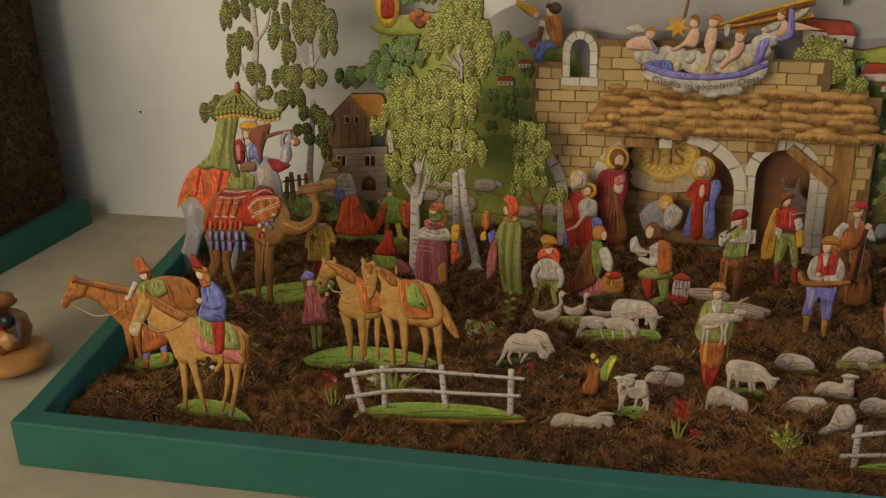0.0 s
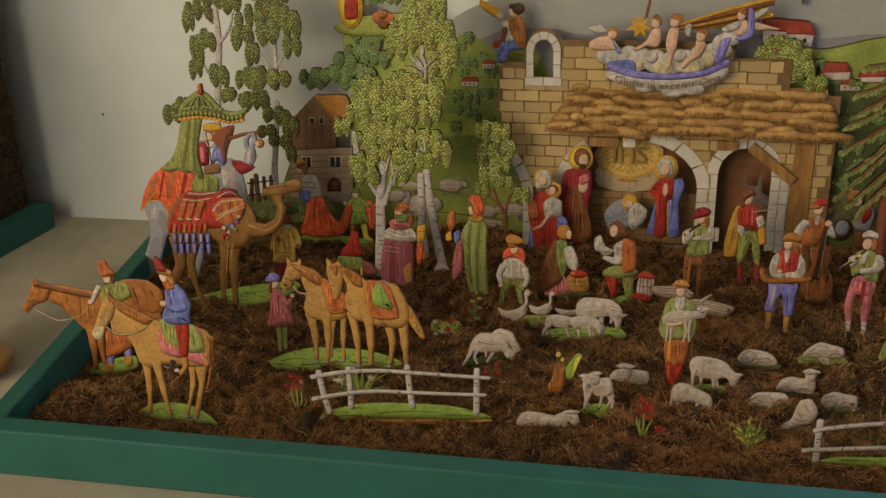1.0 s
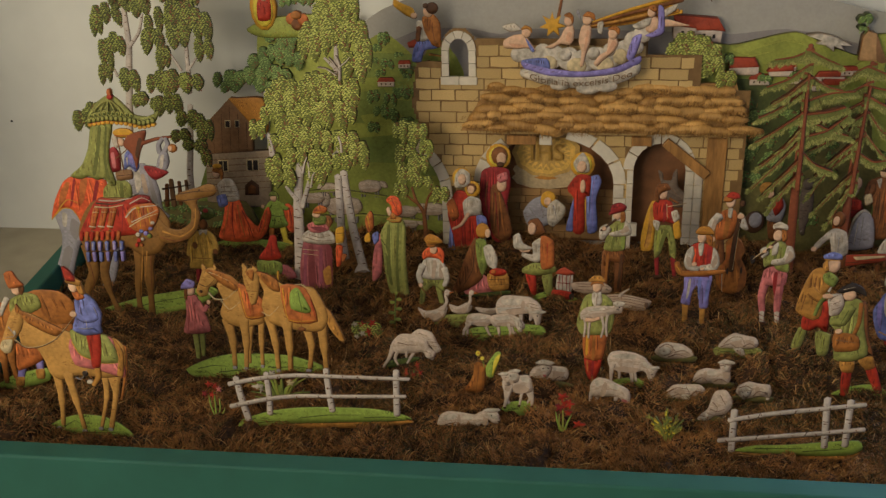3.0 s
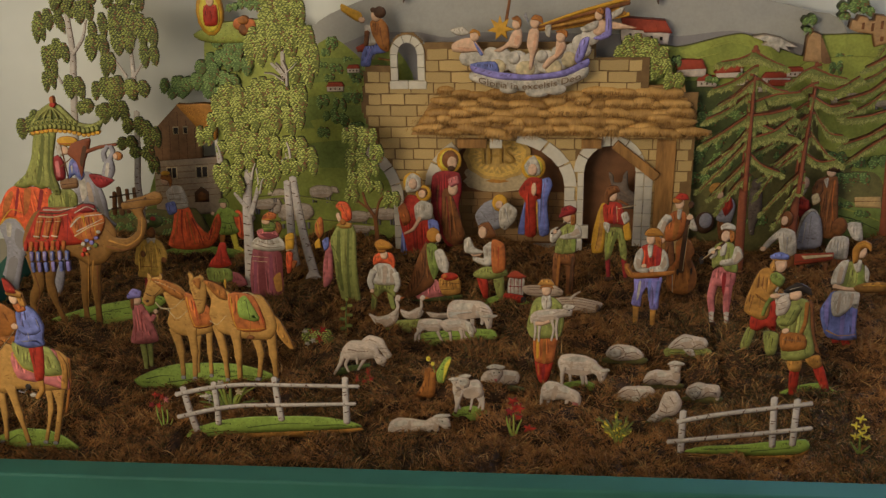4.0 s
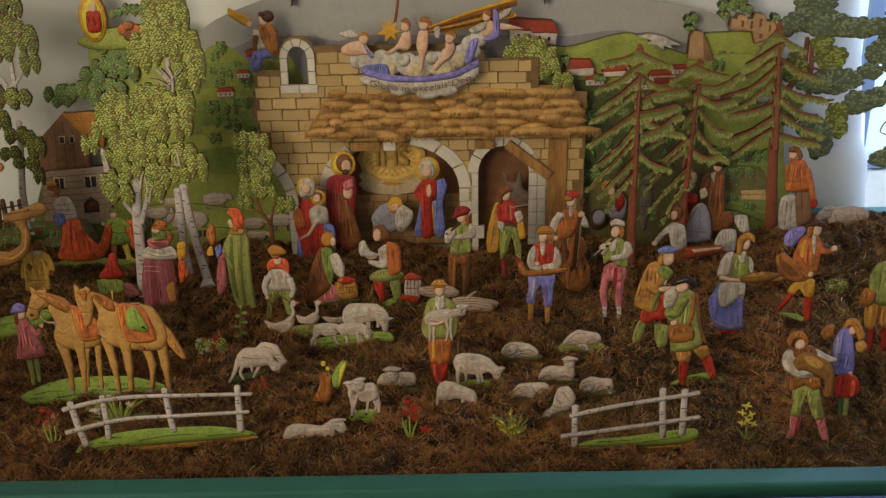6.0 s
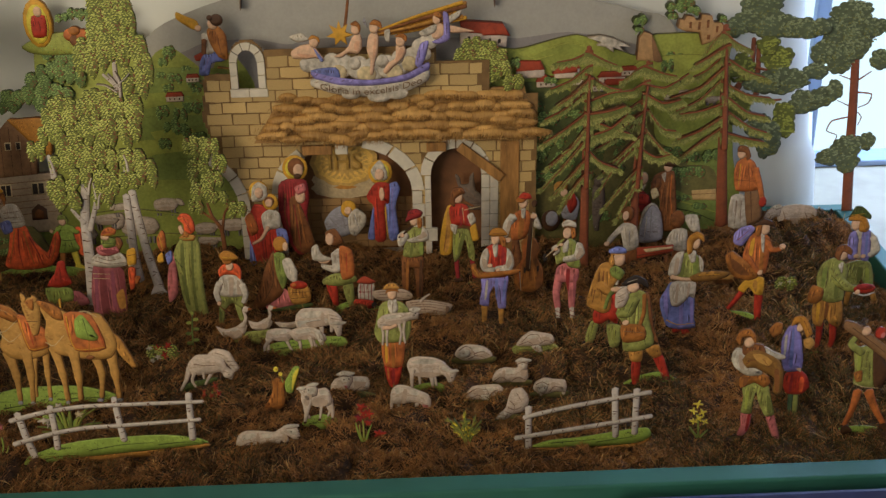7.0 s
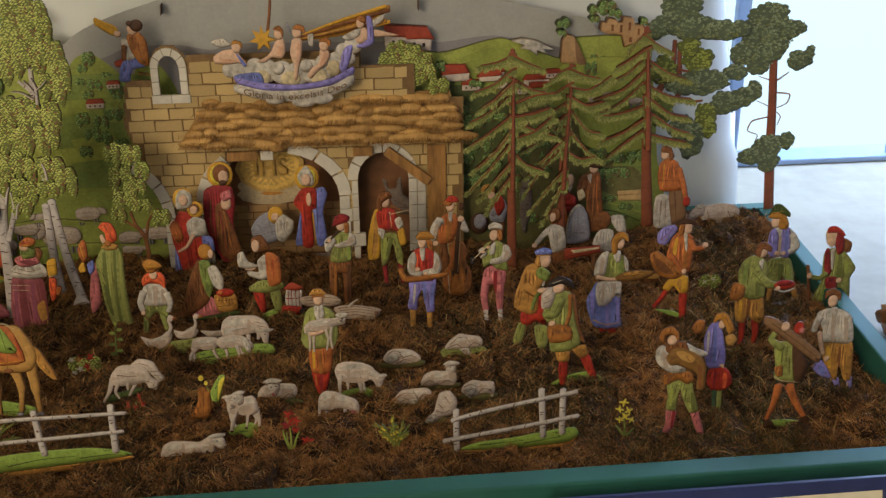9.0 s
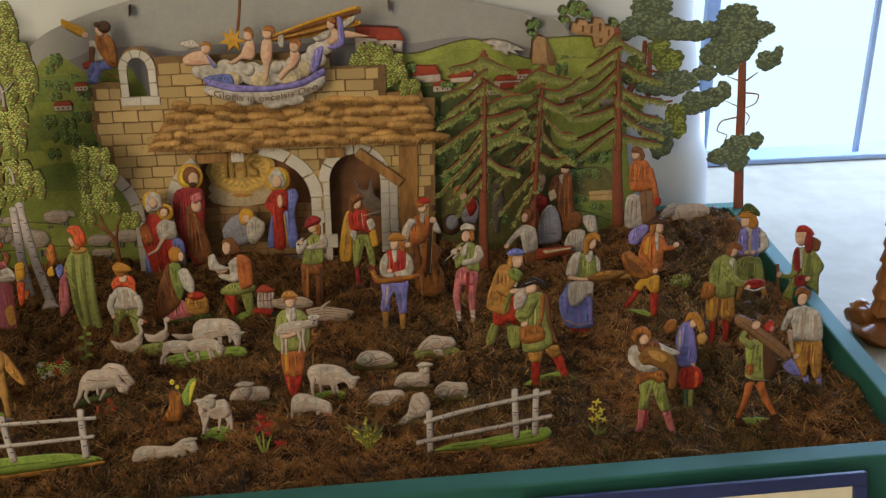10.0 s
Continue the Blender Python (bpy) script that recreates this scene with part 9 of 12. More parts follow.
c.done("paper_camel", -0.3951, 0.3226, -0.0327, "flat printed card brown camel loaded with red patterned packs", "camel")

c = Cut()
c.l("crimson", 6.5, 5.7, -0.9, 41.6, -5.4, 0.7)
c.l("crimson", 7.2, 5.7, 6.7, 42, 0.8, 1)
c.p("mustard", -6.4, 81.8, 4.6, 86.2, 16.7, 86.9, 24.4, 80.2, 28.4, 64.7, 25.2, 53.4, 19.2, 54.7, 17.6, 35.4, -12.4, 33.7, -10.3, 48.3, -15.2, 52.8, -11.2, 70.5)
c.s("brown", 1.43, 9, 76.3, 4.8, 37.9)
c.s("gold", 2.15, -2.1, 78.8, -8.7, 56.3)
c.s("gold", 1.43, 15.4, 79.7, 17.6, 62.5)
c.s("brown", 1.43, -6.4, 48.5, 16.4, 48.2)
c.p("white", 4.7, 87, 16, 87.6, 13.9, 80.5, 10.5, 84.2, 5.6, 80)
c.e("brown", 11.4, 95.1, 5.7, 7.7)
c.e("brown", -2.5, 66.2, 3.6, 4.6)
c.e("brown", 23.3, 58.1, 3.6, 3.9)
c.p("dkgreen", -0.5, 103.9, 5, 114.9, 15.1, 119.2, 26.7, 115.9, 28.2, 107.6, 19.5, 101.7, 12.1, 102.9, 4, 96.3)
c.e("crimson", 16.8, 113.9, 3.6, 3.1)
c.e("white", 9.1, 110.5, 2.9, 2.3)
c.e("leaf", 2.6, 105.6, 3.6, 3.9)
c.done("paper_figurine", -0.3536, 0.4000, -0.0416, "flat printed card page figurine in ochre coat with feathered hat", "figurine", "procession figures")

c = Cut()
c.p("grass", -44, -3, -12, 5, 42, 4, 74, -4, 60, -14, 10, -12, -36, -12)
c.p("scarlet", -17.4, 64.1, 0.4, 62.4, 7.1, 42.5, 22.2, 24.5, 33.4, 47.1, 40.4, 54.2, 42.8, 40.8, 34.7, 16.6, 22.4, 3.9, -2.6, -0, -24.8, 1.4, -35.1, 7.8, -26.6, 30.6)
c.s("orange", 3.18, -14.5, 58.4, -21.6, 30.9, -28.3, 9.9)
c.s("orange", 3.97, -3.3, 55.5, -0.4, 28.5, 3, 8.1)
c.s("crimson", 2.38, -9.6, 58.6, -13.6, 27.9, -12.2, 3.8)
c.s("crimson", 2.38, 2.6, 47.4, 10.7, 24, 14.4, 7)
c.s("orange", 2.38, 36.7, 47.3, 32.1, 26.7, 24.6, 10.9)
c.s("crimson", 2.38, 29.3, 33.4, 23.3, 16)
c.p("white", -28.7, 84.5, -18.2, 94.1, -7, 92.9, -1.4, 80.7, 0.6, 64.1, -14.4, 60.1, -25.3, 66.3)
c.s("umber", 1.59, -24.1, 81.4, -4.4, 83.9)
c.s("umber", 1.59, -24.7, 74.7, -1.8, 75.7)
c.s("umber", 1.59, -21.9, 68.1, -0.7, 69.1)
c.p("blue", -31.8, 67.7, -18.4, 71.6, -16.3, 56.6, -28.2, 51.8)
c.e("skin", -28.1, 101.9, 5.6, 7.7)
c.p("chestnut", -33.6, 104.2, -29.6, 112.5, -21.5, 112.8, -17.6, 101.5, -21.7, 91.4, -24.1, 101.2)
c.e("gold", -25.7, 111.9, 6.4, 3.4)
c.done("paper_figurine", -0.3356, 0.5287, -0.0274, "flat printed card king in long red cloak with ermine collar", "figurine", "procession figures")

c = Cut()
c.begin("stake")
c.l("brown", 6.3, 5.5, -10.7, 0.4, -7, 32.1)
c.begin("stake")
c.l("timber", 7.9, 6.3, -0.8, 1, -0.6, 39)
c.begin("stake")
c.l("brown", 5.5, 4.7, 9.2, 3.2, 10.5, 36.3)
c.begin("stake")
c.l("timber", 5.5, 4.7, 20, 5.4, 20.4, 38.4)
c.begin("rail")
c.s("dkbrown", 3.15, -14.2, 25.2, 27.1, 32.2)
c.begin("rail")
c.s("dkbrown", 3.15, -14.1, 8.6, 25.6, 14)
c.done("paper_picket_fence", -0.4168, 0.5000, 0.0354, "small printed card picket fence of brown stakes", "fence")

c = Cut()
c.p("white", -21.3, 44.1, -3, 44.9, 3.9, 0.8, -20.9, 1.9)
c.s("umber", 1.49, -13.2, 38.9, -13.3, 3.2)
c.s("umber", 1.49, -7.1, 38.7, -5.6, 2.9)
c.p("timber", -4.3, 59.3, 12.5, 58.6, 22.7, 14.7, 3.6, 4.1)
c.s("dkbrown", 1.49, 4, 51, 9.4, 8.8)
c.p("orange", -18.4, 91.3, -8.5, 98.7, 4.9, 92, 12.6, 74.4, 15.9, 54.5, -0.5, 51.2, -16, 53.4, -20.7, 74.2)
c.s("brown", 1.49, -2.5, 90.7, 2.2, 54.3)
c.s("gold", 2.23, -13, 89.6, -13.3, 58.1)
c.s("brown", 1.49, -17.2, 67.8, 7.3, 65.2)
c.l("orange", 8.9, 6.7, 7.3, 82.5, 15.6, 58.5, 20.3, 40.7)
c.e("skin", -12.7, 104.3, 5.9, 8.0)
c.p("brown", -18.9, 106.9, -16.6, 114.5, -5.9, 112.6, -0.3, 100, -5.8, 94, -8.3, 104.9)
c.e("red", 21.5, 35.8, 5.2, 7.2)
c.done("paper_figurine", 0.6103, 0.5150, 0.0081, "flat printed card man in ochre coat beside the spruce", "figurine", "villagers")

c = Cut()
c.p("brown", -19.3, 71.5, -9.8, 80.7, 8.5, 81.6, 13.7, 45.8, 19.4, 4.3, 29.2, -2.8, -6.8, -2.9, -7.5, 38.5)
c.p("brown", -21.4, 66.7, -11.2, 77.5, -7.3, 62.9, -14.4, 51.1, -11, 45.2, -18.6, 42.3)
c.s("orange", 3.04, 5.7, 76.9, 6, 46.1, 13.1, 4.6)
c.s("dkbrown", 1.52, -2.7, 62.7, 2.1, 5.1)
c.p("white", -8.1, 77.4, -2.2, 80.4, -2.9, 66)
c.p("white", -30.1, 26.4, -18.3, 37.4, -8.5, 28.7, -0.1, -11.6, -33.1, -10.1)
c.s("umber", 1.52, -21, 29.3, -22.3, -7.2)
c.s("umber", 1.52, -13.2, 28.9, -9.7, -7.8)
c.e("skin", 0.4, 88.3, 6.1, 7.4)
c.p("dkbrown", -8.9, 91.8, -3.3, 99.5, 10.7, 95.8, 14, 90.9, 3.5, 88.1)
c.e("white", -17.6, 53.6, 3.8, 4.9)
c.done("paper_figurine", 0.5103, 0.5450, -0.0023, "flat printed card man with wide hat in long brown coat", "figurine", "villagers")

c = Cut()
c.p("crimson", -14.4, 43, -5.5, 52.4, 9, 40.4, 9.8, 23.9, -11.7, 18.2)
c.p("orange", -21.3, 22.7, -6, 27.9, 0, 1, -23.5, 0.4)
c.p("white", -6.2, 65.4, -2.1, 76.5, 4.2, 73.1, 3.4, 58.6, -0.8, 50.6)
c.e("skin", -2.9, 62.1, 3.8, 5.8)
c.done("paper_figurine", 0.4814, 0.5530, -0.0001, "flat printed card woman in white headscarf and red blouse at work", "figurine", "villagers")

c = Cut()
c.p("forest_and_shadow", -83.1, -6, -73.6, 41.8, -51.4, 48.9, -30.3, 45.5, -8.7, 48.2, 20.8, 46.1, 54.7, 49.4, 68.3, 1.9)
c.c("bush", -57, 35.5, 13.1, 9.7)
c.c("bush", -33, 34.9, 12.3, 8.9)
c.c("bush", -7.5, 32.5, 13.1, 9.7)
c.c("bush", 10.9, 28.1, 11.5, 8.9)
c.c("bush", -50.1, 18.1, 14.8, 9.7)
c.c("bush", -20.3, 14.2, 14.8, 9.7)
c.c("bush", -68.3, 10.1, 11.5, 8.9)
c.c("bush", 13.7, 10.6, 13.1, 8.0)
c.done("paper_bank", -0.3957, 0.5720, -0.0330, "low printed card bank of dark grass behind the camel", "grass")

c = Cut()
c.p("purple", -7.3, 87.8, 9.9, 92.3, 24.7, 87.7, 27.2, 57.3, 24.6, 18.4, 19.5, -3.8, 6.5, -5.4, -6.1, -2.2, -13.8, 18.4, -14.4, 49.7)
c.n("wine", -1, 81.8, 4.6, 81.8, 5.3, 49.6, 3.7, 8.9, -3.4, 8.9, -4, 41.9)
c.n("wine", 21.5, 83.2, 28.1, 80.2, 26.2, 34.1, 21.6, 2.6, 16.2, 5.8, 21.4, 41.9)
c.n("rosy", -6.9, 78.8, -3.4, 78.7, -7.7, 34.1, -11.6, 31)
c.n("rosy", 12.6, 78.7, 16.1, 78.7, 13.5, 34.1, 9.2, 34.1)
c.s("cream", 1.35, -8.3, 78.8, 11.1, 77.2)
c.s("cream", 1.35, -9, 72.7, 10.4, 71.1)
c.s("umber", 1.35, 13.7, 49.6, 23.4, 34.1)
c.n("ochre", 15.1, 49.6, 24.4, 57.3, 24.8, 34.1, 17.4, 31)
c.p("white", -9.2, 95.4, -2.8, 102.9, 13.1, 108.8, 27.8, 104.2, 33.8, 95.2, 31.7, 87.7, 12, 85.5, -5.8, 88.6)
c.s("umber", 1.35, -3.6, 95.4, 12.5, 90.8, 30.7, 92.2)
c.s("umber", 1.35, 1, 99.8, 13, 95.3, 27.2, 98.3)
c.p("pink", -0.4, 111.8, 8.4, 116.2, 23.2, 113.2, 26.6, 105.7, 13.7, 101.3, 2.7, 102.8)
c.n("wine", 3.4, 108.8, 14.6, 110.2, 24, 107.2, 13.9, 103.5)
c.p("brown", 24.5, 125, 29.8, 123.5, 31.8, 116.1, 26.9, 108.7, 23.4, 114.7)
c.p("leaf", 7, 122.1, 16.2, 125.1, 24.1, 122.1, 21.8, 113.2, 9.3, 111.8)
c.s("dkgreen", 1.35, 7.8, 117.7, 22.3, 117.6)
c.e("skin", 12.2, 125.8, 5.4, 4.4)
c.p("orange", 7.6, 128, 10.3, 133.9, 17.6, 138.3, 25.5, 135.3, 24.9, 129.4, 16.4, 126.5)
c.s("crimson", 1.35, 10, 131, 23.9, 132.4)
c.s("gold", 1.35, 11, 128, 22.1, 128.7)
c.p("gold", 35, 107.2, 45, 110.1, 44.4, 90.7, 34.3, 86.2)
c.s("brown", 1.35, 35.8, 101.2, 45.6, 102.7)
c.s("white", 1.35, 34.4, 87.7, 44.3, 89.2)
c.p("scarlet", 34.1, 84.7, 42.3, 83.2, 38.5, 58.8, 32.8, 57.3)
c.p("orange", 41.4, 74.1, 46.9, 72.5, 43.2, 63.4, 39.8, 64.9)
c.done("paper_figurine", -0.2060, 0.3921, -0.0520, "flat printed card bearded king in purple robe with white collar", "figurine", "procession figures")

c = Cut()
c.p("pink", -17.3, 77.3, -9.4, 90.6, -11, 38.1, -23.1, 25.8, -22.1, 53.3)
c.p("green", -10.9, 89.1, -4.2, 103.8, 6, 112.5, 16.7, 111, 21.1, 97.9, 19.8, 60.7, 21.2, 22.7, 22.4, 1, 7.5, 7.2, -1.9, 11.9, -6.8, 38.1, -8.5, 68.3)
c.n("fold", -1.8, 99.4, 2.2, 99.4, -0.8, 60.8, 1.7, 22.7, -2.2, 25.8, -5, 60.8)
c.n("fold", 10.6, 102.3, 13.3, 102.3, 9.6, 53.2, 10.5, 10.3, 6.7, 15, 6.8, 53.2)
c.n("sprig", 4.4, 100.9, 7.9, 102.3, 4.7, 60.8, 4.9, 19.6, 2.3, 21.2, 1.9, 60.8)
c.n("sprig", 16.6, 100.8, 18.9, 94.9, 15.8, 53.2, 18.9, 10.3, 14.8, 11.9, 13, 53.2)
c.n("sprig", -8, 90.6, -4.9, 95, -5.1, 75.8, -2.2, 60.8, -5.7, 68.3)
c.s("dkgreen", 1.34, -10, 83.2, -2.7, 71.3)
c.p("ochre", -2.4, 109.7, 6.1, 114, 16.7, 111.8, 15, 105.9, 4.1, 105.2)
c.s("leaf", 1.34, -1.1, 108.2, 15.2, 108.9)
c.p("skin", -2, 122.7, 1.6, 125.6, 5, 116.9, 0.7, 114)
c.p("scarlet", -1.7, 134.2, 4.1, 140, 12.1, 138.5, 16.8, 129.8, 17.2, 118.3, 11.5, 114, 5.1, 118.3, 4.4, 127)
c.s("crimson", 1.34, 5.2, 137.1, 8.5, 127, 13.1, 116.9)
c.s("orange", 2.01, -0.6, 131.4, 6.4, 134.2, 12.7, 129.9)
c.p("chestnut", 5.1, 118.3, 10.2, 114, 7.1, 109.6, 1.9, 112.5)
c.p("orange", -28.1, 109.8, -21.8, 119.9, -18.1, 115.5, -18.3, 98, -24.2, 92.1, -27.7, 99.5)
c.s("gold", 2.01, -25.2, 112.7, -22.6, 95.1)
c.p("gold", -30.2, 86.2, -24.2, 92.1, -22.6, 80.3, -29.5, 78.8)
c.p("blue", -20.4, 89.2, -13.2, 93.6, -12.8, 81.7, -18.8, 75.8)
c.done("paper_figurine", -0.1031, 0.3809, -0.0352, "flat printed card king in long green cloak with red headdress", "figurine", "procession figures")

c = Cut()
c.l("green", 7.9, 5.9, -5.3, 46.7, -8.2, 22.5, -10.6, 7.2)
c.l("green", 7.9, 5.9, 9.7, 46.7, 13.7, 22.5, 16.9, 7.2)
c.n("fold", -9.5, 43.7, -5.5, 43.7, -8.7, 14.8, -11.4, 16.4)
c.p("green", -10.6, 48.2, 4.2, 46.7, 16.6, 49.6, 18.2, 30.1, 5, 37.6, -8, 25.5)
c.e("dkbrown", -12.2, 4.1, 4.6, 2.8)
c.e("dkbrown", 18.3, 7.2, 3.9, 2.8)
c.p("white", -7.9, 67.6, -0.7, 74.9, 12.7, 74.9, 20.2, 64.5, 22, 48.1, 6.9, 45.2, -7.9, 48.2)
c.n("fawn", 5.7, 70.5, 9.7, 69, 7, 48.2, 3, 48.2)
c.n("fawn", 13.6, 67.5, 17.4, 63.1, 16.6, 49.6, 12.6, 49.7)
c.l("white", 8.5, 6.6, -6.8, 64.6, -11.8, 51.2, -9.7, 40.7)
c.l("white", 7.9, 5.9, 18.7, 61.6, 22, 48.1, 18.6, 37.6)
c.p("scarlet", -7, 80.8, 0.1, 88.1, 14.9, 88.1, 19.7, 79.3, 17.7, 67.5, 12.6, 73.4, 0.6, 74.9, -6.3, 72)
c.s("orange", 1.31, -2.9, 82.3, 5.3, 85.2)
c.e("skin", 6.7, 85.2, 4.6, 5.7)
c.e("chestnut", 4.4, 92.5, 5.9, 5.0)
c.p("straw", -4.4, 99.8, 2.6, 105.6, 11.8, 102.6, 18, 95.4, 11.1, 92.5, -0.9, 92.5)
c.s("gold", 1.31, -0.6, 96.9, 15.3, 95.4)
c.s("brown", 1.97, -12.7, 37.7, 6.5, 16.4)
c.e("skin", -9.9, 37.7, 2.6, 2.8)
c.done("paper_figurine", -0.0529, 0.3593, -0.0396, "flat printed card shepherd boy in white shirt with straw hat", "figurine", "visitors at the stable")

c = Cut()
c.l("pink", 11, 7.1, -11.4, 66.5, -15, 41.8, -12.5, 21.2)
c.l("pink", 11.6, 7.1, 3, 65, 3.2, 41.8, 3.9, 21.2)
c.p("pink", -15.7, 73.7, -5.7, 79.4, 10.1, 73.7, 10, 56.4, -1.5, 54.9, -15.9, 56.4)
c.n("crimson", -3.9, 70.8, -0, 70.8, -0.7, 41.8, -4.2, 56.4)
c.n("purple", 4.4, 63.6, 8.3, 62.1, 7.6, 34.5, 5.5, 27.1)
c.l("white", 5.8, 5.2, -13.1, 21.2, -11.6, 7.8)
c.l("white", 5.8, 5.2, 3.9, 21.2, 5.6, 6.3)
c.s("crimson", 1.29, -15.6, 18.2, -9.5, 15.2)
c.s("crimson", 1.29, -15.2, 12.2, -9.1, 10)
c.s("crimson", 1.29, 1.5, 18.2, 7.6, 15.2)
c.s("crimson", 1.29, 1.9, 12.2, 8, 9.2)
c.p("dkbrown", -16.9, 7.8, -9, 8.5, -6.1, 4, -15.3, 2.5)
c.p("dkbrown", 3, 6.3, 9.5, 7, 13.8, 1.8, 4.7, -0.5)
c.p("green", -15.1, 106.4, -7.7, 110.5, -0.1, 110.5, 6.7, 104.9, 12.4, 77.9, 10.2, 72.2, -1.6, 75.1, -7.2, 82.3, -15.9, 78, -18.1, 92.3)
c.n("leaf", 3, 102.1, 7.1, 99.2, 10.5, 77.9, 6.1, 76.5)
c.n("fold", -6.2, 106.3, -3.6, 106.3, -3.1, 79.4, -6.7, 85.1)
c.p("white", -8.8, 107.7, -2.5, 109.1, -2.9, 95, -9.2, 93.6)
c.p("white", 6.7, 104.9, 13.1, 103.4, 17.1, 92.2, 10.7, 83.7, -2, 80.8, -8.5, 82.3, -7.6, 88, 3.8, 90.8)
c.n("fawn", 10.9, 99.2, 15.2, 92.2, 8, 85.1, 6.6, 87.9)
c.p("white", -22.4, 99.3, -16.2, 103.5, -11.9, 95.1, -19.2, 89.4)
c.e("skin", -4.4, 117.5, 5.2, 7.0)
c.p("chestnut", -1, 124.4, 4.1, 123, 6.1, 113.3, 1.2, 110.5)
c.p("white", -10.9, 130, -4.2, 134.1, 4.9, 129.9, 5.3, 124.4, -3.6, 125.8, -9.9, 125.2)
c.s("umber", 1.29, -8.8, 126.5, 3.9, 126.5)
c.l("dkbrown", 2.6, 2.6, -5.2, 110.5, -21.9, 92.3)
c.p("black", -32, 89.5, -28.4, 92.3, -26.7, 85.2, -30.4, 82.3)
c.s("cream", 1.29, -11.2, 104.9, -29.4, 88)
c.e("skin", -11.1, 103.5, 2.6, 2.1)
c.e("skin", -17.1, 97.9, 2.6, 2.1)
c.done("paper_figurine", 0.3494, 0.3408, -0.0350, "flat printed card clarinet player in green vest and crimson breeches", "figurine", "musicians")

c = Cut()
c.l("ochre", 8.4, 5.8, -13.5, 26.4, -13.3, -0.5)
c.l("ochre", 8.4, 5.8, 6.4, 24.9, 6.7, -0.5)
c.p("violet", -17.3, 63.1, -1.6, 61.7, 14, 61.6, 12.4, 38.3, 11.8, 20.5, 2.6, 20.5, 0.6, 38.3, -2.5, 49.3, -7.3, 38.3, -8.8, 23.5, -19.4, 26.5, -16.7, 45.6)
c.n("blue", -1.4, 57.3, 2.5, 57.3, 0.9, 30.9, -0.7, 38.3)
c.n("white", -11.8, 55.9, -9.2, 55.9, -11.1, 35.3, -13.7, 32.4)
c.n("blue", 9.1, 55.8, 11.7, 55.8, 10.1, 30.9, 7.4, 30.9)
c.p("red", -12, 98.9, -3.2, 103.2, 9.8, 100.3, 14.2, 88.9, 14, 63.1, 1.1, 60.2, -13.4, 63.1, -15.4, 84.7)
c.n("crimson", 6.1, 96.1, 10.1, 93.2, 10, 64.5, 6.1, 64.5)
c.n("scarlet", -10.5, 93.3, -6.7, 94.7, -7, 67.5, -11, 68.9)
c.p("white", -4.4, 101.7, 2, 103.1, 1.3, 87.5, -2.6, 87.5)
c.p("white", -16.9, 91.9, -10.7, 98.9, -7.8, 89, -9.9, 74.7, -0.7, 73.2, -3.1, 66, -14.9, 68.9, -19.1, 77.6)
c.n("fawn", -15.4, 84.7, -11.5, 83.3, -11.1, 73.2, -15.1, 74.7)
c.p("white", 12.5, 97.4, 19.3, 88.9, 21.2, 76, 15.2, 66, 0.8, 67.4, -0.8, 74.7, 10.8, 77.5)
c.n("fawn", 15.5, 88.9, 18.4, 80.3, 13.6, 71.7, 12.1, 77.5)
c.p("chestnut", -29.5, 77.6, -24.3, 79, -20.1, 68.9, -8.3, 67.5, 26.7, 70.3, 24.3, 64.5, -5.5, 60.2, -21.1, 60.2, -27.9, 67.5)
c.s("gold", 1.30, -26.7, 73.3, -21.3, 64.6)
c.e("skin", -7.3, 76.1, 3.2, 2.8)
c.e("skin", 2, 70.3, 2.6, 2.1)
c.e("skin", -0.9, 110.2, 5.2, 7.7)
c.p("chestnut", 2.8, 114.4, 10.7, 110.1, 11.2, 98.9, 5.9, 101.7)
c.p("straw", -8.8, 115.8, -3.9, 122.8, 6.3, 122.8, 13.1, 114.3, 4.2, 113, -4.8, 113)
c.s("brown", 1.30, -4.9, 116.5, 9.1, 116.5)
c.done("paper_figurine", 0.2636, 0.3440, -0.0330, "flat printed card fiddler in red vest and violet breeches", "figurine", "musicians")

c = Cut()
c.p("brown", -28.1, 66.5, -18.7, 71, -13.2, 12.8, -22.5, 3.4)
c.p("orange", -28.2, 99.4, -20.5, 109.7, -8.3, 109.6, -3.5, 96.3, -10.6, 74, -28.3, 71)
c.n("chestnut", -17.6, 105.2, -12.1, 105.2, -14.8, 75.5, -20.2, 74)
c.l("white", 11.8, 8.3, -25.6, 102.3, -33.3, 92, -36.7, 75.6)
c.n("fawn", -32.1, 96.4, -28, 94.9, -32.7, 77.1, -35.6, 81.6)
c.e("skin", -32.4, 71.1, 4.2, 3.7)
c.p("white", -2.7, 106.6, 2.9, 102.2, 9.3, 85.9, 3.9, 84.4, -4.7, 93.4)
c.p("white", -16.5, 111.1, -11.2, 112.6, -11.9, 99.3, -16, 100.8)
c.p("chestnut", -15.8, 68, -6.6, 77, 3.3, 69.4, 8.2, 55.8, 4.6, 46.7, 12.4, 29.8, 12.2, 8.8, 0.1, -1.4, -14, 0.2, -23, 12.8, -22.5, 32.9, -14.7, 45.2)
c.n("brown", -0.9, 70.9, 6.7, 58.8, 3.1, 48.2, 11.3, 25.1, 9.5, 6.5, 2.7, 3.4, 4.2, 28.2, -2.3, 46.7)
c.n("orange", -14.1, 61.9, -8.9, 68, -9.4, 49.8, -16.8, 31.4, -17.4, 12.8, -20.5, 20.6, -18.4, 36, -13.4, 46.7)
c.l("dkbrown", 6.2, 4.9, -7, 29.8, -6.1, 66.4, -2.4, 100.8)
c.s("cream", 1.04, -5, 31.4, -1.4, 94.8)
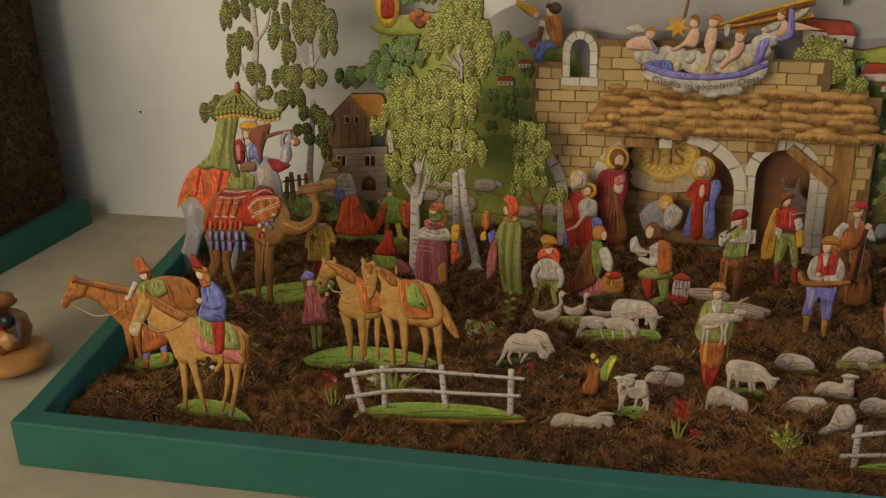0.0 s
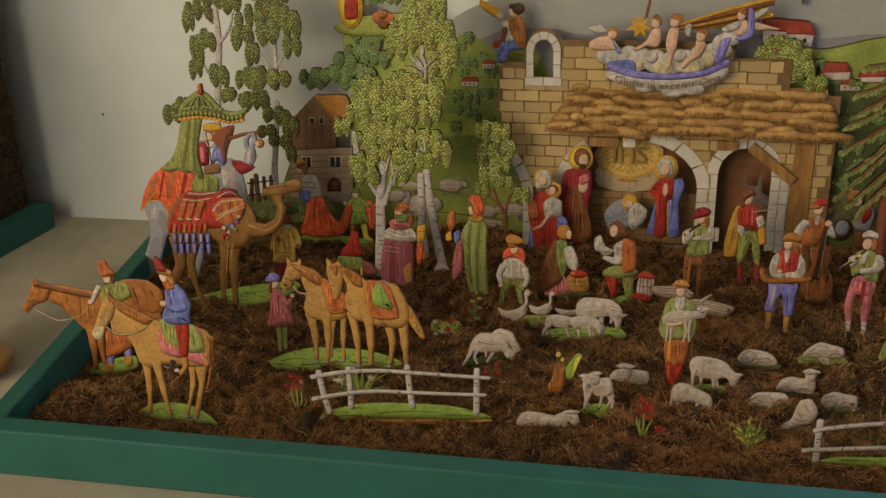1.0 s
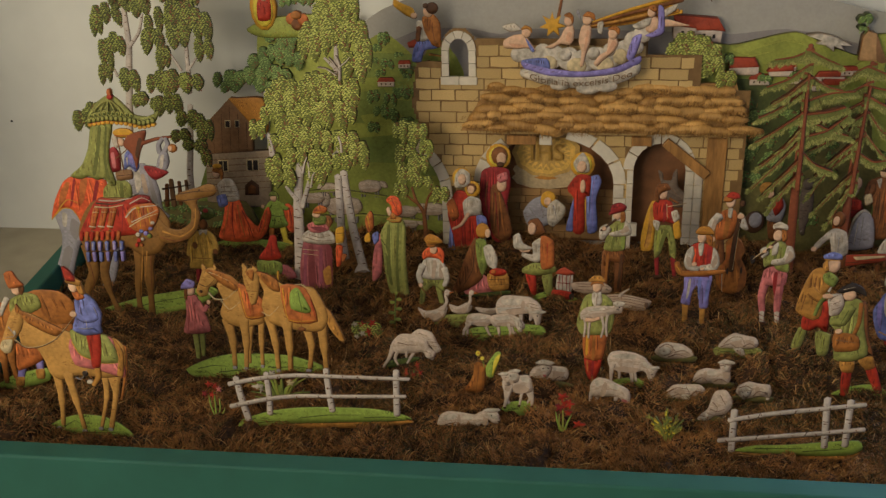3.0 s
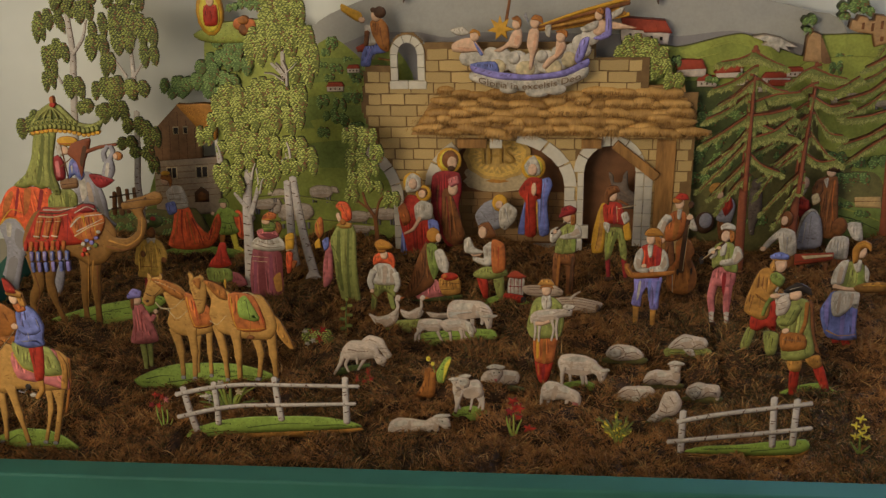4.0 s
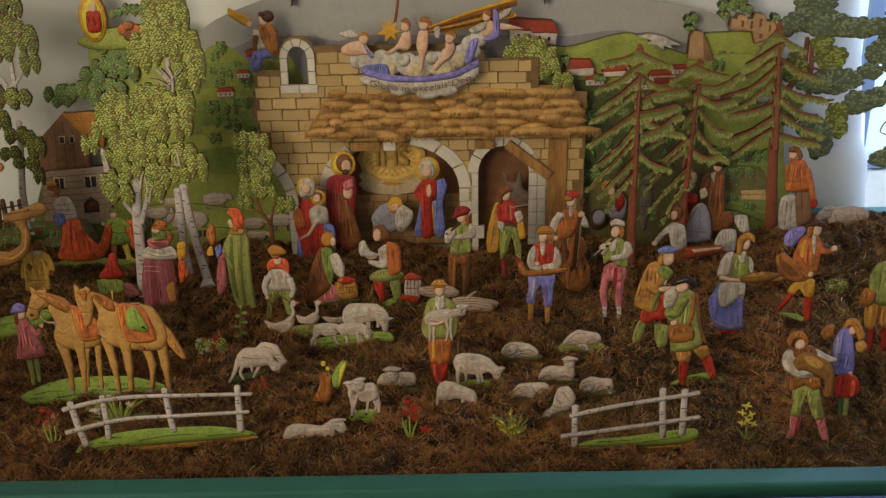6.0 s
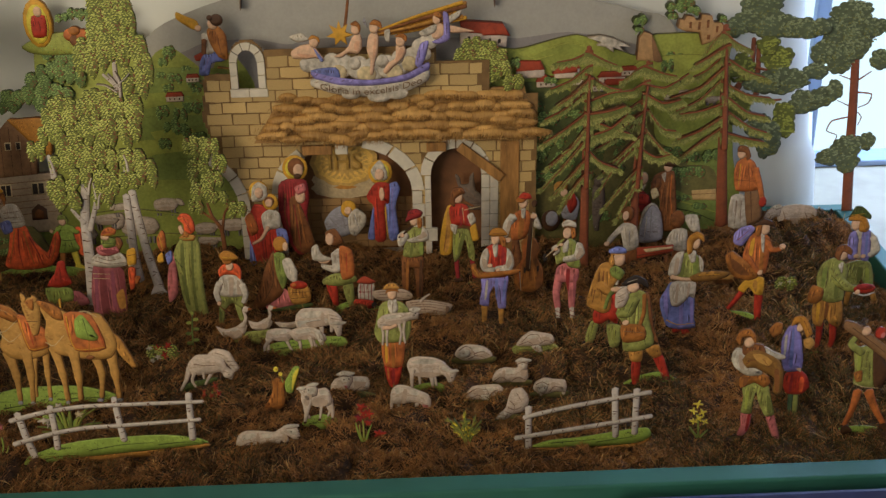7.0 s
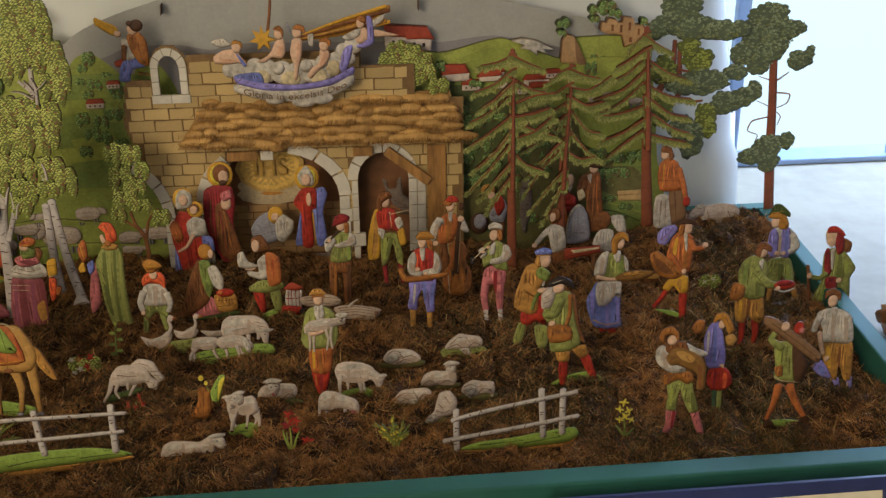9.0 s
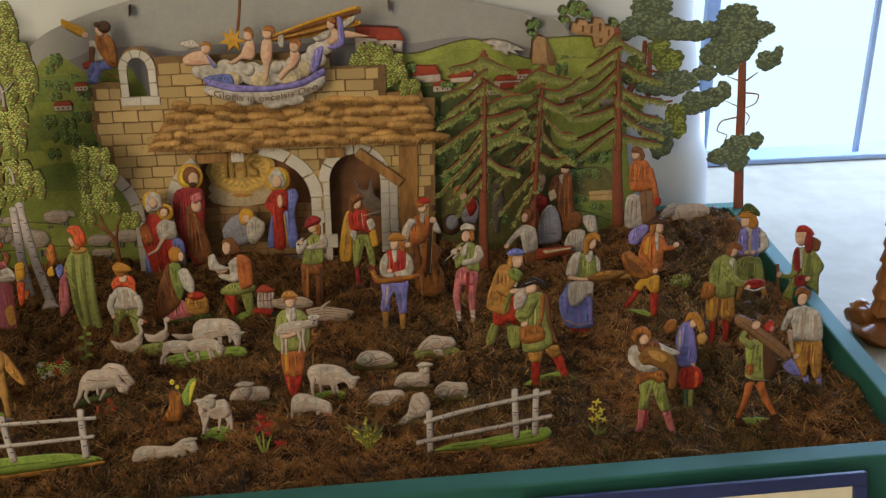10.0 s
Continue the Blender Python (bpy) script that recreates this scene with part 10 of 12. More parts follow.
c.e("black", -11.2, 29.8, 1.4, 4.5)
c.e("black", 5.4, 31.3, 1.4, 4.5)
c.s("white", 1.73, -17.5, 29.8, -15.5, 1.8)
c.e("skin", -1.1, 102.2, 4.2, 3.7)
c.e("dkbrown", -0.6, 118.4, 3.5, 4.5)
c.e("skin", -14.2, 119.9, 5.5, 7.5)
c.e("chestnut", -17.1, 124.3, 6.2, 4.5)
c.p("red", -20, 127.2, -14.9, 133, -6.7, 131.5, -3.7, 125.7, -11.7, 124.3)
c.s("crimson", 1.39, -17.2, 126.5, -5.1, 125.7)
c.done("paper_figurine", 0.3177, 0.4232, -0.0310, "flat printed card musician in orange vest playing a double bass", "figurine", "musicians")

c = Cut()
c.p("green", 7.8, 2.6, 20.6, 4.1, 25.1, -2.2, 2.3, -3.8)
c.l("crimson", 6.4, 4.9, -7.2, 34.1, -5.2, 9)
c.l("crimson", 6.4, 4.9, 12.6, 34.1, 16.2, 8.9)
c.p("dkbrown", -9.5, 9, -0.9, 9.7, 0.6, 5.8, -9.4, 4.2)
c.p("dkbrown", 13.4, 8.1, 20.5, 8.9, 23.5, 4.1, 13.5, 3.4)
c.p("green", -10.9, 75.8, 7.2, 77.2, 13.2, 63.5, 16.6, 45, 15.5, 32.5, 8.3, 38.8, 4.9, 60.4, 0.7, 60.5, -3, 38.8, -10, 32.6, -11.9, 55.9)
c.n("fold", 0.4, 71.2, 4.6, 69.6, 0.8, 55.8, -3.1, 40.4, -4.7, 51.2)
c.n("hilllt", -8, 69.7, -5.2, 69.7, -6, 45, -8.8, 43.5)
c.p("gold", -27.6, 66.7, -22.4, 94, -17.2, 109, -10.2, 107.5, -11.1, 81.9, -13.1, 45.1, -27.2, 43.5)
c.n("ochre", -18.4, 100, -14.2, 100, -16.1, 55.9, -21.6, 45.1, -20.6, 71.3)
c.s("brown", 1.41, -23, 48.2, -18, 81.9)
c.p("gold", 9.9, 80.3, 16.8, 84.8, 21.6, 63.4, 13.3, 60.4)
c.p("red", -15.7, 106, -6.2, 111.9, 6.4, 108.9, 10.9, 93.9, 11.3, 80.3, -1.3, 83.4, -12.4, 81.9)
c.n("crimson", -1.9, 107.4, 0.9, 107.4, 0.1, 83.3, -2.7, 83.4)
c.n("crimson", 6.5, 102.9, 9.5, 93.9, 8.5, 81.8, 5.6, 84.8)
c.p("white", -13.9, 84.9, -5.5, 81.9, -8, 69.7, -13.7, 77.3)
c.p("white", 6.7, 95.4, 13.6, 98.4, 18.1, 87.8, 11.3, 81.8)
c.s("cream", 1.41, 0.9, 105.9, 2.8, 84.8)
c.e("skin", -4.3, 119.3, 5.7, 7.6)
c.p("brown", -14.6, 119.4, -10.7, 131.2, 0.2, 132.6, 4.5, 125.2, -2.3, 122.3, -7.7, 117.9, -8.8, 107.5, -13.1, 110.5)
c.l("brown", 3.5, 2.1, 3.5, 113.4, 14.7, 107.3)
c.s("cream", 1.06, 2.4, 102.9, 24.4, 107.3)
c.done("paper_figurine", 0.2299, 0.4456, -0.0299, "flat printed card man in red vest and yellow cape", "figurine", "musicians")

c = Cut()
c.l("brown", 11.7, 8.2, -8.7, 61.3, -9.9, 30.7, -9.9, 4.2)
c.l("brown", 11.7, 8.2, 5.1, 61.2, 6.8, 30.6, 5.6, 1)
c.p("brown", -12.8, 62.8, 10.6, 64.3, 12.2, 46, -3.1, 47.6, -11.4, 41.4)
c.n("chestnut", -8.6, 56.7, -5.9, 56.7, -7.8, 15.1, -10.6, 15.1)
c.n("dkbrown", 7.9, 56.7, 10.7, 53.6, 8.3, 13.5, 5.5, 13.5)
c.p("green", -8.8, 95.8, 2.1, 101.7, 13, 97.2, 13.3, 68.8, 10.6, 62.7, -3.1, 61.3, -12.8, 64.3, -10.1, 80.9)
c.n("fold", -1.9, 83.9, 0.9, 83.8, -1.8, 62.8, -4.5, 62.8)
c.n("leaf", 7.6, 94.2, 11.7, 91.3, 12, 67.3, 7.9, 65.8)
c.p("white", 11.6, 101.6, 18.5, 95.7, 18.7, 83.8, -1.9, 80.9, -7.4, 85.4, 9, 91.3)
c.n("fawn", 13.1, 95.7, 17.2, 89.7, 9.1, 85.3, 6.3, 88.3)
c.p("white", -18.4, 91.4, -10.2, 97.3, -4.7, 89.8, -12.8, 76.4, -18.3, 77.9)
c.e("skin", 2, 110.5, 5.5, 7.4)
c.p("chestnut", 6.1, 114.9, 11.5, 112, 11.6, 101.6, 6.2, 100.2)
c.l("dkbrown", 2.7, 2.1, 0.7, 103.2, -17, 88.4)
c.e("skin", -12.9, 91.4, 2.7, 3.0)
c.p("crimson", -8.8, 109.1, -6.2, 116.4, -4.8, 122.3, 4.6, 125.2, 12.8, 120.7, 10.1, 114.9, 2, 112)
c.s("red", 1.37, -4.8, 117.9, 10.1, 119.3)
c.done("paper_figurine", 0.1683, 0.4125, -0.0358, "flat printed card piper boy in crimson hat and green vest", "figurine", "musicians")

c = Cut()
c.begin("base")
c.p("grass", -16.3, 0.2, -7.9, 8.4, 6.1, 11.2, 18.7, 5.8, 19.6, -2.3, -0.3, -7.9)
c.s("dkgreen", 1.07, -9.3, 0.3, 11.6, 1.7)
c.s("hilllt", 1.07, -6.8, 5.7, 7.1, 7.1)
c.begin("sheep")
c.l("fleece", 3.7, 2.1, 5.3, 24.6, 3.9, 14.6, 2.5, 5.8)
c.l("fleece", 4.3, 2.1, 9.9, 23.3, 13.1, 15.3, 10.6, 8.5)
c.l("fleece", 5.3, 2.7, 13.5, 28.7, 15.4, 15.3, 15.2, 5.8)
c.l("fleece", 4.3, 2.7, -11.9, 24.6, -11.2, 13.8, -7.9, 7.1)
c.p("fleece", -15.1, 33.9, -9.1, 39.2, 1.2, 40.6, 10.4, 41.9, 14.8, 35.3, 15.7, 24.7, 11, 20.6, -0.6, 20.6, -8.5, 23.2, -14.3, 24.6)
c.l("fleece", 6.4, 3.2, -6.1, 28.6, -10, 15.2, -12.7, 3)
c.n("fawn", -5, 27.3, 3.2, 31.3, 12.2, 26, 7.5, 20.6, -1.7, 20.6)
c.n("fawn", -9.3, 33.9, -6, 31.3, -8.6, 21.9, -11.9, 24.6)
c.n("white", 3.4, 39.3, 10.3, 39.3, 12.5, 34, 5.6, 34)
c.p("fleece", -15, 36.5, -17.1, 41.8, -11.3, 44.5, -2.1, 45.8, 2.3, 40.6, 1, 33.9, -6, 31.3, -8.4, 28.6, -12.9, 29.9)
c.n("white", -9.1, 41.9, -1, 43.2, -0, 37.9, -7, 35.2)
c.p("white", -19.4, 41.8, -14.7, 44.5, -9, 43.2, -11.4, 39.9)
c.p("white", -8.9, 45.8, -2, 48.5, 3.7, 47.2, 0.2, 43.9)
c.n("fawn", -8.1, 36.6, -3.6, 33.9, -6, 29.9)
c.e("black", -6.8, 40.5, 0.7, 0.8)
c.e("black", -11.5, 38.5, 0.6, 0.7)
c.e("dkbrown", 15.2, 5.1, 1.6, 1.2)
c.e("dkbrown", 1.9, 5.1, 1.6, 1.2)
c.e("dkbrown", -12.7, 2.3, 1.6, 1.2)
c.done("paper_sheep", 0.0644, 0.1475, -0.0371, "flat printed card white sheep standing on a grassy base", "sheep", "flock")

c = Cut()
c.begin("base")
c.p("grass", -15.7, 5.2, -6.1, 10.8, 11.9, 12.2, 21.6, 6.7, 22.9, 1.1, 0, -1.8)
c.s("hilllt", 1.14, -9.7, 6.6, 9.6, 8.7)
c.begin("sheep")
c.l("fleece", 4.5, 2.3, -7.4, 24.7, -6.2, 17.8, -6.1, 10.8)
c.l("fleece", 4.5, 2.3, 8.1, 23.3, 10.7, 13.6, 12, 8.1)
c.p("fleece", -19.5, 34.3, -15.9, 42.5, -6.4, 44.6, 9.1, 42.6, 19.9, 37.1, 24.8, 28.9, 21.3, 22, 9.4, 19.2, -6.2, 20.5, -15.8, 21.9)
c.l("fleece", 6.3, 2.8, -13.5, 28.8, -14.6, 17.7, -14.5, 6.6)
c.l("fleece", 6.3, 2.8, 4.5, 27.5, 7.1, 15, 7.8, 5.2)
c.n("fawn", -13.4, 23.3, -2.7, 26.1, 8.1, 24.7, 16.5, 23.4, 8.2, 18.5, -6.2, 19.8)
c.n("fawn", -5.2, 39.8, -3.4, 39.8, -4.5, 26.1, -6.9, 27.5)
c.n("white", -14.7, 38.4, -0.4, 41.9, 11.5, 39.9, 9.2, 35.7, -6.3, 35.7)
c.p("fleece", 15.1, 37.1, 21.1, 34.4, 28.4, 27.5, 34.4, 26.2, 32.2, 19.2, 28.8, 9.5, 25.2, 9.5, 21.4, 19.2, 15.3, 23.4)
c.n("fawn", 21.3, 23.4, 25, 20.6, 26.3, 12.3, 23.9, 15.1)
c.p("white", 24.8, 26.1, 33.2, 27.5, 35.6, 24.8, 28.5, 22.7)
c.n("white", 18.8, 33, 24.8, 28.9, 23.7, 24.8, 17.6, 28.9)
c.e("black", 28, 17.8, 0.7, 0.8)
c.e("pink", 27, 9.5, 1.1, 1.2)
c.e("dkbrown", -14.5, 5.9, 1.7, 1.2)
c.e("dkbrown", 7.8, 4.5, 1.7, 1.2)
c.done("paper_sheep", 0.1760, 0.2057, -0.0406, "flat printed card white sheep grazing on a small green base", "sheep", "flock")

c = Cut()
c.l("fleece", 4.9, 2.7, -19.4, 17.4, -20.6, 9.2, -21.2, 3.7)
c.l("fleece", 4.9, 2.7, -12.4, 14.7, -13.6, 7.8, -14.8, 2.3)
c.l("fleece", 5.5, 2.7, 6.4, 12, 5.3, 6.5, 4.1, -0.4)
c.p("fleece", -21.8, 20.2, -19.4, 28.3, -13.6, 32.4, -4.2, 31.1, 6.3, 25.7, 16.9, 20.3, 20.5, 12.1, 19.4, 2.5, 13.6, 1.1, 9.9, 9.3, -0.6, 10.6, -12.4, 9.2, -19.5, 10.6)
c.n("fawn", -7.7, 27, -4.2, 25.7, -6.5, 10.6, -11.2, 12)
c.n("fawn", -1.8, 13.4, 8.7, 12.1, 17, 5.2, 14.7, 1.1, 8.8, 9.3)
c.n("white", -17.1, 28.3, -10.1, 30.4, -7.7, 25.7, -14.7, 21.5)
c.n("white", -0.7, 27, 8.7, 23, 6.3, 18.9, -1.9, 21.6)
c.n("pink", 11.1, 7.9, 17, 6.6, 17.1, 1.1, 12.4, 1.7)
c.done("paper_sheep", 0.1603, 0.1736, -0.0430, "flat printed card cream sheep with lowered head in moss", "sheep", "flock")

c = Cut()
# shadow under the folded legs, drawn as a dark patch
c.p("forest_and_shadow", -27, 2, -1.5, 8, 24, 3, 19.200000000000003, -4, -21.6, -4)
c.p("fleece", -23.1, 3.8, -21.6, 16.4, -15.3, 23.4, 0.4, 24.9, 16.1, 23.5, 19.6, 16.5, 17.1, 8.1, 0.1, 5.2, -12.2, 1)
c.n("fawn", -9.4, 16.5, -2.3, 10.9, -9.7, 3.8, -18.3, 2.4)
c.n("fawn", 3.9, 19.3, 14.8, 19.3, 12.3, 9.5, 2.6, 8.1)
c.n("white", 2.8, 23.5, 14.9, 22.1, 14.8, 17.9, 3.9, 19.3)
c.p("fleece", -15.4, 22, -10.4, 27.6, -0.7, 29, 1.6, 20.7, -2.2, 12.3, -8.4, 8, -14.3, 13.6)
c.n("white", -11.7, 24.8, -3.2, 26.2, -2.1, 20.7, -9.4, 17.9)
c.p("white", -16.5, 27.6, -9.1, 31.8, 0.5, 30.4, 4.1, 28.3, -2, 24.8, -10.5, 25.5)
c.e("black", -8.1, 21.4, 0.8, 0.9)
c.e("black", -2.7, 22.1, 0.8, 0.9)
c.n("pink", -8.3, 13.7, -4.6, 13.7, -5.9, 10.2)
c.s("umber", 1.4, -20, 5, -13, 9, -7, 5)
c.s("umber", 1.4, 3, 7, 10, 12, 17, 9)
c.s("umber", 1.2, -14, 24, -7, 27, 0, 24)
c.done("paper_sheep", 0.0971, 0.2078, -0.0435, "flat printed card cream sheep resting on its folded legs", "sheep", "flock")

c = Cut()
c.begin("base")
c.p("green", -26.1, 5.3, -16.2, 11.1, 8.8, 12.6, 25.5, 6.8, 26, -1.9, -2.8, -6.3, -21.9, -3.4)
c.s("dkgreen", 1.22, -18.4, 2.4, 15.6, 3.9)
c.begin("sheep")
c.p("fleece", -21.1, 8.2, -14.1, 19.7, -4.4, 26.2, 5.7, 24, 18.3, 21.2, 22.5, 14, 19.1, 8.3, 2.8, 6.8)
c.n("white", -11.6, 19.7, -3.1, 24, 4.6, 21.2, -3.9, 15.4)
c.n("fawn", -8.8, 14, -0.2, 16.9, 6.4, 11.1, -1, 8.2)
c.n("fawn", 8.5, 18.3, 16.1, 16.9, 17.7, 11.1, 11.5, 9.7)
c.s("umber", 1.22, -15.1, 12.5, -6.7, 21.2, 3.3, 21.2, 7.6, 12.6)
c.p("white", -4.8, 8.2, 5.3, 8.2, 9.5, -0.4, 3.3, -1.9)
c.n("fawn", -2.1, 5.3, 2.9, 5.3, 4.5, -0.4)
c.e("black", 0.4, 4.6, 0.7, 0.8)
c.s("umber", 1.6, -18, 9, -8, 13, -2, 9)
c.s("umber", 1.5, 6, 10, 13, 14, 20, 10)
c.s("umber", 1.2, -4, 8, 2, 9, 7, 7)
c.done("paper_sheep", 0.3016, 0.2755, -0.0341, "flat printed card white lamb asleep on green base", "sheep", "flock")

c = Cut()
# dark patch painted as the curled sheep's ground shadow
c.p("forest_and_shadow", -27, 2, -2.5, 8, 22, 3, 17.6, -4, -21.6, -4)
c.p("fleece", -23.8, 8.1, -19, 16.6, -10.4, 20.2, 5.7, 18.1, 14.5, 12.4, 18.5, 5.3, 9.9, 1, -9.9, -0.4, -18.7, 2.4)
c.n("fawn", -16.5, 13.8, -7.8, 15.2, -2.7, 9.6, -10, 3.8, -17.5, 6.7)
c.n("white", -7.9, 18.1, 4.5, 15.9, 10.8, 11, 1, 9.6, -6.6, 13.8)
c.n("fawn", -0.2, 6.7, 13.4, 8.2, 16, 3.9, 4.9, 1.7)
c.s("dkbrown", 0.59, -15.1, 9.5, -7.6, 8.1, -4, 11)
c.s("umber", 1.19, -6.6, 16.6, -1.5, 8.1, -5, 2.4)
c.p("white", -20, 9, -15, 15, -7, 13, -7, 6, -15, 3)
c.s("umber", 1.6, -19, 13, -12, 18, -4, 15)
c.s("umber", 1.4, -9, 2, 0, 6, 10, 3)
c.s("umber", 1.4, -3, 8, 7, 11, 14, 7)
c.e("umber", -14, 9, 0.8, 0.8)
c.done("paper_sheep", 0.2333, 0.2518, -0.0294, "flat printed card cream sheep lying curled in moss", "sheep", "flock")

c = Cut()
# painted ground shadow beneath the sheep
c.p("forest_and_shadow", -23, 2, 0.5, 8, 24, 3, 19.200000000000003, -4, -18.400000000000002, -4)
c.p("fleece", -19.6, 5.2, -15.1, 16.4, -5.6, 20.6, 6.4, 19.3, 11.1, 23.4, 18.4, 20.7, 20.2, 8.1, 15.7, 1, -0.1, 2.4, -12.1, 1)
c.n("fawn", -7.9, 16.4, -5.5, 16.4, -6.2, 5.2, -9.8, 3.8)
c.n("fawn", -0.3, 8, 11.8, 8.1, 16.9, 2.5, 2.4, 2.4)
c.n("white", -4.4, 18.5, 5.3, 17.2, 4.3, 12.3, -4.1, 12.2)
c.p("fleece", 7.3, 26.2, 13.1, 30.4, 19.3, 27.6, 18.5, 17.9, 11.5, 15.1, 8.8, 20.7)
c.p("white", 4.9, 27.6, 11.9, 31.8, 22.8, 29, 21.7, 26.2, 13.3, 26.2)
c.n("white", 11, 24.8, 15.8, 24.8, 14.9, 19.3)
c.e("black", 12.8, 24.1, 0.7, 0.7)
c.n("fawn", 11.4, 16.5, 18.6, 16.5, 17.7, 9.5, 12.9, 9.5)
c.s("umber", 1.4, -17, 4, -10, 9, -4, 5)
c.s("umber", 1.4, 2, 4, 9, 8, 17, 4)
c.s("umber", 1.2, 7, 24, 14, 26, 20, 24)
c.done("paper_sheep", 0.2676, 0.2185, -0.0410, "flat printed card cream sheep lying with raised head", "sheep", "flock")

c = Cut()
# flat dark patch: shadow where the sheep lies on the moss
c.p("forest_and_shadow", -26, 2, 0.0, 8, 26, 3, 20.8, -4, -20.8, -4)
c.p("fleece", -22.6, 3, -15.6, 9.9, -9.9, 16.8, 1.8, 18.3, 17.1, 18.3, 23.3, 11.5, 21.2, 4.5, 10.6, 3.1, 7.2, -1.1, -2.3, 0.3, -15.4, 1.6)
c.n("fawn", -9.8, 11.3, -0.4, 12.8, 3.4, 4.5, -6, 3.1)
c.n("white", -0.5, 16.2, 13.7, 15.5, 12.6, 11.4, 2, 11.4)
c.n("fawn", 10.3, 10, 19.8, 10.1, 17.6, 4.5, 9.4, 4.5)
c.s("dkbrown", 0.56, -8.5, 8.6, -0.2, 5.9, 8, 8.6)
c.s("umber", 1.12, 3.1, 15.5, 6.9, 7.3, 2.3, 1.7)
c.p("white", -1.3, 5.8, 6.9, 5.9, 8.3, -0.4, 1.2, -0.4)
c.s("umber", 1.6, -14, 9, -6, 14, 4, 13)
c.s("umber", 1.4, 8, 5, 14, 11, 21, 9)
c.s("umber", 1.2, -12, 3, -4, 6, 1, 3)
c.done("paper_sheep", 0.2348, 0.1873, -0.0409, "flat printed card cream sheep lying flat in moss", "sheep", "flock")

c = Cut()
# contact shadow below the resting sheep, put in as colour
c.p("forest_and_shadow", -20, 2, 1.0, 8, 22, 3, 17.6, -4, -16.0, -4)
c.l("fleece", 5, 3.4, 14.9, 8, 16.4, 2.4, 16, -0.3)
c.l("fleece", 5, 3.4, -8.6, 6.5, -7.2, 2.4, -8.2, -0.4)
c.p("fleece", -16.9, 7.9, -13.8, 16.1, -4.7, 20.9, 4.8, 18.9, 16.6, 17.6, 19.5, 9.4, 17.6, 2.4, 8.1, 3.8, -1.2, 1, -9.4, 1)
c.n("fawn", 2.7, 14.8, 6.3, 14.8, 8, 5.2, 3.3, 5.2)
c.n("white", -9.2, 17.5, 0.1, 18.9, -0.7, 13.4, -7.7, 12)
c.n("fawn", -14.6, 9.2, -10, 10.6, -6, 2.4, -11.9, 2.3)
c.p("white", -13.6, 12, -5.5, 14.8, -0.6, 10.7, -3.6, 2.4, -9.4, 1)
c.s("umber", 1.12, -12.2, 9.2, -1.7, 10.7)
c.e("black", -9.8, 7.9, 0.7, 0.7)
c.e("black", -4.6, 8.6, 0.7, 0.7)
c.s("umber", 1.5, 1, 4, 6, 10, 15, 8)
c.s("umber", 1.3, -14, 13, -7, 16, 0, 12)
c.s("umber", 1.2, -9, 4, -6, 2, -4, 4)
c.done("paper_sheep", 0.3060, 0.1906, -0.0392, "flat printed card cream sheep resting with turned head", "sheep", "flock")

c = Cut()
# shadow along the sheep's underside, drawn as a dark strip
c.p("forest_and_shadow", -28, 2, 1.0, 8, 30, 3, 24.0, -4, -22.400000000000002, -4)
c.p("fleece", -23.7, 5.6, -20.8, 16.3, -12.5, 21.7, 1, 21.1, 14.5, 19.2, 21.5, 23.2, 25.8, 16.6, 28.8, 8.6, 24.2, 5.9, 20.9, 8.5, 15.9, 0.4, -0.1, -1, -16.1, -1.1)
c.n("fawn", -2.5, 17.7, -0.3, 17.8, 0.1, 3, -4.4, 4.3)
c.n("fawn", 2.6, 7.1, 14.1, 9.8, 17.2, 3.1, 5.6, -1)
c.n("white", -17.4, 16.3, -5.8, 19.7, -3.8, 15.1, -14.3, 11)
c.n("white", 3.2, 18.4, 13.3, 16.5, 9.7, 12.5, 2.9, 13.8)
c.p("fleece", 21.5, 23.2, 29.5, 25.9, 37.3, 23.3, 40.3, 11.3, 33.4, 9.9, 27.9, 13.9, 23.2, 9.9)
c.n("white", 27.1, 21.9, 35, 21.9, 37, 15.3, 30.3, 16.6)
c.p("white", 22.7, 24.5, 28.5, 27.2, 38.6, 27.2, 39.6, 24.6, 30.5, 22.6)
c.n("fawn", 23.5, 16.6, 27.9, 13.9, 25.4, 7.2, 22, 8.5)
c.e("black", 31.5, 19.3, 0.7, 0.7)
c.n("dkbrown", 36.9, 12.6, 40.3, 13.3, 39.7, 10.6)
c.s("umber", 1.5, -18, 4, -10, 8, -3, 4)
c.s("umber", 1.5, 4, 4, 11, 8, 17, 3)
c.done("paper_sheep", 0.0089, 0.1188, -0.0456, "flat printed card white sheep lying down in the moss", "sheep", "flock")

c = Cut()
c.p("red", -7.5, 14.2, 0.7, 13.7, 2.4, 7.6, -5.7, 6.6)
c.p("red", 3.4, 13.5, 10.3, 11.6, 14.8, 3.8, 5.2, 4.4)
c.p("blue", -18, 63.3, -13.1, 71.7, 9.5, 71.9, 15.8, 55.6, 17.5, 26.1, 19.7, 12.5, -0.5, 10.8, -14.3, 16.1, -22, 35.9, -24, 50.6)
c.n("violet", -20.3, 57.7, -16.5, 60.4, -13.5, 28, -17.9, 35.6)
c.n("violet", -0.9, 41.9, 3.2, 41.7, 4.7, 15, 0.6, 15.2)
c.n("violet", 10.8, 48.6, 14.2, 48.4, 16.6, 18.7, 13.9, 18.9)
c.s("gold", 1.87, -14.7, 23.6, -0.8, 16.8, 18, 18.6)
c.p("white", -11.8, 71.6, 14.7, 73, 16, 51.2, 9.2, 53, 4.3, 46, -2.1, 40.6, -10.3, 42.5, -13.7, 57.3)
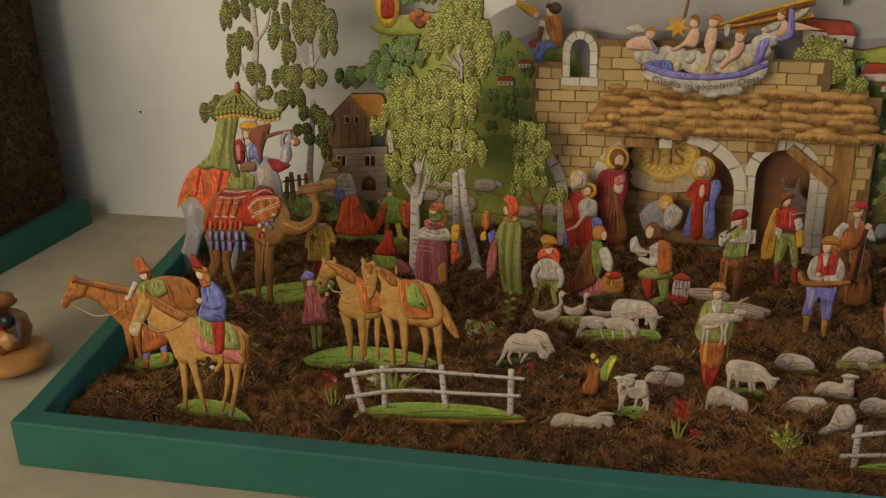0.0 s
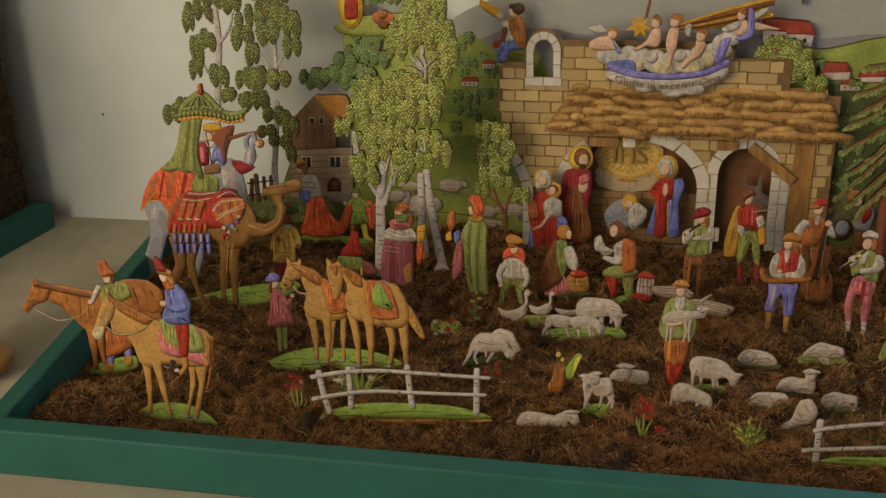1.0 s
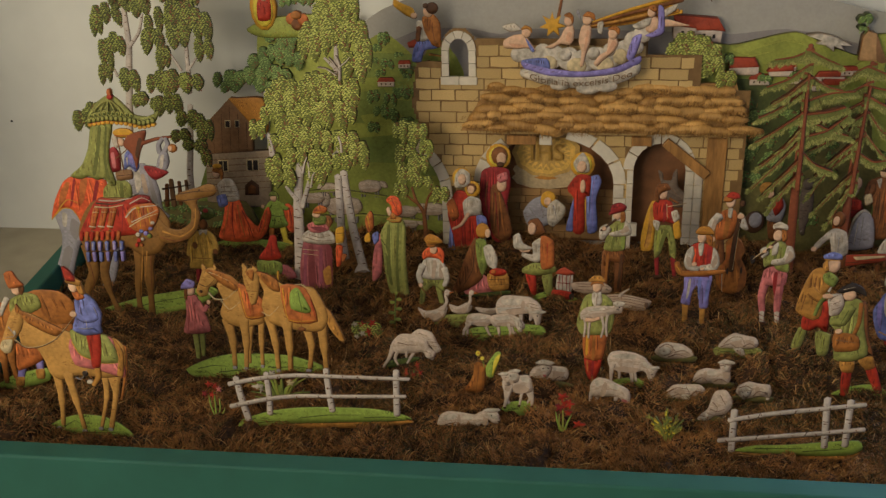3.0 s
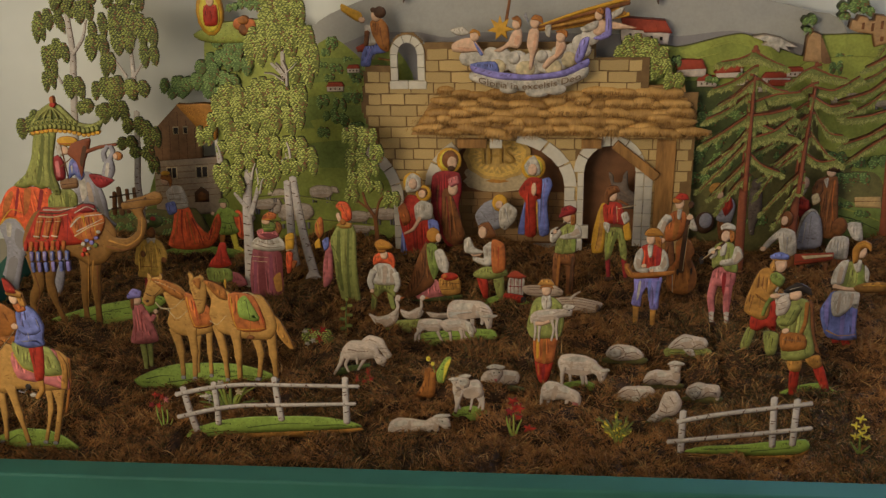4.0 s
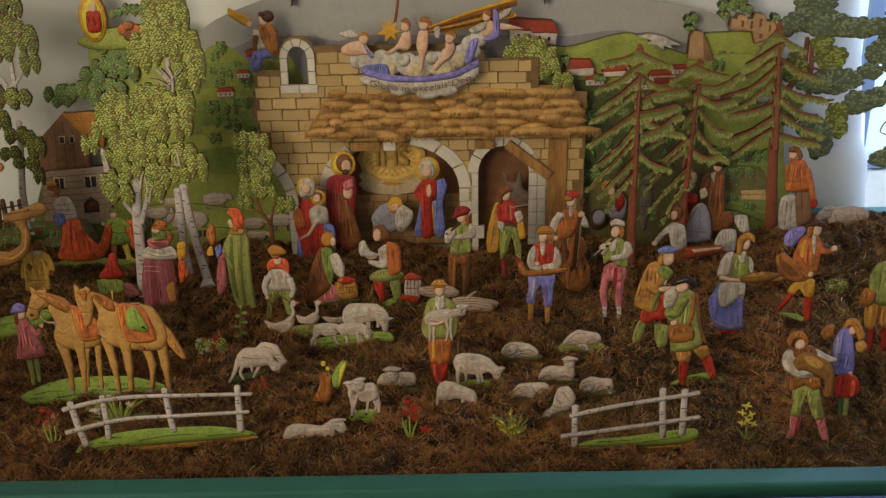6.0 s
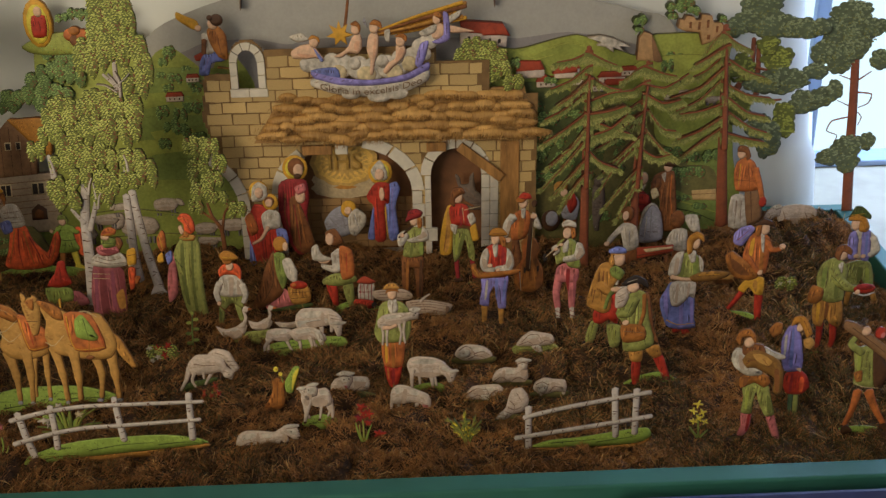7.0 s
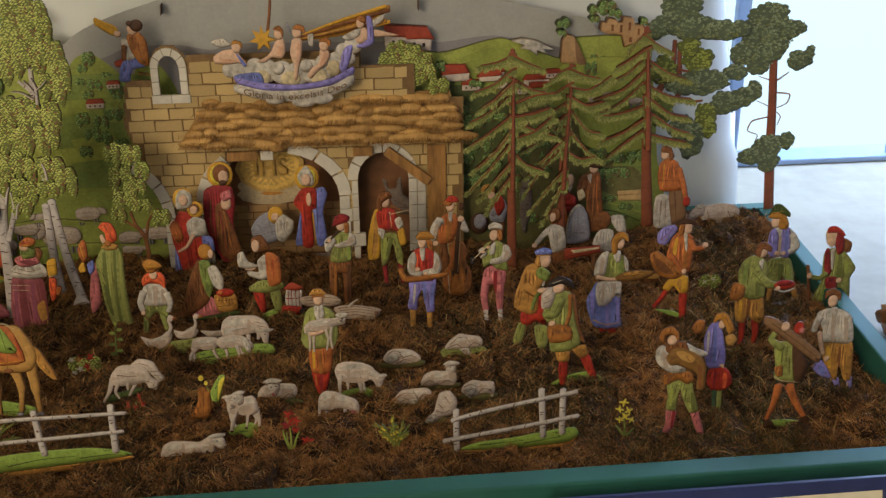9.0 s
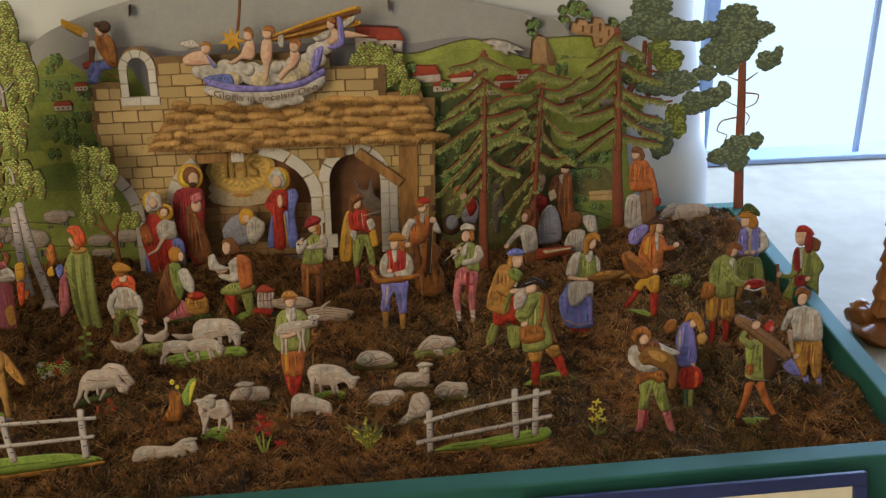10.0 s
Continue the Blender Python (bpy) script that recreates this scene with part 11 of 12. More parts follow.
c.n("fawn", -6.3, 68.4, -3.6, 68.3, -3.8, 46.5, -6.5, 46.7)
c.n("fawn", 7, 69.1, 9.6, 69, 9.1, 54.5, 6.6, 51.7)
c.p("green", -4.3, 105.4, 4.7, 109.1, 15.5, 104.3, 20.3, 89.9, 18.6, 74.2, 1.4, 73.8, -6.8, 78.5, -4.9, 92.7)
c.n("leaf", 10.4, 101.8, 15.9, 97.2, 15.8, 77.3, 11.8, 77.5)
c.n("fold", -2.5, 96.8, 1.7, 92.3, -0.1, 76.7, -4.2, 79.8)
c.p("white", 3.4, 109.2, 12.5, 110.1, 13.3, 97.4, 8, 96.2)
c.p("white", -14.5, 98.9, -8.4, 108.4, -0.6, 109.4, -2.3, 92.5, -4.3, 81.3, -16.2, 80.5, -16.6, 89.1)
c.n("fawn", -9.3, 101.4, -5.3, 99.8, -7, 82.8, -11.1, 84.5)
c.l("skin", 5.6, 4.4, -13.4, 78.9, -0, 75.3, 12, 74.6)
c.p("white", 16.8, 104.2, 22.5, 96.9, 23.3, 84, 19.3, 85.7)
c.p("camel", 7.8, 77.7, 18.1, 82.9, 36.6, 84.7, 54, 82.3, 50.4, 76.7, 34.8, 71.9, 13.5, 71.6)
c.s("gold", 1.87, 18.3, 80, 42.2, 80.1)
c.e("ochre", 23.5, 81.1, 3.7, 2.7)
c.e("ochre", 32.8, 82, 3.7, 2.7)
c.e("skin", 11.9, 119.9, 5.0, 7.4)
c.p("straw", 1.3, 121.9, 4.8, 130, 12.4, 133.8, 20.5, 129.2, 21, 120.8, 14.2, 125.4, 9.3, 120.1, 8.6, 108.9, 3.5, 106.4)
c.s("gold", 1.25, 5, 125.9, 12.6, 130.3, 19.3, 126.5)
c.done("paper_figurine", 0.4728, 0.3056, -0.0392, "flat printed card woman in blue skirt carrying a bread tray", "figurine", "villagers")

c = Cut()
c.p("grass", -29.1, 16.5, -8, 13.7, 6.7, 5.2, -3.1, 4.3)
c.p("dkbrown", -0.4, 5.6, 7.9, 6.6, 11.3, 0.3, 1.4, 0.9)
c.l("red", 7.7, 5.1, -17.1, 41.4, -24.6, 29.8, -32.1, 19.7)
c.p("red", -1.8, 39, 8, 38.4, 8.2, 20.3, 8.2, 3.6, 1.2, 4)
c.p("gold", -16.8, 54.8, -4.9, 60, 7.7, 57.8, 8.1, 36.9, -1.6, 37.5, -9.3, 46.9, -14.3, 39.7, -22.9, 44.7)
c.n("ochre", -4.5, 55.6, -0.2, 53.8, -0.5, 40.4, -5.3, 48.2)
c.p("violet", -32.8, 103.8, -33.7, 115.3, -26.2, 123.4, -14.3, 125.6, -9.8, 119.7, -15.8, 110.1, -23.1, 100.4)
c.s("purple", 1.28, -29.1, 107.9, -15.3, 121.4)
c.s("white", 0.96, -26.2, 104.9, -12.4, 118.4)
c.p("orange", -15.8, 110.1, -8.2, 116.8, 2.8, 114.8, 10.3, 105.8, 9.9, 79.8, 7.2, 63.8, -2.8, 68.8, -20.5, 84.3, -18.9, 98.7)
c.n("chestnut", -1.1, 112.2, 2.6, 109.1, 4.2, 66.9, -0.2, 70.1)
c.n("gold", -12.8, 107, -9, 109.7, -9.9, 88.1, -14.1, 89.8)
c.p("white", -2.7, 115.1, 2.2, 113.4, 3.4, 91.8, 0.4, 94.8)
c.l("orange", 7.7, 5.8, 6.4, 104.6, 12.7, 94.2, 23.6, 95)
c.p("chestnut", -41.3, 89.8, -32.1, 93.7, -20.5, 84.3, -2.8, 68.8, -0.7, 59.8, -11.4, 56, -28.3, 61.3, -37.4, 73.6)
c.n("brown", -34.2, 85.1, -22.7, 77.2, -10.6, 63.3, -21.6, 63.9, -31.9, 73.3)
c.e("skin", 24.7, 97.9, 3.8, 3.5)
c.s("brown", 1.28, 1.8, 110.6, 26.3, 94.9)
c.l("orange", 6.4, 5.1, -16.7, 88.5, -6, 73.3, 0.2, 65.6)
c.e("skin", 1.5, 65.6, 3.2, 3.5)
c.e("skin", 2.3, 120.5, 5.1, 6.9)
c.p("chestnut", -7.8, 128.1, -2.1, 125, -3.8, 112.3, -9.3, 114)
c.p("dkbrown", -13, 125.6, -5.3, 130.8, -0.2, 133.4, 9.5, 130.1, 12.8, 124.3, 0.4, 126.3)
c.done("paper_figurine", 0.5697, 0.3319, -0.0370, "flat printed card traveller in orange coat with violet bundle and pipe", "figurine", "villagers")

c = Cut()
c.p("dkbrown", -21.2, 4, -13.3, 7.4, -5.1, 6.8, -1.1, -0.3, -17.4, -0.4)
c.p("dkbrown", 25.6, 3.1, 31.4, 4, 34.5, -4.4, 27.5, -5.2)
c.p("pink", -9.4, 32.3, 0.9, 32.9, 1.1, 15.6, -5, 5.4, -11, 7.2, -8.3, 17.7)
c.p("pink", 15, 30.5, 23, 31.3, 29.3, 13.5, 32.9, -0.2, 27.1, -1.1, 21.2, 12.8)
c.n("crimson", -2.4, 30.5, 0.5, 30.3, -1, 13.1, -3.2, 12)
c.p("green", -10.6, 62.3, 0.4, 66.7, 14.4, 63.1, 19.3, 47.3, 24.3, 29.8, 15.2, 27.9, 6.9, 44.2, 3.6, 56.2, 1.9, 48.5, 1, 31.6, -9.5, 33.6, -8.5, 49.2)
c.n("hilllt", -6.8, 56.9, -3.9, 56.7, -4.1, 37.2, -6.5, 38.7)
c.n("fold", 14.3, 51.5, 18.1, 47.3, 20.6, 32.8, 17.2, 31.7)
c.p("chestnut", -14.9, 72.8, -6.1, 77.3, 12.3, 74.8, 16.5, 65.6, 10.1, 60.9, 0.4, 66.7, -12.8, 61.2)
c.n("brown", -10.3, 72.5, -5.8, 73.5, -7.4, 64.7, -10.7, 63.6)
c.p("white", -23.8, 101.2, -19.6, 105.9, -12.7, 102.9, -7.3, 92.6, -0.9, 83.3, 6, 81.6, 6.6, 75.2, -8.2, 74.9, -20.3, 84.6, -24.2, 92.4)
c.n("fawn", -17.9, 98.3, -14.4, 96.8, -11.1, 82.7, -15.7, 84.3)
c.p("white", 6.1, 106.7, 15.6, 101.1, 27.5, 95.3, 26.7, 91.6, 16.4, 92.3, 8, 97.8)
c.p("brown", -14.3, 109.3, -5.4, 109.9, 4.9, 108, 8, 97.8, -7.6, 95.1, -14.7, 100.6)
c.p("camel", -14.1, 93, -8.1, 101.4, -0.3, 103.4, 12.6, 97.5, 22.2, 90.6, 27.9, 78.8, 28.8, 57, 24.6, 52.1, 19.6, 56.3, 19.5, 70.5, 9.8, 77.5, -0.9, 83.3, -8.9, 83.9)
c.n("tan", -4.5, 98.7, 5.7, 98, 15.5, 89.8, 11.4, 85, 0.7, 90.8)
c.n("brown", 18.6, 80.7, 23.3, 79.1, 25.3, 57.2, 21.8, 57.5)
c.s("brown", 1.02, -10.4, 87.7, -3.9, 92.4, 2.2, 86.9)
c.s("brown", 1.02, 6.2, 92.9, 13.9, 82.3)
c.e("skin", -8.9, 111.4, 5.1, 5.5)
c.p("chestnut", -22.5, 114.7, -19.8, 123.2, -10, 126.2, -2.7, 118.4, -3.1, 109.8, -8.2, 117.5, -16, 116.8, -17.7, 109.5)
c.e("dkbrown", -8.4, 91.4, 0.8, 0.8)
c.done("paper_figurine", 0.4927, 0.1022, -0.0458, "flat printed card shepherd in white shirt carrying a brown lamb", "figurine", "shepherds")

c = Cut()
c.l("green", 6.9, 5.3, -2, 33.3, -0.3, 16.9, 0.1, 0.3)
c.l("pine", 5.3, 4.2, -6.7, 32.3, -5.8, 17.3, -4.8, 0.7)
c.p("red", -14.9, 55.7, -4.8, 61.6, 6.7, 54.2, 11.8, 40.4, 4.2, 31.5, -10.3, 32.5, -16, 42.4)
c.n("crimson", -8.9, 55.3, -6.5, 55.1, -6.9, 35, -9.5, 36.5)
c.n("scarlet", 1, 51.9, 4.9, 49, 5, 35.5, 1.5, 34.4)
c.p("violet", -23.1, 92.9, -18.7, 108.1, -11, 112.7, -3.7, 98.1, 1.4, 71.8, 0.2, 60, -14, 58.3, -19.5, 66.6)
c.n("blue", -13.7, 105.2, -11.4, 105.1, -8.7, 65.9, -12.3, 66.1)
c.n("white", -20.2, 99.2, -17.9, 100.3, -17.2, 79.5, -19.5, 79.7)
c.p("skin", -4.8, 61.6, -0.1, 62.6, 0.4, 57.3)
c.e("skin", -5.9, 108.6, 3.7, 5.1)
c.p("straw", -15.4, 110.4, -12.9, 120.5, -3.6, 121.2, 3, 113.1, 7.8, 101.3, 2.4, 96.5, -1.9, 104.5, -7.6, 113.8)
c.s("brown", 1.06, -3.1, 116, 4.2, 101.5)
c.p("tan", -0.9, 94.1, 5.8, 97.5, 11.3, 90.7, 7.3, 83.2, 1.1, 86.2)
c.p("chestnut", -37.2, 106.7, -31, 115.2, -23.9, 113.5, -24.1, 103.3, -31.8, 98.6)
c.done("paper_figurine", 0.5529, 0.1392, -0.0490, "flat printed card woman in violet jacket and red skirt", "figurine", "villagers")

c = Cut()
c.p("green", -10.6, 6.1, 9.3, 7.8, 25.8, -6.7, 18.2, -10.6)
c.l("red", 8.4, 5.4, -11.9, 42.7, -11.2, 23.8, -12.3, 9.2)
c.l("red", 9, 5.4, 2.8, 41.8, 4.9, 22.8, 2.4, 9.7)
c.p("dkbrown", -18.7, 6.7, -8.6, 11.9, -1.3, 7, -14.4, 3.4)
c.p("dkbrown", -0.1, 8.4, 7.5, 12.3, 17.6, 5.8, 4.4, 3.7)
c.s("white", 0.90, -14.8, 7.9, -4.1, 7.9)
c.s("white", 0.90, 3.8, 8.9, 14.9, 6)
c.p("ochre", -21.8, 73.3, -7.9, 78.1, 8.7, 71.5, 13, 45.5, 8.6, 37.1, -1.2, 42.1, -7.4, 49.7, -10.1, 38.3, -19.9, 43.2, -22.9, 59.2)
c.n("brown", -8.1, 68.3, -5.4, 68.1, -6, 49.6, -8.7, 49.7)
c.n("gold", -18.5, 67.5, -15.2, 67.3, -14.2, 45.8, -17.7, 47.4)
c.p("green", -23.3, 100, -18.5, 116.3, -7.6, 122.6, 4.6, 117.8, 11.3, 105, 9.3, 88.4, 10, 71.4, -4.1, 68, -16.6, 74.4)
c.n("fold", -2.3, 109.9, 3.3, 106.8, 3, 74.7, -0.9, 74.9)
c.n("leaf", -17.6, 108, -13, 113.3, -13.1, 89.7, -17, 89.9)
c.p("white", -0.3, 115.3, 4.7, 116.4, 4.1, 99.9, 0.6, 95.9)
c.p("green", -10.1, 110.3, -1.3, 112.6, 6.7, 99.7, 17.1, 89.4, 29.1, 87.3, 29.8, 81.6, 12.8, 81.2, -2.9, 91.9)
c.s("dkgreen", 1.20, -6.6, 101.8, 8.3, 85.6)
c.p("chestnut", -30.1, 78, -26.2, 90.4, -13.9, 85.5, -13.8, 72.8, -21.1, 67.6, -29.4, 70.9)
c.s("brown", 1.20, -28.9, 79.4, -14.6, 79.9)
c.e("red", 32.1, 84.3, 12.5, 5.8)
c.e("crimson", 31.9, 86.4, 9.6, 3.2)
c.s("white", 1.79, 20.9, 79.3, 33.2, 75.7, 44.6, 79.3)
c.e("skin", 24.7, 80.5, 3.0, 3.2)
c.e("skin", 2.3, 126.1, 5.4, 6.5)
c.p("brown", -6.6, 125.2, -5.1, 134.7, 3.5, 138.3, 11.9, 132.4, 11.4, 125.6, 1.8, 130.2, -0.8, 119.5)
c.done("paper_figurine", 0.6307, 0.2581, -0.0438, "flat printed card man in green coat bending with red basket", "figurine", "villagers")

c = Cut()
c.p("green", -16.6, 7.5, 3.3, 9.4, 8.6, 1.3, -11.3, -0.6)
c.l("ochre", 7.8, 5.8, -21.9, 40.1, -22.8, 23.3, -24, 9.5)
c.l("ochre", 7.8, 5.8, 5.3, 38.5, 11.8, 21.2, 14.7, 10.2)
c.p("green", -32.6, 70.8, -18, 77.5, -2.2, 75.1, 4.2, 58.3, 6.7, 38.4, -1.9, 38.9, -9.5, 54.5, -13.5, 41.1, -23.9, 44.7)
c.n("fold", -15.5, 68.4, -9.6, 66.5, -9.5, 54.5, -14.3, 47.2)
c.n("hilllt", -6.7, 66.4, -2.5, 66.2, 1.9, 43.3, -2.6, 45)
c.p("white", -30.5, 111.9, -20, 117.2, -7.3, 115.1, 0.9, 105.9, 6, 88, -1.5, 81, -24, 80.8, -32.4, 93)
c.p("violet", -31.7, 110.6, -25.4, 116, -19.8, 104.1, -19.7, 80.5, -28, 79.5, -32.1, 90.1)
c.p("violet", -17.1, 115.6, -7.3, 115.1, -3.9, 88.6, -5.2, 76.8, -14.1, 80.2)
c.n("blue", -12.1, 109.5, -9.3, 109.4, -7.4, 82.8, -10.4, 84.5)
c.n("fawn", -19.8, 104.1, -16.3, 103.9, -15.7, 81.8, -18.5, 81.9)
c.l("white", 8.4, 6.5, -3.5, 107.6, 4.2, 91.1, -4.7, 84.2)
c.e("skin", -11.6, 83, 3.2, 2.8)
c.e("skin", -20.1, 83.5, 3.2, 2.8)
c.e("skin", -25.8, 124.7, 5.8, 8.4)
c.p("straw", -21.6, 130.3, -14.7, 129.9, -9.2, 119.6, -12.7, 113.9, -21.3, 115.8)
c.p("straw", -35.4, 129.5, -31.9, 135.1, -16.6, 134.4, -9.4, 121, -14.4, 116.9, -19.9, 127.3)
c.p("dkgreen", -42.5, 131.3, -34.7, 135.2, -29.1, 146.4, -20.8, 146, -9.8, 135.5, -10.5, 129.7, -25.1, 136.2)
c.s("gold", 1.29, -33.4, 135.9, -18.4, 137.3)
c.done("paper_figurine", 0.7081, 0.3434, -0.0429, "flat printed card man in violet vest and green hat", "figurine", "villagers")

c = Cut()
c.p("brown", -11.9, 122.5, -1.6, 127.8, 7.7, 121.5, 6.7, 109.9, -3.2, 110.4)
c.l("brown", 3.8, 3.2, -42.9, 94.9, -34.3, 41.8, -26.2, 2.7)
c.p("green", -25, 107.2, -17.9, 115.6, -6.6, 115, 4.3, 107, 17, 88.6, 11.9, 75.5, 14.8, 46.5, -0.1, 41.3, -21.9, 44.1, -32.5, 49.3, -24.2, 71.5)
c.n("fold", -6.7, 106.2, -2.3, 104.5, 1.4, 70, 0.5, 47.4, -5.7, 70.5)
c.n("hilllt", 2.6, 99.8, 7.5, 95.1, 6.9, 80.2, 3.4, 84.9)
c.n("leaf", -20.3, 63.8, -16.3, 65, -18, 47, -22.5, 48.7)
c.p("crimson", -24.2, 111.5, -19.3, 115.6, -12.2, 85.8, -18.2, 78.7, -23.1, 93.8)
c.p("white", -17.4, 112.6, -12, 113.8, -11.2, 88.7, -14.2, 90.3)
c.p("crimson", -19.4, 77.2, -5.4, 77.9, -3, 61.3, -15.8, 62)
c.l("green", 7.6, 5.7, -18.8, 83.2, -26.5, 77.6, -36.6, 79.7)
c.e("skin", -39.6, 81.4, 3.2, 4.1)
c.e("skin", -1.9, 73.2, 3.8, 3.4)
c.p("skin", -25.9, 133.4, -24.2, 140.5, -12.6, 137, -9.5, 125.3, -15.3, 116.9, -22.9, 121.7)
c.p("crimson", -11.5, 138.4, -3.2, 129.3, -1.8, 110.3, -8.4, 107.7, -13.3, 122.6)
c.p("red", -25, 136.2, -23.2, 143.3, -15.1, 144.3, -5.9, 138.1, -2, 130.7, -13.8, 135.7)
c.s("crimson", 1.27, -22.6, 139, -6.8, 135.3)
c.p("blue", -31.5, 41.7, -16.1, 43.8, 7.1, 40.9, 7.7, 27, -26.9, 29.1)
c.l("brown", 6.4, 5.1, -15.4, 28.4, -14.2, 9.7, -14.1, -1.2)
c.l("brown", 6.4, 5.1, 3.4, 27.3, 7.6, 8.4, 10.7, -2.8)
c.done("paper_figurine", 0.7633, 0.3245, -0.0639, "flat printed card traveller in red cap and green coat with staff", "figurine", "villagers")

c = Cut()
c.l("violet", 6.9, 4.8, -2.4, 30.2, 3.4, 16, 7.6, 4.6)
c.l("violet", 6.9, 4.8, 12.4, 30.5, 16, 15.1, 17.7, 3.9)
c.p("ochre", -23.4, 74.6, -9.1, 76.3, 9.8, 72.5, 14.3, 42.7, 14.1, 27.7, 6.6, 28.2, -1.6, 50.5, -0.9, 28.7, -9, 33.4, -19.3, 54.4)
c.n("gold", -17.7, 69, -14, 68.7, -9.3, 44.3, -13.2, 45.9)
c.n("brown", -4, 66.7, -1.5, 66.6, 0.6, 43.6, -2.9, 50.6)
c.p("white", -32.8, 107.9, -21.6, 113.6, -5.8, 111.4, 5.3, 101.7, 10.4, 76.4, 3.8, 71.5, -13.6, 74, -24.6, 74.7, -24.2, 89.2)
c.n("fawn", -17.1, 106.9, -14.7, 106.8, -10.3, 76.4, -14, 76.7)
c.n("fawn", -3.2, 102.2, 0.9, 99.3, 4.4, 75.5, 0.7, 75.7)
c.l("white", 8, 6.4, -28.8, 105, -32.4, 96.2, -33.7, 88.4)
c.n("fawn", -31.9, 101.4, -29.1, 98.6, -31.5, 89.6, -34.3, 92.4)
c.l("skin", 5.3, 4.3, -27.5, 86.7, -24.6, 74.7, -20.3, 61.1)
c.p("white", -19.2, 113.5, -12.2, 114.3, -13.1, 104.1)
c.e("skin", -18.1, 122.4, 5.3, 7.5)
c.p("brown", -26.7, 124.2, -26.8, 133.1, -19, 136.4, -11, 130.9, -10.9, 122, -16.7, 128.7, -23.7, 127.8)
c.p("violet", -28.9, 44.2, -23.2, 56, -12.8, 43.2, -7.5, 31.9, -18.9, 34.1)
c.n("blue", -22.3, 49.2, -14.9, 40.6, -16.6, 35.3, -22.4, 41.1)
c.e("skin", -15.8, 55.5, 3.2, 3.4)
c.done("paper_figurine", 0.6811, 0.1448, -0.0459, "flat printed card boy in white shirt and yellow breeches with basket", "figurine", "villagers")

c = Cut()
c.p("grass", -27.2, 9.8, -7.3, 12.3, 10.8, 9.6, 17.7, 2.4, -6.2, 2.8)
c.l("orange", 9.1, 5.1, -13.4, 52.5, -15.8, 32.9, -21.7, 13.4)
c.l("orange", 9.6, 5.1, -2.8, 51.7, 6.8, 31.3, 18.9, 11.7)
c.p("dkbrown", -24.9, 11, -18.1, 13.1, -12.5, 6, -22.8, 2.7)
c.p("dkbrown", 12.9, 12.2, 22.1, 14.2, 25.8, 4.5, 17.7, 2.4)
c.s("chestnut", 1.01, -10.4, 47, -15.7, 22.3)
c.s("chestnut", 1.01, 1.7, 43.5, 14.4, 18.8)
c.p("green", -23.6, 97.9, -15, 102.4, -4.4, 100.5, 3.4, 84.8, 6.3, 62.8, -1, 55.5, -19.1, 60.6, -20, 77.4)
c.n("fold", -4.8, 94.2, 1, 84.9, 3.9, 62.9, -0.3, 59.3)
c.n("hilllt", -19.5, 92.6, -16.2, 93.7, -14.5, 70.6, -17.4, 70.8)
c.p("dkbrown", -5.6, 100.5, 5, 89.7, 14.1, 73.8, 8.6, 53.5, 1, 57.9)
c.s("cream", 1.01, -19.4, 63.2, -10.6, 57.5, 8.5, 54.8)
c.p("chestnut", -20.7, 73.6, -12.8, 75.7, -11.4, 64, -17.1, 63.1)
c.l("green", 7.6, 5.6, -15.2, 94.9, -28, 105.7, -20.1, 116.4)
c.p("timber", -36.6, 131, -24.9, 127.8, -8.5, 114.5, 19.9, 91.3, 26.9, 81.9, 22, 75.9, 3.9, 89.8, -19.2, 108.9, -36.7, 122.4)
c.s("dkbrown", 1.01, -28.9, 123.2, -6.2, 105.6, 20.9, 83.6)
c.s("umber", 1.01, -26.9, 125.5, -2.1, 109.1, 21.5, 87.4)
c.e("skin", -14.7, 118.6, 4.6, 4.9)
c.e("red", -0.8, 116.5, 5.1, 6.6)
c.e("pink", 1.9, 113.8, 2.5, 3.3)
c.done("paper_figurine", 0.6104, 0.1015, -0.0449, "flat printed card wanderer in green coat with sack over the shoulder", "figurine", "villagers")

c = Cut()
c.begin("grass")
c.p("green", -27.9, 5.5, -12.6, 14.6, 27.6, 19.1, 47.5, 16.1, 53.6, 2.5, 13.3, -0.5)
c.s("hilllt", 1.27, -15.7, 7, 40.6, 11.6)
c.begin("goose")
c.p("fleece", -35.9, 25, -25.6, 20.6, -13.4, 23.5, -5, 29.5, 0, 25, -3.2, 14.6, -13, 7, -23.8, 7, -30.1, 13.1)
c.n("fawn", -24.5, 16.1, -11, 19.1, -7.2, 14.6, -17, 8.5)
c.l("fleece", 5.1, 3.2, -5.4, 23.5, -0.8, 33.9, -2.9, 44.3)
c.p("fleece", -4.2, 44.3, -1.2, 50.2, 3.9, 47.2, 0.9, 41.3)
c.p("orange", 2.6, 47.2, 7.8, 46.5, 2.4, 44.3)
c.n("white", -23, 19.1, -10.8, 22, -13.7, 17.6)
c.begin("goose")
c.p("fleece", 1.7, 31, 12.1, 28, 23.1, 33.9, 29.4, 28, 25.1, 20.6, 14.3, 17.6, 5.1, 20.6)
c.n("fawn", 9.3, 23.5, 22.7, 26.5, 19.7, 19.1)
c.l("fleece", 4.5, 2.5, 24.1, 28, 27.2, 36.9, 26.3, 45.7)
c.p("fleece", 25, 45.7, 27.8, 50.1, 32.9, 47.2, 28.8, 42.8)
c.p("orange", 31.7, 47.9, 36.9, 46.4, 31.5, 45)
c.begin("goose")
c.p("fleece", 32.1, 28, 47.9, 26.5, 58.6, 28, 63.7, 23.5, 54.2, 19.1, 40.9, 19.1)
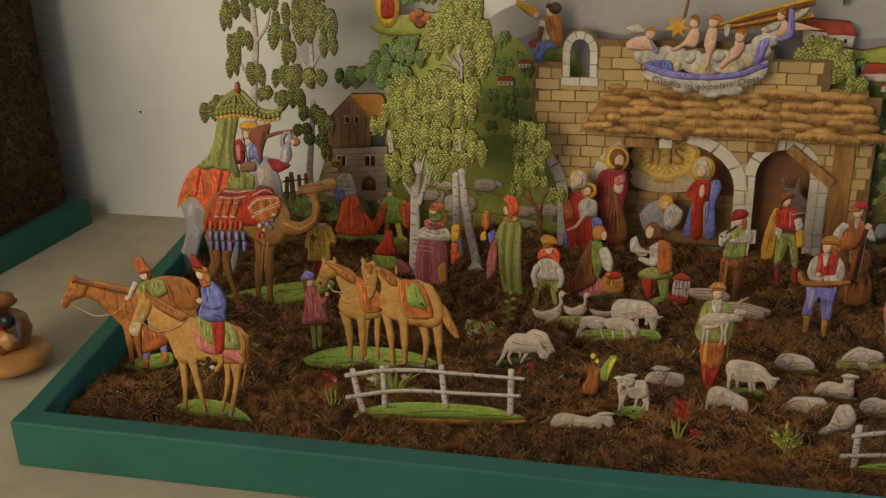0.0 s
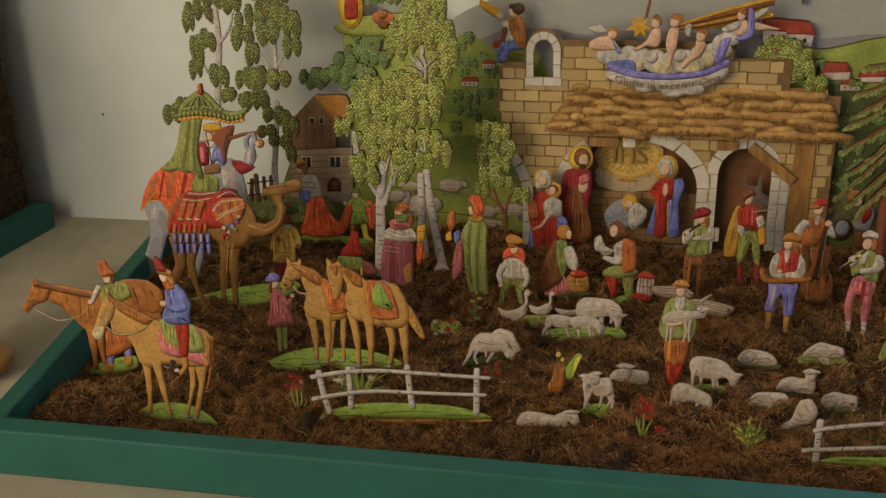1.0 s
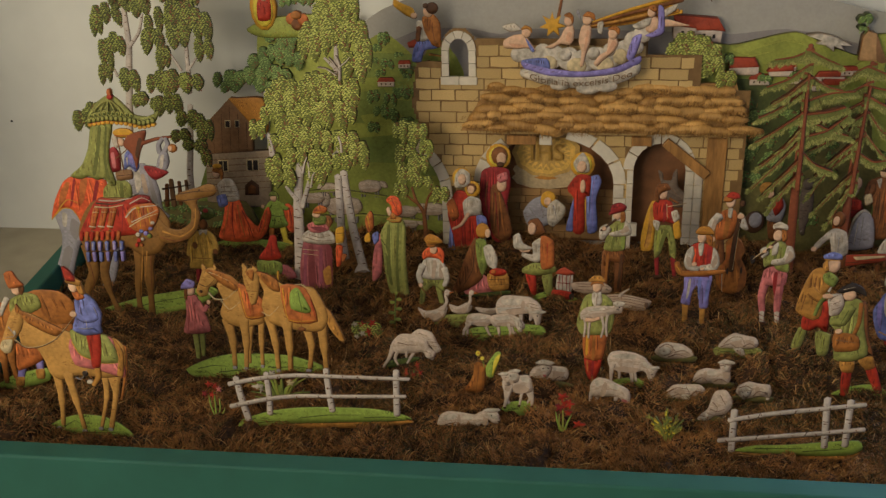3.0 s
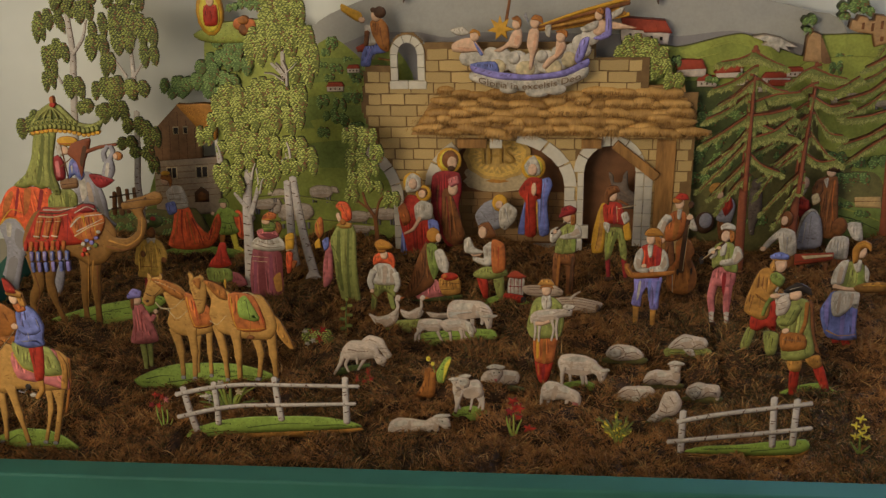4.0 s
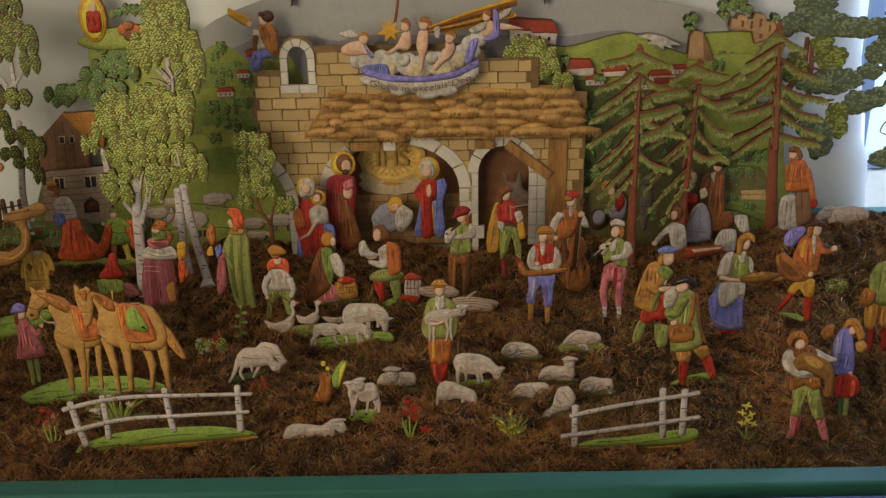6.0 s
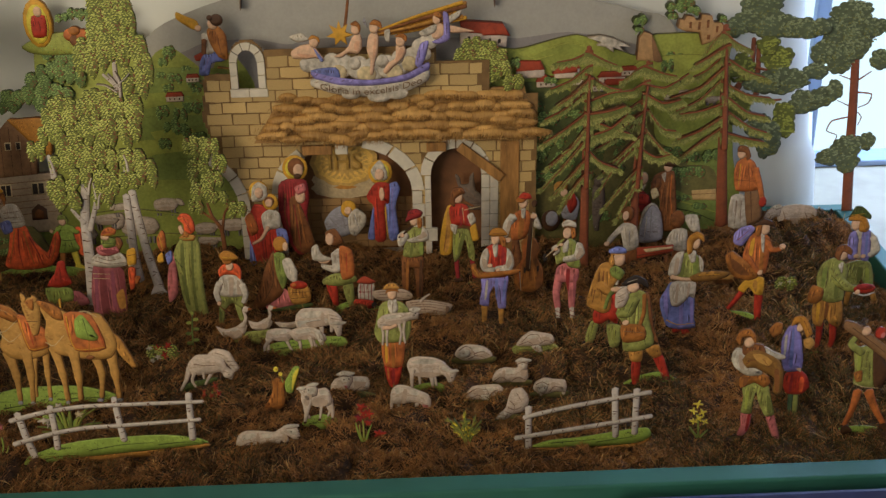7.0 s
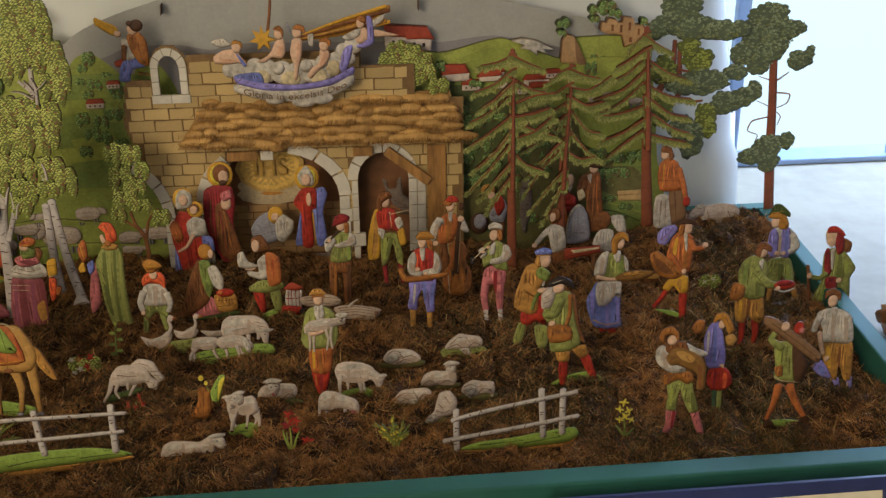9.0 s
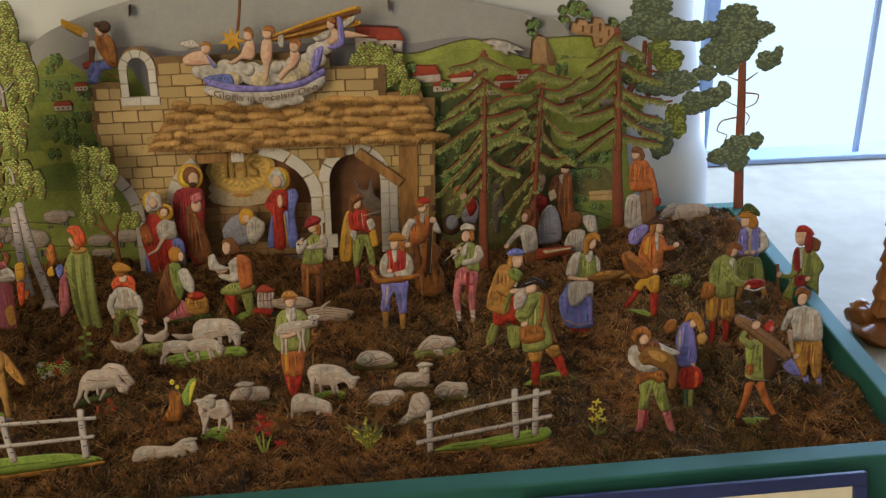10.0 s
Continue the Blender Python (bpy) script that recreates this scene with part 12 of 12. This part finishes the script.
c.n("fawn", 43.8, 22.8, 57.1, 25, 54.3, 19.8)
c.done("paper_geese", -0.0267, 0.3241, -0.0391, "flat printed card group of three white geese on grass", "goose", "geese")

c = Cut()
c.begin("base")
c.p("grass", -52.4, 2.4, -38.7, 14.3, -12.4, 18.8, 39.7, 21.7, 45.9, 8.5, 0.2, 5.5, -33.1, -5)
c.s("dkgreen", 1.24, -39.1, 6.9, 0.4, 11.4, 36.9, 12.9)
c.s("hilllt", 1.87, -41.9, 2.4, -12.9, 6.9)
c.begin("ewe")
c.l("fleece", 6.2, 3.7, 18.1, 39.2, 19.2, 30.5, 19, 24.7)
c.l("fleece", 6.2, 3.7, 29.8, 40.7, 30.9, 33.4, 29.5, 27.6)
c.p("fleece", -10.3, 39.2, -8.6, 50.8, -0.6, 58, 17.4, 58, 30.2, 56.6, 39, 47.9, 41.4, 39.2, 33.6, 36.3, 20.6, 34.9, 3.7, 32, -6.8, 30.5)
c.n("white", -3.4, 52.3, 14.7, 55.1, 22.4, 52.2, 14.5, 46.5, -1, 46.5)
c.n("fawn", 1.3, 39.2, 16.9, 42.1, 24.6, 37.8, 8.9, 33.4)
c.n("fawn", 19.8, 52.3, 23, 50.8, 22, 37.8, 18.1, 39.2)
c.p("fleece", 28.8, 53.7, 36.5, 52.2, 42.7, 42.1, 41, 23.2, 35.8, 21.7, 32.2, 32, 27.1, 37.8)
c.s("umber", 1.24, 28.7, 49.4, 37.7, 46.5)
c.s("umber", 1.24, 29.9, 45, 40.1, 42.1)
c.p("white", 27.1, 37.8, 37.5, 40.7, 47.8, 39.2, 41.3, 35.6)
c.e("black", 37.4, 33.4, 0.8, 0.9)
c.begin("lamb")
c.l("fleece", 4.4, 2.5, -43.6, 21.7, -42.9, 9.9, -44.7, -0.5)
c.l("fleece", 4.4, 2.5, -22.7, 21.7, -19.2, 11.4, -15.6, 4)
c.p("fleece", -44.8, 24.6, -41.8, 32, -30, 34.2, -15.8, 32, -13.5, 23.2, -22.9, 17.3, -35.9, 18.8, -43.8, 17.3)
c.n("fawn", -35.8, 21.7, -22.7, 23.2, -18.9, 18.8, -32, 18)
c.n("white", -38, 30.5, -22.3, 32, -21.2, 27.6, -35.6, 26.1)
c.l("fleece", 5, 2.5, -39.8, 20.2, -46.7, 11.4, -47.3, 0.9)
c.begin("lamb")
c.l("fleece", 4.4, 2.5, -8.4, 21.7, -6.2, 11.4, -6.4, 5.5)
c.l("fleece", 4.4, 2.5, 7.3, 23.2, 9.5, 12.9, 14.6, 7)
c.p("fleece", -17.3, 26.1, -14.5, 32, -1.4, 34.9, 11.5, 33.4, 20.3, 26.1, 24, 18.8, 18.7, 12.9, 13.6, 17.3, 0.7, 20.2, -11.2, 17.3)
c.n("fawn", -9.7, 21.7, 4.7, 24.7, 11.1, 20.3, -2, 18.8)
c.n("white", -10.7, 30.5, 3.7, 32.7, 6.1, 28.3, -8.2, 26.8)
c.l("fleece", 5, 2.5, 4.6, 21.7, 6.9, 12.9, 6.7, 5.5)
c.p("white", 10.1, 30.5, 16.6, 30.5, 21.5, 20.3, 19.9, 11.4, 16, 11.4, 12.4, 21.7)
c.e("black", 18.2, 18.8, 0.7, 0.8)
c.done("paper_sheep_group", 0.0420, 0.2988, -0.0401, "flat printed card ewe with two lambs grazing on grass", "sheep", "flock")

c = Cut()
c.p("red", -8.5, 26.3, 0, 23.5, 11, 26.3, 8.6, 9.5, 3.7, -3.3, -3.7, -1.9, -7.3, 12.3)
c.n("crimson", 0, 22.1, 2.5, 22.1, 1.2, -0.4, -1.2, 1)
c.n("orange", -6, 20.7, -4.2, 20.7, -3.7, 6.7, -5.5, 9.5)
c.p("orange", -9.5, 56.6, 1.3, 59.4, 14.5, 56.6, 13.4, 36, 11, 23.5, 1.3, 20.7, -8.5, 24.9, -10.8, 40.2)
c.n("chestnut", 0.1, 53.9, 3.1, 53.9, 2.5, 23.5, -0.6, 23.5)
c.n("gold", -7.1, 51.2, -4.7, 51.2, -4.8, 29.1, -7.2, 29.1)
c.p("green", -15.4, 78.3, -11.7, 94.3, -5.7, 100.9, 9.6, 100.9, 19.1, 91.6, 21.6, 71.6, 18.1, 55.3, 9.7, 52.5, -11.9, 52.5, -17.9, 64.8)
c.n("fold", 13.2, 89, 18, 83.6, 16.9, 59.4, 12.1, 58)
c.n("sprig", -11.7, 89, -8.1, 91.7, -9.5, 64.8, -13.1, 63.4)
c.p("white", -2.2, 102.2, 6.1, 103.6, 8.5, 91.6, 2.5, 83.6, -2.2, 91.6)
c.s("umber", 1.15, 2.5, 98.3, 2.5, 87.7)
c.p("fleece", -14.2, 78.3, -8.2, 85, 4.9, 87.6, 19.2, 87.6, 23.9, 91.6, 29.8, 86.3, 28.7, 79.6, 20.4, 78.3, 12.1, 74.3, -4.6, 71.6, -13, 70.2)
c.n("fawn", -5.8, 76.9, 8.5, 79.6, 14.4, 76.9, 0.1, 72.9)
c.n("white", -7, 83, 7.3, 85.6, 12, 83, -3.4, 80.3)
c.l("fleece", 3.5, 2.3, -9.4, 72.9, -8.3, 62.1, -9.5, 49.8)
c.l("fleece", 3.5, 2.3, -3.5, 71.6, -4.7, 59.4, -4.7, 48.4)
c.l("fleece", 3.5, 2.3, 8.5, 74.3, 10.9, 63.4, 8.5, 49.8)
c.l("fleece", 3.5, 2.3, 14.4, 76.9, 13.3, 64.8, 14.5, 51.2)
c.p("white", 19.1, 90.3, 23.9, 93.6, 32.2, 91.6, 29.8, 87.6, 23.9, 86.3)
c.e("black", 26.3, 86.3, 0.8, 0.9)
c.l("skin", 5.2, 4, -8.2, 70.2, -1.1, 70.2, 6.1, 72.9)
c.e("skin", 2.6, 110.1, 5.2, 7.5)
c.p("chestnut", -4.5, 110.1, -2.1, 116.7, 7.3, 116.7, 9.6, 110.1, 7.3, 112.8, -1, 112.8)
c.p("ochre", -6.8, 115.4, -2.1, 121.9, 6.1, 121.9, 10.8, 115.4, 2.6, 115.4)
c.s("brown", 1.15, -4.5, 115.4, 8.4, 116)
c.done("paper_figurine", 0.1410, 0.2208, -0.0385, "flat printed card shepherd in green coat carrying a white lamb", "figurine", "shepherds")

c = Cut()
c.begin("elephant")
c.p("grey", 115.7, 175.7, 134.7, 180.1, 144.2, 165.7, 150, 143.5, 150.5, 120.8, 158.6, 112, 153.6, 107.2, 146.4, 109.9, 142.4, 128.1, 131.2, 135.1, 119.1, 134.6, 111.9, 149.4)
c.n("white", 120, 167.7, 127.8, 171, 126.9, 150, 120, 142.2)
c.n("mauve", 137.5, 165.4, 141.2, 158.1, 145.4, 128.2, 141.5, 120.4, 138, 143)
c.n("fawn", 128.6, 165.1, 133.1, 165.3, 135, 142.9, 129, 142.6)
c.begin("leg")
c.p("grey", 7.9, 112.6, 21.5, 121, 43.2, 111.1, 47.3, 84.7, 34.2, 68.2, 24.4, 43.5, 8.9, 1.6, -20.3, -0.3, -8.4, 25.3, 7.7, 58.7, 12.8, 83)
c.n("white", 18.8, 113.1, 24.6, 110.3, 20.7, 94.4, 16.3, 95.8)
c.n("mauve", 30.1, 105.9, 41, 95.4, 30.6, 76, 24.5, 88.3)
c.n("mauve", 13.2, 63.9, 24, 62.8, 9.3, 26.3, -3.2, 17.4)
c.s("umber", 1.42, -8, 17.1, 7.6, 14.7)
c.begin("leg")
c.l("grey", 17, 12.8, 77.9, 70.5, 72.3, 38.2, 58, -0.3)
c.begin("blanket")
c.p("scarlet", 3.5, 104.6, 12, 129.8, 26.2, 153.4, 38, 161.4, 57.7, 160.7, 82.8, 157.2, 80.1, 123.7, 66, 109.1, 42, 90.8, 39.5, 106.3, 31.9, 118.4, 19.5, 117.8)
c.n("orange", 21.3, 141, 30.8, 153.6, 35.2, 152.2, 23.9, 127.3, 14.8, 117.6)
c.n("orange", 49.4, 155.9, 58.8, 157.8, 50.6, 131.6, 43.4, 123.5)
c.n("crimson", 40.4, 157, 43.5, 157.1, 34.6, 126.2, 31, 123)
c.n("crimson", 69, 155.2, 73.4, 153.8, 63.4, 124.5, 58.2, 119.6)
c.s("gold", 2.13, 3.4, 103.8, 19.6, 118.6, 31.9, 118.4, 39.5, 106.3, 42, 90.8)
c.s("gold", 2.13, 9, 109.5, 27.5, 130.5, 42.3, 126.6)
c.p("green", 78.4, 146.5, 88.7, 156, 106.9, 158.2, 114.9, 149.5, 111.2, 131.2, 91.1, 127.3, 76.3, 129.6)
c.n("sprig", 88.1, 151.4, 92.8, 153.1, 88.7, 131.7, 84.1, 131.5)
c.n("fold", 100.4, 153.4, 104.1, 153.6, 102.5, 133.9, 97.8, 132.1)
c.begin("howdah")
c.p("timber", 97.9, 169.8, 117.5, 172.1, 117.6, 160.2, 97.9, 157.9)
c.s("dkbrown", 1.42, 98.7, 163.9, 118.3, 166.2)
c.p("crimson", 92.3, 196.2, 100.3, 200.9, 105.1, 192.3, 104.1, 171.5, 90.4, 169.5)
c.n("pink", 94.7, 191.9, 99.3, 193.5, 98.5, 174.3, 94.1, 175.6)
c.p("white", 98.7, 212.5, 108, 215.7, 111, 204.2, 101.6, 199.5)
c.e("skin", 109.9, 207.1, 4.3, 5.4)
c.p("blue", 112.5, 192.5, 120.6, 198.7, 125.4, 188.6, 128.5, 176.9, 123.1, 169.3, 116.6, 176.5, 108.6, 171.7)
c.n("violet", 116.8, 191.2, 121.4, 192.9, 121.4, 179.6, 117.3, 182.4)
c.n("white", 113.3, 186.7, 115.7, 188.3, 113.8, 177.9)
c.s("brown", 2.13, 99.9, 186.2, 114.6, 197, 132.8, 215.1)
c.s("brown", 2.13, 105.7, 221.4, 106.2, 201.1, 108, 167.2)
c.e("gold", 114.2, 218.8, 12.8, 6.1)
c.s("orange", 2.13, 103.5, 215.5, 124.2, 216.2)
c.begin("tree")
c.p("bark", 112.3, 202.8, 119.7, 216.1, 142.4, 222.6, 139.5, 209.5, 131.8, 193.2, 125, 172.4, 121.4, 192.9)
c.l("bark", 5, 2.8, 133.1, 204.9, 152.8, 211.4, 173.4, 215)
c.n("dkbrown", 132.5, 212.2, 136.7, 210.9, 128.2, 187.2, 125.9, 193)
c.begin("figurine")
c.l("grey", 6.4, 5, 156.8, 194.1, 156.4, 204.3, 163.1, 213.2)
c.l("grey", 6.4, 5, 161.2, 194.3, 168, 204.7, 166, 213.3)
c.p("grey", 150.8, 179.3, 156.8, 194.1, 165.7, 195.9, 167.3, 182.8, 161.8, 172.3, 151.5, 171.9)
c.n("white", 157.9, 191.3, 161.6, 191.4, 157.7, 175.1, 154.2, 176.5)
c.e("chestnut", 173.4, 200.5, 5.7, 5.4)
c.e("skin", 170.5, 200.4, 2.8, 3.8)
c.p("crimson", 134.4, 177.2, 149, 176.3, 164.5, 169.5, 148.7, 159.9, 140.3, 164.1)
c.begin("curtain")
c.p("green", 75.6, 227.7, 93.9, 232.5, 102.4, 229.9, 94.3, 200.7, 91.5, 178.5, 95.9, 153.3, 88.1, 151.4, 81.7, 160.2, 72.4, 158.3, 62.4, 162.4, 51.4, 159, 38.3, 163, 55.4, 177.1, 67.4, 199.7)
c.n("fold", 84.3, 226.5, 87.3, 226.6, 82.4, 200.3, 71.9, 165.8, 67.6, 167.1, 77.9, 200.1)
c.n("fold", 93.2, 226.8, 95.2, 225.4, 88, 185.8, 89.1, 159, 85.1, 163.3, 85, 185.6)
c.n("sprig", 79.1, 226.3, 82.1, 226.4, 74.3, 195.6, 60, 166.8, 55.4, 166.6, 69.8, 195.4)
c.n("sprig", 88.8, 226.6, 91, 226.7, 85.2, 193, 82.1, 163.2, 77.8, 164.5, 82.2, 192.9)
c.begin("canopy")
c.p("green", 71.7, 231.9, 76.2, 243.5, 86.8, 256.5, 101, 265.4, 112.3, 262.8, 122.5, 251.9, 131.5, 242.2, 147.2, 239.8, 162.2, 245.9, 158.3, 235.9, 150.4, 230, 133, 229.4, 115.9, 233.2, 97, 234.1)
c.n("sprig", 89.3, 253.8, 97.5, 261.1, 98.8, 248.4, 91, 243.9)
c.n("sprig", 110.1, 257.2, 115.6, 254.5, 123.1, 244.8, 116, 246)
c.n("fold", 102.6, 261.2, 106.3, 261.3, 105.6, 244.3, 101.2, 244.2)
c.s("fold", 2.13, 77.2, 239.2, 98.3, 244.1, 122.6, 240.5, 140.9, 235.4, 157, 237.3)
c.s("sprig", 2.83, 75.2, 235.6, 97.7, 239.1, 126.5, 236.4, 155.2, 234.4)
c.s("dkgreen", 1.42, 79.2, 243.5, 100.4, 249.1, 123.1, 244.8)
c.s("orange", 3.54, 72.8, 229, 97, 233.3, 121.6, 231.9, 140, 227.5, 156.4, 231.6)
for i in range(15):
    u = 75 + i * 5.7
    v = float(np.interp(u, (72.8, 97, 121.6, 140, 156.4), (229, 233.3, 231.9, 227.5, 231.6)))
    c.e("fold", u, v + 4.6, 2.8, 3.6)
    c.e("sprig", u, v + 4.9, 1.9, 2.6)
    c.e("gold", u, v - 0.8, 2.6, 2.2)
    if u < 130:
        c.e("sprig", u + 2.8, v + 11.2, 2.6, 2.6)
        c.e("dkgreen", u + 2.8, v + 10.8, 1.2, 1.5)
for u in (84, 92, 101, 110, 119):
    c.s("sprig", 2.4, 103, 263, u + (103 - u) * 0.25, 252, u, 246)
c.e("orange", 105.9, 269.7, 2.8, 4.6)
c.e("red", 105.9, 264.1, 3.5, 3.1)
c.done("paper_elephant", -0.5361, 0.3854, -0.0419, "flat printed card grey elephant with red blanket and green howdah", "elephant")


# ---- neighbouring things on the bench ----
CLAY = mat("glazed_brown_clay", (120, 74, 36), rough=0.25, var=0.4, scale=40)
CLAYLT = mat("glazed_tan_clay", (158, 112, 58), rough=0.3, var=0.25, scale=40)
BLACK = mat("black_glaze", (24, 22, 22), rough=0.3, var=0.2, scale=40)
SCARLET = mat("red_glaze", (150, 26, 22), rough=0.3, var=0.2, scale=40)


def lump(name, x, y, z, rx, ry, rz, m, parent, rough=0.12, seed=0, turn=0):
    bm = bmesh.new()
    bmesh.ops.create_uvsphere(bm, u_segments=20, v_segments=12, radius=1)
    for v in bm.verts:
        v.co *= 1 + rough * noise.noise(v.co * 2.2 + Vector((seed, 0, 0)))
    bm.transform(pose(x, y, z, 0, 0, turn) @ Matrix.Diagonal((rx, ry, rz, 1)))
    return part(name, bm, m, parent, smooth=True)


hen = tagged(thing("clay_bird_figure", 0, 0, 0, "glazed brown clay rooster group on a tan round foot", "figure"))
lump("foot", -0.650, 0.150, -0.036, 0.052, 0.046, 0.016, CLAYLT, hen, 0.05)
lump("rock", -0.660, 0.155, -0.008, 0.040, 0.034, 0.028, CLAY, hen, 0.2, 2)
lump("bird", -0.656, 0.150, 0.028, 0.018, 0.014, 0.026, CLAY, hen, 0.2, 4)
lump("tail", -0.640, 0.152, 0.036, 0.014, 0.008, 0.010, CLAY, hen, 0.2, 5, 20)
lump("head", -0.668, 0.150, 0.056, 0.018, 0.012, 0.014, BLACK, hen, 0.2, 6)
lump("comb", -0.630, 0.138, 0.018, 0.009, 0.008, 0.009, BLACK, hen, 0.1, 7)
lump("wattle", -0.640, 0.138, 0.012, 0.006, 0.006, 0.014, SCARLET, hen, 0.1, 8)
lump("wing", -0.634, 0.134, -0.006, 0.014, 0.008, 0.012, CLAYLT, hen, 0.3, 9)

# display beside it, with a moss-covered side
side = tagged(thing("neighbour_display", -0.8, 0.4, -0.052, "neighbouring green display tray with tall moss-covered side", "tray"))
bm = bmesh.new()
vs = [bm.verts.new(p) for p in ((-1.6, 0.10, -0.052), (-0.862, 0.10, -0.052), (-0.778, 0.572, -0.052), (-1.6, 0.572, -0.052))]
f0 = bm.faces.new(vs)
ext = bmesh.ops.extrude_face_region(bm, geom=[f0])
for g in ext["geom"]:
    if isinstance(g, bmesh.types.BMVert):
        g.co.z += 0.040
bmesh.ops.recalc_face_normals(bm, faces=bm.faces)
ob = part("tray", bm, TEAL, side)
ob.matrix_parent_inverse = Matrix.Translation((0.8, -0.4, 0.052))
bm = bmesh.new()
vs = [bm.verts.new(p) for p in ((-1.6, 0.14, -0.0125), (-0.880, 0.14, -0.0125), (-0.806, 0.560, -0.0125), (-1.6, 0.560, -0.0125))]
f0 = bm.faces.new(vs)
ext = bmesh.ops.extrude_face_region(bm, geom=[f0])
for g in ext["geom"]:
    if isinstance(g, bmesh.types.BMVert):
        g.co.z += 0.55
bmesh.ops.recalc_face_normals(bm, faces=bm.faces)
ob = part("moss_block", bm, SOIL, side)
ob.matrix_parent_inverse = Matrix.Translation((0.8, -0.4, 0.052))
mr = np.random.default_rng(5)
n = 26000
b = mr.random(n)
yy = 0.14 + 0.42 * b
root = np.stack([-0.880 + (yy - 0.14) * 0.176 + 0.001, yy, -0.012 + mr.random(n) * 0.50], 1)
lean = np.stack([0.8 + 0 * b, -0.2 + mr.normal(0, 0.6, n), mr.normal(0, 0.6, n)], 1)
lean /= np.linalg.norm(lean, axis=1, keepdims=True)
v, f = strands(mr, root, lean, mr.uniform(0.005, 0.012, n), mr.uniform(0.0008, 0.0016, n), 0.4)
ob = tagged(ribbons("moss", v, f, OLIVE, side), kind="stuff")
ob.matrix_parent_inverse = Matrix.Translation((0.8, -0.4, 0.052))

# clay tree beyond the tray, by the window
clay = tagged(thing("clay_tree_figure", 0, 0, 0, "glazed brown clay tree with jagged layers on a lumpy foot", "figure"))
lump("foot", 0.850, 0.272, -0.040, 0.046, 0.036, 0.014, CLAY, clay, 0.3, 1)
lump("foot_rock", 0.826, 0.300, -0.032, 0.018, 0.018, 0.016, CLAY, clay, 0.4, 2)
lump("foot_rock", 0.880, 0.280, -0.026, 0.026, 0.024, 0.022, CLAY, clay, 0.3, 3)
for i in range(9):
    bm = bmesh.new()
    r = 0.026 - 0.0006 * i
    bmesh.ops.create_cone(bm, cap_ends=True, segments=18, radius1=r, radius2=r * 0.55, depth=0.022)
    for k, v in enumerate(bm.verts):
        v.co.xy *= 1 + (0.14 if k % 2 else -0.12)
        v.co.z -= 0.004 if k % 3 == 0 else 0
    bm.transform(pose(0.850, 0.285, -0.010 + i * 0.022, 4 * math.sin(i * 2.1), 5 * math.cos(i * 1.7), i * 37))
    part("layer", bm, CLAY, clay)
lump("top", 0.848, 0.285, 0.196, 0.022, 0.020, 0.026, CLAY, clay, 0.3, 7)

# framed notice leaning on the tray front
NAVY = mat("dark_blue_frame", (48, 54, 92), rough=0.4, var=0.12, scale=60)
PAPER = mat("cream_notice", (226, 212, 178), rough=0.6, var=0.06, scale=60)
board = tagged(thing("notice_board", 0.5, -0.06, -0.052, "dark blue framed notice with cream sheet leaning on the tray", "notice"))
lean_m = pose(0, -0.047, 0.002, -18, 0, 0)
for nm, q, m in (("frame_top", (0.325, -0.003, -0.012, 0.644, 0.003, 0.0), NAVY), ("frame_side", (0.632, -0.003, -0.056, 0.644, 0.003, -0.0122), NAVY),
                 ("frame_side", (0.325, -0.003, -0.056, 0.337, 0.003, -0.0122), NAVY), ("sheet", (0.337, 0.0, -0.056, 0.632, 0.002, -0.0122), PAPER)):
    bm = boxed(*q, 0.0006)
    bm.transform(lean_m)
    ob = part(nm, bm, m, board)
    ob.matrix_parent_inverse = Matrix.Translation((-0.5, 0.06, 0.052))
bm = bmesh.new()
bmesh.ops.create_uvsphere(bm, u_segments=10, v_segments=6, radius=0.0016)
bm.transform(pose(-0.692, 0.614, 0.1165))
tagged(part("nail", bm, BLACK), "small dark nail in the white wall", "nail")
